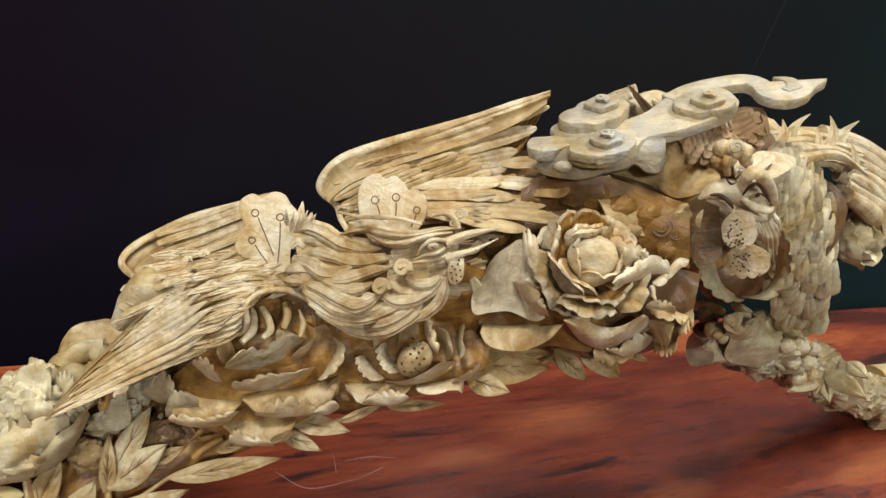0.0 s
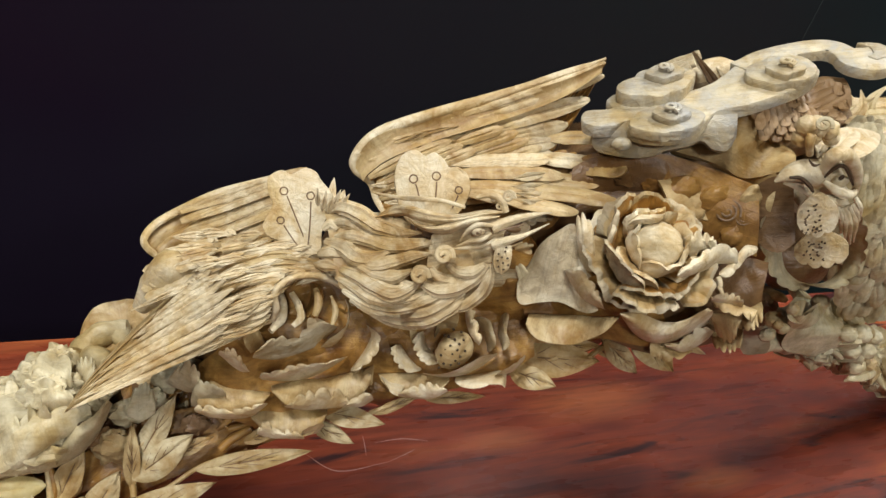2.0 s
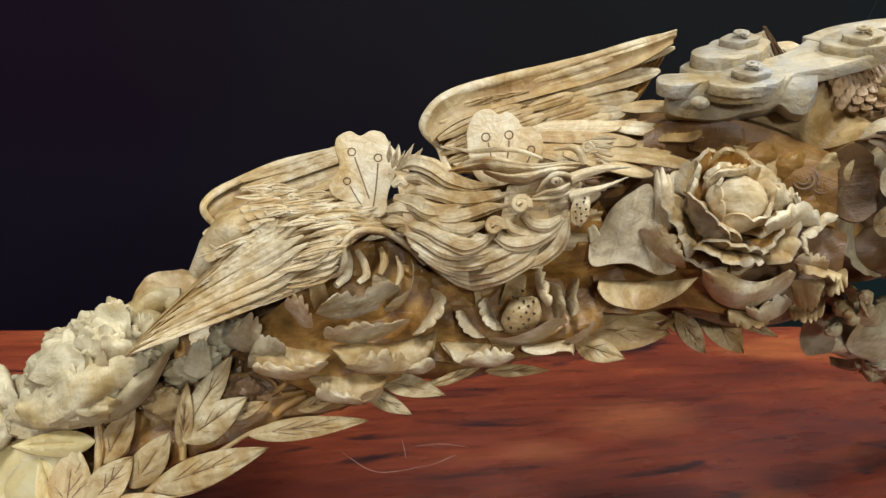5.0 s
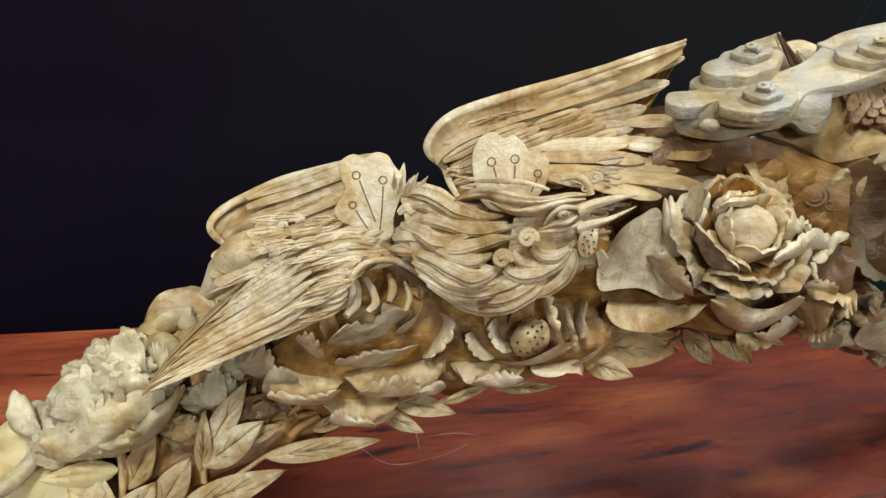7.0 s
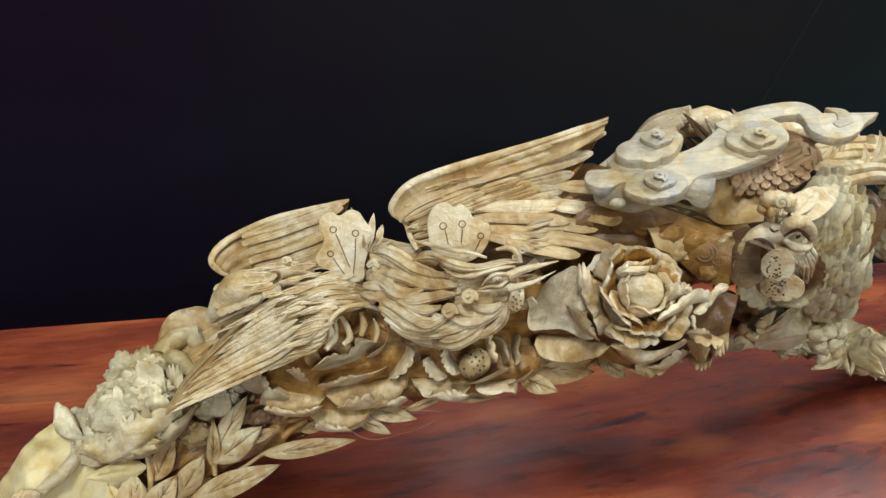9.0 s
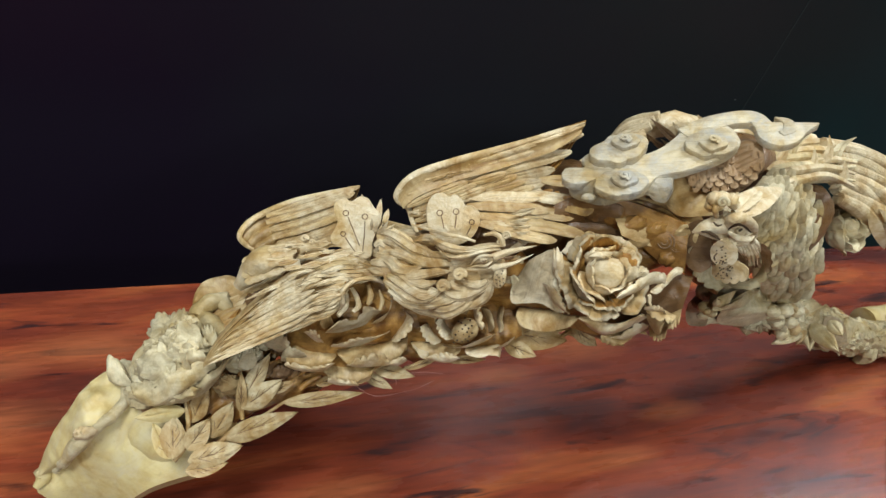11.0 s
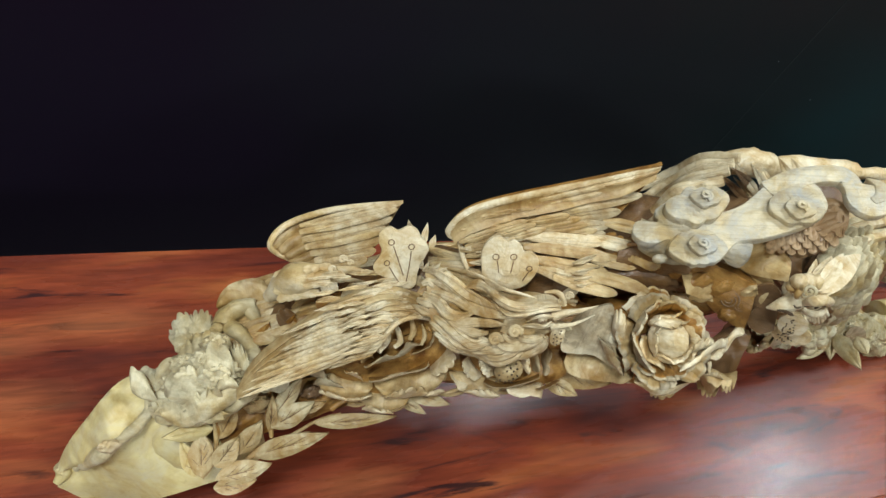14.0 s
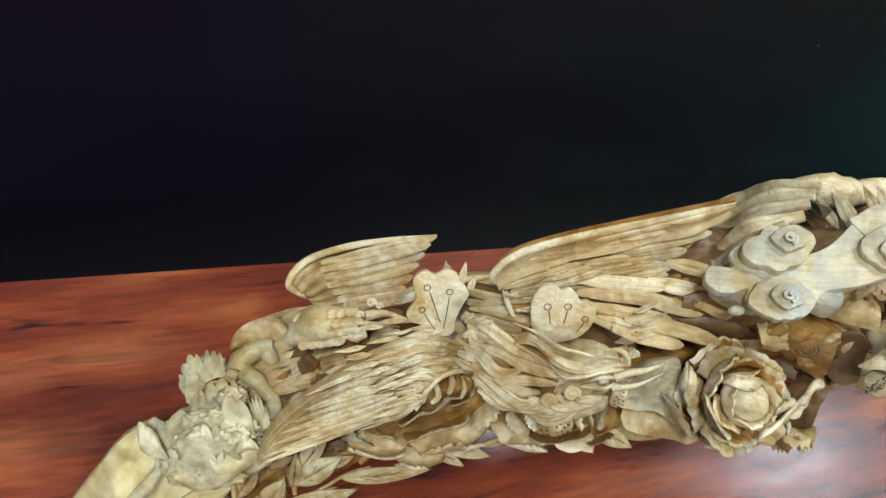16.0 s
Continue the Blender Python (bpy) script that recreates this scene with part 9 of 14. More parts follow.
part("petal", petal_shape(lip([(-0.3391, 0.0350, 0.2399), (-0.3333, 0.0398, 0.2389), (-0.3244, 0.0436, 0.2339), (-0.3163, 0.0229, 0.2412)], [(-0.3381, 0.0295, 0.2307), (-0.3284, 0.0149, 0.2384), (-0.3209, 0.0143, 0.2388), (-0.3166, 0.0185, 0.2371)], (0.10, -0.65, 0.76), bulge=0.005, lobes=2, notch=0.3, roll=0.0, wave=0.004, thick=0.006, vein=0.0002, rough=0.0034, seed=501)), [GREY, GREY], grey_flower)
part("petal", petal_shape(lip([(-0.3547, 0.0333, 0.2266), (-0.3513, 0.0361, 0.2331), (-0.3418, 0.0341, 0.2377), (-0.3360, 0.0267, 0.2380)], [(-0.3580, 0.0255, 0.2094), (-0.3506, 0.0206, 0.2158), (-0.3420, 0.0159, 0.2230), (-0.3364, 0.0191, 0.2239)], (0.13, -0.63, 0.76), bulge=0.005, lobes=2, notch=0.3, roll=0.0, wave=0.004, thick=0.006, vein=0.0002, rough=0.0034, seed=502)), [GREY, GREY], grey_flower)
part("petal", petal_shape(lip([(-0.3282, 0.0086, 0.2390), (-0.3264, 0.0129, 0.2458), (-0.3199, 0.0190, 0.2434), (-0.3140, 0.0150, 0.2430), (-0.3063, 0.0072, 0.2506)], [(-0.3280, 0.0126, 0.2256), (-0.3224, 0.0115, 0.2255), (-0.3155, 0.0114, 0.2264), (-0.3083, 0.0097, 0.2318)], (0.09, -0.63, 0.77), bulge=0.005, lobes=2, notch=0.3, roll=0.0, wave=0.004, thick=0.006, vein=0.0002, rough=0.0034, seed=503)), [GREY, GREY], grey_flower)
part("petal", petal_shape(lip([(-0.3373, 0.0090, 0.2301), (-0.3355, 0.0163, 0.2323), (-0.3273, 0.0080, 0.2415), (-0.3221, 0.0063, 0.2351)], [(-0.3390, 0.0084, 0.2107), (-0.3339, 0.0080, 0.2088), (-0.3281, 0.0084, 0.2102), (-0.3233, 0.0094, 0.2132)], (0.11, -0.62, 0.78), bulge=0.005, lobes=2, notch=0.3, roll=0.0, wave=0.004, thick=0.006, vein=0.0002, rough=0.0034, seed=504)), [GREY, GREY], grey_flower)
part("petal", petal_shape(lip([(-0.3608, 0.0196, 0.2125), (-0.3564, 0.0204, 0.2191), (-0.3477, 0.0163, 0.2247), (-0.3388, 0.0032, 0.2296)], [(-0.3629, 0.0212, 0.1971), (-0.3541, 0.0114, 0.2022), (-0.3466, 0.0077, 0.2055), (-0.3403, 0.0077, 0.2094)], (0.14, -0.61, 0.78), bulge=0.005, lobes=2, notch=0.3, roll=0.0, wave=0.004, thick=0.006, vein=0.0002, rough=0.0034, seed=505)), [GREY, GREY], grey_flower)
part("petal", petal_shape(lip([(-0.3787, 0.0351, 0.1797), (-0.3723, 0.0264, 0.2090), (-0.3677, 0.0299, 0.2197), (-0.3652, 0.0270, 0.2153), (-0.3644, 0.0223, 0.2064)], [(-0.3751, 0.0299, 0.1783), (-0.3687, 0.0208, 0.1840), (-0.3633, 0.0165, 0.1901), (-0.3601, 0.0161, 0.1957)], (0.16, -0.60, 0.78), bulge=0.005, lobes=2, notch=0.3, roll=0.0, wave=0.004, thick=0.006, vein=0.0002, rough=0.0034, seed=506)), [GREY, GREY], grey_flower)
part("petal", petal_shape(lip([(-0.3643, 0.0239, 0.2110), (-0.3615, 0.0243, 0.2136), (-0.3588, 0.0190, 0.2104)], [(-0.3658, 0.0232, 0.1910), (-0.3611, 0.0175, 0.1954), (-0.3577, 0.0159, 0.2000)], (0.15, -0.60, 0.78), bulge=0.005, lobes=2, notch=0.3, roll=0.0, wave=0.004, thick=0.006, vein=0.0002, rough=0.0034, seed=507)), [GREY, GREY], grey_flower)
part("petal", petal_shape(lip([(-0.3849, 0.0253, 0.1801), (-0.3826, 0.0327, 0.1780), (-0.3729, 0.0209, 0.1829), (-0.3667, 0.0117, 0.1878)], [(-0.3818, 0.0178, 0.1758), (-0.3732, 0.0060, 0.1771), (-0.3670, 0.0021, 0.1781), (-0.3629, 0.0023, 0.1803)], (0.17, -0.57, 0.80), bulge=0.005, lobes=3, notch=0.3, roll=0.0, wave=0.004, thick=0.006, vein=0.0002, rough=0.0034, seed=508)), [GREY, GREY], grey_flower)
part("petal", petal_shape(lip([(-0.3666, 0.0129, 0.1908), (-0.3580, 0.0092, 0.2035), (-0.3471, -0.0000, 0.2091), (-0.3377, 0.0007, 0.2131), (-0.3292, -0.0006, 0.2120), (-0.3213, -0.0025, 0.2105)], [(-0.3746, 0.0137, 0.1786), (-0.3632, 0.0006, 0.1811), (-0.3490, -0.0036, 0.1826), (-0.3351, -0.0045, 0.1859), (-0.3230, -0.0034, 0.1914), (-0.3144, -0.0004, 0.1985)], (0.12, -0.58, 0.80), bulge=0.006, lobes=4, notch=0.12, roll=0.0, wave=0.004, thick=0.006, vein=0.0002, rough=0.0034, seed=509)), [GREY, GREY], grey_flower)
part("petal", petal_shape(lip([(-0.3220, 0.0021, 0.2069), (-0.3104, 0.0059, 0.2162), (-0.2982, 0.0038, 0.2280), (-0.2889, 0.0003, 0.2506)], [(-0.3271, -0.0011, 0.1828), (-0.3140, 0.0000, 0.1895), (-0.3003, 0.0081, 0.1989), (-0.2873, 0.0096, 0.2315)], (0.07, -0.60, 0.79), bulge=0.01, lobes=0, notch=0.3, roll=0.0, wave=0.004, thick=0.006, vein=0.0002, rough=0.0034, seed=510)), [GREY, BARE], grey_flower)
part("petal", petal_shape(lip([(-0.3154, 0.0596, 0.2250), (-0.3058, 0.0509, 0.2357), (-0.2989, 0.0434, 0.2402)], [(-0.3109, 0.0363, 0.2247), (-0.3038, 0.0263, 0.2342), (-0.2983, 0.0257, 0.2386)], (0.06, -0.65, 0.75), bulge=0.005, lobes=3, notch=0.3, roll=0.0, wave=0.004, thick=0.006, vein=0.0002, rough=0.0034, seed=511)), [GREY, GREY], grey_flower)
part("pit", one(blob((-0.3063, 0.0039, 0.2206), (0.0030, 0.0013, 0.0017), rows=6, turn=0.5)), HOLLOW, grey_flower)
part("pit", one(blob((-0.3598, 0.0150, 0.2143), (0.0013, 0.0009, 0.0013), rows=6)), HOLLOW, grey_flower)
# bare sawn foot with a slab of bark
part("root_foot", one(web([(-0.4935, 0.0091, 0.0399), (-0.4693, 0.0098, 0.0532), (-0.4287, 0.0022, 0.1277), (-0.4009, 0.0262, 0.1353), (-0.3615, 0.0262, 0.1507)], [(-0.4906, -0.0066, 0.0355), (-0.4630, -0.0191, 0.0057), (-0.4264, -0.0310, 0.0064), (-0.3725, -0.0419, 0.0834), (-0.3080, -0.0333, 0.0932)], (0.09, -0.34, 0.94), 0, 0.002, 0.055, 0.006, 0.004, 60, 7)), BARE, carving)
part("root_foot", one(tube([(-0.3895, 0.0431, 0.1120), (-0.3644, 0.0127, 0.1059), (-0.3263, 0.0011, 0.0882), (-0.2863, -0.0041, 0.1031)], [0.0215, 0.0315, 0.0286, 0.0186], (0.02, -0.37, 0.93), rough=0.006, sides=24)), BARE, carving)
part("bark_slab", one(web([(-0.4930, 0.0079, 0.0426), (-0.4788, 0.0223, 0.0766), (-0.4506, 0.0356, 0.1269), (-0.4239, 0.0591, 0.1457), (-0.3950, 0.0704, 0.1548)], [(-0.4749, 0.0057, 0.0546), (-0.4406, -0.0040, 0.1149), (-0.4177, 0.0036, 0.1418), (-0.3974, 0.0215, 0.1460), (-0.3829, 0.0389, 0.1620)], (0.10, -0.38, 0.92), 0, 0.002, 0.03, 0.008, 0.009, 60, 9)), BARE, carving)
part("bark_lip", one(tube([(-0.3960, 0.0678, 0.1568), (-0.3850, 0.0497, 0.1671), (-0.3869, 0.0359, 0.1575), (-0.3962, 0.0213, 0.1462), (-0.4154, 0.0050, 0.1411), (-0.4391, -0.0040, 0.1176), (-0.4708, 0.0065, 0.0579)], [0.0059, 0.0066, 0.0059, 0.0059, 0.0066, 0.0059, 0.0037], (0.09, -0.39, 0.92), rough=0.006, sides=14)), GREY, carving)
part("bark_knot", one(blob((-0.4278, -0.0024, 0.1427), (0.0110, 0.0058, 0.0095), rough=0.3, rows=16, seed=3, turn=0.6)), PALE, carving)
part("bark_lip", one(tube([(-0.4915, -0.0036, 0.0387), (-0.4842, 0.0064, 0.0429), (-0.4896, 0.0127, 0.0503)], [0.0040, 0.0073, 0.0048], (0.14, -0.33, 0.93), rough=0.003)), BARE, carving)
# cloud scroll: a lobed board with stepped scrolls and a hooked tail
cloud = part("cloud_scroll", one(board([(0.0078, 0.0336, 0.4438), (0.0153, 0.0434, 0.4460), (0.0305, 0.0388, 0.4511), (0.0330, 0.0506, 0.4516), (0.0508, 0.0554, 0.4573), (0.0731, 0.0369, 0.4651), (0.0966, 0.0369, 0.4729), (0.1149, 0.0450, 0.4786), (0.1307, 0.0534, 0.4836), (0.1522, 0.0544, 0.4906), (0.1665, 0.0463, 0.4955), (0.1685, 0.0296, 0.4967), (0.1638, 0.0166, 0.4955), (0.1466, 0.0077, 0.4901), (0.1246, 0.0041, 0.4830), (0.1033, 0.0028, 0.4760), (0.0846, 0.0046, 0.4698), (0.0728, -0.0016, 0.4661), (0.0612, -0.0078, 0.4625), (0.0461, -0.0063, 0.4575), (0.0335, 0.0020, 0.4531), (0.0284, 0.0125, 0.4511), (0.0333, 0.0196, 0.4526), (0.0216, 0.0189, 0.4487), (0.0117, 0.0233, 0.4454)], (-0.31, 0.03, 0.95), 0.009)), CLOUD, carving, "flat pale carved cloud with stepped scrolls")
part("lobe", one(board([(0.0370, 0.0507, 0.4624), (0.0443, 0.0549, 0.4646), (0.0511, 0.0557, 0.4669), (0.0544, 0.0587, 0.4679), (0.0578, 0.0610, 0.4689), (0.0613, 0.0618, 0.4700), (0.0643, 0.0611, 0.4710), (0.0667, 0.0591, 0.4719), (0.0681, 0.0561, 0.4724), (0.0721, 0.0579, 0.4737), (0.0765, 0.0584, 0.4751), (0.0807, 0.0568, 0.4765), (0.0839, 0.0530, 0.4777), (0.0872, 0.0478, 0.4789), (0.0867, 0.0406, 0.4790), (0.0808, 0.0347, 0.4772), (0.0758, 0.0306, 0.4757), (0.0719, 0.0273, 0.4745), (0.0678, 0.0257, 0.4732), (0.0642, 0.0258, 0.4720), (0.0613, 0.0267, 0.4710), (0.0586, 0.0250, 0.4702), (0.0556, 0.0238, 0.4692), (0.0527, 0.0239, 0.4683), (0.0501, 0.0252, 0.4674), (0.0482, 0.0277, 0.4667), (0.0460, 0.0302, 0.4659), (0.0412, 0.0320, 0.4643), (0.0366, 0.0362, 0.4626), (0.0340, 0.0432, 0.4616)], (-0.31, 0.03, 0.95), 0.012)), CLOUD, cloud)
part("lobe", one(board([(0.0539, 0.0501, 0.4732), (0.0579, 0.0531, 0.4744), (0.0613, 0.0546, 0.4755), (0.0640, 0.0557, 0.4763), (0.0663, 0.0555, 0.4771), (0.0679, 0.0541, 0.4777), (0.0693, 0.0534, 0.4782), (0.0702, 0.0519, 0.4785), (0.0723, 0.0522, 0.4792), (0.0746, 0.0514, 0.4799), (0.0762, 0.0492, 0.4805), (0.0764, 0.0458, 0.4807), (0.0772, 0.0415, 0.4811), (0.0745, 0.0380, 0.4803), (0.0711, 0.0365, 0.4792), (0.0681, 0.0367, 0.4783), (0.0661, 0.0361, 0.4776), (0.0643, 0.0363, 0.4770), (0.0622, 0.0356, 0.4763), (0.0603, 0.0360, 0.4757), (0.0587, 0.0374, 0.4751), (0.0577, 0.0397, 0.4748), (0.0561, 0.0419, 0.4741), (0.0549, 0.0453, 0.4736)], (-0.31, 0.03, 0.95), 0.006)), CLOUD, cloud)
part("lobe", one(board([(0.0290, 0.0137, 0.4555), (0.0340, 0.0176, 0.4570), (0.0378, 0.0208, 0.4582), (0.0420, 0.0220, 0.4596), (0.0455, 0.0220, 0.4607), (0.0484, 0.0231, 0.4616), (0.0511, 0.0231, 0.4625), (0.0533, 0.0217, 0.4633), (0.0558, 0.0217, 0.4641), (0.0581, 0.0206, 0.4649), (0.0609, 0.0198, 0.4658), (0.0642, 0.0183, 0.4669), (0.0665, 0.0153, 0.4678), (0.0674, 0.0108, 0.4682), (0.0704, 0.0056, 0.4694), (0.0706, -0.0011, 0.4696), (0.0661, -0.0062, 0.4683), (0.0611, -0.0095, 0.4667), (0.0563, -0.0111, 0.4652), (0.0521, -0.0107, 0.4638), (0.0489, -0.0114, 0.4628), (0.0460, -0.0107, 0.4618), (0.0435, -0.0096, 0.4610), (0.0407, -0.0097, 0.4600), (0.0381, -0.0086, 0.4592), (0.0365, -0.0062, 0.4585), (0.0334, -0.0046, 0.4575), (0.0311, -0.0016, 0.4567), (0.0283, 0.0023, 0.4556), (0.0261, 0.0079, 0.4547)], (-0.31, 0.03, 0.95), 0.007)), CLOUD, cloud)
part("lobe", one(board([(0.0394, 0.0089, 0.4643), (0.0421, 0.0120, 0.4652), (0.0451, 0.0139, 0.4661), (0.0477, 0.0150, 0.4669), (0.0501, 0.0148, 0.4677), (0.0518, 0.0135, 0.4683), (0.0533, 0.0129, 0.4688), (0.0546, 0.0121, 0.4693), (0.0568, 0.0121, 0.4700), (0.0588, 0.0108, 0.4706), (0.0600, 0.0084, 0.4711), (0.0599, 0.0052, 0.4712), (0.0601, 0.0015, 0.4714), (0.0582, -0.0019, 0.4708), (0.0551, -0.0035, 0.4698), (0.0523, -0.0037, 0.4689), (0.0503, -0.0046, 0.4683), (0.0483, -0.0043, 0.4677), (0.0462, -0.0049, 0.4670), (0.0442, -0.0044, 0.4663), (0.0427, -0.0029, 0.4657), (0.0417, -0.0007, 0.4654), (0.0405, 0.0017, 0.4649), (0.0398, 0.0048, 0.4646)], (-0.31, 0.03, 0.95), 0.006)), CLOUD, cloud)
part("lobe", one(board([(0.1176, 0.0322, 0.4862), (0.1228, 0.0370, 0.4878), (0.1282, 0.0396, 0.4895), (0.1328, 0.0407, 0.4910), (0.1365, 0.0415, 0.4921), (0.1397, 0.0429, 0.4932), (0.1429, 0.0435, 0.4942), (0.1457, 0.0429, 0.4951), (0.1477, 0.0411, 0.4958), (0.1495, 0.0391, 0.4965), (0.1528, 0.0386, 0.4976), (0.1564, 0.0373, 0.4988), (0.1591, 0.0341, 0.4998), (0.1605, 0.0293, 0.5004), (0.1598, 0.0235, 0.5003), (0.1586, 0.0172, 0.5001), (0.1549, 0.0114, 0.4991), (0.1498, 0.0079, 0.4974), (0.1450, 0.0058, 0.4959), (0.1408, 0.0049, 0.4946), (0.1372, 0.0057, 0.4934), (0.1344, 0.0069, 0.4924), (0.1319, 0.0078, 0.4916), (0.1289, 0.0074, 0.4906), (0.1257, 0.0076, 0.4895), (0.1229, 0.0092, 0.4886), (0.1211, 0.0122, 0.4879), (0.1195, 0.0158, 0.4873), (0.1168, 0.0198, 0.4863), (0.1157, 0.0256, 0.4858)], (-0.31, 0.03, 0.95), 0.008)), CLOUD, cloud)
part("lobe", one(board([(0.1237, 0.0232, 0.4937), (0.1269, 0.0268, 0.4947), (0.1304, 0.0289, 0.4958), (0.1335, 0.0301, 0.4968), (0.1362, 0.0299, 0.4976), (0.1380, 0.0283, 0.4983), (0.1395, 0.0275, 0.4988), (0.1412, 0.0270, 0.4994), (0.1435, 0.0268, 0.5001), (0.1455, 0.0254, 0.5008), (0.1465, 0.0227, 0.5012), (0.1461, 0.0191, 0.5012), (0.1461, 0.0150, 0.5013), (0.1439, 0.0109, 0.5007), (0.1402, 0.0091, 0.4996), (0.1371, 0.0091, 0.4985), (0.1347, 0.0086, 0.4977), (0.1326, 0.0088, 0.4971), (0.1303, 0.0081, 0.4963), (0.1281, 0.0086, 0.4956), (0.1265, 0.0101, 0.4950), (0.1256, 0.0125, 0.4946), (0.1244, 0.0151, 0.4942), (0.1242, 0.0186, 0.4940)], (-0.31, 0.03, 0.95), 0.006)), CLOUD, cloud)
part("spiral", one(coil((0.0637, 0.0445, 0.4797), (-0.31, 0.03, 0.95), 0.0050, 1.6, 0.3, lift=0.25)), CLOUD, cloud)
part("spiral", one(coil((0.0479, 0.0038, 0.4704), (-0.31, 0.03, 0.95), 0.0050, 1.6, 0.3, lift=0.25)), CLOUD, cloud)
part("spiral", one(coil((0.1333, 0.0181, 0.5002), (-0.31, 0.03, 0.95), 0.0052, 1.6, 0.3, lift=0.25)), CLOUD, cloud)
part("scroll_tail", one(ribbon([(0.1277, 0.0453, 0.4839), (0.1487, 0.0518, 0.4906), (0.1723, 0.0530, 0.4983), (0.1910, 0.0468, 0.5046), (0.1942, 0.0331, 0.5061), (0.1898, 0.0189, 0.5050), (0.1958, 0.0081, 0.5073), (0.2089, 0.0084, 0.5116), (0.2215, 0.0141, 0.5156), (0.2374, 0.0169, 0.5207)], [0.010, 0.0105, 0.009, 0.0095, 0.0085, 0.0075, 0.007, 0.006, 0.004, 0.0006], (-0.31, 0.03, 0.95), 0.008)), CLOUD, cloud)
part("scroll_tail", one(ribbon([(0.2074, 0.0377, 0.5113), (0.2136, 0.0291, 0.5136), (0.2104, 0.0188, 0.5129), (0.2004, 0.0155, 0.5097)], [0.001, 0.005, 0.006, 0.003], (-0.31, 0.03, 0.95), 0.007)), CLOUD, cloud)
# lower tiers of the cloud and the polished burl under it
part("cloud_tier", one(web([(0.0163, 0.0306, 0.4354), (0.0209, 0.0269, 0.4263), (0.0285, 0.0177, 0.4273), (0.0415, 0.0063, 0.4323), (0.0547, 0.0035, 0.4385), (0.0603, 0.0016, 0.4479)], [(0.0161, 0.0352, 0.4441), (0.0221, 0.0276, 0.4477), (0.0292, 0.0202, 0.4513), (0.0404, 0.0160, 0.4533), (0.0512, 0.0131, 0.4549), (0.0594, 0.0081, 0.4585)], (-0.57, -0.69, 0.44), 0, 0.002, 0.03, 0.003, 0.001, 40, 0)), CLOUD, cloud)
part("cloud_tier", one(web([(0.0567, 0.0066, 0.4374), (0.0696, 0.0011, 0.4447), (0.0790, 0.0008, 0.4494), (0.0869, -0.0040, 0.4463), (0.0938, -0.0088, 0.4487), (0.0961, -0.0082, 0.4581)], [(0.0529, 0.0150, 0.4560), (0.0674, 0.0076, 0.4620), (0.0781, 0.0055, 0.4648), (0.0841, 0.0031, 0.4672), (0.0892, -0.0002, 0.4698), (0.0931, -0.0029, 0.4720)], (-0.64, -0.65, 0.42), 0, 0.002, 0.03, 0.003, 0.001, 40, 0)), CLOUD, cloud)
part("boss", one(blob((0.0253, 0.0076, 0.4413), (0.0070, 0.0041, 0.0045))), CLOUD, cloud)
burl = part("burl", one(web([(0.0199, 0.0463, 0.4035), (0.0332, 0.0406, 0.4153), (0.0446, 0.0222, 0.4270), (0.0703, 0.0139, 0.4307), (0.0958, 0.0017, 0.4294), (0.1280, -0.0157, 0.4256)], [(0.0201, 0.0359, 0.3831), (0.0416, 0.0254, 0.3866), (0.0598, 0.0146, 0.3954), (0.0817, -0.0001, 0.3994), (0.1108, -0.0195, 0.3831), (0.1309, -0.0410, 0.3843)], (-0.59, -0.64, 0.49), 0, 0.002, 0.03, 0.005, 0.003, 60, 5)), AMBER, carving, "polished amber burl with dark swirling grain")
part("burl_skin", one(web([(0.0166, 0.0376, 0.4054), (0.0285, 0.0335, 0.4162), (0.0404, 0.0163, 0.4275), (0.0616, 0.0084, 0.4306), (0.0675, 0.0048, 0.4253)], [(0.0178, 0.0304, 0.3884), (0.0335, 0.0231, 0.3907), (0.0473, 0.0183, 0.3961), (0.0594, 0.0081, 0.4067), (0.0662, 0.0042, 0.4161)], (-0.56, -0.67, 0.49), 0, 0.002, 0.012, 0.005, 0.002, 40, 6)), BROWN, burl)
part("burl_knot", one(coil((0.0395, 0.0210, 0.4083), (-0.55, -0.67, 0.50), 0.0056, turns=1.4, wire=0.22, lift=0.05)), BROWN, burl)
part("burl_knot", one(blob((0.0392, 0.0210, 0.4078), (0.0022, 0.0017, 0.0030))), HOLLOW, burl)
part("burl_ring", one(coil((0.1095, -0.0188, 0.4070), (-0.65, -0.58, 0.49), 0.0089, turns=2.4, wire=0.09, lift=0.05)), BROWN, burl)
part("burl_boss", one(blob((0.1138, -0.0150, 0.4053), (0.0071, 0.0045, 0.0071), rough=0.2, seed=1415)), GOLD, burl)
part("burl_ring", one(coil((0.1189, -0.0258, 0.4062), (-0.67, -0.56, 0.49), 0.0063, turns=2.4, wire=0.09, lift=0.05)), BROWN, burl)
part("burl_boss", one(blob((0.1233, -0.0221, 0.4045), (0.0050, 0.0031, 0.0050), rough=0.2, seed=1445)), GOLD, burl)
part("burl_boss", one(blob((0.0665, 0.0095, 0.4136), (0.0111, 0.0055, 0.0111), rough=0.2, scale=36, rows=20, seed=0)), AMBER, burl)
part("burl_boss", one(blob((0.0826, 0.0003, 0.4116), (0.0146, 0.0073, 0.0112), rough=0.2, scale=36, rows=20, seed=1)), AMBER, burl)
part("burl_boss", one(blob((0.1054, -0.0076, 0.4087), (0.0132, 0.0066, 0.0132), rough=0.2, scale=36, rows=20, seed=2)), AMBER, burl)
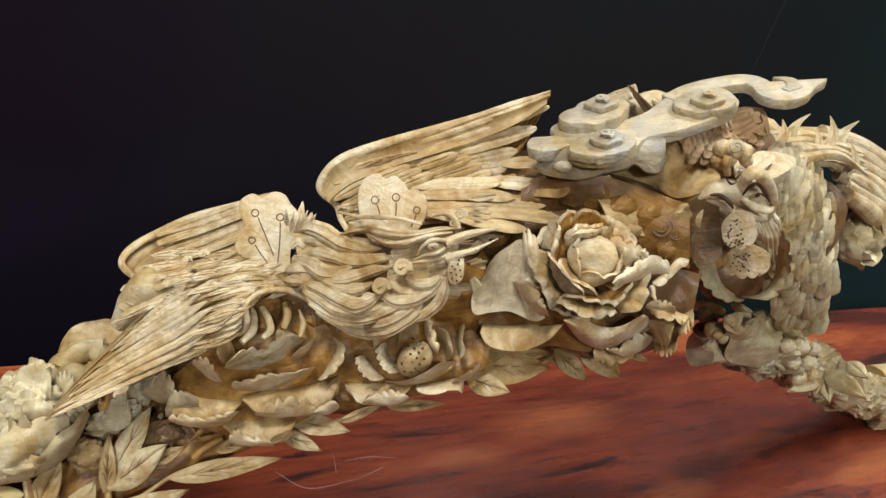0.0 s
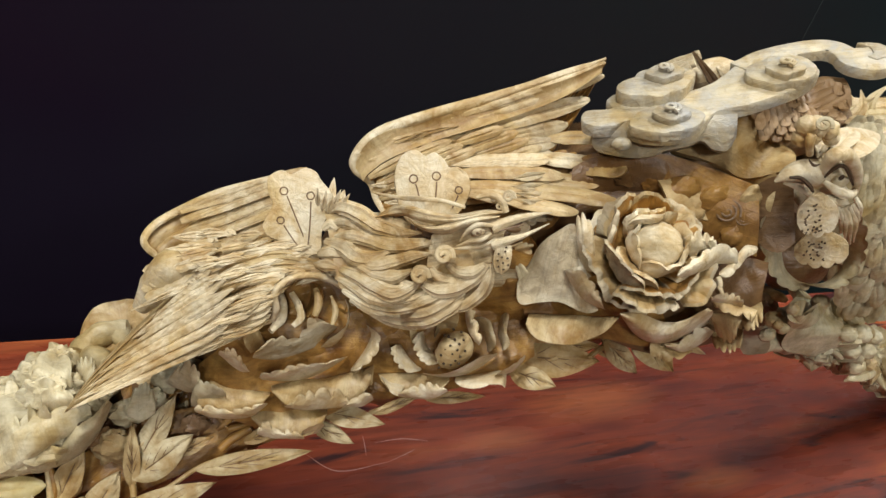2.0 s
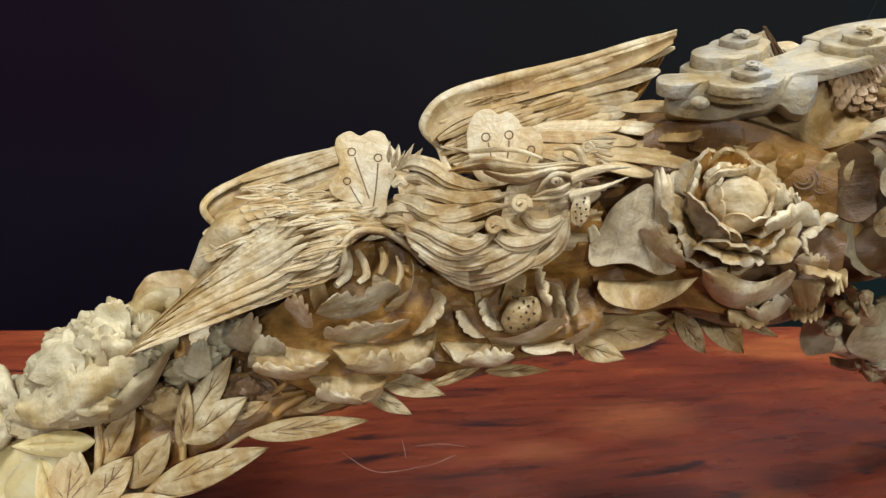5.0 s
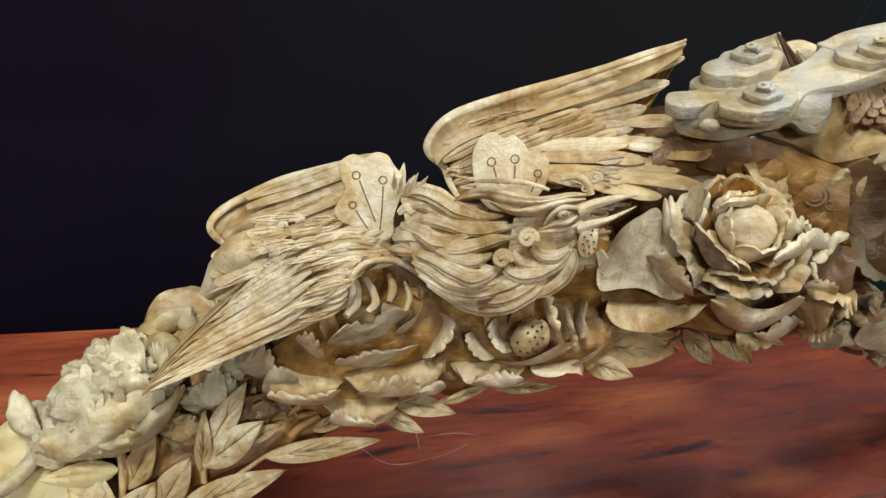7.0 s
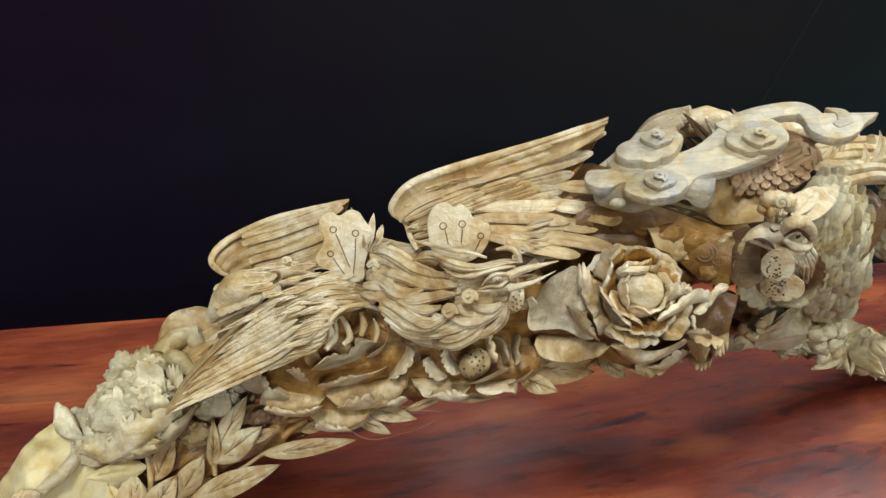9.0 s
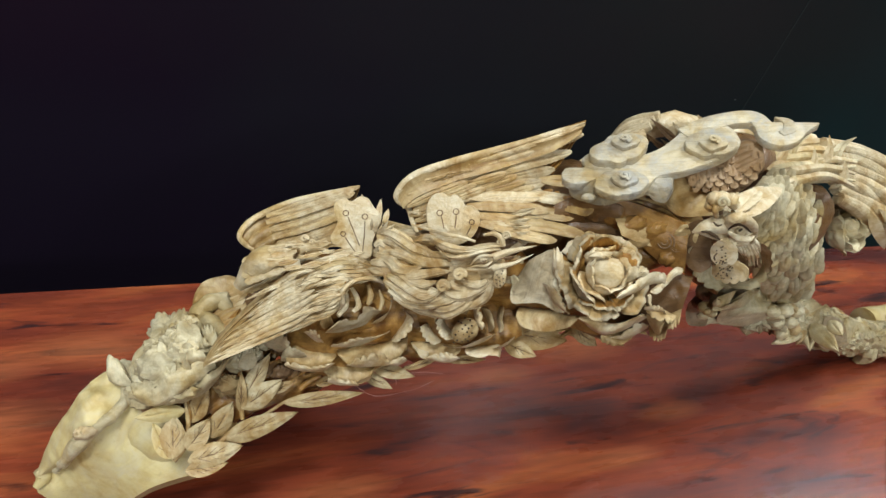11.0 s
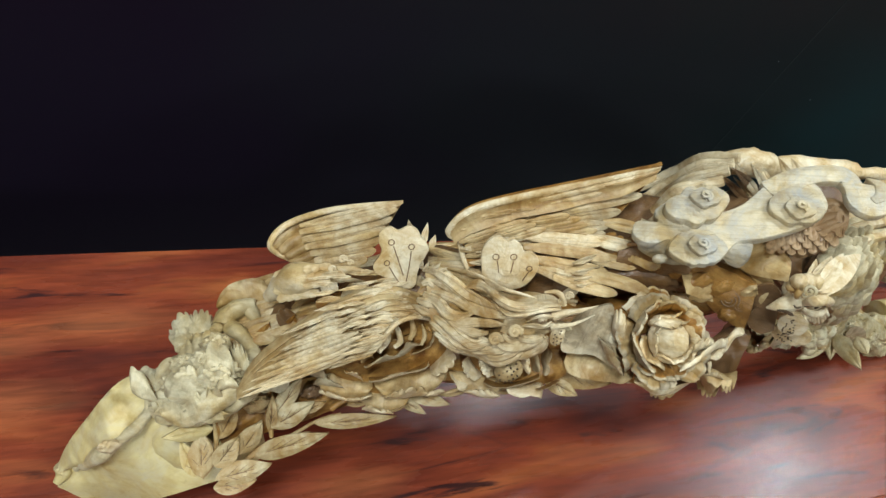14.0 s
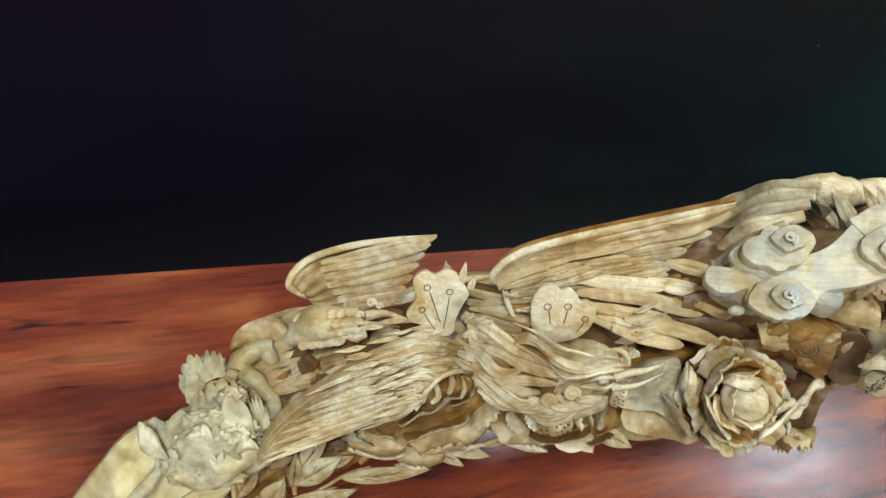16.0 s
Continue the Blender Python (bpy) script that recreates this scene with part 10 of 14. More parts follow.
part("burl_boss", one(blob((0.0921, -0.0067, 0.3983), (0.0148, 0.0074, 0.0087), rough=0.2, scale=36, rows=20, seed=3)), GOLD, burl)
part("burl_boss", one(blob((0.1225, -0.0246, 0.3900), (0.0134, 0.0067, 0.0107), rough=0.2, scale=36, rows=20, seed=4)), AMBER, burl)
part("burl_boss", one(blob((0.1256, -0.0173, 0.4154), (0.0098, 0.0049, 0.0116), rough=0.2, scale=36, rows=20, seed=5)), GOLD, burl)
part("burl_boss", one(blob((0.0329, 0.0325, 0.3995), (0.0145, 0.0072, 0.0128), rough=0.2, scale=36, rows=20, seed=6)), BROWN, burl)
part("burl_boss", one(blob((0.0550, 0.0201, 0.4127), (0.0188, 0.0094, 0.0128), rough=0.2, scale=36, rows=20, seed=7)), BROWN, burl)
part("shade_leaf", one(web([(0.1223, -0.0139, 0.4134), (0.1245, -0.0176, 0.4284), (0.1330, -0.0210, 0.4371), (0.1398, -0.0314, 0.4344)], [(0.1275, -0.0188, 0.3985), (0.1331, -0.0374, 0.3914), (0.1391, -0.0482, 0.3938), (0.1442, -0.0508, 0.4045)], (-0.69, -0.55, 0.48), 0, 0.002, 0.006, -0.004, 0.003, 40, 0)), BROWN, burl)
# two flat petals with incised stamens
fan = part("fan_petal", one(board([(-0.1837, 0.0921, 0.3470), (-0.1832, 0.0977, 0.3552), (-0.1746, 0.0992, 0.3607), (-0.1673, 0.0961, 0.3592), (-0.1594, 0.0970, 0.3636), (-0.1513, 0.0946, 0.3633), (-0.1466, 0.0895, 0.3579), (-0.1412, 0.0848, 0.3533), (-0.1386, 0.0806, 0.3483), (-0.1424, 0.0759, 0.3401), (-0.1469, 0.0688, 0.3282), (-0.1489, 0.0608, 0.3160), (-0.1625, 0.0621, 0.3125), (-0.1723, 0.0689, 0.3184), (-0.1844, 0.0742, 0.3212), (-0.1874, 0.0794, 0.3274), (-0.1829, 0.0834, 0.3349), (-0.1807, 0.0868, 0.3407)], (-0.22, -0.80, 0.56), 0.005, 0.0008)), PALE, carving, "flat lobed petal with incised stamens")
stamen = Shape()
stamen.add(tube([(-0.1705, 0.0878, 0.3461), (-0.1653, 0.0789, 0.3354), (-0.1597, 0.0692, 0.3238)], [0.0005, 0.0005, 0.0005], (-0.22, -0.80, 0.56), sides=6))
stamen.add(ring((-0.1726, 0.0903, 0.3488), (-0.22, -0.80, 0.56), 0.0027, 0.0005))
part("stamen", stamen, BROWN, fan)
stamen = Shape()
stamen.add(tube([(-0.1543, 0.0826, 0.3450), (-0.1551, 0.0737, 0.3320), (-0.1567, 0.0649, 0.3188)], [0.0005, 0.0005, 0.0005], (-0.22, -0.80, 0.56), sides=6))
stamen.add(ring((-0.1544, 0.0850, 0.3484), (-0.22, -0.80, 0.56), 0.0027, 0.0005))
part("stamen", stamen, BROWN, fan)
stamen = Shape()
stamen.add(tube([(-0.1731, 0.0764, 0.3287), (-0.1689, 0.0716, 0.3236), (-0.1626, 0.0649, 0.3165)], [0.0005, 0.0005, 0.0005], (-0.22, -0.80, 0.56), sides=6))
stamen.add(ring((-0.1752, 0.0788, 0.3314), (-0.22, -0.80, 0.56), 0.0025, 0.0005))
part("stamen", stamen, BROWN, fan)
fan = part("fan_petal", one(board([(-0.1056, 0.0482, 0.3813), (-0.1052, 0.0550, 0.3917), (-0.1004, 0.0585, 0.4003), (-0.0925, 0.0574, 0.4041), (-0.0866, 0.0534, 0.4022), (-0.0813, 0.0528, 0.4051), (-0.0750, 0.0483, 0.4027), (-0.0716, 0.0443, 0.3990), (-0.0663, 0.0429, 0.4006), (-0.0604, 0.0383, 0.3977), (-0.0587, 0.0330, 0.3911), (-0.0619, 0.0276, 0.3806), (-0.0710, 0.0248, 0.3701), (-0.0888, 0.0276, 0.3620), (-0.1006, 0.0355, 0.3657)], (-0.36, -0.78, 0.52), 0.005, 0.0008)), PALE, carving, "flat lobed petal with incised stamens")
stamen = Shape()
stamen.add(tube([(-0.0926, 0.0449, 0.3853), (-0.0913, 0.0417, 0.3814), (-0.0901, 0.0379, 0.3766)], [0.0005, 0.0005, 0.0005], (-0.36, -0.78, 0.52), sides=6))
stamen.add(ring((-0.0941, 0.0473, 0.3879), (-0.36, -0.78, 0.52), 0.0027, 0.0005))
part("stamen", stamen, BROWN, fan)
stamen = Shape()
stamen.add(tube([(-0.0796, 0.0416, 0.3893), (-0.0798, 0.0388, 0.3851), (-0.0804, 0.0353, 0.3795)], [0.0005, 0.0005, 0.0005], (-0.36, -0.78, 0.52), sides=6))
stamen.add(ring((-0.0798, 0.0438, 0.3925), (-0.36, -0.78, 0.52), 0.0027, 0.0005))
part("stamen", stamen, BROWN, fan)
stamen = Shape()
stamen.add(tube([(-0.0661, 0.0323, 0.3848), (-0.0677, 0.0306, 0.3812), (-0.0698, 0.0287, 0.3768)], [0.0005, 0.0005, 0.0005], (-0.36, -0.78, 0.52), sides=6))
stamen.add(ring((-0.0658, 0.0341, 0.3878), (-0.36, -0.78, 0.52), 0.0024, 0.0005))
part("stamen", stamen, BROWN, fan)
part("tuft", one(sheet((-0.1514, 0.0537, 0.3565), (-0.1509, 0.0519, 0.3738), (-0.22, -0.78, 0.59), 0.0024, 'blade', rib=0.001, cup=-0.3, bow=0.08, thick=0.003, seed=0)), PALE, carving)
part("tuft", one(sheet((-0.1481, 0.0529, 0.3550), (-0.1465, 0.0507, 0.3705), (-0.23, -0.77, 0.59), 0.0020, 'blade', rib=0.001, cup=-0.3, bow=0.08, thick=0.003, seed=1)), PALE, carving)
part("tuft", one(sheet((-0.1452, 0.0531, 0.3573), (-0.1428, 0.0476, 0.3766), (-0.24, -0.77, 0.59), 0.0027, 'blade', rib=0.001, cup=-0.3, bow=0.08, thick=0.003, seed=2)), PALE, carving)
part("tuft", one(sheet((-0.1415, 0.0508, 0.3588), (-0.1378, 0.0436, 0.3764), (-0.25, -0.77, 0.59), 0.0031, 'blade', rib=0.001, cup=-0.3, bow=0.08, thick=0.003, seed=3)), PALE, carving)
part("tuft", one(sheet((-0.1543, 0.0545, 0.3602), (-0.1563, 0.0532, 0.3752), (-0.22, -0.78, 0.59), 0.0020, 'blade', rib=0.001, cup=-0.3, bow=0.08, thick=0.003, seed=4)), PALE, carving)
# smooth upper blade and coverts of the raised wing
part("wing_blade", one(web([(-0.1266, 0.0784, 0.3766), (-0.1243, 0.0817, 0.3858), (-0.1142, 0.0845, 0.3978), (-0.0850, 0.0894, 0.4089), (-0.0493, 0.0878, 0.4235), (-0.0095, 0.0844, 0.4385), (0.0154, 0.0785, 0.4520), (0.0414, 0.0807, 0.4643)], [(-0.1212, 0.0731, 0.3689), (-0.1164, 0.0744, 0.3759), (-0.1022, 0.0756, 0.3872), (-0.0727, 0.0788, 0.3994), (-0.0422, 0.0753, 0.4137), (-0.0093, 0.0760, 0.4266), (0.0152, 0.0716, 0.4431), (0.0398, 0.0762, 0.4597)], (-0.39, -0.78, 0.49), 0, 0.002, 0.004, -0.003, 0.0012, 40, 0)), GOLD, wing)
part("feather", one(sheet((-0.1175, 0.0733, 0.3718), (-0.0900, 0.0714, 0.3920), (-0.31, -0.80, 0.51), 0.0037, 'feather', rib=0.0012, cup=-0.25, vein=0.0005, count=10, thick=0.002, bow=0.03, nu=18, nv=9, seed=770)), GOLD, wing)
part("feather", one(sheet((-0.1113, 0.0708, 0.3682), (-0.0822, 0.0691, 0.3895), (-0.32, -0.79, 0.52), 0.0037, 'feather', rib=0.0012, cup=-0.25, vein=0.0005, count=10, thick=0.002, bow=0.03, nu=18, nv=9, seed=771)), GOLD, wing)
part("feather", one(sheet((-0.1050, 0.0681, 0.3656), (-0.0731, 0.0665, 0.3853), (-0.33, -0.78, 0.52), 0.0038, 'feather', rib=0.0012, cup=-0.25, vein=0.0005, count=10, thick=0.002, bow=0.03, nu=18, nv=9, seed=772)), GOLD, wing)
part("feather", one(sheet((-0.0967, 0.0730, 0.3863), (-0.0617, 0.0745, 0.4023), (-0.35, -0.80, 0.49), 0.0037, 'feather', rib=0.0012, cup=-0.25, vein=0.0005, count=10, thick=0.002, bow=0.03, nu=18, nv=9, seed=773)), GOLD, wing)
part("feather", one(sheet((-0.0886, 0.0700, 0.3849), (-0.0535, 0.0713, 0.4010), (-0.37, -0.79, 0.49), 0.0038, 'feather', rib=0.0012, cup=-0.25, vein=0.0005, count=10, thick=0.002, bow=0.03, nu=18, nv=9, seed=774)), GOLD, wing)
part("feather", one(sheet((-0.0806, 0.0680, 0.3822), (-0.0450, 0.0670, 0.4003), (-0.38, -0.78, 0.49), 0.0038, 'feather', rib=0.0012, cup=-0.25, vein=0.0005, count=10, thick=0.002, bow=0.03, nu=18, nv=9, seed=775)), GOLD, wing)
part("feather", one(sheet((-0.0601, 0.0757, 0.3985), (-0.0274, 0.0696, 0.4167), (-0.41, -0.78, 0.46), 0.0038, 'feather', rib=0.0012, cup=-0.25, vein=0.0005, count=10, thick=0.002, bow=0.03, nu=18, nv=9, seed=776)), GOLD, wing)
part("feather", one(sheet((-0.0517, 0.0718, 0.3957), (-0.0165, 0.0671, 0.4155), (-0.43, -0.77, 0.46), 0.0039, 'feather', rib=0.0012, cup=-0.25, vein=0.0005, count=10, thick=0.002, bow=0.03, nu=18, nv=9, seed=777)), GOLD, wing)
part("feather", one(sheet((-0.1147, 0.0698, 0.3626), (-0.0935, 0.0648, 0.3771), (-0.31, -0.79, 0.53), 0.0033, 'feather', rib=0.0012, cup=-0.25, vein=0.0005, count=10, thick=0.002, bow=0.03, nu=18, nv=9, seed=778)), GOLD, wing)
part("feather", one(sheet((-0.1100, 0.0668, 0.3576), (-0.0887, 0.0620, 0.3718), (-0.31, -0.78, 0.54), 0.0033, 'feather', rib=0.0012, cup=-0.25, vein=0.0005, count=10, thick=0.002, bow=0.03, nu=18, nv=9, seed=779)), GOLD, wing)
part("feather", one(sheet((-0.0456, 0.0683, 0.3935), (-0.0090, 0.0631, 0.4113), (-0.44, -0.77, 0.47), 0.0039, 'feather', rib=0.0012, cup=-0.25, vein=0.0005, count=10, thick=0.002, bow=0.03, nu=18, nv=9, seed=780)), GOLD, wing)
part("feather", one(sheet((-0.0373, 0.0635, 0.3902), (0.0005, 0.0583, 0.4087), (-0.46, -0.75, 0.47), 0.0039, 'feather', rib=0.0012, cup=-0.25, vein=0.0005, count=10, thick=0.002, bow=0.03, nu=18, nv=9, seed=781)), GOLD, wing)
# under feathers of the raised wing
part("feather", one(sheet((-0.0642, 0.0577, 0.3859), (0.0095, 0.0324, 0.4014), (-0.45, -0.28, 0.85), 0.0061, 'feather', rib=0.0012, cup=-0.25, vein=0.0005, count=14, thick=0.002, bow=0.02, sway=-0.03, nu=22, nv=9, seed=700)), GOLD, wing)
part("feather", one(sheet((-0.0613, 0.0478, 0.3842), (0.0035, 0.0221, 0.3968), (-0.44, -0.26, 0.86), 0.0060, 'feather', rib=0.0012, cup=-0.25, vein=0.0005, count=14, thick=0.002, bow=0.02, sway=0.02, nu=22, nv=9, seed=701)), GOLD, wing)
part("feather", one(sheet((-0.0597, 0.0373, 0.3843), (-0.0144, 0.0116, 0.3936), (-0.44, -0.25, 0.86), 0.0054, 'feather', rib=0.0012, cup=-0.25, vein=0.0005, count=14, thick=0.002, bow=0.02, sway=0.0, nu=22, nv=9, seed=702)), FEATHER, wing)
part("feather", one(sheet((-0.0351, 0.0283, 0.3922), (0.0329, -0.0038, 0.4041), (-0.48, -0.23, 0.85), 0.0061, 'feather', rib=0.0012, cup=-0.25, vein=0.0005, count=14, thick=0.002, bow=0.02, sway=-0.03, nu=22, nv=9, seed=703)), GOLD, wing)
part("feather", one(sheet((-0.0222, 0.0495, 0.3934), (0.0328, 0.0232, 0.4011), (-0.48, -0.26, 0.84), 0.0062, 'feather', rib=0.0012, cup=-0.25, vein=0.0005, count=14, thick=0.002, bow=0.02, sway=0.02, nu=22, nv=9, seed=704)), GOLD, wing)
part("feather", one(sheet((-0.0090, 0.0551, 0.4031), (0.0403, 0.0336, 0.4107), (-0.50, -0.27, 0.82), 0.0062, 'feather', rib=0.0012, cup=-0.25, vein=0.0005, count=14, thick=0.002, bow=0.02, sway=0.0, nu=22, nv=9, seed=705)), FEATHER, wing)
part("feather", one(sheet((0.0068, 0.0654, 0.4119), (0.0378, 0.0438, 0.4257), (-0.51, -0.29, 0.81), 0.0057, 'feather', rib=0.0012, cup=-0.25, vein=0.0005, count=14, thick=0.002, bow=0.02, sway=-0.03, nu=22, nv=9, seed=706)), GOLD, wing)
part("feather", one(sheet((-0.0486, 0.0220, 0.3931), (0.0085, 0.0017, 0.3926), (-0.46, -0.23, 0.86), 0.0054, 'feather', rib=0.0012, cup=-0.25, vein=0.0005, count=14, thick=0.002, bow=0.02, sway=0.02, nu=22, nv=9, seed=707)), GOLD, wing)
part("feather", one(sheet((-0.0623, 0.0675, 0.3891), (0.0021, 0.0462, 0.4063), (-0.44, -0.29, 0.85), 0.0061, 'feather', rib=0.0012, cup=-0.25, vein=0.0005, count=14, thick=0.002, bow=0.02, sway=0.0, nu=22, nv=9, seed=708)), FEATHER, wing)
part("feather", one(sheet((0.0190, 0.0421, 0.4037), (0.0394, 0.0111, 0.4206), (-0.52, -0.25, 0.82), 0.0076, 'feather', rib=0.0012, cup=-0.25, vein=0.0005, count=14, thick=0.002, bow=0.02, sway=-0.03, nu=22, nv=9, seed=709)), GOLD, wing)
# further tiers of the weathered flower, and the shell and stalk beside it
part("crumbled_petal", one(blob((-0.3382, 0.0705, 0.1803), (0.0234, 0.0187, 0.0176), rough=0.28, scale=50, rows=22, seed=90)), GREY, grey_flower)
part("crumbled_petal", one(blob((-0.3570, 0.0521, 0.1680), (0.0259, 0.0207, 0.0194), rough=0.28, scale=50, rows=22, seed=91)), GREY, grey_flower)
part("crumbled_petal", one(blob((-0.3222, 0.0426, 0.1923), (0.0239, 0.0191, 0.0179), rough=0.28, scale=50, rows=22, seed=92)), GREY, grey_flower)
part("crumbled_petal", one(blob((-0.3679, 0.0243, 0.1681), (0.0223, 0.0179, 0.0167), rough=0.28, scale=50, rows=22, seed=93)), GREY, grey_flower)
part("crumbled_petal", one(blob((-0.3340, 0.0116, 0.1974), (0.0244, 0.0195, 0.0183), rough=0.28, scale=50, rows=22, seed=94)), GREY, grey_flower)
part("petal", petal_shape(lip([(-0.3737, 0.0883, 0.1712), (-0.3726, 0.1103, 0.1616), (-0.3648, 0.1253, 0.1637), (-0.3530, 0.1332, 0.1565)], [(-0.3581, 0.0698, 0.1897), (-0.3552, 0.0824, 0.1876), (-0.3519, 0.0956, 0.1754), (-0.3467, 0.1002, 0.1709)], (0.02, -0.29, 0.96), bulge=0.003, lobes=3, notch=0.2, roll=0.0, wave=0.004, thick=0.006, vein=0.0002, rough=0.0034, seed=720)), [GREY, GOLD], grey_flower)
part("petal", petal_shape(lip([(-0.3542, 0.1307, 0.1569), (-0.3444, 0.1311, 0.1607), (-0.3340, 0.1206, 0.1758), (-0.3265, 0.1114, 0.1789)], [(-0.3521, 0.0883, 0.1826), (-0.3437, 0.0937, 0.1777), (-0.3374, 0.0952, 0.1780), (-0.3313, 0.0930, 0.1819)], (-0.00, -0.30, 0.95), bulge=0.003, lobes=3, notch=0.2, roll=0.0, wave=0.004, thick=0.006, vein=0.0002, rough=0.0034, seed=719)), [GREY, GOLD], grey_flower)
part("petal", petal_shape(lip([(-0.3693, 0.1001, 0.1719), (-0.3599, 0.1095, 0.1691), (-0.3476, 0.1007, 0.1758)], [(-0.3656, 0.0723, 0.1851), (-0.3582, 0.0669, 0.1903), (-0.3496, 0.0704, 0.1929)], (0.02, -0.28, 0.96), bulge=0.003, lobes=3, notch=0.2, roll=0.0, wave=0.004, thick=0.006, vein=0.0002, rough=0.0034, seed=721)), [GREY, GREY], grey_flower)
part("petal", petal_shape(lip([(-0.3662, 0.0679, 0.1951), (-0.3509, 0.0833, 0.1958), (-0.3295, 0.0873, 0.1965), (-0.3117, 0.0702, 0.2126)], [(-0.3648, 0.0466, 0.1774), (-0.3469, 0.0433, 0.1939), (-0.3270, 0.0466, 0.2020), (-0.3108, 0.0517, 0.2028)], (-0.01, -0.26, 0.97), bulge=0.006, lobes=4, notch=0.2, roll=0.0, wave=0.004, thick=0.006, vein=0.0002, rough=0.0034, seed=722)), [GREY, GREY], grey_flower)
part("petal", petal_shape(lip([(-0.3873, 0.0580, 0.1847), (-0.3664, 0.0640, 0.1941), (-0.3455, 0.0488, 0.2028)], [(-0.3828, 0.0349, 0.1719), (-0.3647, 0.0258, 0.1842), (-0.3467, 0.0211, 0.2100)], (0.03, -0.23, 0.97), bulge=0.006, lobes=2, notch=0.2, roll=0.0, wave=0.004, thick=0.006, vein=0.0002, rough=0.0034, seed=723)), [GREY, GREY], grey_flower)
part("petal", petal_shape(lip([(-0.3523, 0.0482, 0.2010), (-0.3308, 0.0504, 0.2146), (-0.3090, 0.0412, 0.2177)], [(-0.3476, 0.0211, 0.2106), (-0.3316, 0.0136, 0.2184), (-0.3132, 0.0150, 0.2252)], (-0.02, -0.23, 0.97), bulge=0.006, lobes=2, notch=0.2, roll=0.0, wave=0.004, thick=0.006, vein=0.0002, rough=0.0034, seed=724)), [GREY, GREY], grey_flower)
part("petal", petal_shape(lip([(-0.3859, 0.0150, 0.1876), (-0.3668, 0.0188, 0.1965), (-0.3469, 0.0111, 0.2251), (-0.3246, 0.0158, 0.2318), (-0.3012, 0.0220, 0.2264)], [(-0.3734, 0.0016, 0.1861), (-0.3586, -0.0083, 0.1934), (-0.3390, -0.0085, 0.2061), (-0.3199, -0.0015, 0.2168), (-0.3002, 0.0077, 0.2195)], (-0.00, -0.20, 0.98), bulge=0.006, lobes=5, notch=0.2, roll=0.0, wave=0.004, thick=0.006, vein=0.0002, rough=0.0034, seed=725)), [GREY, GREY], grey_flower)
part("petal", petal_shape(lip([(-0.4093, 0.0528, 0.1807), (-0.4048, 0.0632, 0.1790), (-0.3942, 0.0530, 0.1820), (-0.3860, 0.0391, 0.1808)], [(-0.4054, 0.0388, 0.1735), (-0.3984, 0.0326, 0.1737), (-0.3890, 0.0284, 0.1743), (-0.3818, 0.0243, 0.1762)], (0.06, -0.23, 0.97), bulge=0.006, lobes=2, notch=0.2, roll=0.0, wave=0.004, thick=0.006, vein=0.0002, rough=0.0034, seed=726)), [GREY, GREY], grey_flower)
part("twig", one(tube([(-0.3128, 0.0905, 0.1949), (-0.3035, 0.0784, 0.2015), (-0.2919, 0.0585, 0.2045), (-0.2983, 0.0371, 0.2129)], [0.0045, 0.0073, 0.0078, 0.0045], (-0.05, -0.26, 0.96), rough=0.005, sides=16)), GREY, carving)
part("twig", one(tube([(-0.3296, 0.0865, 0.1955), (-0.3184, 0.0988, 0.1872), (-0.3087, 0.0897, 0.1959)], [0.0035, 0.0058, 0.0040], (-0.03, -0.29, 0.96), rough=0.005, sides=16)), GREY, carving)
part("twig", one(tube([(-0.2915, 0.1079, 0.1984), (-0.2844, 0.0916, 0.1989), (-0.2897, 0.0803, 0.1996)], [0.0069, 0.0069, 0.0034], (-0.07, -0.29, 0.95), rough=0.005, sides=16)), GREY, carving)
part("twig", one(tube([(-0.3214, 0.0937, 0.1893), (-0.3153, 0.1056, 0.1900), (-0.3018, 0.1117, 0.1976), (-0.2859, 0.1111, 0.2007)], [0.0093, 0.0104, 0.0093, 0.0070], (-0.04, -0.30, 0.95), rough=0.005, sides=16)), GREY, carving)
part("petal", petal_shape(lip([(-0.3284, 0.1247, 0.1848), (-0.3119, 0.1355, 0.2007), (-0.2892, 0.1398, 0.2080), (-0.2691, 0.1342, 0.2107)], [(-0.3211, 0.1202, 0.1735), (-0.3062, 0.1185, 0.1827), (-0.2874, 0.1156, 0.1848), (-0.2677, 0.1105, 0.1891)], (-0.05, -0.32, 0.95), bulge=0.005, lobes=0, notch=0.2, roll=0.0, wave=0.004, thick=0.006, vein=0.0002, rough=0.0034, seed=727)), [GOLD, GREY], carving)
# small bird with an open beak on the far side
chick = Shape()
chick.add(tube([(-0.2751, 0.1044, 0.2288), (-0.2609, 0.1056, 0.2488), (-0.2436, 0.1001, 0.2732), (-0.2247, 0.0967, 0.2817), (-0.2087, 0.0935, 0.2852)], [0.0072, 0.0145, 0.0166, 0.0135, 0.0062], (-0.13, -0.33, 0.94), rough=0.003, sides=18))
chick.add(tube([(-0.2142, 0.0943, 0.2941), (-0.1981, 0.0941, 0.2961), (-0.1769, 0.0882, 0.2927)], [0.0046, 0.0031, 0.0005], (-0.20, -0.33, 0.92), flat=0.8))
chick.add(tube([(-0.2142, 0.0881, 0.2884), (-0.2003, 0.0862, 0.2897), (-0.1847, 0.0833, 0.2879)], [0.0036, 0.0021, 0.0005], (-0.19, -0.32, 0.93), flat=0.8))
chick.add(coil((-0.2216, 0.0908, 0.3049), (-0.17, -0.33, 0.93), 0.0036, turns=1.2, wire=0.3))
chick.add(blob((-0.2216, 0.0908, 0.3049), (0.0020, 0.0015, 0.0020)))
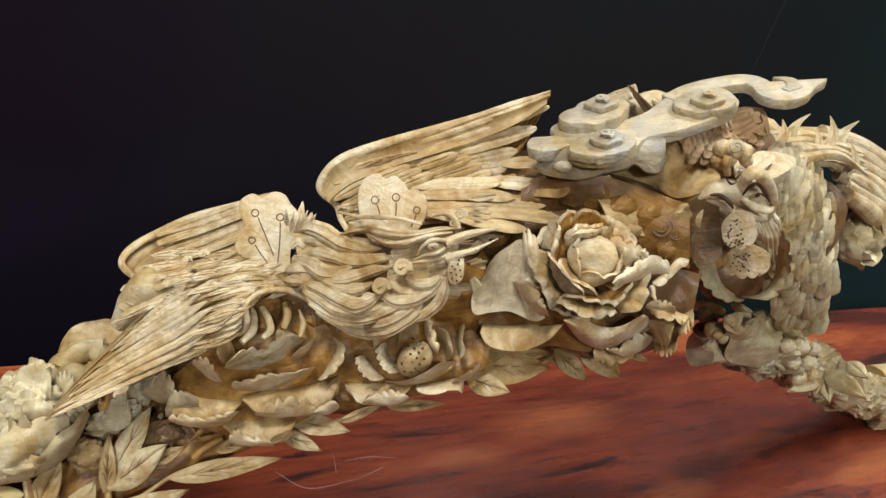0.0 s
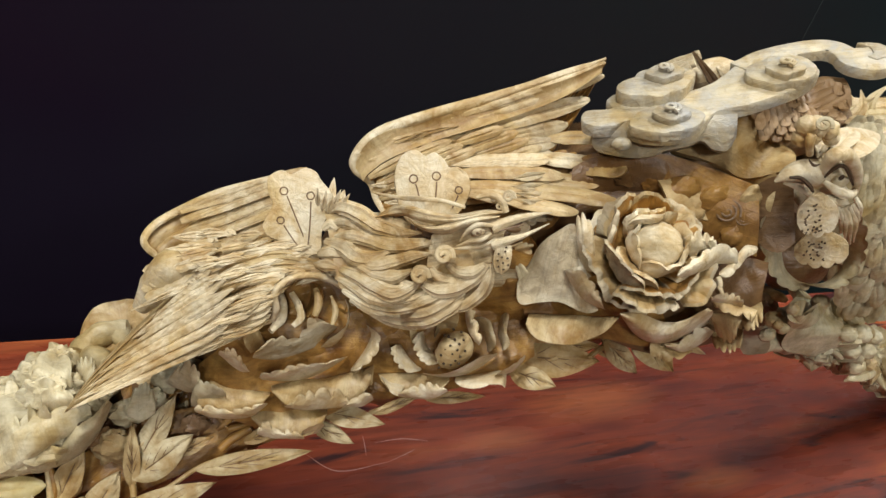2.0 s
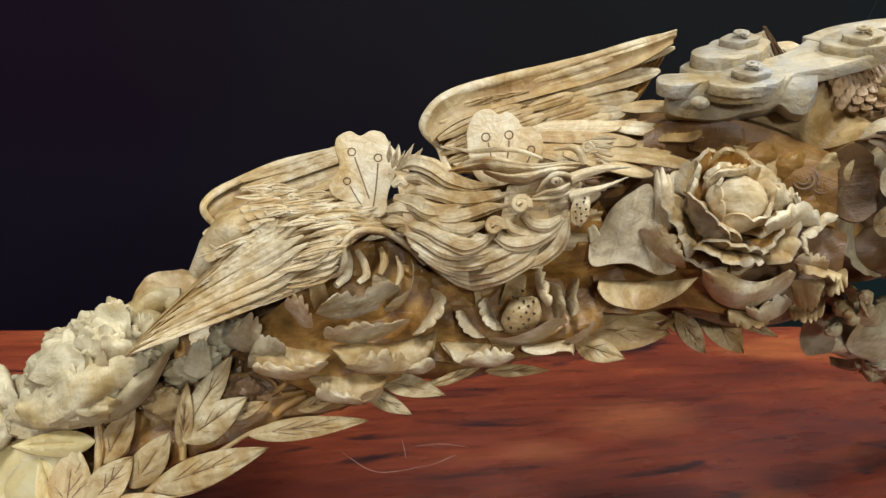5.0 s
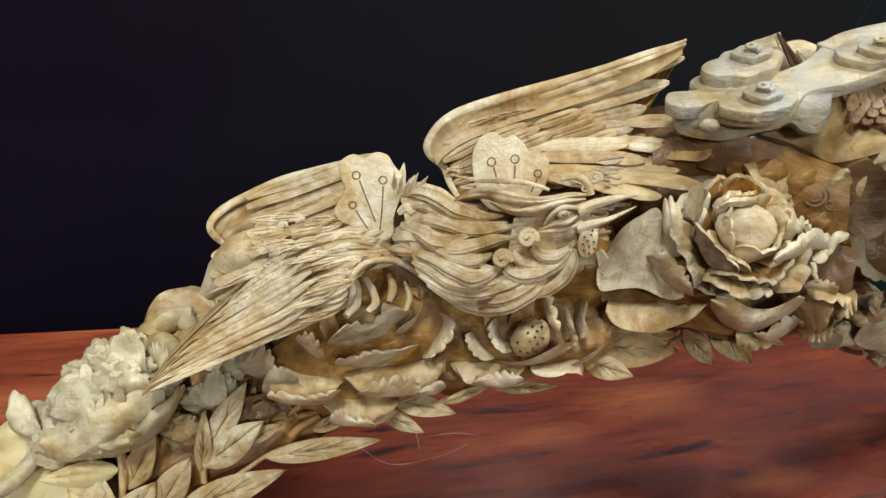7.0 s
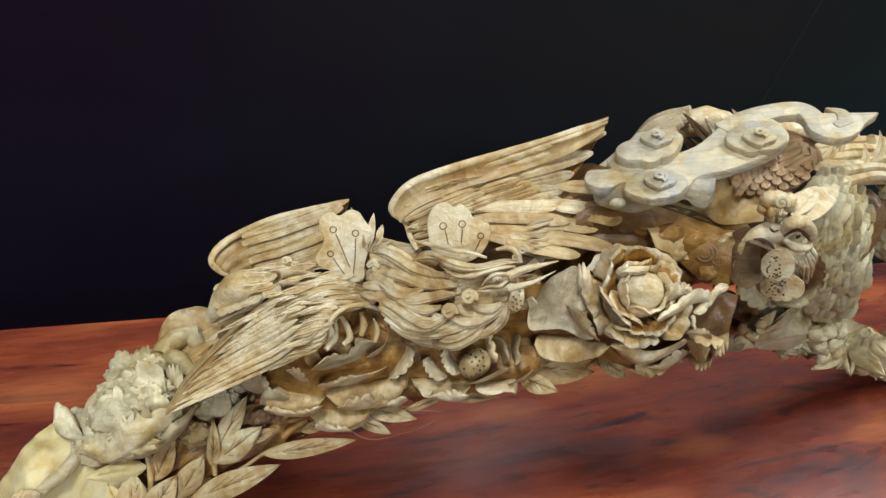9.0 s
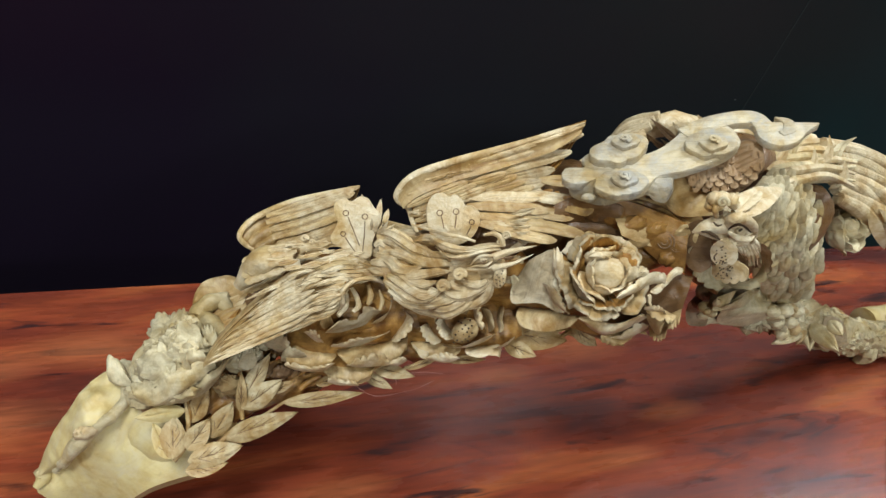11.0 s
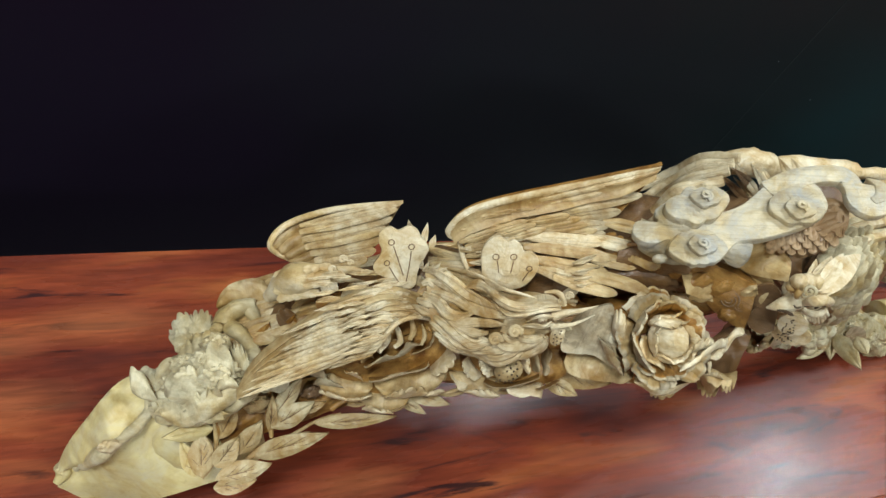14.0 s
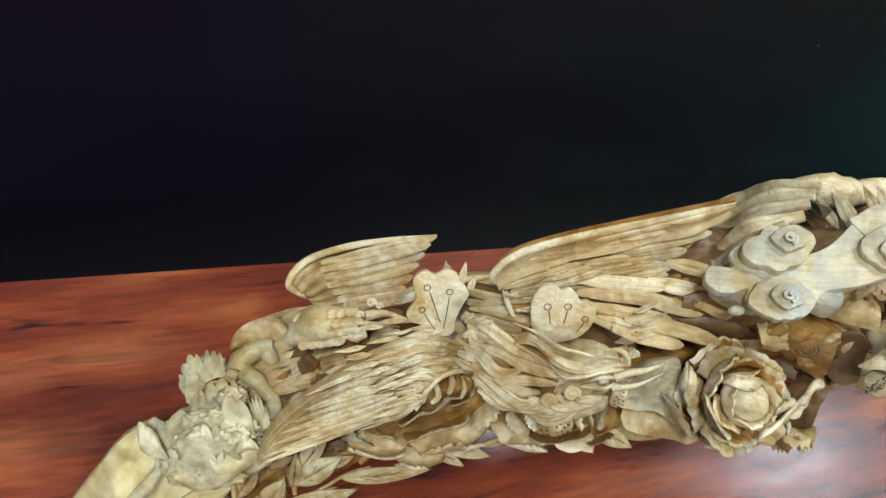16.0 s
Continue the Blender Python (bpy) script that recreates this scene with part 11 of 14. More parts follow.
chick.add(coil((-0.2091, 0.1024, 0.3017), (-0.18, -0.35, 0.92), 0.0041, turns=1.4, wire=0.35))
chick.add(coil((-0.2019, 0.0997, 0.2992), (-0.19, -0.34, 0.92), 0.0031, turns=1.3, wire=0.35))
chick.add(sheet((-0.2609, 0.1091, 0.2694), (-0.2713, 0.1100, 0.2623), (-0.10, -0.33, 0.94), 0.0043, 'feather', rib=0.0006, cup=-0.4, nu=7, nv=7, thick=0.0016, seed=740))
chick.add(sheet((-0.2542, 0.1068, 0.2753), (-0.2648, 0.1069, 0.2701), (-0.11, -0.33, 0.94), 0.0042, 'feather', rib=0.0006, cup=-0.4, nu=7, nv=7, thick=0.0016, seed=741))
chick.add(sheet((-0.2486, 0.1018, 0.2870), (-0.2577, 0.1057, 0.2735), (-0.12, -0.33, 0.94), 0.0041, 'feather', rib=0.0006, cup=-0.4, nu=7, nv=7, thick=0.0016, seed=742))
chick.add(sheet((-0.2422, 0.0994, 0.2931), (-0.2517, 0.1017, 0.2833), (-0.13, -0.33, 0.94), 0.0041, 'feather', rib=0.0006, cup=-0.4, nu=7, nv=7, thick=0.0016, seed=743))
chick.add(sheet((-0.2349, 0.0992, 0.2945), (-0.2459, 0.0975, 0.2931), (-0.14, -0.33, 0.94), 0.0041, 'feather', rib=0.0006, cup=-0.4, nu=7, nv=7, thick=0.0016, seed=744))
chick.add(sheet((-0.2277, 0.0986, 0.2967), (-0.2389, 0.0966, 0.2960), (-0.15, -0.33, 0.93), 0.0041, 'feather', rib=0.0006, cup=-0.4, nu=7, nv=7, thick=0.0016, seed=745))
chick.add(sheet((-0.2205, 0.0982, 0.2986), (-0.2317, 0.0963, 0.2976), (-0.16, -0.33, 0.93), 0.0041, 'feather', rib=0.0006, cup=-0.4, nu=7, nv=7, thick=0.0016, seed=746))
chick.add(sheet((-0.2585, 0.1000, 0.2704), (-0.2690, 0.1006, 0.2639), (-0.10, -0.32, 0.94), 0.0042, 'feather', rib=0.0006, cup=-0.4, nu=7, nv=7, thick=0.0016, seed=747))
chick.add(sheet((-0.2522, 0.0968, 0.2783), (-0.2623, 0.0982, 0.2702), (-0.11, -0.32, 0.94), 0.0042, 'feather', rib=0.0006, cup=-0.4, nu=7, nv=7, thick=0.0016, seed=748))
chick.add(sheet((-0.2463, 0.0930, 0.2876), (-0.2556, 0.0960, 0.2760), (-0.12, -0.32, 0.94), 0.0041, 'feather', rib=0.0006, cup=-0.4, nu=7, nv=7, thick=0.0016, seed=749))
chick.add(sheet((-0.2396, 0.0915, 0.2920), (-0.2496, 0.0923, 0.2851), (-0.13, -0.32, 0.94), 0.0041, 'feather', rib=0.0006, cup=-0.4, nu=7, nv=7, thick=0.0016, seed=750))
chick.add(sheet((-0.2325, 0.0907, 0.2945), (-0.2433, 0.0896, 0.2919), (-0.14, -0.32, 0.94), 0.0041, 'feather', rib=0.0006, cup=-0.4, nu=7, nv=7, thick=0.0016, seed=751))
chick.add(sheet((-0.2256, 0.0899, 0.2973), (-0.2364, 0.0887, 0.2950), (-0.15, -0.32, 0.94), 0.0041, 'feather', rib=0.0006, cup=-0.4, nu=7, nv=7, thick=0.0016, seed=752))
chick.add(sheet((-0.2183, 0.0897, 0.2987), (-0.2295, 0.0877, 0.2980), (-0.16, -0.32, 0.93), 0.0041, 'feather', rib=0.0006, cup=-0.4, nu=7, nv=7, thick=0.0016, seed=753))
chick.add(sheet((-0.2622, 0.0945, 0.2648), (-0.2724, 0.0957, 0.2567), (-0.10, -0.31, 0.95), 0.0043, 'feather', rib=0.0006, cup=-0.4, nu=7, nv=7, thick=0.0016, seed=754))
chick.add(sheet((-0.2555, 0.0922, 0.2708), (-0.2658, 0.0930, 0.2640), (-0.11, -0.31, 0.95), 0.0042, 'feather', rib=0.0006, cup=-0.4, nu=7, nv=7, thick=0.0016, seed=755))
chick.add(sheet((-0.2491, 0.0893, 0.2783), (-0.2591, 0.0908, 0.2699), (-0.12, -0.31, 0.94), 0.0042, 'feather', rib=0.0006, cup=-0.4, nu=7, nv=7, thick=0.0016, seed=756))
chick.add(sheet((-0.2427, 0.0869, 0.2847), (-0.2526, 0.0882, 0.2766), (-0.12, -0.31, 0.94), 0.0041, 'feather', rib=0.0006, cup=-0.4, nu=7, nv=7, thick=0.0016, seed=757))
chick.add(sheet((-0.2360, 0.0855, 0.2888), (-0.2463, 0.0856, 0.2836), (-0.13, -0.31, 0.94), 0.0041, 'feather', rib=0.0006, cup=-0.4, nu=7, nv=7, thick=0.0016, seed=758))
chick.add(sheet((-0.2291, 0.0845, 0.2920), (-0.2397, 0.0837, 0.2887), (-0.14, -0.31, 0.94), 0.0041, 'feather', rib=0.0006, cup=-0.4, nu=7, nv=7, thick=0.0016, seed=759))
chick.add(sheet((-0.2220, 0.0838, 0.2943), (-0.2329, 0.0825, 0.2922), (-0.15, -0.31, 0.94), 0.0041, 'feather', rib=0.0006, cup=-0.4, nu=7, nv=7, thick=0.0016, seed=760))
chick.add(sheet((-0.2591, 0.0874, 0.2614), (-0.2696, 0.0877, 0.2554), (-0.10, -0.30, 0.95), 0.0042, 'feather', rib=0.0006, cup=-0.4, nu=7, nv=7, thick=0.0016, seed=761))
chick.add(sheet((-0.2524, 0.0852, 0.2673), (-0.2628, 0.0857, 0.2609), (-0.11, -0.30, 0.95), 0.0042, 'feather', rib=0.0006, cup=-0.4, nu=7, nv=7, thick=0.0016, seed=762))
chick.add(sheet((-0.2458, 0.0830, 0.2733), (-0.2561, 0.0837, 0.2666), (-0.12, -0.30, 0.95), 0.0042, 'feather', rib=0.0006, cup=-0.4, nu=7, nv=7, thick=0.0016, seed=763))
chick.add(sheet((-0.2392, 0.0812, 0.2783), (-0.2494, 0.0816, 0.2724), (-0.13, -0.30, 0.95), 0.0041, 'feather', rib=0.0006, cup=-0.4, nu=7, nv=7, thick=0.0016, seed=764))
chick.add(sheet((-0.2323, 0.0799, 0.2822), (-0.2428, 0.0796, 0.2778), (-0.14, -0.30, 0.94), 0.0041, 'feather', rib=0.0006, cup=-0.4, nu=7, nv=7, thick=0.0016, seed=765))
chick.add(web([(-0.2322, 0.0839, 0.2891), (-0.2296, 0.0777, 0.2853), (-0.2235, 0.0740, 0.2850)], [(-0.2161, 0.0824, 0.2938), (-0.2153, 0.0766, 0.2897), (-0.2235, 0.0740, 0.2850)], (-0.16, -0.31, 0.94), 0, 0.002, 0.003, 0.002, 0.0, 40, 0))
part("bird_figure", chick, PALE, carving, "small carved bird with an open beak")
# ribbed fan leaf, knots and clumps at the head of the root leg
part("fan_leaf", petal_shape(lip([(0.3518, 0.0348, 0.2693), (0.3620, 0.0257, 0.2552), (0.3561, 0.0037, 0.2501), (0.3674, 0.0032, 0.2269), (0.3921, 0.0117, 0.1902)], [(0.2343, -0.0255, 0.2987), (0.2525, -0.0149, 0.2748), (0.2626, -0.0088, 0.2581), (0.2715, -0.0058, 0.2453), (0.2837, -0.0053, 0.2358)], (-0.63, -0.41, 0.66), bulge=0.004, lobes=6, notch=0.1, wave=0.002, thick=0.006, vein=0.0011, rough=0.003, seed=801)), [GREY, GOLD], carving)
part("fan_leaf", petal_shape(lip([(0.3139, 0.0165, 0.2818), (0.2855, -0.0019, 0.2850), (0.2220, -0.0334, 0.3133), (0.2069, -0.0338, 0.3226)], [(0.3341, 0.0167, 0.2628), (0.3010, -0.0016, 0.2659), (0.2680, -0.0104, 0.2723), (0.2223, -0.0293, 0.3017)], (-0.62, -0.43, 0.65), bulge=0.004, lobes=4, notch=0.1, wave=0.002, thick=0.006, vein=0.0004, rough=0.003, seed=802)), [GREY, GREY], carving)
part("fan_leaf", petal_shape(lip([(0.2330, -0.0180, 0.3163), (0.2096, -0.0297, 0.3226), (0.2021, -0.0398, 0.3192), (0.2239, -0.0331, 0.3036)], [(0.2714, -0.0007, 0.2964), (0.2550, -0.0141, 0.2979), (0.2564, -0.0157, 0.2909), (0.2694, -0.0106, 0.2781)], (-0.62, -0.44, 0.65), bulge=0.004, lobes=3, notch=0.1, wave=0.002, thick=0.006, vein=0.0004, rough=0.003, seed=803)), [GREY, GREY], carving)
part("fan_leaf", petal_shape(lip([(0.4014, 0.0005, 0.1756), (0.4039, 0.0186, 0.1818), (0.3844, 0.0183, 0.1906), (0.3426, 0.0043, 0.2118)], [(0.4099, 0.0141, 0.1875), (0.3941, 0.0164, 0.2045), (0.3706, 0.0122, 0.2145), (0.3412, 0.0043, 0.2219)], (-0.64, -0.38, 0.67), bulge=0.004, lobes=2, notch=0.1, wave=0.002, thick=0.006, vein=0.0004, rough=0.003, seed=804)), [BROWN, BROWN], carving)
part("knot", one(blob((0.2121, -0.0236, 0.3015), (0.0082, 0.0071, 0.0070), rough=0.16, scale=60, rows=18, seed=820)), GREY, carving)
part("knot", one(blob((0.2111, -0.0297, 0.3016), (0.0050, 0.0044, 0.0042), rough=0.16, scale=60, rows=18, seed=821)), PALE, carving)
part("knot", one(blob((0.2366, -0.0104, 0.2678), (0.0081, 0.0052, 0.0069), rough=0.16, scale=60, rows=18, seed=822)), GREY, carving)
part("knot", one(blob((0.2253, -0.0265, 0.2922), (0.0056, 0.0045, 0.0048), rough=0.16, scale=60, rows=18, seed=823)), GREY, carving)
# two set-back brown lumps stand in for the dark of the hollow
part("knot", one(blob((0.2285, 0.0012, 0.2948), (0.0089, 0.0101, 0.0076), rough=0.16, scale=60, rows=18, seed=824)), BROWN, carving)
part("knot", one(blob((0.2286, -0.0008, 0.2790), (0.0079, 0.0079, 0.0068), rough=0.16, scale=60, rows=18, seed=825)), BROWN, carving)
part("knot", one(blob((0.2102, -0.0338, 0.3223), (0.0054, 0.0043, 0.0046), rough=0.16, scale=60, rows=18, seed=826)), PALE, carving)
part("knot", one(blob((0.3206, 0.0180, 0.2741), (0.0089, 0.0076, 0.0076), rough=0.16, scale=60, rows=18, seed=827)), GREY, carving)
part("knot", one(blob((0.4007, 0.0447, 0.2458), (0.0092, 0.0128, 0.0078), rough=0.16, scale=60, rows=18, seed=828)), GREY, carving)
part("knot", one(blob((0.3882, 0.0215, 0.2466), (0.0104, 0.0111, 0.0089), rough=0.16, scale=60, rows=18, seed=829)), GREY, carving)
part("knot", one(blob((0.3594, 0.0010, 0.2460), (0.0094, 0.0087, 0.0080), rough=0.16, scale=60, rows=18, seed=830)), GREY, carving)
part("knot", one(blob((0.3858, 0.0055, 0.2394), (0.0111, 0.0104, 0.0094), rough=0.16, scale=60, rows=18, seed=831)), GREY, carving)
part("knot", one(blob((0.3841, 0.0021, 0.2196), (0.0105, 0.0098, 0.0089), rough=0.16, scale=60, rows=18, seed=832)), GREY, carving)
part("knot", one(blob((0.4110, 0.0050, 0.2139), (0.0115, 0.0101, 0.0098), rough=0.16, scale=60, rows=18, seed=833)), GREY, carving)
part("knot", one(blob((0.4152, 0.0090, 0.2283), (0.0085, 0.0085, 0.0073), rough=0.16, scale=60, rows=18, seed=834)), GREY, carving)
part("knot", one(blob((0.4078, -0.0005, 0.1954), (0.0101, 0.0087, 0.0086), rough=0.16, scale=60, rows=18, seed=835)), GREY, carving)
part("knot", one(blob((0.4239, 0.0115, 0.2269), (0.0057, 0.0072, 0.0049), rough=0.16, scale=60, rows=18, seed=836)), PALE, carving)
part("knot", one(blob((0.4406, 0.0104, 0.1859), (0.0105, 0.0098, 0.0090), rough=0.16, scale=60, rows=18, seed=837)), GOLD, carving)
part("bud_leaf", one(sheet((0.4921, 0.0247, 0.1721), (0.4849, -0.0332, 0.1875), (-0.66, -0.32, 0.67), 0.0127, 'leaf', rib=0.002, vein=0.0008, count=5, cup=-0.45, bow=0.1, thick=0.005, ruffle=0.08, nu=14, nv=9, seed=850)), GREY, carving)
part("bud_leaf", one(sheet((0.5020, 0.0270, 0.1562), (0.4877, -0.0037, 0.1478), (-0.65, -0.33, 0.69), 0.0081, 'leaf', rib=0.002, vein=0.0008, count=5, cup=-0.45, bow=0.1, thick=0.005, ruffle=0.08, nu=14, nv=9, seed=851)), GREY, carving)
part("bud_leaf", one(sheet((0.4859, 0.0244, 0.1646), (0.4669, 0.0049, 0.1530), (-0.64, -0.34, 0.69), 0.0072, 'leaf', rib=0.002, vein=0.0008, count=5, cup=-0.45, bow=0.1, thick=0.005, ruffle=0.08, nu=14, nv=9, seed=852)), GOLD, carving)
part("bud_leaf", one(sheet((0.4848, 0.0057, 0.2055), (0.4856, -0.0212, 0.2073), (-0.68, -0.33, 0.66), 0.0092, 'leaf', rib=0.002, vein=0.0008, count=5, cup=-0.45, bow=0.1, thick=0.005, ruffle=0.08, nu=14, nv=9, seed=853)), GREY, carving)
part("bud_leaf", one(sheet((0.3906, 0.0049, 0.2076), (0.3583, 0.0033, 0.2211), (-0.62, -0.37, 0.69), 0.0064, 'leaf', rib=0.002, vein=0.0008, count=5, cup=-0.45, bow=0.1, thick=0.005, ruffle=0.08, nu=14, nv=9, seed=854)), GREY, carving)
part("bud_leaf", one(sheet((0.3901, 0.0091, 0.2455), (0.4239, 0.0069, 0.2176), (-0.65, -0.37, 0.66), 0.0069, 'leaf', rib=0.002, vein=0.0008, count=5, cup=-0.45, bow=0.1, thick=0.005, ruffle=0.08, nu=14, nv=9, seed=855)), GOLD, carving)
part("bud_leaf", one(sheet((0.3905, 0.0308, 0.2463), (0.3996, 0.0239, 0.2590), (-0.65, -0.40, 0.65), 0.0063, 'leaf', rib=0.002, vein=0.0008, count=5, cup=-0.45, bow=0.1, thick=0.005, ruffle=0.08, nu=14, nv=9, seed=856)), GREY, carving)
part("bud_leaf", one(sheet((0.3987, -0.0073, 0.1841), (0.4901, 0.0204, 0.1528), (-0.63, -0.34, 0.69), 0.0072, 'leaf', rib=0.002, vein=0.0008, count=5, cup=-0.45, bow=0.1, thick=0.005, ruffle=0.08, nu=14, nv=9, seed=857)), GREY, carving)
part("leaf", petal_shape(lip([(0.2394, 0.0613, 0.2836), (0.2388, 0.0384, 0.2897), (0.2365, 0.0126, 0.3039), (0.2329, -0.0120, 0.3138)], [(0.2405, 0.0535, 0.2715), (0.2379, 0.0304, 0.2799), (0.2307, 0.0053, 0.2966), (0.2264, -0.0150, 0.3115)], (-0.59, -0.48, 0.65), bulge=0.004, lobes=3, notch=0.1, wave=0.002, thick=0.006, vein=0.0008, rough=0.003, seed=870)), [GOLD, AMBER], carving)
# drapes under the cloud and the fan of short feathers on the back of the fowl
part("cloud_leaf", one(web([(0.0701, 0.0297, 0.4304), (0.1037, 0.0258, 0.4424), (0.1179, 0.0108, 0.4656), (0.1495, 0.0106, 0.4503), (0.1541, -0.0055, 0.4471)], [(0.0761, 0.0182, 0.4317), (0.0968, 0.0122, 0.4299), (0.1147, 0.0069, 0.4261), (0.1282, -0.0027, 0.4238), (0.1402, -0.0239, 0.4458)], (-0.55, -0.48, 0.69), 2, 0.0008, 0.006, 0.003, 0.0, 40, 0)), GOLD, cloud)
part("cloud_leaf", one(web([(0.0810, 0.0210, 0.4248), (0.1087, 0.0162, 0.4229), (0.1298, 0.0076, 0.4191), (0.1357, -0.0145, 0.4366)], [(0.0704, 0.0078, 0.4204), (0.1088, 0.0066, 0.4127), (0.1331, -0.0018, 0.4142), (0.1409, -0.0212, 0.4308)], (-0.54, -0.46, 0.70), 0, 0.002, 0.008, 0.002, 0.0, 40, 0)), GOLD, cloud)
part("burl_skin", one(web([(0.0621, 0.0111, 0.4176), (0.0912, 0.0045, 0.4213), (0.1270, 0.0011, 0.4172), (0.1364, -0.0208, 0.4307)], [(0.0651, -0.0107, 0.4093), (0.0997, -0.0143, 0.3963), (0.1271, -0.0226, 0.3974), (0.1362, -0.0287, 0.4093)], (-0.53, -0.45, 0.72), 0, 0.002, 0.006, 0.005, 0.003, 40, 0)), GOLD, burl)
mantle = part("mantle", one(web([(0.1194, 0.0155, 0.4640), (0.1392, 0.0228, 0.4700), (0.1664, 0.0327, 0.4754), (0.1868, 0.0359, 0.4853), (0.1976, 0.0254, 0.4900)], [(0.1322, 0.0101, 0.4545), (0.1506, 0.0048, 0.4443), (0.1643, -0.0051, 0.4531), (0.1831, -0.0021, 0.4654), (0.1961, 0.0067, 0.4786)], (-0.61, -0.48, 0.64), 7, 0.0011, 0.02, 0.006, 0.001, 40, 0)), TAN, carving, "tan feathered back of the fowl with short cuts")
part("scale", one(sheet((0.1154, 0.0087, 0.4735), (0.1188, 0.0037, 0.4655), (-0.56, -0.48, 0.68), 0.0033, 'feather', rib=0.0008, cup=-0.2, nu=8, nv=7, thick=0.002, seed=900)), TAN, mantle)
part("scale", one(sheet((0.1292, 0.0134, 0.4738), (0.1314, 0.0073, 0.4666), (-0.56, -0.47, 0.68), 0.0034, 'feather', rib=0.0008, cup=-0.2, nu=8, nv=7, thick=0.002, seed=901)), TAN, mantle)
part("cut", one(tube([(0.1326, 0.0117, 0.4722), (0.1343, 0.0103, 0.4689), (0.1365, 0.0093, 0.4653)], [0.0003, 0.0008, 0.0003], (-0.58, -0.49, 0.65), sides=5)), BROWN, mantle)
part("scale", one(sheet((0.1443, 0.0190, 0.4735), (0.1454, 0.0118, 0.4671), (-0.57, -0.47, 0.67), 0.0035, 'feather', rib=0.0008, cup=-0.2, nu=8, nv=7, thick=0.002, seed=902)), TAN, mantle)
part("scale", one(sheet((0.1561, 0.0219, 0.4758), (0.1552, 0.0130, 0.4708), (-0.58, -0.47, 0.66), 0.0035, 'feather', rib=0.0008, cup=-0.2, nu=8, nv=7, thick=0.002, seed=903)), TAN, mantle)
part("cut", one(tube([(0.1577, 0.0185, 0.4755), (0.1580, 0.0160, 0.4732), (0.1585, 0.0135, 0.4709)], [0.0003, 0.0009, 0.0003], (-0.60, -0.48, 0.64), sides=5)), BROWN, mantle)
part("scale", one(sheet((0.1689, 0.0255, 0.4778), (0.1661, 0.0151, 0.4739), (-0.59, -0.47, 0.65), 0.0036, 'feather', rib=0.0008, cup=-0.2, nu=8, nv=7, thick=0.002, seed=904)), TAN, mantle)
part("scale", one(sheet((0.1802, 0.0280, 0.4809), (0.1804, 0.0199, 0.4750), (-0.60, -0.47, 0.65), 0.0036, 'feather', rib=0.0008, cup=-0.2, nu=8, nv=7, thick=0.002, seed=905)), TAN, mantle)
part("cut", one(tube([(0.1819, 0.0247, 0.4804), (0.1833, 0.0229, 0.4775), (0.1838, 0.0205, 0.4751)], [0.0003, 0.0009, 0.0003], (-0.62, -0.48, 0.62), sides=5)), BROWN, mantle)
part("scale", one(sheet((0.1855, 0.0258, 0.4880), (0.1865, 0.0184, 0.4816), (-0.61, -0.47, 0.64), 0.0036, 'feather', rib=0.0008, cup=-0.2, nu=8, nv=7, thick=0.002, seed=906)), TAN, mantle)
part("scale", one(sheet((0.1217, 0.0069, 0.4728), (0.1273, 0.0036, 0.4630), (-0.56, -0.47, 0.68), 0.0034, 'feather', rib=0.0008, cup=-0.2, nu=8, nv=7, thick=0.002, seed=909)), TAN, mantle)
part("cut", one(tube([(0.1259, 0.0059, 0.4704), (0.1288, 0.0056, 0.4663), (0.1318, 0.0053, 0.4621)], [0.0003, 0.0008, 0.0003], (-0.58, -0.48, 0.66), sides=5)), BROWN, mantle)
part("scale", one(sheet((0.1379, 0.0130, 0.4707), (0.1399, 0.0066, 0.4636), (-0.57, -0.47, 0.67), 0.0035, 'feather', rib=0.0008, cup=-0.2, nu=8, nv=7, thick=0.002, seed=910)), TAN, mantle)
part("scale", one(sheet((0.1506, 0.0161, 0.4717), (0.1510, 0.0084, 0.4657), (-0.58, -0.47, 0.67), 0.0035, 'feather', rib=0.0008, cup=-0.2, nu=8, nv=7, thick=0.002, seed=911)), TAN, mantle)
part("cut", one(tube([(0.1522, 0.0129, 0.4713), (0.1533, 0.0109, 0.4685), (0.1543, 0.0089, 0.4658)], [0.0003, 0.0009, 0.0003], (-0.60, -0.48, 0.64), sides=5)), BROWN, mantle)
part("scale", one(sheet((0.1610, 0.0176, 0.4746), (0.1582, 0.0073, 0.4709), (-0.59, -0.46, 0.66), 0.0035, 'feather', rib=0.0008, cup=-0.2, nu=8, nv=7, thick=0.002, seed=912)), TAN, mantle)
part("scale", one(sheet((0.1752, 0.0222, 0.4754), (0.1699, 0.0100, 0.4733), (-0.60, -0.46, 0.65), 0.0036, 'feather', rib=0.0008, cup=-0.2, nu=8, nv=7, thick=0.002, seed=913)), TAN, mantle)
part("cut", one(tube([(0.1767, 0.0188, 0.4751), (0.1760, 0.0154, 0.4735), (0.1744, 0.0114, 0.4726)], [0.0003, 0.0009, 0.0003], (-0.62, -0.47, 0.63), sides=5)), BROWN, mantle)
part("scale", one(sheet((0.1845, 0.0232, 0.4799), (0.1819, 0.0131, 0.4758), (-0.61, -0.46, 0.65), 0.0036, 'feather', rib=0.0008, cup=-0.2, nu=8, nv=7, thick=0.002, seed=914)), TAN, mantle)
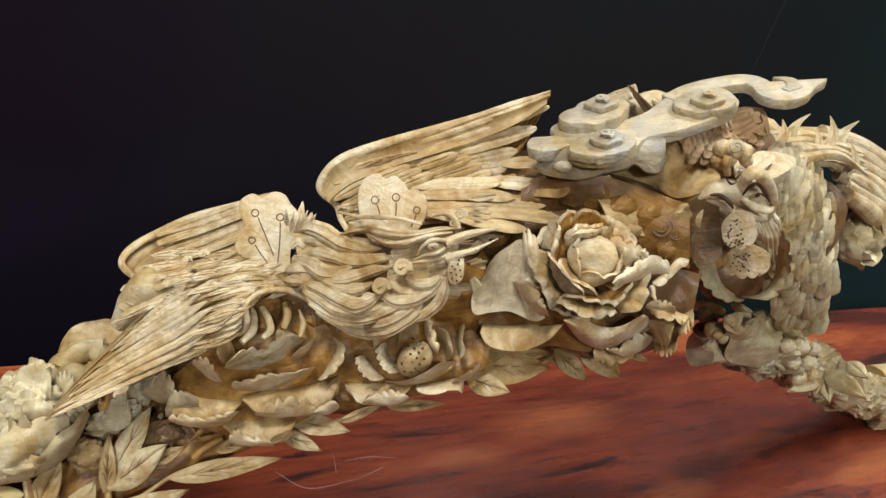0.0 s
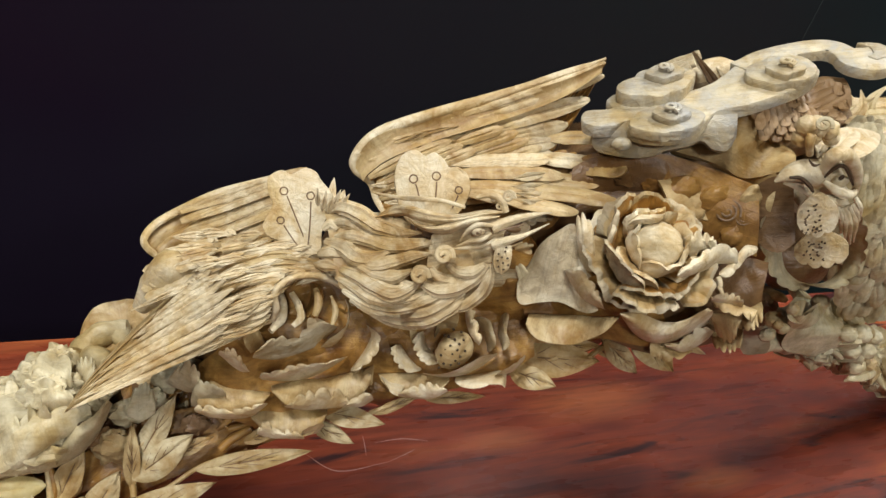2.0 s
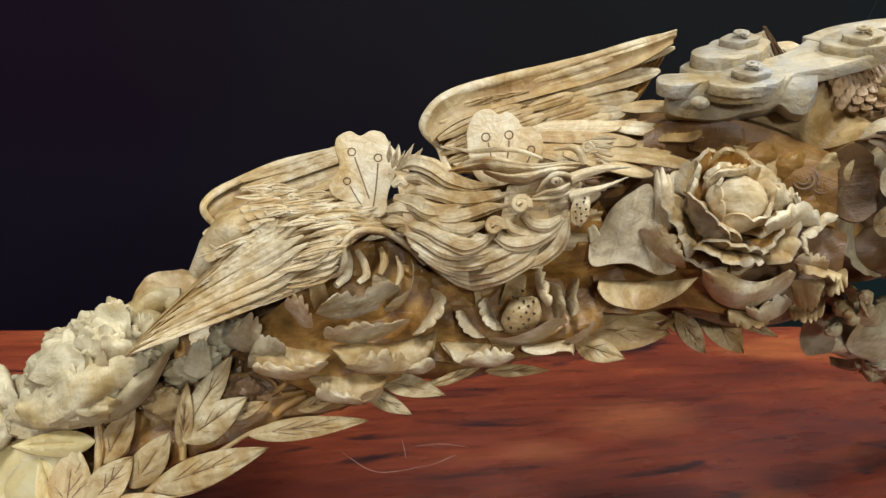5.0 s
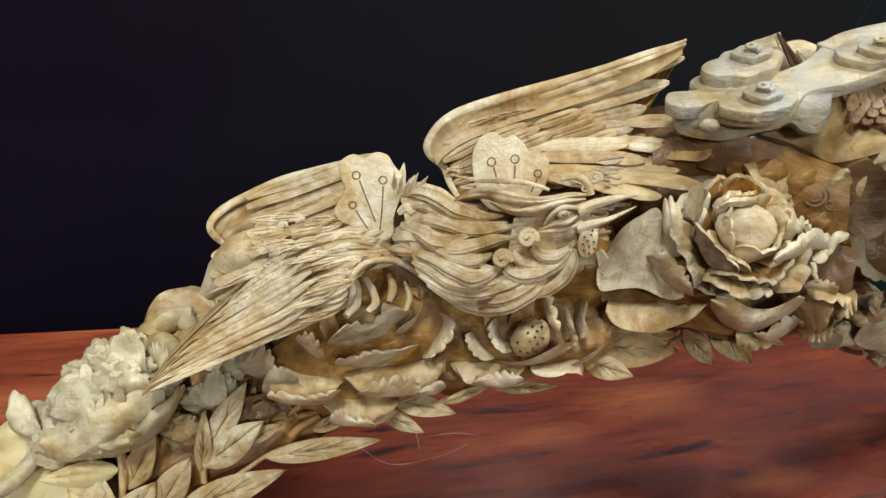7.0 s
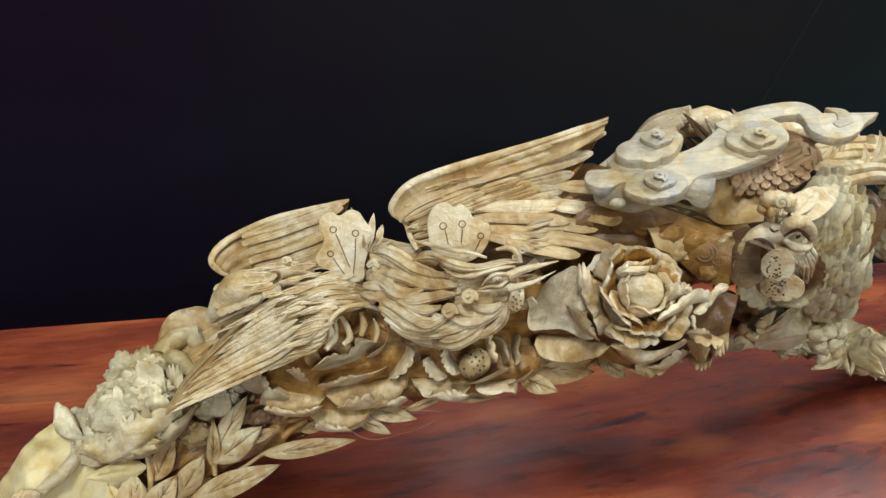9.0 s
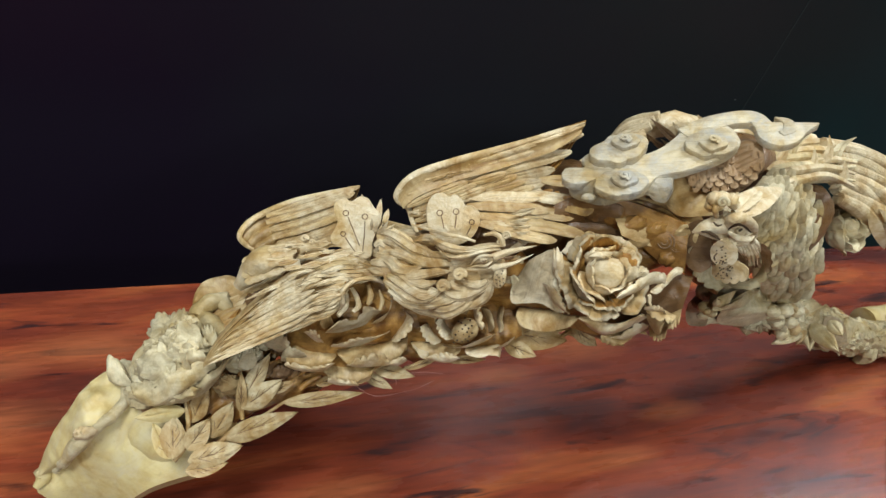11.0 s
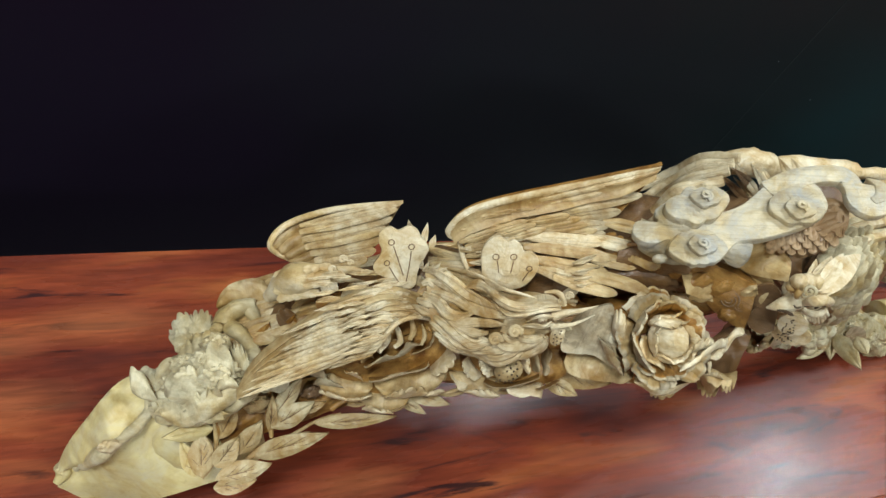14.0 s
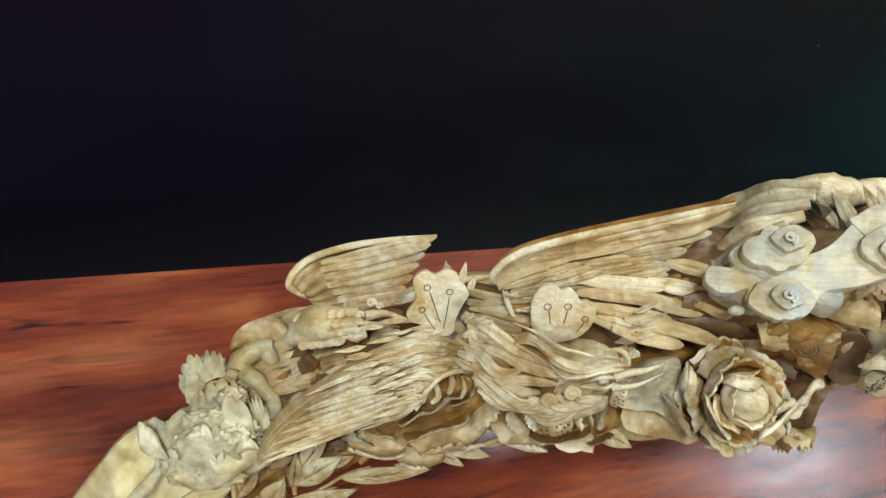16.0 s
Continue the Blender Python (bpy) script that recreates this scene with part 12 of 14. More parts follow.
part("scale", one(sheet((0.1874, 0.0196, 0.4886), (0.1861, 0.0106, 0.4837), (-0.62, -0.46, 0.64), 0.0036, 'feather', rib=0.0008, cup=-0.2, nu=8, nv=7, thick=0.002, seed=915)), TAN, mantle)
part("cut", one(tube([(0.1868, 0.0147, 0.4895), (0.1874, 0.0124, 0.4871), (0.1877, 0.0098, 0.4849)], [0.0003, 0.0009, 0.0003], (-0.64, -0.47, 0.61), sides=5)), BROWN, mantle)
part("scale", one(sheet((0.1178, 0.0040, 0.4697), (0.1247, 0.0019, 0.4589), (-0.56, -0.47, 0.69), 0.0034, 'feather', rib=0.0008, cup=-0.2, nu=8, nv=7, thick=0.002, seed=918)), TAN, mantle)
part("scale", one(sheet((0.1328, 0.0085, 0.4677), (0.1365, 0.0036, 0.4593), (-0.57, -0.46, 0.68), 0.0034, 'feather', rib=0.0008, cup=-0.2, nu=8, nv=7, thick=0.002, seed=919)), TAN, mantle)
part("cut", one(tube([(0.1368, 0.0073, 0.4656), (0.1387, 0.0060, 0.4622), (0.1403, 0.0046, 0.4590)], [0.0003, 0.0009, 0.0003], (-0.59, -0.48, 0.66), sides=5)), BROWN, mantle)
part("scale", one(sheet((0.1469, 0.0123, 0.4668), (0.1463, 0.0038, 0.4616), (-0.58, -0.46, 0.67), 0.0035, 'feather', rib=0.0008, cup=-0.2, nu=8, nv=7, thick=0.002, seed=920)), TAN, mantle)
part("scale", one(sheet((0.1563, 0.0125, 0.4698), (0.1550, 0.0034, 0.4651), (-0.58, -0.46, 0.67), 0.0035, 'feather', rib=0.0008, cup=-0.2, nu=8, nv=7, thick=0.002, seed=921)), TAN, mantle)
part("cut", one(tube([(0.1569, 0.0084, 0.4702), (0.1573, 0.0060, 0.4678), (0.1576, 0.0034, 0.4657)], [0.0003, 0.0009, 0.0003], (-0.60, -0.47, 0.64), sides=5)), BROWN, mantle)
part("scale", one(sheet((0.1664, 0.0136, 0.4728), (0.1615, 0.0018, 0.4705), (-0.59, -0.46, 0.66), 0.0036, 'feather', rib=0.0008, cup=-0.2, nu=8, nv=7, thick=0.002, seed=922)), TAN, mantle)
part("scale", one(sheet((0.1807, 0.0183, 0.4736), (0.1727, 0.0042, 0.4731), (-0.60, -0.46, 0.66), 0.0036, 'feather', rib=0.0008, cup=-0.2, nu=8, nv=7, thick=0.002, seed=923)), TAN, mantle)
part("cut", one(tube([(0.1803, 0.0135, 0.4745), (0.1785, 0.0094, 0.4736), (0.1764, 0.0050, 0.4730)], [0.0003, 0.0009, 0.0003], (-0.62, -0.47, 0.63), sides=5)), BROWN, mantle)
part("scale", one(sheet((0.1872, 0.0175, 0.4800), (0.1820, 0.0056, 0.4776), (-0.61, -0.45, 0.65), 0.0036, 'feather', rib=0.0008, cup=-0.2, nu=8, nv=7, thick=0.002, seed=924)), TAN, mantle)
part("scale", one(sheet((0.1301, 0.0067, 0.4636), (0.1343, 0.0021, 0.4549), (-0.56, -0.46, 0.69), 0.0034, 'feather', rib=0.0008, cup=-0.2, nu=8, nv=7, thick=0.002, seed=927)), TAN, mantle)
part("cut", one(tube([(0.1344, 0.0056, 0.4613), (0.1367, 0.0047, 0.4576), (0.1384, 0.0033, 0.4543)], [0.0003, 0.0009, 0.0003], (-0.58, -0.47, 0.66), sides=5)), BROWN, mantle)
part("scale", one(sheet((0.1440, 0.0096, 0.4620), (0.1441, 0.0016, 0.4563), (-0.57, -0.46, 0.68), 0.0035, 'feather', rib=0.0008, cup=-0.2, nu=8, nv=7, thick=0.002, seed=928)), TAN, mantle)
part("scale", one(sheet((0.1549, 0.0104, 0.4632), (0.1514, -0.0004, 0.4600), (-0.58, -0.45, 0.68), 0.0035, 'feather', rib=0.0008, cup=-0.2, nu=8, nv=7, thick=0.002, seed=929)), TAN, mantle)
part("cut", one(tube([(0.1554, 0.0062, 0.4636), (0.1553, 0.0033, 0.4617), (0.1546, -0.0000, 0.4602)], [0.0003, 0.0009, 0.0003], (-0.60, -0.46, 0.65), sides=5)), BROWN, mantle)
part("scale", one(sheet((0.1617, 0.0084, 0.4679), (0.1584, -0.0022, 0.4646), (-0.59, -0.45, 0.67), 0.0035, 'feather', rib=0.0008, cup=-0.2, nu=8, nv=7, thick=0.002, seed=930)), TAN, mantle)
part("scale", one(sheet((0.1722, 0.0099, 0.4706), (0.1656, -0.0030, 0.4694), (-0.60, -0.45, 0.66), 0.0036, 'feather', rib=0.0008, cup=-0.2, nu=8, nv=7, thick=0.002, seed=931)), TAN, mantle)
part("cut", one(tube([(0.1718, 0.0052, 0.4715), (0.1702, 0.0012, 0.4706), (0.1690, -0.0025, 0.4695)], [0.0003, 0.0009, 0.0003], (-0.62, -0.46, 0.64), sides=5)), BROWN, mantle)
part("scale", one(sheet((0.1842, 0.0132, 0.4731), (0.1754, -0.0014, 0.4731), (-0.61, -0.45, 0.66), 0.0036, 'feather', rib=0.0008, cup=-0.2, nu=8, nv=7, thick=0.002, seed=932)), TAN, mantle)
part("scale", one(sheet((0.1892, 0.0117, 0.4807), (0.1831, -0.0007, 0.4789), (-0.62, -0.45, 0.65), 0.0036, 'feather', rib=0.0008, cup=-0.2, nu=8, nv=7, thick=0.002, seed=933)), TAN, mantle)
part("cut", one(tube([(0.1872, 0.0058, 0.4826), (0.1863, 0.0024, 0.4811), (0.1852, -0.0011, 0.4798)], [0.0003, 0.0009, 0.0003], (-0.64, -0.46, 0.62), sides=5)), BROWN, mantle)
part("scale", one(sheet((0.1293, 0.0070, 0.4588), (0.1321, 0.0012, 0.4511), (-0.56, -0.46, 0.69), 0.0034, 'feather', rib=0.0008, cup=-0.2, nu=8, nv=7, thick=0.002, seed=936)), TAN, mantle)
part("scale", one(sheet((0.1427, 0.0088, 0.4567), (0.1432, 0.0011, 0.4507), (-0.57, -0.45, 0.69), 0.0035, 'feather', rib=0.0008, cup=-0.2, nu=8, nv=7, thick=0.002, seed=937)), TAN, mantle)
part("cut", one(tube([(0.1448, 0.0059, 0.4561), (0.1460, 0.0040, 0.4532), (0.1466, 0.0017, 0.4508)], [0.0003, 0.0009, 0.0003], (-0.59, -0.47, 0.66), sides=5)), BROWN, mantle)
part("scale", one(sheet((0.1529, 0.0083, 0.4576), (0.1495, -0.0024, 0.4544), (-0.58, -0.45, 0.68), 0.0035, 'feather', rib=0.0008, cup=-0.2, nu=8, nv=7, thick=0.002, seed=938)), TAN, mantle)
part("scale", one(sheet((0.1610, 0.0067, 0.4605), (0.1559, -0.0053, 0.4586), (-0.59, -0.45, 0.68), 0.0035, 'feather', rib=0.0008, cup=-0.2, nu=8, nv=7, thick=0.002, seed=939)), TAN, mantle)
part("cut", one(tube([(0.1603, 0.0016, 0.4619), (0.1596, -0.0017, 0.4604), (0.1587, -0.0051, 0.4590)], [0.0003, 0.0009, 0.0003], (-0.60, -0.46, 0.65), sides=5)), BROWN, mantle)
part("scale", one(sheet((0.1673, 0.0044, 0.4656), (0.1626, -0.0070, 0.4632), (-0.59, -0.44, 0.67), 0.0035, 'feather', rib=0.0008, cup=-0.2, nu=8, nv=7, thick=0.002, seed=940)), TAN, mantle)
part("scale", one(sheet((0.1775, 0.0060, 0.4688), (0.1704, -0.0072, 0.4679), (-0.60, -0.44, 0.66), 0.0036, 'feather', rib=0.0008, cup=-0.2, nu=8, nv=7, thick=0.002, seed=941)), TAN, mantle)
part("cut", one(tube([(0.1763, 0.0007, 0.4702), (0.1747, -0.0032, 0.4693), (0.1735, -0.0069, 0.4681)], [0.0003, 0.0009, 0.0003], (-0.62, -0.45, 0.64), sides=5)), BROWN, mantle)
part("scale", one(sheet((0.1871, 0.0078, 0.4732), (0.1790, -0.0060, 0.4728), (-0.61, -0.44, 0.66), 0.0036, 'feather', rib=0.0008, cup=-0.2, nu=8, nv=7, thick=0.002, seed=942)), TAN, mantle)
part("ridge_strand", one(tube([(0.1270, 0.0900, 0.4730), (0.1130, 0.1100, 0.4450), (0.1090, 0.1250, 0.4020), (0.0740, 0.1200, 0.3770)], [0.0049, 0.0071, 0.0066, 0.0022], (-0.62, -0.48, 0.61), flat=0.6, groove=0.12, rough=0.002)), FEATHER, carving)
part("ridge_strand", one(tube([(0.1210, 0.0860, 0.4700), (0.1040, 0.1000, 0.4460), (0.0940, 0.1080, 0.4030), (0.0530, 0.1000, 0.3770)], [0.0048, 0.0070, 0.0065, 0.0022], (-0.62, -0.47, 0.63), flat=0.6, groove=0.12, rough=0.002)), FEATHER, carving)
part("ridge_strand", one(tube([(0.1140, 0.0800, 0.4680), (0.0940, 0.0900, 0.4400), (0.0830, 0.0940, 0.4010), (0.0470, 0.0850, 0.3720)], [0.0048, 0.0069, 0.0064, 0.0021], (-0.61, -0.46, 0.64), flat=0.6, groove=0.12, rough=0.002)), FEATHER, carving)
part("ridge_strand", one(tube([(0.1040, 0.0700, 0.4660), (0.0730, 0.0740, 0.4430), (0.0640, 0.0740, 0.4070), (0.0380, 0.0680, 0.3700)], [0.0047, 0.0068, 0.0063, 0.0021], (-0.61, -0.45, 0.66), flat=0.6, groove=0.12, rough=0.002)), FEATHER, carving)
part("ridge_strand", one(tube([(0.0800, 0.0620, 0.4690), (0.0640, 0.0600, 0.4360), (0.0470, 0.0560, 0.4020), (0.0320, 0.0550, 0.3660)], [0.0046, 0.0067, 0.0062, 0.0021], (-0.60, -0.44, 0.67), flat=0.6, groove=0.12, rough=0.002)), FEATHER, carving)
part("ridge_strand", one(tube([(0.0580, 0.0480, 0.4290), (0.0420, 0.0420, 0.4110), (0.0320, 0.0400, 0.3850), (0.0200, 0.0420, 0.3620)], [0.0047, 0.0068, 0.0062, 0.0021], (-0.57, -0.41, 0.71), flat=0.6, groove=0.12, rough=0.002)), FEATHER, carving)
part("ridge_strand", one(tube([(0.0470, 0.0240, 0.4010), (0.0400, 0.0260, 0.3830), (0.0240, 0.0300, 0.3700), (0.0080, 0.0340, 0.3560)], [0.0047, 0.0068, 0.0063, 0.0021], (-0.55, -0.39, 0.74), flat=0.6, groove=0.12, rough=0.002)), FEATHER, carving)
part("ridge", one(tube([(0.3520, 0.1000, 0.4340), (0.2770, 0.1000, 0.4450), (0.2150, 0.1000, 0.4480), (0.1520, 0.0980, 0.4550), (0.1320, 0.1120, 0.4290), (0.1270, 0.1250, 0.3840)], [0.0068, 0.0102, 0.0114, 0.0114, 0.0114, 0.0068], (-0.71, -0.43, 0.55), rough=0.006, sides=16)), PALE, carving)
part("spike_feather", one(sheet((0.1670, 0.0700, 0.4390), (0.1240, 0.0900, 0.4690), (-0.69, -0.44, 0.58), 0.0042, "blade", rib=0.0008, seed=357)), PALE, carving)
part("spike_feather", one(sheet((0.1750, 0.0700, 0.4440), (0.1470, 0.0900, 0.4650), (-0.70, -0.43, 0.57), 0.0042, "blade", rib=0.0008, seed=358)), PALE, carving)
part("spike_feather", one(sheet((0.1760, 0.0700, 0.4500), (0.1600, 0.0900, 0.4610), (-0.71, -0.43, 0.56), 0.0042, "blade", rib=0.0008, seed=359)), PALE, carving)
part("spike_feather", one(sheet((0.1820, 0.0700, 0.4660), (0.1700, 0.0900, 0.4750), (-0.72, -0.43, 0.54), 0.0042, "blade", rib=0.0008, seed=360)), PALE, carving)
part("spike_feather", one(sheet((0.1910, 0.0700, 0.4700), (0.1860, 0.0900, 0.4740), (-0.73, -0.43, 0.53), 0.0042, "blade", rib=0.0008, seed=361)), PALE, carving)
part("spike_feather", one(sheet((0.1650, 0.0700, 0.4280), (0.1170, 0.0900, 0.4530), (-0.68, -0.44, 0.59), 0.0043, "blade", rib=0.0008, seed=362)), BROWN, carving)
part("spike_feather", one(sheet((0.1820, 0.0700, 0.4250), (0.1430, 0.0900, 0.4440), (-0.69, -0.43, 0.59), 0.0043, "blade", rib=0.0008, seed=363)), PALE, carving)
part("spike_feather", one(sheet((0.1040, 0.0700, 0.4820), (0.2130, 0.0900, 0.4090), (-0.69, -0.43, 0.58), 0.0043, "blade", rib=0.0008, seed=364)), BROWN, carving)
fowl = Shape()
# brown cores put shade into the gaps between the scales
fowl.add(blob((0.3200, 0.0350, 0.3580), (0.0398, 0.0374, 0.0651), rough=0.06, turn=-0.25, seed=3), 1)
fowl.add(blob((0.2210, 0.0600, 0.4360), (0.0462, 0.0326, 0.0315), rough=0.05, seed=4), 1)
fowl.add(blob((0.1690, -0.0280, 0.4290), (0.0180, 0.0175, 0.0146), rough=0.05, seed=5), 2)
fowl.add(tube([(0.1580, -0.0360, 0.4450), (0.1200, -0.0480, 0.4580), (0.1050, -0.0500, 0.4570), (0.1000, -0.0480, 0.4500)], [0.0113, 0.0077, 0.0050, 0.0009], (-0.68, -0.49, 0.55), flat=0.85, sides=14), 2)
fowl.add(tube([(0.1430, -0.0460, 0.4390), (0.1200, -0.0500, 0.4480), (0.1060, -0.0490, 0.4500)], [0.0045, 0.0032, 0.0009], (-0.68, -0.48, 0.56), flat=0.8), 2)
fowl.add(tube([(0.1020, -0.0540, 0.4570), (0.1080, -0.0560, 0.4580), (0.1180, -0.0570, 0.4530), (0.1250, -0.0560, 0.4480)], [0.0007, 0.0013, 0.0015, 0.0007], (-0.68, -0.48, 0.56), sides=6), 3)
fowl.add(tube([(0.1050, -0.0570, 0.4710), (0.1100, -0.0580, 0.4680), (0.1140, -0.0580, 0.4690)], [0.0004, 0.0010, 0.0004], (-0.69, -0.49, 0.54), sides=6), 3)
fowl.add(blob((0.1480, -0.0510, 0.4530), (0.0064, 0.0036, 0.0045)), 2)
fowl.add(blob((0.1420, -0.0550, 0.4580), (0.0020, 0.0009, 0.0020), rows=8), 3)
fowl.add(tube([(0.1320, -0.0520, 0.4560), (0.1300, -0.0560, 0.4650), (0.1360, -0.0570, 0.4670), (0.1600, -0.0520, 0.4510)], [0.0007, 0.0013, 0.0013, 0.0007], (-0.71, -0.47, 0.53), sides=6), 3)
fowl.add(tube([(0.1300, -0.0500, 0.4570), (0.1230, -0.0560, 0.4730), (0.1320, -0.0570, 0.4750), (0.1570, -0.0520, 0.4590), (0.1780, -0.0460, 0.4370)], [0.0022, 0.0045, 0.0049, 0.0040, 0.0013], (-0.71, -0.47, 0.53), flat=0.7), 2)
fowl.add(tube([(0.1320, -0.0530, 0.4540), (0.1440, -0.0560, 0.4490), (0.1580, -0.0550, 0.4460), (0.1680, -0.0500, 0.4460)], [0.0014, 0.0032, 0.0032, 0.0014], (-0.71, -0.46, 0.54), flat=0.7), 2)
fowl.add(tube([(0.1360, -0.0520, 0.4430), (0.1460, -0.0550, 0.4410), (0.1660, -0.0520, 0.4370)], [0.0018, 0.0037, 0.0014], (-0.70, -0.46, 0.55), flat=0.7), 2)
fowl.add(tube([(0.1610, -0.0500, 0.4330), (0.1670, -0.0530, 0.4260), (0.1840, -0.0480, 0.4090)], [0.0015, 0.0019, 0.0005], (-0.71, -0.44, 0.55), flat=0.8, sides=7), 2)
fowl.add(tube([(0.1650, -0.0500, 0.4320), (0.1740, -0.0530, 0.4220), (0.1930, -0.0480, 0.4020)], [0.0015, 0.0019, 0.0005], (-0.71, -0.44, 0.55), flat=0.8, sides=7), 2)
fowl.add(tube([(0.1680, -0.0500, 0.4330), (0.1790, -0.0530, 0.4210), (0.2000, -0.0480, 0.3990)], [0.0016, 0.0019, 0.0005], (-0.71, -0.44, 0.55), flat=0.8, sides=7), 2)
fowl.add(tube([(0.1710, -0.0500, 0.4340), (0.1820, -0.0530, 0.4230), (0.2020, -0.0480, 0.4010)], [0.0016, 0.0019, 0.0005], (-0.71, -0.43, 0.55), flat=0.8, sides=7), 2)
fowl.add(tube([(0.1730, -0.0500, 0.4360), (0.1800, -0.0530, 0.4280), (0.1980, -0.0480, 0.4100)], [0.0015, 0.0019, 0.0005], (-0.72, -0.44, 0.54), flat=0.8, sides=7), 2)
fowl.add(tube([(0.1580, -0.0500, 0.4320), (0.1620, -0.0530, 0.4280), (0.1760, -0.0480, 0.4150)], [0.0015, 0.0019, 0.0005], (-0.70, -0.45, 0.55), flat=0.8, sides=7), 2)
fowl.add(tube([(0.1720, -0.0500, 0.4400), (0.1780, -0.0530, 0.4340), (0.1940, -0.0480, 0.4190)], [0.0015, 0.0019, 0.0005], (-0.72, -0.44, 0.54), flat=0.8, sides=7), 2)
fowl.add(blob((0.1060, -0.0440, 0.4780), (0.0056, 0.0056, 0.0056), rough=0.15, seed=50), 2)
fowl.add(blob((0.1120, -0.0440, 0.4790), (0.0061, 0.0061, 0.0061), rough=0.15, seed=80), 2)
fowl.add(blob((0.1050, -0.0440, 0.4860), (0.0064, 0.0064, 0.0064), rough=0.15, seed=70), 2)
fowl.add(blob((0.1130, -0.0440, 0.4860), (0.0064, 0.0064, 0.0064), rough=0.15, seed=110), 2)
fowl.add(blob((0.1230, -0.0440, 0.4840), (0.0061, 0.0061, 0.0061), rough=0.15, seed=150), 2)
fowl.add(blob((0.1290, -0.0440, 0.4790), (0.0048, 0.0048, 0.0048), rough=0.15, seed=165), 2)
fowl.add(coil((0.1020, -0.0560, 0.4930), (-0.69, -0.50, 0.51), 0.0046, turns=1.4, wire=0.3))
fowl.add(tube([(0.1120, -0.0500, 0.4710), (0.1040, -0.0520, 0.4800), (0.1050, -0.0500, 0.4830)], [0.0021, 0.0026, 0.0030], (-0.69, -0.50, 0.53)), 2)
fowl.add(sheet((0.1270, -0.0470, 0.4650), (0.2120, -0.0120, 0.4670), (-0.61, -0.41, 0.68), 0.0116, "leaf", rib=0.002, bow=0.06, vein=0.0008, count=9, seed=365), 2)
fowl.add(sheet((0.1280, -0.0470, 0.4670), (0.1790, -0.0120, 0.4660), (-0.60, -0.42, 0.68), 0.0069, "leaf", rib=0.002, bow=0.06, vein=0.0008, count=9, seed=366), 2)
fowl.add(sheet((0.1330, -0.0470, 0.4720), (0.1880, -0.0120, 0.4700), (-0.61, -0.42, 0.67), 0.0069, "leaf", rib=0.002, bow=0.06, vein=0.0008, count=9, seed=367), 2)
fowl.add(sheet((0.1230, -0.0470, 0.4690), (0.1640, -0.0120, 0.4630), (-0.59, -0.42, 0.69), 0.0041, "leaf", rib=0.002, bow=0.06, vein=0.0008, count=9, seed=368), 2)
fowl.add(sheet((0.1410, -0.0470, 0.4690), (0.2080, -0.0120, 0.4590), (-0.61, -0.41, 0.68), 0.0079, "leaf", rib=0.002, bow=0.06, vein=0.0008, count=9, seed=369), 2)
fowl.add(sheet((0.1330, -0.0540, 0.4440), (0.1450, -0.0620, 0.4170), (-0.69, -0.45, 0.57), 0.0115, "petal", lobes=3, thick=0.004, cup=-0.1, seed=370), 2)
fowl.add(sheet((0.1600, -0.0520, 0.4130), (0.1700, -0.0600, 0.3880), (-0.69, -0.43, 0.58), 0.0161, "petal", lobes=4, thick=0.004, cup=-0.1, seed=371), 2)
fowl.add(lip([(0.1920, -0.0360, 0.4250), (0.2230, -0.0360, 0.4060), (0.2470, -0.0360, 0.3720), (0.2460, -0.0360, 0.3450), (0.2130, -0.0360, 0.3460)], [(0.2160, -0.0180, 0.4000), (0.2440, -0.0180, 0.3750), (0.2560, -0.0180, 0.3520), (0.2490, -0.0180, 0.3350), (0.2250, -0.0180, 0.3350)], (-0.71, -0.42, 0.56), bulge=0.006, roll=0.004, lobes=7, notch=0.25, seed=372))
fowl.add(lip([(0.1250, -0.0300, 0.4230), (0.1330, -0.0300, 0.3980), (0.1600, -0.0300, 0.3640), (0.1930, -0.0300, 0.3410), (0.2250, -0.0300, 0.3350)], [(0.1740, -0.0100, 0.3980), (0.1880, -0.0100, 0.3700), (0.2060, -0.0100, 0.3470), (0.2260, -0.0100, 0.3330), (0.2450, -0.0100, 0.3260)], (-0.66, -0.45, 0.60), bulge=0.006, roll=0.003, lobes=6, notch=0.2, seed=373))
fowl.add(blob((0.2470, 0.0120, 0.3320), (0.0340, 0.0199, 0.0270), rough=0.1, seed=6), 1)
fowl.add(sheet((0.2230, 0.0160, 0.4670), (0.2200, 0.0072, 0.4513), (-0.66, -0.46, 0.59), 0.0063, "feather", rib=0.001, cup=-0.2, vein=0.0004, count=5, nu=11, nv=9, bow=0.1, seed=374))
fowl.add(sheet((0.2310, 0.0150, 0.4670), (0.2385, 0.0080, 0.4443), (-0.67, -0.45, 0.59), 0.0046, "feather", rib=0.001, cup=-0.2, vein=0.0004, count=5, nu=11, nv=9, bow=0.1, seed=375))
fowl.add(sheet((0.2500, 0.0200, 0.4630), (0.2487, 0.0130, 0.4455), (-0.68, -0.45, 0.59), 0.0053, "feather", rib=0.001, cup=-0.2, vein=0.0004, count=5, nu=11, nv=9, bow=0.1, seed=376))
fowl.add(sheet((0.2120, 0.0110, 0.4610), (0.2107, 0.0040, 0.4400), (-0.65, -0.45, 0.61), 0.0047, "feather", rib=0.001, cup=-0.2, vein=0.0004, count=5, nu=11, nv=9, bow=0.1, seed=377))
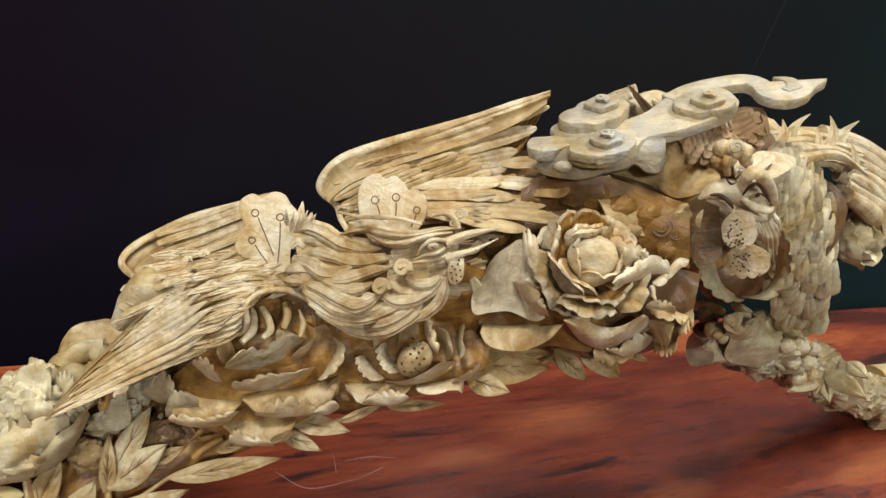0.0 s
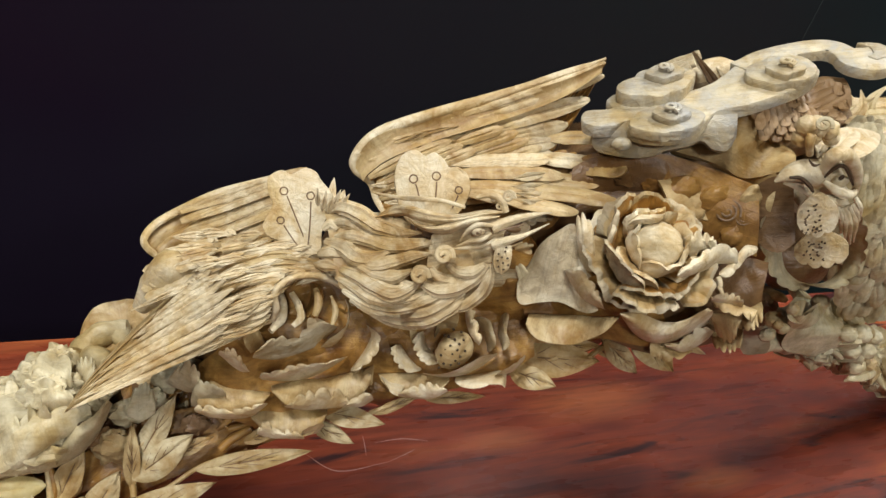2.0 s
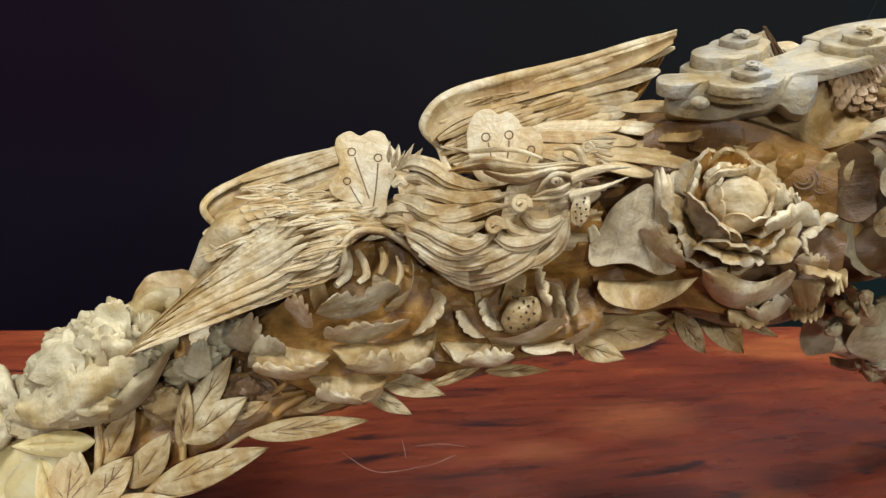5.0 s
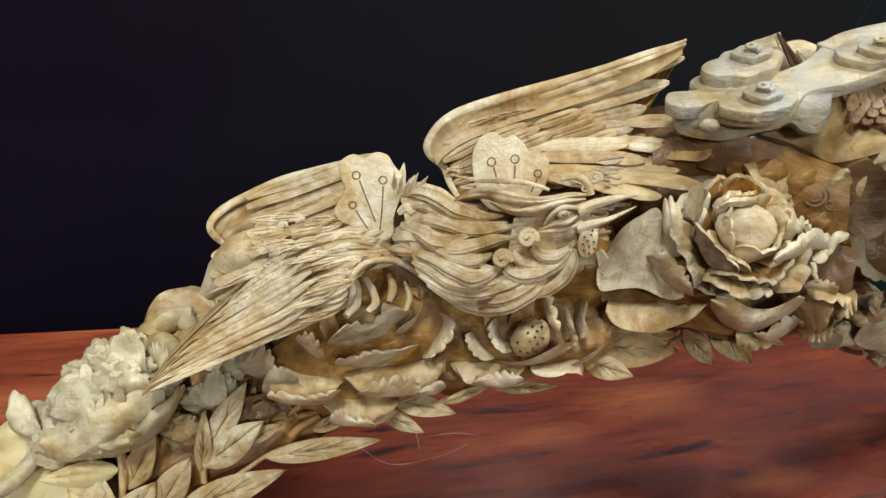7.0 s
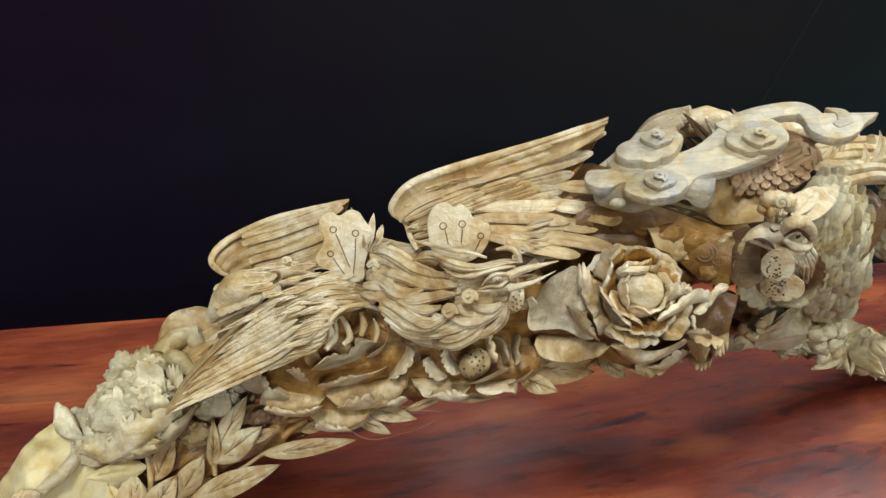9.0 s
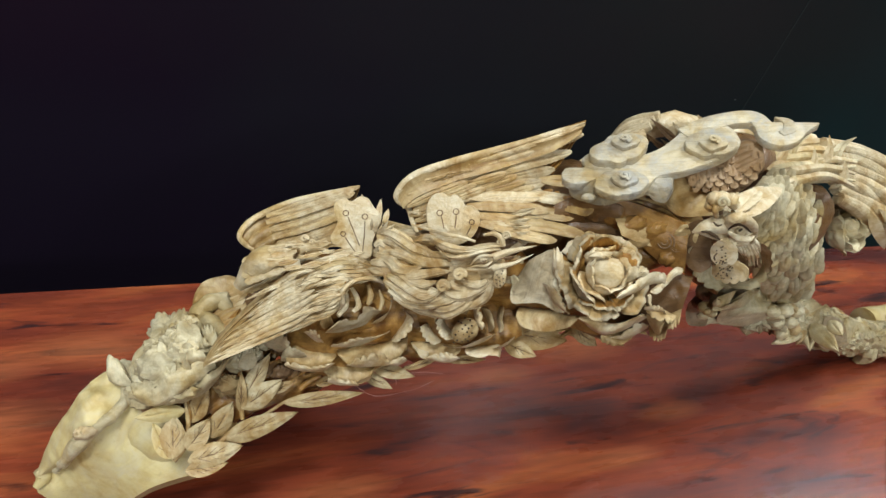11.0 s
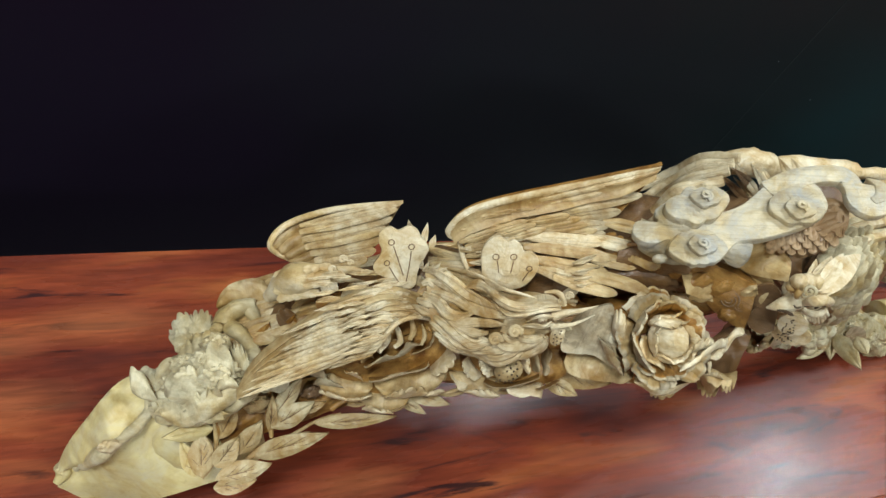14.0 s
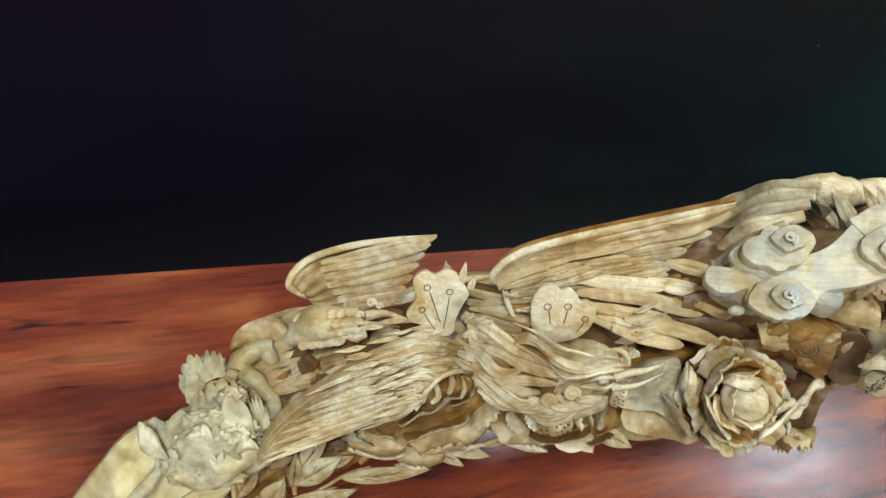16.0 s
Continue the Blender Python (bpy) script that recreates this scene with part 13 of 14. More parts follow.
fowl.add(sheet((0.2120, 0.0060, 0.4660), (0.2072, -0.0010, 0.4467), (-0.66, -0.45, 0.60), 0.0063, "feather", rib=0.001, cup=-0.2, vein=0.0004, count=5, nu=11, nv=9, bow=0.1, seed=378))
fowl.add(sheet((0.2200, 0.0050, 0.4670), (0.2240, -0.0038, 0.4477), (-0.67, -0.45, 0.60), 0.0060, "feather", rib=0.001, cup=-0.2, vein=0.0004, count=5, nu=11, nv=9, bow=0.1, seed=379))
fowl.add(sheet((0.2300, 0.0060, 0.4660), (0.2305, -0.0010, 0.4433), (-0.67, -0.44, 0.60), 0.0060, "feather", rib=0.001, cup=-0.2, vein=0.0004, count=5, nu=11, nv=9, bow=0.1, seed=380))
fowl.add(sheet((0.2480, 0.0110, 0.4610), (0.2415, 0.0023, 0.4435), (-0.68, -0.44, 0.59), 0.0049, "feather", rib=0.001, cup=-0.2, vein=0.0004, count=5, nu=11, nv=9, bow=0.1, seed=381))
fowl.add(sheet((0.2760, 0.0230, 0.4500), (0.2818, 0.0143, 0.4307), (-0.68, -0.43, 0.59), 0.0068, "feather", rib=0.001, cup=-0.2, vein=0.0004, count=5, nu=11, nv=9, bow=0.1, seed=382))
fowl.add(sheet((0.2080, 0.0070, 0.4560), (0.1980, -0.0018, 0.4367), (-0.65, -0.45, 0.61), 0.0054, "feather", rib=0.001, cup=-0.2, vein=0.0004, count=5, nu=11, nv=9, bow=0.1, seed=383))
fowl.add(sheet((0.2060, 0.0010, 0.4610), (0.2117, -0.0077, 0.4365), (-0.65, -0.44, 0.61), 0.0045, "feather", rib=0.001, cup=-0.2, vein=0.0004, count=5, nu=11, nv=9, bow=0.1, seed=384))
fowl.add(sheet((0.2140, -0.0020, 0.4630), (0.2075, -0.0090, 0.4420), (-0.66, -0.44, 0.61), 0.0063, "feather", rib=0.001, cup=-0.2, vein=0.0004, count=5, nu=11, nv=9, bow=0.1, seed=385))
fowl.add(sheet((0.2220, -0.0020, 0.4630), (0.2137, -0.0090, 0.4473), (-0.67, -0.44, 0.60), 0.0055, "feather", rib=0.001, cup=-0.2, vein=0.0004, count=5, nu=11, nv=9, bow=0.1, seed=386))
fowl.add(sheet((0.2350, 0.0010, 0.4600), (0.2320, -0.0077, 0.4407), (-0.67, -0.43, 0.60), 0.0064, "feather", rib=0.001, cup=-0.2, vein=0.0004, count=5, nu=11, nv=9, bow=0.1, seed=387))
fowl.add(sheet((0.2550, 0.0060, 0.4550), (0.2555, -0.0010, 0.4323), (-0.68, -0.43, 0.60), 0.0047, "feather", rib=0.001, cup=-0.2, vein=0.0004, count=5, nu=11, nv=9, bow=0.1, seed=388))
fowl.add(sheet((0.2840, 0.0180, 0.4440), (0.2793, 0.0092, 0.4195), (-0.68, -0.42, 0.59), 0.0070, "feather", rib=0.001, cup=-0.2, vein=0.0004, count=5, nu=11, nv=9, bow=0.1, seed=389))
fowl.add(sheet((0.2050, 0.0050, 0.4470), (0.2107, -0.0038, 0.4260), (-0.64, -0.44, 0.62), 0.0047, "feather", rib=0.001, cup=-0.2, vein=0.0004, count=5, nu=11, nv=9, bow=0.1, seed=390))
fowl.add(sheet((0.2060, -0.0020, 0.4530), (0.2188, -0.0090, 0.4285), (-0.65, -0.44, 0.62), 0.0046, "feather", rib=0.001, cup=-0.2, vein=0.0004, count=5, nu=11, nv=9, bow=0.1, seed=391))
fowl.add(sheet((0.2120, -0.0050, 0.4560), (0.2160, -0.0138, 0.4385), (-0.66, -0.43, 0.61), 0.0056, "feather", rib=0.001, cup=-0.2, vein=0.0004, count=5, nu=11, nv=9, bow=0.1, seed=392))
fowl.add(sheet((0.2170, -0.0070, 0.4570), (0.2193, -0.0140, 0.4360), (-0.66, -0.43, 0.61), 0.0056, "feather", rib=0.001, cup=-0.2, vein=0.0004, count=5, nu=11, nv=9, bow=0.1, seed=393))
fowl.add(sheet((0.2310, -0.0060, 0.4560), (0.2210, -0.0130, 0.4367), (-0.67, -0.43, 0.61), 0.0063, "feather", rib=0.001, cup=-0.2, vein=0.0004, count=5, nu=11, nv=9, bow=0.1, seed=394))
fowl.add(sheet((0.2450, -0.0020, 0.4520), (0.2437, -0.0107, 0.4327), (-0.68, -0.42, 0.60), 0.0067, "feather", rib=0.001, cup=-0.2, vein=0.0004, count=5, nu=11, nv=9, bow=0.1, seed=395))
fowl.add(sheet((0.2650, 0.0040, 0.4460), (0.2602, -0.0030, 0.4215), (-0.68, -0.42, 0.60), 0.0053, "feather", rib=0.001, cup=-0.2, vein=0.0004, count=5, nu=11, nv=9, bow=0.1, seed=396))
fowl.add(sheet((0.2950, 0.0170, 0.4340), (0.2920, 0.0082, 0.4113), (-0.69, -0.42, 0.60), 0.0055, "feather", rib=0.001, cup=-0.2, vein=0.0004, count=5, nu=11, nv=9, bow=0.1, seed=397))
fowl.add(sheet((0.2080, 0.0050, 0.4370), (0.2102, -0.0038, 0.4195), (-0.64, -0.44, 0.63), 0.0062, "feather", rib=0.001, cup=-0.2, vein=0.0004, count=5, nu=11, nv=9, bow=0.1, seed=398))
fowl.add(sheet((0.2060, -0.0030, 0.4440), (0.2170, -0.0118, 0.4195), (-0.65, -0.43, 0.63), 0.0055, "feather", rib=0.001, cup=-0.2, vein=0.0004, count=5, nu=11, nv=9, bow=0.1, seed=399))
fowl.add(sheet((0.2120, -0.0080, 0.4480), (0.2072, -0.0150, 0.4253), (-0.65, -0.43, 0.62), 0.0053, "feather", rib=0.001, cup=-0.2, vein=0.0004, count=5, nu=11, nv=9, bow=0.1, seed=400))
fowl.add(sheet((0.2160, -0.0100, 0.4500), (0.2253, -0.0170, 0.4307), (-0.66, -0.43, 0.62), 0.0052, "feather", rib=0.001, cup=-0.2, vein=0.0004, count=5, nu=11, nv=9, bow=0.1, seed=401))
fowl.add(sheet((0.2280, -0.0100, 0.4500), (0.2250, -0.0170, 0.4273), (-0.67, -0.42, 0.62), 0.0047, "feather", rib=0.001, cup=-0.2, vein=0.0004, count=5, nu=11, nv=9, bow=0.1, seed=402))
fowl.add(sheet((0.2410, -0.0080, 0.4470), (0.2328, -0.0150, 0.4313), (-0.67, -0.42, 0.61), 0.0067, "feather", rib=0.001, cup=-0.2, vein=0.0004, count=5, nu=11, nv=9, bow=0.1, seed=403))
fowl.add(sheet((0.2560, -0.0030, 0.4430), (0.2705, -0.0118, 0.4150), (-0.68, -0.41, 0.61), 0.0059, "feather", rib=0.001, cup=-0.2, vein=0.0004, count=5, nu=11, nv=9, bow=0.1, seed=404))
fowl.add(sheet((0.2780, 0.0040, 0.4350), (0.2732, -0.0030, 0.4157), (-0.68, -0.41, 0.61), 0.0055, "feather", rib=0.001, cup=-0.2, vein=0.0004, count=5, nu=11, nv=9, bow=0.1, seed=405))
fowl.add(sheet((0.3160, 0.0190, 0.4190), (0.3253, 0.0120, 0.3963), (-0.69, -0.40, 0.60), 0.0052, "feather", rib=0.001, cup=-0.2, vein=0.0004, count=5, nu=11, nv=9, bow=0.1, seed=406))
fowl.add(sheet((0.2120, -0.0020, 0.4330), (0.2037, -0.0107, 0.4173), (-0.64, -0.43, 0.64), 0.0057, "feather", rib=0.001, cup=-0.2, vein=0.0004, count=5, nu=11, nv=9, bow=0.1, seed=407))
fowl.add(sheet((0.2140, -0.0080, 0.4380), (0.2057, -0.0167, 0.4187), (-0.65, -0.43, 0.63), 0.0060, "feather", rib=0.001, cup=-0.2, vein=0.0004, count=5, nu=11, nv=9, bow=0.1, seed=408))
fowl.add(sheet((0.2190, -0.0110, 0.4410), (0.2195, -0.0198, 0.4165), (-0.65, -0.42, 0.63), 0.0047, "feather", rib=0.001, cup=-0.2, vein=0.0004, count=5, nu=11, nv=9, bow=0.1, seed=409))
fowl.add(sheet((0.2270, -0.0120, 0.4420), (0.2345, -0.0208, 0.4157), (-0.66, -0.41, 0.62), 0.0055, "feather", rib=0.001, cup=-0.2, vein=0.0004, count=5, nu=11, nv=9, bow=0.1, seed=410))
fowl.add(sheet((0.2360, -0.0110, 0.4400), (0.2313, -0.0198, 0.4190), (-0.67, -0.41, 0.62), 0.0048, "feather", rib=0.001, cup=-0.2, vein=0.0004, count=5, nu=11, nv=9, bow=0.1, seed=411))
fowl.add(sheet((0.2530, -0.0080, 0.4370), (0.2482, -0.0167, 0.4125), (-0.67, -0.41, 0.62), 0.0049, "feather", rib=0.001, cup=-0.2, vein=0.0004, count=5, nu=11, nv=9, bow=0.1, seed=412))
fowl.add(sheet((0.2690, -0.0030, 0.4310), (0.2695, -0.0100, 0.4083), (-0.68, -0.40, 0.61), 0.0059, "feather", rib=0.001, cup=-0.2, vein=0.0004, count=5, nu=11, nv=9, bow=0.1, seed=413))
fowl.add(sheet((0.2970, 0.0060, 0.4210), (0.2940, -0.0010, 0.3982), (-0.68, -0.40, 0.61), 0.0071, "feather", rib=0.001, cup=-0.2, vein=0.0004, count=5, nu=11, nv=9, bow=0.1, seed=414))
fowl.add(sheet((0.2180, -0.0000, 0.4200), (0.2220, -0.0088, 0.4025), (-0.64, -0.42, 0.64), 0.0069, "feather", rib=0.001, cup=-0.2, vein=0.0004, count=5, nu=11, nv=9, bow=0.1, seed=415))
fowl.add(sheet((0.2190, -0.0070, 0.4270), (0.2177, -0.0158, 0.4042), (-0.64, -0.42, 0.64), 0.0057, "feather", rib=0.001, cup=-0.2, vein=0.0004, count=5, nu=11, nv=9, bow=0.1, seed=416))
fowl.add(sheet((0.2230, -0.0110, 0.4300), (0.2147, -0.0198, 0.4090), (-0.65, -0.41, 0.64), 0.0056, "feather", rib=0.001, cup=-0.2, vein=0.0004, count=5, nu=11, nv=9, bow=0.1, seed=417))
fowl.add(sheet((0.2270, -0.0130, 0.4320), (0.2345, -0.0218, 0.4075), (-0.66, -0.41, 0.63), 0.0046, "feather", rib=0.001, cup=-0.2, vein=0.0004, count=5, nu=11, nv=9, bow=0.1, seed=418))
fowl.add(sheet((0.2390, -0.0130, 0.4320), (0.2377, -0.0218, 0.4093), (-0.66, -0.41, 0.63), 0.0060, "feather", rib=0.001, cup=-0.2, vein=0.0004, count=5, nu=11, nv=9, bow=0.1, seed=419))
fowl.add(sheet((0.2490, -0.0110, 0.4290), (0.2548, -0.0198, 0.4080), (-0.67, -0.40, 0.62), 0.0066, "feather", rib=0.001, cup=-0.2, vein=0.0004, count=5, nu=11, nv=9, bow=0.1, seed=420))
fowl.add(sheet((0.2670, -0.0070, 0.4240), (0.2780, -0.0158, 0.3995), (-0.68, -0.40, 0.62), 0.0061, "feather", rib=0.001, cup=-0.2, vein=0.0004, count=5, nu=11, nv=9, bow=0.1, seed=421))
fowl.add(sheet((0.2920, -0.0010, 0.4160), (0.2837, -0.0080, 0.3933), (-0.68, -0.39, 0.62), 0.0062, "feather", rib=0.001, cup=-0.2, vein=0.0004, count=5, nu=11, nv=9, bow=0.1, seed=422))
fowl.add(sheet((0.3220, 0.0110, 0.4030), (0.3190, 0.0040, 0.3838), (-0.69, -0.39, 0.61), 0.0054, "feather", rib=0.001, cup=-0.2, vein=0.0004, count=5, nu=11, nv=9, bow=0.1, seed=423))
fowl.add(sheet((0.2250, -0.0050, 0.4130), (0.2167, -0.0120, 0.3955), (-0.64, -0.41, 0.65), 0.0054, "feather", rib=0.001, cup=-0.2, vein=0.0004, count=5, nu=11, nv=9, bow=0.1, seed=424))
fowl.add(sheet((0.2260, -0.0100, 0.4180), (0.2248, -0.0188, 0.4005), (-0.65, -0.41, 0.64), 0.0063, "feather", rib=0.001, cup=-0.2, vein=0.0004, count=5, nu=11, nv=9, bow=0.1, seed=425))
fowl.add(sheet((0.2310, -0.0130, 0.4210), (0.2350, -0.0218, 0.4035), (-0.65, -0.41, 0.64), 0.0068, "feather", rib=0.001, cup=-0.2, vein=0.0004, count=5, nu=11, nv=9, bow=0.1, seed=426))
fowl.add(sheet((0.2410, -0.0140, 0.4210), (0.2537, -0.0210, 0.3930), (-0.66, -0.40, 0.64), 0.0066, "feather", rib=0.001, cup=-0.2, vein=0.0004, count=5, nu=11, nv=9, bow=0.1, seed=427))
fowl.add(sheet((0.2500, -0.0130, 0.4200), (0.2505, -0.0218, 0.4007), (-0.66, -0.40, 0.63), 0.0064, "feather", rib=0.001, cup=-0.2, vein=0.0004, count=5, nu=11, nv=9, bow=0.1, seed=428))
fowl.add(sheet((0.2660, -0.0100, 0.4160), (0.2612, -0.0188, 0.3985), (-0.67, -0.39, 0.63), 0.0048, "feather", rib=0.001, cup=-0.2, vein=0.0004, count=5, nu=11, nv=9, bow=0.1, seed=429))
fowl.add(sheet((0.2890, -0.0050, 0.4100), (0.2947, -0.0138, 0.3873), (-0.68, -0.39, 0.62), 0.0066, "feather", rib=0.001, cup=-0.2, vein=0.0004, count=5, nu=11, nv=9, bow=0.1, seed=430))
fowl.add(sheet((0.3120, 0.0030, 0.4000), (0.3160, -0.0040, 0.3755), (-0.68, -0.38, 0.62), 0.0064, "feather", rib=0.001, cup=-0.2, vein=0.0004, count=5, nu=11, nv=9, bow=0.1, seed=431))
fowl.add(sheet((0.3520, 0.0200, 0.3800), (0.3542, 0.0130, 0.3538), (-0.69, -0.38, 0.62), 0.0056, "feather", rib=0.001, cup=-0.2, vein=0.0004, count=5, nu=11, nv=9, bow=0.1, seed=432))
fowl.add(sheet((0.2340, -0.0010, 0.3970), (0.2397, -0.0080, 0.3778), (-0.64, -0.41, 0.65), 0.0049, "feather", rib=0.001, cup=-0.2, vein=0.0004, count=5, nu=11, nv=9, bow=0.1, seed=433))
fowl.add(sheet((0.2350, -0.0080, 0.4040), (0.2250, -0.0150, 0.3830), (-0.64, -0.40, 0.65), 0.0067, "feather", rib=0.001, cup=-0.2, vein=0.0004, count=5, nu=11, nv=9, bow=0.1, seed=434))
fowl.add(sheet((0.2380, -0.0120, 0.4080), (0.2315, -0.0190, 0.3905), (-0.65, -0.40, 0.65), 0.0052, "feather", rib=0.001, cup=-0.2, vein=0.0004, count=5, nu=11, nv=9, bow=0.1, seed=435))
fowl.add(sheet((0.2440, -0.0130, 0.4090), (0.2568, -0.0218, 0.3810), (-0.65, -0.39, 0.64), 0.0064, "feather", rib=0.001, cup=-0.2, vein=0.0004, count=5, nu=11, nv=9, bow=0.1, seed=436))
fowl.add(sheet((0.2570, -0.0130, 0.4080), (0.2680, -0.0218, 0.3818), (-0.66, -0.39, 0.64), 0.0069, "feather", rib=0.001, cup=-0.2, vein=0.0004, count=5, nu=11, nv=9, bow=0.1, seed=437))
fowl.add(sheet((0.2710, -0.0120, 0.4060), (0.2610, -0.0190, 0.3850), (-0.67, -0.39, 0.64), 0.0053, "feather", rib=0.001, cup=-0.2, vein=0.0004, count=5, nu=11, nv=9, bow=0.1, seed=438))
fowl.add(sheet((0.2870, -0.0080, 0.4010), (0.2875, -0.0150, 0.3782), (-0.67, -0.38, 0.63), 0.0068, "feather", rib=0.001, cup=-0.2, vein=0.0004, count=5, nu=11, nv=9, bow=0.1, seed=439))
fowl.add(sheet((0.3090, -0.0010, 0.3920), (0.3060, -0.0080, 0.3692), (-0.68, -0.38, 0.63), 0.0061, "feather", rib=0.001, cup=-0.2, vein=0.0004, count=5, nu=11, nv=9, bow=0.1, seed=440))
fowl.add(sheet((0.3430, 0.0110, 0.3780), (0.3470, 0.0023, 0.3518), (-0.69, -0.37, 0.62), 0.0055, "feather", rib=0.001, cup=-0.2, vein=0.0004, count=5, nu=11, nv=9, bow=0.1, seed=441))
fowl.add(sheet((0.2440, -0.0030, 0.3870), (0.2410, -0.0118, 0.3660), (-0.64, -0.40, 0.66), 0.0061, "feather", rib=0.001, cup=-0.2, vein=0.0004, count=5, nu=11, nv=9, bow=0.1, seed=442))
fowl.add(sheet((0.2450, -0.0090, 0.3920), (0.2542, -0.0160, 0.3658), (-0.64, -0.39, 0.66), 0.0051, "feather", rib=0.001, cup=-0.2, vein=0.0004, count=5, nu=11, nv=9, bow=0.1, seed=443))
fowl.add(sheet((0.2530, -0.0120, 0.3950), (0.2500, -0.0190, 0.3722), (-0.65, -0.39, 0.65), 0.0062, "feather", rib=0.001, cup=-0.2, vein=0.0004, count=5, nu=11, nv=9, bow=0.1, seed=444))
fowl.add(sheet((0.2620, -0.0130, 0.3960), (0.2712, -0.0200, 0.3680), (-0.66, -0.38, 0.65), 0.0052, "feather", rib=0.001, cup=-0.2, vein=0.0004, count=5, nu=11, nv=9, bow=0.1, seed=445))
fowl.add(sheet((0.2740, -0.0120, 0.3940), (0.2675, -0.0190, 0.3748), (-0.66, -0.38, 0.64), 0.0061, "feather", rib=0.001, cup=-0.2, vein=0.0004, count=5, nu=11, nv=9, bow=0.1, seed=446))
fowl.add(sheet((0.2890, -0.0090, 0.3900), (0.2983, -0.0160, 0.3655), (-0.67, -0.38, 0.64), 0.0069, "feather", rib=0.001, cup=-0.2, vein=0.0004, count=5, nu=11, nv=9, bow=0.1, seed=447))
fowl.add(sheet((0.3100, -0.0030, 0.3820), (0.3087, -0.0118, 0.3558), (-0.67, -0.37, 0.64), 0.0056, "feather", rib=0.001, cup=-0.2, vein=0.0004, count=5, nu=11, nv=9, bow=0.1, seed=448))
fowl.add(sheet((0.3380, 0.0060, 0.3710), (0.3280, -0.0028, 0.3500), (-0.68, -0.37, 0.63), 0.0075, "feather", rib=0.001, cup=-0.2, vein=0.0004, count=5, nu=11, nv=9, bow=0.1, seed=449))
fowl.add(sheet((0.2570, 0.0040, 0.3660), (0.2540, -0.0048, 0.3450), (-0.63, -0.39, 0.67), 0.0052, "feather", rib=0.001, cup=-0.2, vein=0.0004, count=5, nu=11, nv=9, bow=0.1, seed=450))
fowl.add(sheet((0.2600, -0.0040, 0.3740), (0.2692, -0.0110, 0.3460), (-0.64, -0.39, 0.66), 0.0059, "feather", rib=0.001, cup=-0.2, vein=0.0004, count=5, nu=11, nv=9, bow=0.1, seed=451))
fowl.add(sheet((0.2640, -0.0080, 0.3790), (0.2592, -0.0167, 0.3580), (-0.65, -0.38, 0.66), 0.0066, "feather", rib=0.001, cup=-0.2, vein=0.0004, count=5, nu=11, nv=9, bow=0.1, seed=452))
fowl.add(sheet((0.2690, -0.0100, 0.3810), (0.2660, -0.0188, 0.3582), (-0.65, -0.38, 0.66), 0.0057, "feather", rib=0.001, cup=-0.2, vein=0.0004, count=5, nu=11, nv=9, bow=0.1, seed=453))
fowl.add(sheet((0.2790, -0.0100, 0.3800), (0.2900, -0.0188, 0.3485), (-0.66, -0.37, 0.65), 0.0063, "feather", rib=0.001, cup=-0.2, vein=0.0004, count=5, nu=11, nv=9, bow=0.1, seed=454))
fowl.add(sheet((0.2930, -0.0080, 0.3770), (0.2987, -0.0167, 0.3560), (-0.66, -0.37, 0.65), 0.0061, "feather", rib=0.001, cup=-0.2, vein=0.0004, count=5, nu=11, nv=9, bow=0.1, seed=455))
fowl.add(sheet((0.3160, -0.0040, 0.3700), (0.3253, -0.0128, 0.3385), (-0.67, -0.37, 0.64), 0.0070, "feather", rib=0.001, cup=-0.2, vein=0.0004, count=5, nu=11, nv=9, bow=0.1, seed=456))
fowl.add(sheet((0.3380, 0.0030, 0.3600), (0.3385, -0.0040, 0.3337), (-0.67, -0.36, 0.64), 0.0069, "feather", rib=0.001, cup=-0.2, vein=0.0004, count=5, nu=11, nv=9, bow=0.1, seed=457))
fowl.add(sheet((0.3770, 0.0180, 0.3420), (0.3845, 0.0092, 0.3087), (-0.68, -0.36, 0.64), 0.0063, "feather", rib=0.001, cup=-0.2, vein=0.0004, count=5, nu=11, nv=9, bow=0.1, seed=458))
fowl.add(sheet((0.2750, 0.0030, 0.3520), (0.2825, -0.0040, 0.3188), (-0.63, -0.38, 0.67), 0.0051, "feather", rib=0.001, cup=-0.2, vein=0.0004, count=5, nu=11, nv=9, bow=0.1, seed=459))
fowl.add(sheet((0.2730, -0.0030, 0.3600), (0.2858, -0.0100, 0.3303), (-0.64, -0.38, 0.67), 0.0052, "feather", rib=0.001, cup=-0.2, vein=0.0004, count=5, nu=11, nv=9, bow=0.1, seed=460))
fowl.add(sheet((0.2790, -0.0060, 0.3630), (0.2795, -0.0147, 0.3367), (-0.65, -0.37, 0.66), 0.0072, "feather", rib=0.001, cup=-0.2, vein=0.0004, count=5, nu=11, nv=9, bow=0.1, seed=461))
fowl.add(sheet((0.2880, -0.0080, 0.3630), (0.2903, -0.0150, 0.3350), (-0.65, -0.37, 0.66), 0.0061, "feather", rib=0.001, cup=-0.2, vein=0.0004, count=5, nu=11, nv=9, bow=0.1, seed=462))
fowl.add(sheet((0.3050, -0.0070, 0.3610), (0.3195, -0.0140, 0.3278), (-0.66, -0.36, 0.66), 0.0069, "feather", rib=0.001, cup=-0.2, vein=0.0004, count=5, nu=11, nv=9, bow=0.1, seed=463))
fowl.add(sheet((0.3210, -0.0030, 0.3560), (0.3197, -0.0118, 0.3245), (-0.66, -0.36, 0.65), 0.0061, "feather", rib=0.001, cup=-0.2, vein=0.0004, count=5, nu=11, nv=9, bow=0.1, seed=464))
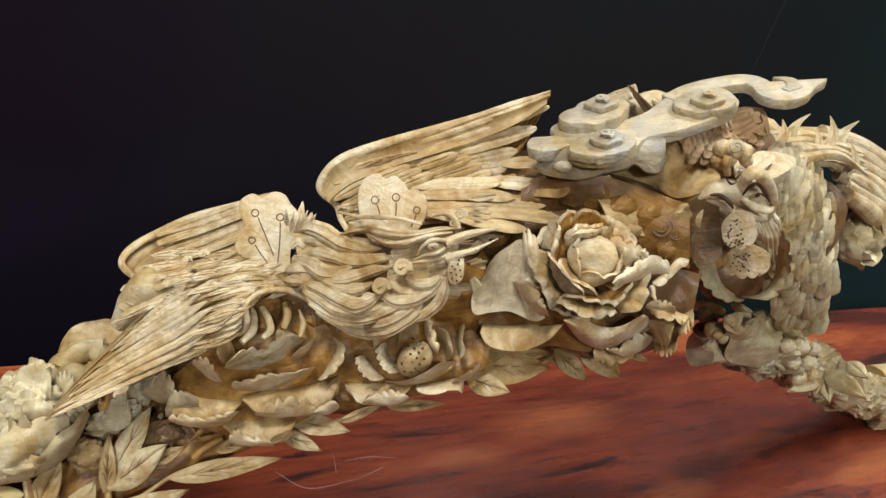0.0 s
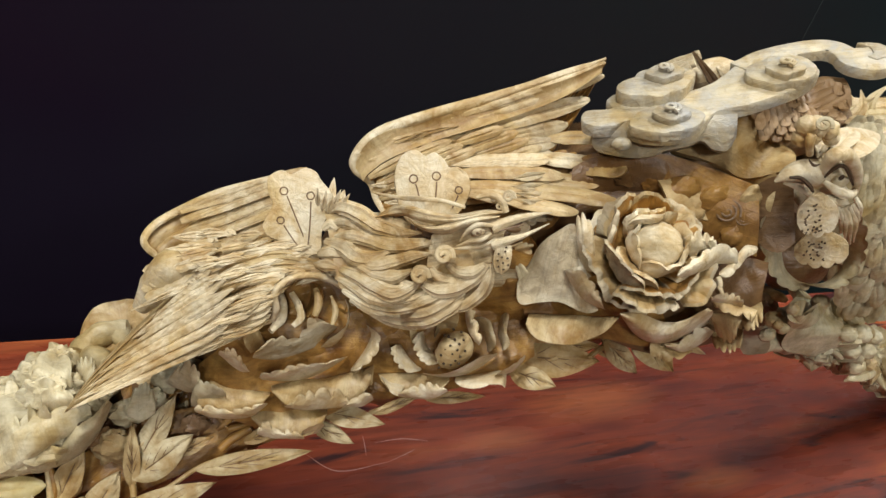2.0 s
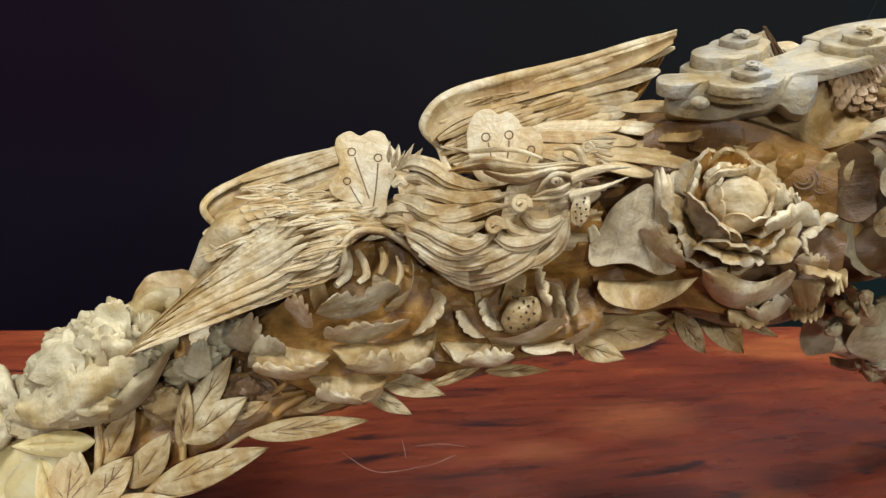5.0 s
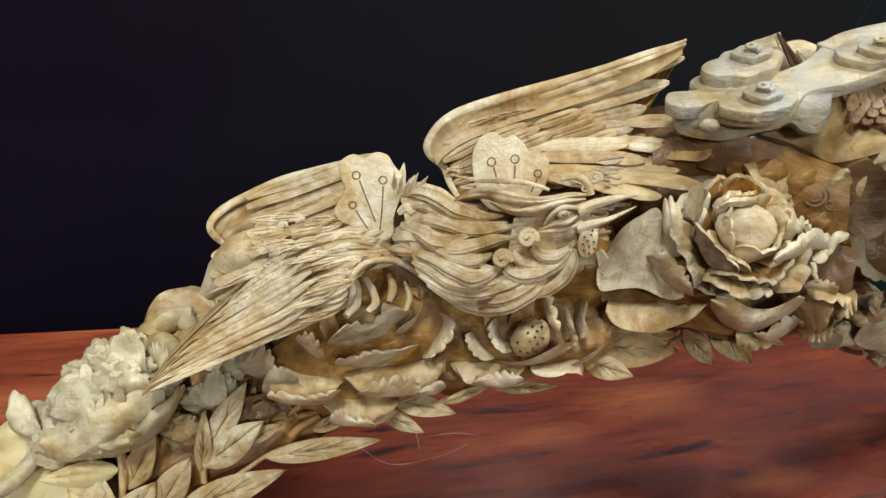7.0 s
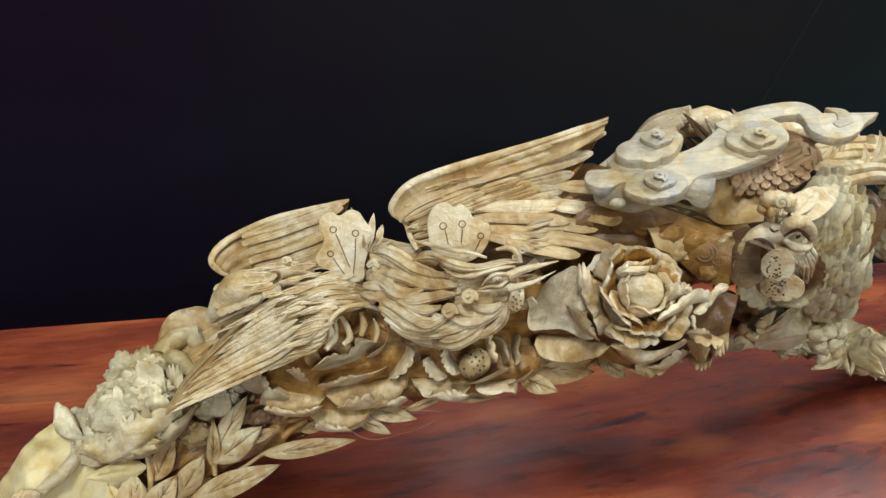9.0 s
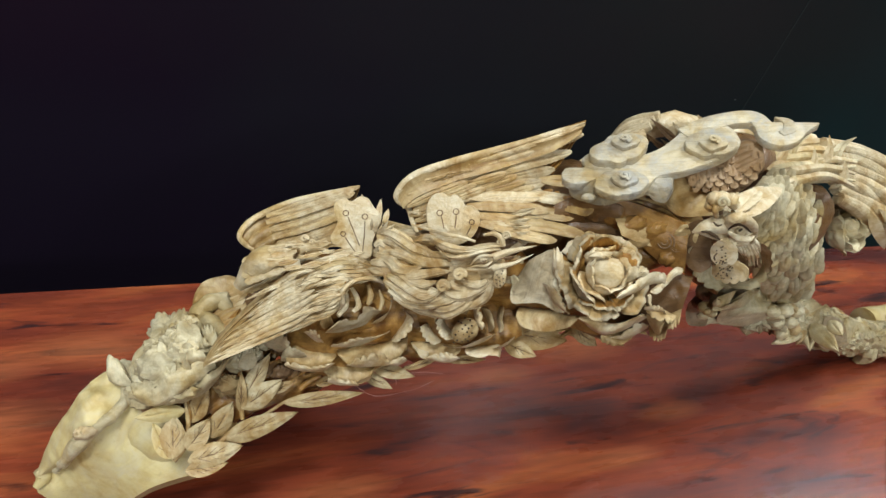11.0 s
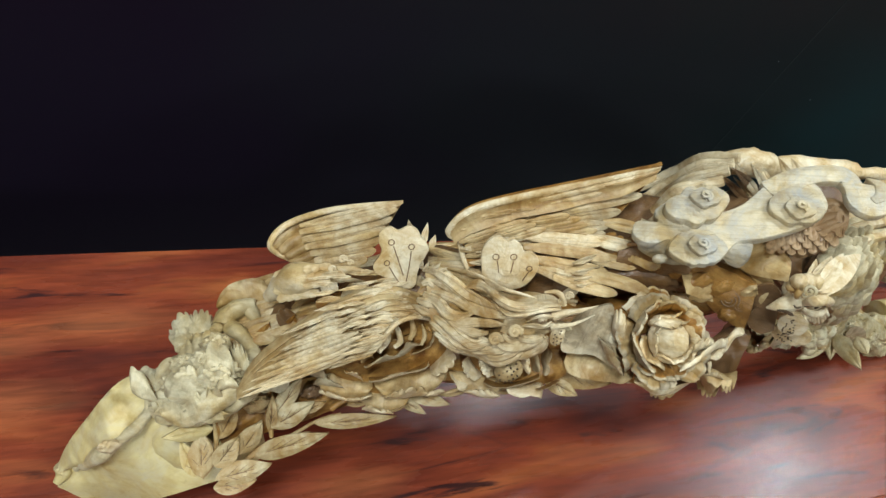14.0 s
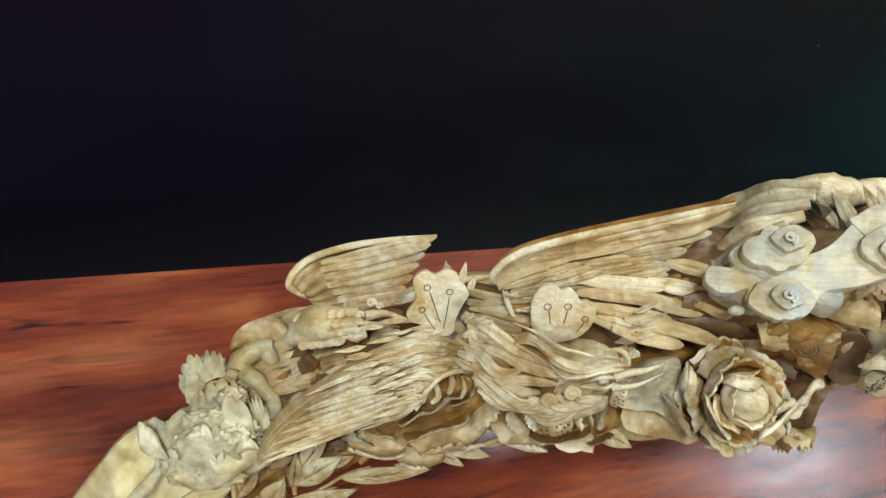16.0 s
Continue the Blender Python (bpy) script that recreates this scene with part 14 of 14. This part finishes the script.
fowl.add(sheet((0.3440, 0.0030, 0.3470), (0.3568, -0.0058, 0.3120), (-0.67, -0.36, 0.65), 0.0068, "feather", rib=0.001, cup=-0.2, vein=0.0004, count=5, nu=11, nv=9, bow=0.1, seed=465))
fowl.add(sheet((0.3800, 0.0140, 0.3310), (0.3892, 0.0070, 0.3065), (-0.68, -0.35, 0.64), 0.0064, "feather", rib=0.001, cup=-0.2, vein=0.0004, count=5, nu=11, nv=9, bow=0.1, seed=466))
fowl.add(sheet((0.2950, 0.0050, 0.3360), (0.3060, -0.0038, 0.2993), (-0.64, -0.37, 0.68), 0.0056, "feather", rib=0.001, cup=-0.2, vein=0.0004, count=5, nu=11, nv=9, bow=0.1, seed=467))
fowl.add(sheet((0.2950, -0.0010, 0.3420), (0.3095, -0.0080, 0.3123), (-0.64, -0.37, 0.67), 0.0069, "feather", rib=0.001, cup=-0.2, vein=0.0004, count=5, nu=11, nv=9, bow=0.1, seed=468))
fowl.add(sheet((0.3050, -0.0030, 0.3440), (0.2950, -0.0100, 0.3230), (-0.65, -0.37, 0.67), 0.0074, "feather", rib=0.001, cup=-0.2, vein=0.0004, count=5, nu=11, nv=9, bow=0.1, seed=469))
fowl.add(sheet((0.3150, -0.0030, 0.3430), (0.3155, -0.0118, 0.3097), (-0.65, -0.36, 0.67), 0.0059, "feather", rib=0.001, cup=-0.2, vein=0.0004, count=5, nu=11, nv=9, bow=0.1, seed=470))
fowl.add(sheet((0.3290, -0.0010, 0.3390), (0.3277, -0.0080, 0.3163), (-0.66, -0.36, 0.66), 0.0063, "feather", rib=0.001, cup=-0.2, vein=0.0004, count=5, nu=11, nv=9, bow=0.1, seed=471))
fowl.add(sheet((0.3550, 0.0050, 0.3300), (0.3625, -0.0038, 0.2933), (-0.67, -0.35, 0.66), 0.0054, "feather", rib=0.001, cup=-0.2, vein=0.0004, count=5, nu=11, nv=9, bow=0.1, seed=472))
fowl.add(sheet((0.3840, 0.0150, 0.3160), (0.3862, 0.0080, 0.2827), (-0.67, -0.35, 0.65), 0.0061, "feather", rib=0.001, cup=-0.2, vein=0.0004, count=5, nu=11, nv=9, bow=0.1, seed=473))
fowl.add(sheet((0.3170, 0.0090, 0.3150), (0.3227, 0.0003, 0.2835), (-0.64, -0.36, 0.68), 0.0077, "feather", rib=0.001, cup=-0.2, vein=0.0004, count=5, nu=11, nv=9, bow=0.1, seed=474))
fowl.add(sheet((0.3220, 0.0040, 0.3200), (0.3295, -0.0030, 0.2937), (-0.65, -0.36, 0.67), 0.0063, "feather", rib=0.001, cup=-0.2, vein=0.0004, count=5, nu=11, nv=9, bow=0.1, seed=475))
fowl.add(sheet((0.3320, 0.0030, 0.3210), (0.3290, -0.0058, 0.2947), (-0.65, -0.35, 0.67), 0.0067, "feather", rib=0.001, cup=-0.2, vein=0.0004, count=5, nu=11, nv=9, bow=0.1, seed=476))
fowl.add(sheet((0.3430, 0.0040, 0.3180), (0.3610, -0.0048, 0.2847), (-0.66, -0.35, 0.67), 0.0056, "feather", rib=0.001, cup=-0.2, vein=0.0004, count=5, nu=11, nv=9, bow=0.1, seed=477))
fowl.add(sheet((0.3690, 0.0080, 0.3100), (0.3678, 0.0010, 0.2837), (-0.66, -0.35, 0.66), 0.0072, "feather", rib=0.001, cup=-0.2, vein=0.0004, count=5, nu=11, nv=9, bow=0.1, seed=478))
fowl.add(sheet((0.4010, 0.0180, 0.2950), (0.3945, 0.0110, 0.2705), (-0.67, -0.34, 0.66), 0.0062, "feather", rib=0.001, cup=-0.2, vein=0.0004, count=5, nu=11, nv=9, bow=0.1, seed=479))
fowl.add(sheet((0.3450, 0.0160, 0.2880), (0.3542, 0.0090, 0.2583), (-0.64, -0.35, 0.68), 0.0080, "feather", rib=0.001, cup=-0.2, vein=0.0004, count=5, nu=11, nv=9, bow=0.1, seed=480))
fowl.add(sheet((0.3510, 0.0120, 0.2930), (0.3498, 0.0050, 0.2615), (-0.64, -0.35, 0.68), 0.0059, "feather", rib=0.001, cup=-0.2, vein=0.0004, count=5, nu=11, nv=9, bow=0.1, seed=481))
fowl.add(sheet((0.3650, 0.0120, 0.2920), (0.3638, 0.0050, 0.2640), (-0.65, -0.35, 0.68), 0.0075, "feather", rib=0.001, cup=-0.2, vein=0.0004, count=5, nu=11, nv=9, bow=0.1, seed=482))
fowl.add(sheet((0.3900, 0.0160, 0.2840), (0.3922, 0.0090, 0.2490), (-0.66, -0.34, 0.67), 0.0067, "feather", rib=0.001, cup=-0.2, vein=0.0004, count=5, nu=11, nv=9, bow=0.1, seed=483))
fowl.add(sheet((0.4250, 0.0270, 0.2670), (0.4255, 0.0200, 0.2390), (-0.67, -0.34, 0.67), 0.0083, "feather", rib=0.001, cup=-0.2, vein=0.0004, count=5, nu=11, nv=9, bow=0.1, seed=484))
part("bird_figure", fowl, [GREY, BROWN, PALE, HOLLOW], carving, "carved rooster-like bird with scaled breast")
dots2 = Shape()
rnd = random.Random(9)
for k in range(72):
    low = k % 2
    dx, dz = rnd.uniform(0, 1), rnd.uniform(0, 1)
    at = (0.148 + 0.033 * dx, -0.059 + 0.004 * dz, 0.393 + 0.015 * dz) if low else (0.128 + 0.021 * dx, -0.062 + 0.0055 * dz, 0.421 + 0.018 * dz)
    dots2.add(blob(at, (0.0008, 0.0006, 0.0008), rows=4))
part("drilled_dots", dots2, HOLLOW, carving)
part("plume", one(tube([(0.2460, 0.0620, 0.4490), (0.2790, 0.0700, 0.4490), (0.3130, 0.0740, 0.4520), (0.3560, 0.0780, 0.4500), (0.4040, 0.0820, 0.4420)], [0.0029, 0.0051, 0.0051, 0.0046, 0.0017], (-0.75, -0.51, 0.41), flat=0.7, groove=0.1, sides=8)), PALE, carving)
part("plume", one(tube([(0.2430, 0.0540, 0.4490), (0.2740, 0.0620, 0.4470), (0.3100, 0.0660, 0.4480), (0.3500, 0.0700, 0.4490), (0.4000, 0.0740, 0.4380)], [0.0028, 0.0051, 0.0051, 0.0045, 0.0017], (-0.76, -0.51, 0.42), flat=0.7, groove=0.1, sides=8)), GREY, carving)
part("plume", one(tube([(0.2410, 0.0460, 0.4490), (0.2680, 0.0540, 0.4480), (0.2970, 0.0580, 0.4550), (0.3410, 0.0620, 0.4510), (0.3930, 0.0660, 0.4380)], [0.0028, 0.0050, 0.0050, 0.0045, 0.0017], (-0.76, -0.50, 0.42), flat=0.7, groove=0.1, sides=8)), PALE, carving)
part("plume", one(tube([(0.2380, 0.0380, 0.4500), (0.2600, 0.0460, 0.4500), (0.2920, 0.0500, 0.4530), (0.3370, 0.0540, 0.4470), (0.3830, 0.0580, 0.4410)], [0.0028, 0.0050, 0.0050, 0.0044, 0.0017], (-0.76, -0.50, 0.42), flat=0.7, groove=0.1, sides=8)), GREY, carving)
part("plume", one(tube([(0.2340, 0.0300, 0.4510), (0.2520, 0.0380, 0.4520), (0.2900, 0.0420, 0.4480), (0.3250, 0.0460, 0.4530), (0.3720, 0.0500, 0.4450)], [0.0027, 0.0049, 0.0049, 0.0044, 0.0016], (-0.76, -0.49, 0.43), flat=0.7, groove=0.1, sides=8)), PALE, carving)
part("plume", one(tube([(0.2310, 0.0220, 0.4520), (0.2450, 0.0300, 0.4530), (0.2770, 0.0340, 0.4550), (0.3240, 0.0380, 0.4470), (0.3630, 0.0420, 0.4460)], [0.0027, 0.0048, 0.0048, 0.0043, 0.0016], (-0.76, -0.49, 0.43), flat=0.7, groove=0.1, sides=8)), GREY, carving)
part("plume", one(tube([(0.2270, 0.0140, 0.4530), (0.2390, 0.0220, 0.4530), (0.2700, 0.0260, 0.4560), (0.3100, 0.0300, 0.4550), (0.3580, 0.0340, 0.4430)], [0.0027, 0.0048, 0.0048, 0.0043, 0.0016], (-0.76, -0.48, 0.44), flat=0.7, groove=0.1, sides=8)), PALE, carving)
part("plume", one(tube([(0.2240, 0.0060, 0.4540), (0.2330, 0.0140, 0.4520), (0.2680, 0.0180, 0.4500), (0.3100, 0.0220, 0.4470), (0.3540, 0.0260, 0.4400)], [0.0026, 0.0048, 0.0048, 0.0042, 0.0016], (-0.76, -0.48, 0.44), flat=0.7, groove=0.1, sides=8)), GREY, carving)
part("plume", one(tube([(0.2200, -0.0020, 0.4550), (0.2270, 0.0060, 0.4520), (0.2560, 0.0100, 0.4570), (0.2940, 0.0140, 0.4580), (0.3480, 0.0180, 0.4390)], [0.0026, 0.0047, 0.0047, 0.0042, 0.0016], (-0.76, -0.47, 0.45), flat=0.7, groove=0.1, sides=8)), PALE, carving)
part("tuft", one(sheet((0.2490, 0.0450, 0.4450), (0.2660, 0.0600, 0.4660), (-0.73, -0.53, 0.43), 0.0054, "blade", rib=0.001, sway=0.22, bow=0.08, curl=0.15, seed=522)), PALE, carving)
part("tuft", one(sheet((0.2560, 0.0350, 0.4380), (0.2720, 0.0500, 0.4650), (-0.74, -0.51, 0.44), 0.0054, "blade", rib=0.001, sway=-0.22, bow=0.08, curl=0.15, seed=523)), GREY, carving)
part("tuft", one(sheet((0.2640, 0.0250, 0.4310), (0.2800, 0.0400, 0.4530), (-0.74, -0.49, 0.45), 0.0054, "blade", rib=0.001, sway=0.22, bow=0.08, curl=0.15, seed=524)), PALE, carving)
part("tuft", one(sheet((0.2790, 0.0450, 0.4450), (0.2950, 0.0600, 0.4730), (-0.75, -0.51, 0.42), 0.0054, "blade", rib=0.001, sway=-0.22, bow=0.08, curl=0.15, seed=525)), GREY, carving)
part("tuft", one(sheet((0.2860, 0.0350, 0.4380), (0.2970, 0.0500, 0.4660), (-0.76, -0.50, 0.43), 0.0054, "blade", rib=0.001, sway=0.22, bow=0.08, curl=0.15, seed=526)), PALE, carving)
part("tuft", one(sheet((0.2940, 0.0250, 0.4300), (0.3100, 0.0400, 0.4580), (-0.76, -0.48, 0.43), 0.0055, "blade", rib=0.001, sway=-0.22, bow=0.08, curl=0.15, seed=527)), GREY, carving)
part("tuft", one(sheet((0.3090, 0.0450, 0.4440), (0.3190, 0.0600, 0.4740), (-0.77, -0.50, 0.41), 0.0055, "blade", rib=0.001, sway=0.22, bow=0.08, curl=0.15, seed=528)), PALE, carving)
part("tuft", one(sheet((0.3180, 0.0350, 0.4370), (0.3380, 0.0500, 0.4600), (-0.77, -0.48, 0.42), 0.0056, "blade", rib=0.001, sway=-0.22, bow=0.08, curl=0.15, seed=529)), GREY, carving)
part("tuft", one(sheet((0.3260, 0.0250, 0.4290), (0.3360, 0.0400, 0.4580), (-0.78, -0.47, 0.42), 0.0055, "blade", rib=0.001, sway=0.22, bow=0.08, curl=0.15, seed=530)), PALE, carving)
part("tuft", one(sheet((0.3410, 0.0450, 0.4440), (0.3590, 0.0600, 0.4700), (-0.78, -0.48, 0.40), 0.0056, "blade", rib=0.001, sway=-0.22, bow=0.08, curl=0.15, seed=531)), GREY, carving)
part("tail_plume", one(tube([(0.3320, 0.0700, 0.4550), (0.3950, 0.0700, 0.4420), (0.4920, 0.0750, 0.4060), (0.6420, 0.0800, 0.3250), (0.8150, 0.0900, 0.2480)], [0.0071, 0.0094, 0.0086, 0.0079, 0.0024], (-0.78, -0.42, 0.47), flat=0.9, groove=0.16)), FEATHER, carving)
part("tail_plume", one(tube([(0.3370, 0.0640, 0.4470), (0.3980, 0.0640, 0.4330), (0.4960, 0.0630, 0.3910), (0.6470, 0.0800, 0.3190), (0.8280, 0.0840, 0.2310)], [0.0071, 0.0095, 0.0087, 0.0079, 0.0024], (-0.78, -0.41, 0.48), flat=0.9, groove=0.16)), FEATHER, carving)
part("tail_plume", one(tube([(0.3420, 0.0580, 0.4400), (0.4010, 0.0580, 0.4240), (0.4980, 0.0630, 0.3880), (0.6590, 0.0680, 0.2960), (0.8420, 0.0780, 0.2120)], [0.0072, 0.0096, 0.0088, 0.0080, 0.0024], (-0.78, -0.40, 0.49), flat=0.9, groove=0.16)), FEATHER, carving)
part("tail_plume", one(tube([(0.3470, 0.0520, 0.4320), (0.4040, 0.0520, 0.4150), (0.5030, 0.0510, 0.3720), (0.6650, 0.0680, 0.2910), (0.8560, 0.0720, 0.1930)], [0.0072, 0.0096, 0.0088, 0.0080, 0.0024], (-0.78, -0.39, 0.49), flat=0.9, groove=0.16)), FEATHER, carving)
part("tail_plume", one(tube([(0.3520, 0.0460, 0.4240), (0.4070, 0.0460, 0.4060), (0.5320, 0.0510, 0.3400), (0.6450, 0.0560, 0.3000), (0.8710, 0.0660, 0.1740)], [0.0073, 0.0097, 0.0089, 0.0081, 0.0024], (-0.78, -0.39, 0.50), flat=0.9, groove=0.16)), FEATHER, carving)
part("tail_plume", one(tube([(0.3580, 0.0400, 0.4160), (0.4100, 0.0400, 0.3960), (0.5110, 0.0390, 0.3520), (0.6840, 0.0560, 0.2590), (0.8870, 0.0600, 0.1530)], [0.0073, 0.0098, 0.0090, 0.0082, 0.0024], (-0.78, -0.38, 0.51), flat=0.9, groove=0.16)), FEATHER, carving)
part("tail_plume", one(tube([(0.3630, 0.0340, 0.4080), (0.4140, 0.0340, 0.3860), (0.5420, 0.0390, 0.3180), (0.6630, 0.0440, 0.2710), (0.9040, 0.0540, 0.1320)], [0.0074, 0.0099, 0.0091, 0.0082, 0.0025], (-0.78, -0.37, 0.51), flat=0.9, groove=0.16)), FEATHER, carving)
part("tuft", one(sheet((0.4150, 0.0300, 0.3930), (0.4870, 0.0200, 0.3310), (-0.75, -0.40, 0.52), 0.0074, "blade", bow=0.1, seed=532)), PALE, carving)
part("tuft", one(sheet((0.4350, 0.0300, 0.3920), (0.5710, 0.0200, 0.3010), (-0.77, -0.38, 0.51), 0.0077, "blade", bow=0.1, seed=533)), PALE, carving)
peony4 = bloom("weathered carved flower below the tail", (0.4110, 0.0300, 0.3660), (0.10, -0.60, 0.70), 0.0250, [(0.55, 2, 0.4, 2.5, 1.45, 0.05, 4, GREY), (0.88, 2, 0.35, 2.2, 1.5, 0.05, 6, GREY), (1.1, 3, 0.35, 1.85, 1.1, 0.08, 5, GREY)], GREY, carving, 14)
part("root_leg", one(tube([(0.2530, 0.0100, 0.2420), (0.3320, 0.0300, 0.2300), (0.4520, 0.0500, 0.1750), (0.6150, 0.0620, 0.0910), (0.7940, 0.0680, 0.0330), (0.9680, 0.0750, 0.0270), (1.2440, 0.0900, 0.0270)], [0.018, 0.024, 0.027, 0.029, 0.029, 0.027, 0.027], (-0.73, -0.33, 0.60), rough=0.008, sides=20)), GREY, carving)
part("root_leg", one(tube([(0.7610, 0.1000, 0.0410), (0.9380, 0.1100, 0.0270), (1.2480, 0.1300, 0.0260)], [0.0257, 0.0280, 0.0257], (-0.78, -0.30, 0.55), rough=0.002, sides=16)), BARE, carving)
LEG = [(0.2770, 0.0150, 0.2370), (0.3340, 0.0280, 0.2260), (0.4520, 0.0500, 0.1750), (0.6150, 0.0620, 0.0910), (0.7940, 0.0680, 0.0330), (0.9680, 0.0750, 0.0270)]
rnd = random.Random(5)
limb = smooth_line(LEG, 30)
for k in range(120):
    i = rnd.randrange(len(limb) // 4, len(limb) - 2)
    along = unit(limb[i + 1] - limb[i])
    a = rnd.uniform(-1.0, 1.9)
    out = unit(arr((-0.25, -math.cos(a), math.sin(a))))
    root = limb[i] + out * 0.017
    way = unit(along * rnd.uniform(-1, 1) + np.cross(along, out) * rnd.uniform(-1, 1))
    tip = root + way * rnd.uniform(0.022, 0.046) + out * rnd.uniform(0.006, 0.016)
    part("bud_leaf", one(sheet(root, tip, out, rnd.uniform(0.010, 0.016), rnd.choice(("leaf", "leaf", "petal")), lobes=3, ruffle=0.12, cup=rnd.uniform(-0.6, 0.2), bow=0.12, rib=0.0022, vein=0.0008, thick=0.008, nu=10, seed=k)), (GREY, GREY, GOLD, GREY)[k % 4], carving)
    part("bud", one(blob(root + out * 0.004, (rnd.uniform(0.010, 0.018), rnd.uniform(0.009, 0.015), rnd.uniform(0.009, 0.016)), 0.5, 60, rnd.uniform(0, 3), 14, k)), GREY, carving)
part("bud_leaf", one(sheet((0.5210, 0.0300, 0.1760), (0.6120, 0.0250, 0.1070), (-0.72, -0.33, 0.61), 0.0137, "leaf", rib=0.001, thick=0.003, seed=535)), GREY, carving)
part("bud_leaf", one(sheet((0.5350, 0.0300, 0.1500), (0.5920, 0.0250, 0.0860), (-0.71, -0.33, 0.62), 0.0139, "leaf", rib=0.001, thick=0.003, seed=536)), GREY, carving)
tagged(part("scratch", one(tube([(-0.0660, 0.1250, 0.0001), (-0.0660, 0.1110, 0.0001), (-0.0670, 0.0990, 0.0001)], [0.0002, 0.0005, 0.0002], (0, 0, 1), 0.5, 6)), SCRATCH, table))
tagged(part("scratch", one(tube([(-0.1320, 0.1120, 0.0001), (-0.1000, 0.0850, 0.0001), (-0.0440, 0.0880, 0.0001)], [0.0002, 0.0005, 0.0002], (0, 0, 1), 0.5, 6)), SCRATCH, table))
tagged(part("scratch", one(tube([(-0.0540, 0.1140, 0.0001), (-0.0240, 0.1150, 0.0001), (0.0060, 0.1080, 0.0001)], [0.0002, 0.0005, 0.0002], (0, 0, 1), 0.5, 6)), SCRATCH, table))
tagged(part("scratch", one(tube([(-0.0440, 0.0880, 0.0001), (-0.0230, 0.0950, 0.0001), (-0.0120, 0.0990, 0.0001)], [0.0002, 0.0005, 0.0002], (0, 0, 1), 0.5, 6)), SCRATCH, table))
tagged(part("trim", one(box((0.781, 0.6092, -0.8), (0.783, 0.612, CEILING))), SEAM), kind="structure")
# low carved leaves that fill the ground of the relief
rnd = random.Random(77)
spine = smooth_line(TRUNK, 12)
girth = np.interp(np.linspace(0, 1, len(spine)), np.linspace(0, 1, len(TRUNK_R)), TRUNK_R)
for k in range(150):
    i = rnd.randrange(16, int(len(spine) * 0.68))
    along = unit(spine[i + 1] - spine[i])
    a = rnd.uniform(-1.15, 1.5)
    out = unit(arr((0, -math.cos(a), math.sin(a))) - along * 0.2)
    root = spine[i] + out * girth[i] * 0.93
    way = unit(along * rnd.uniform(-1, 1) + np.cross(along, out) * rnd.uniform(-1, 1))
    tip = root + way * rnd.uniform(0.02, 0.036) + out * rnd.uniform(0.004, 0.012)
    part("relief_leaf", one(sheet(root, tip, out, rnd.uniform(0.007, 0.013), rnd.choice(("leaf", "petal", "petal")), lobes=3, ruffle=0.12, cup=rnd.uniform(-0.2, 0.4), rib=0.001, vein=0.0004, thick=0.003, nu=10, seed=k)), (AMBER, PALE, AMBER, BROWN)[k % 4], carving)
for px, pz in ((0.951, -0.136), (0.748, 0.145), (0.888, -0.225), (0.920, 0.046), (0.893, -0.320)):
    part("speck", one(blob((px, 0.6092, pz), (0.0011, 0.0006, 0.0014), rows=5)), SPECK, backwall)
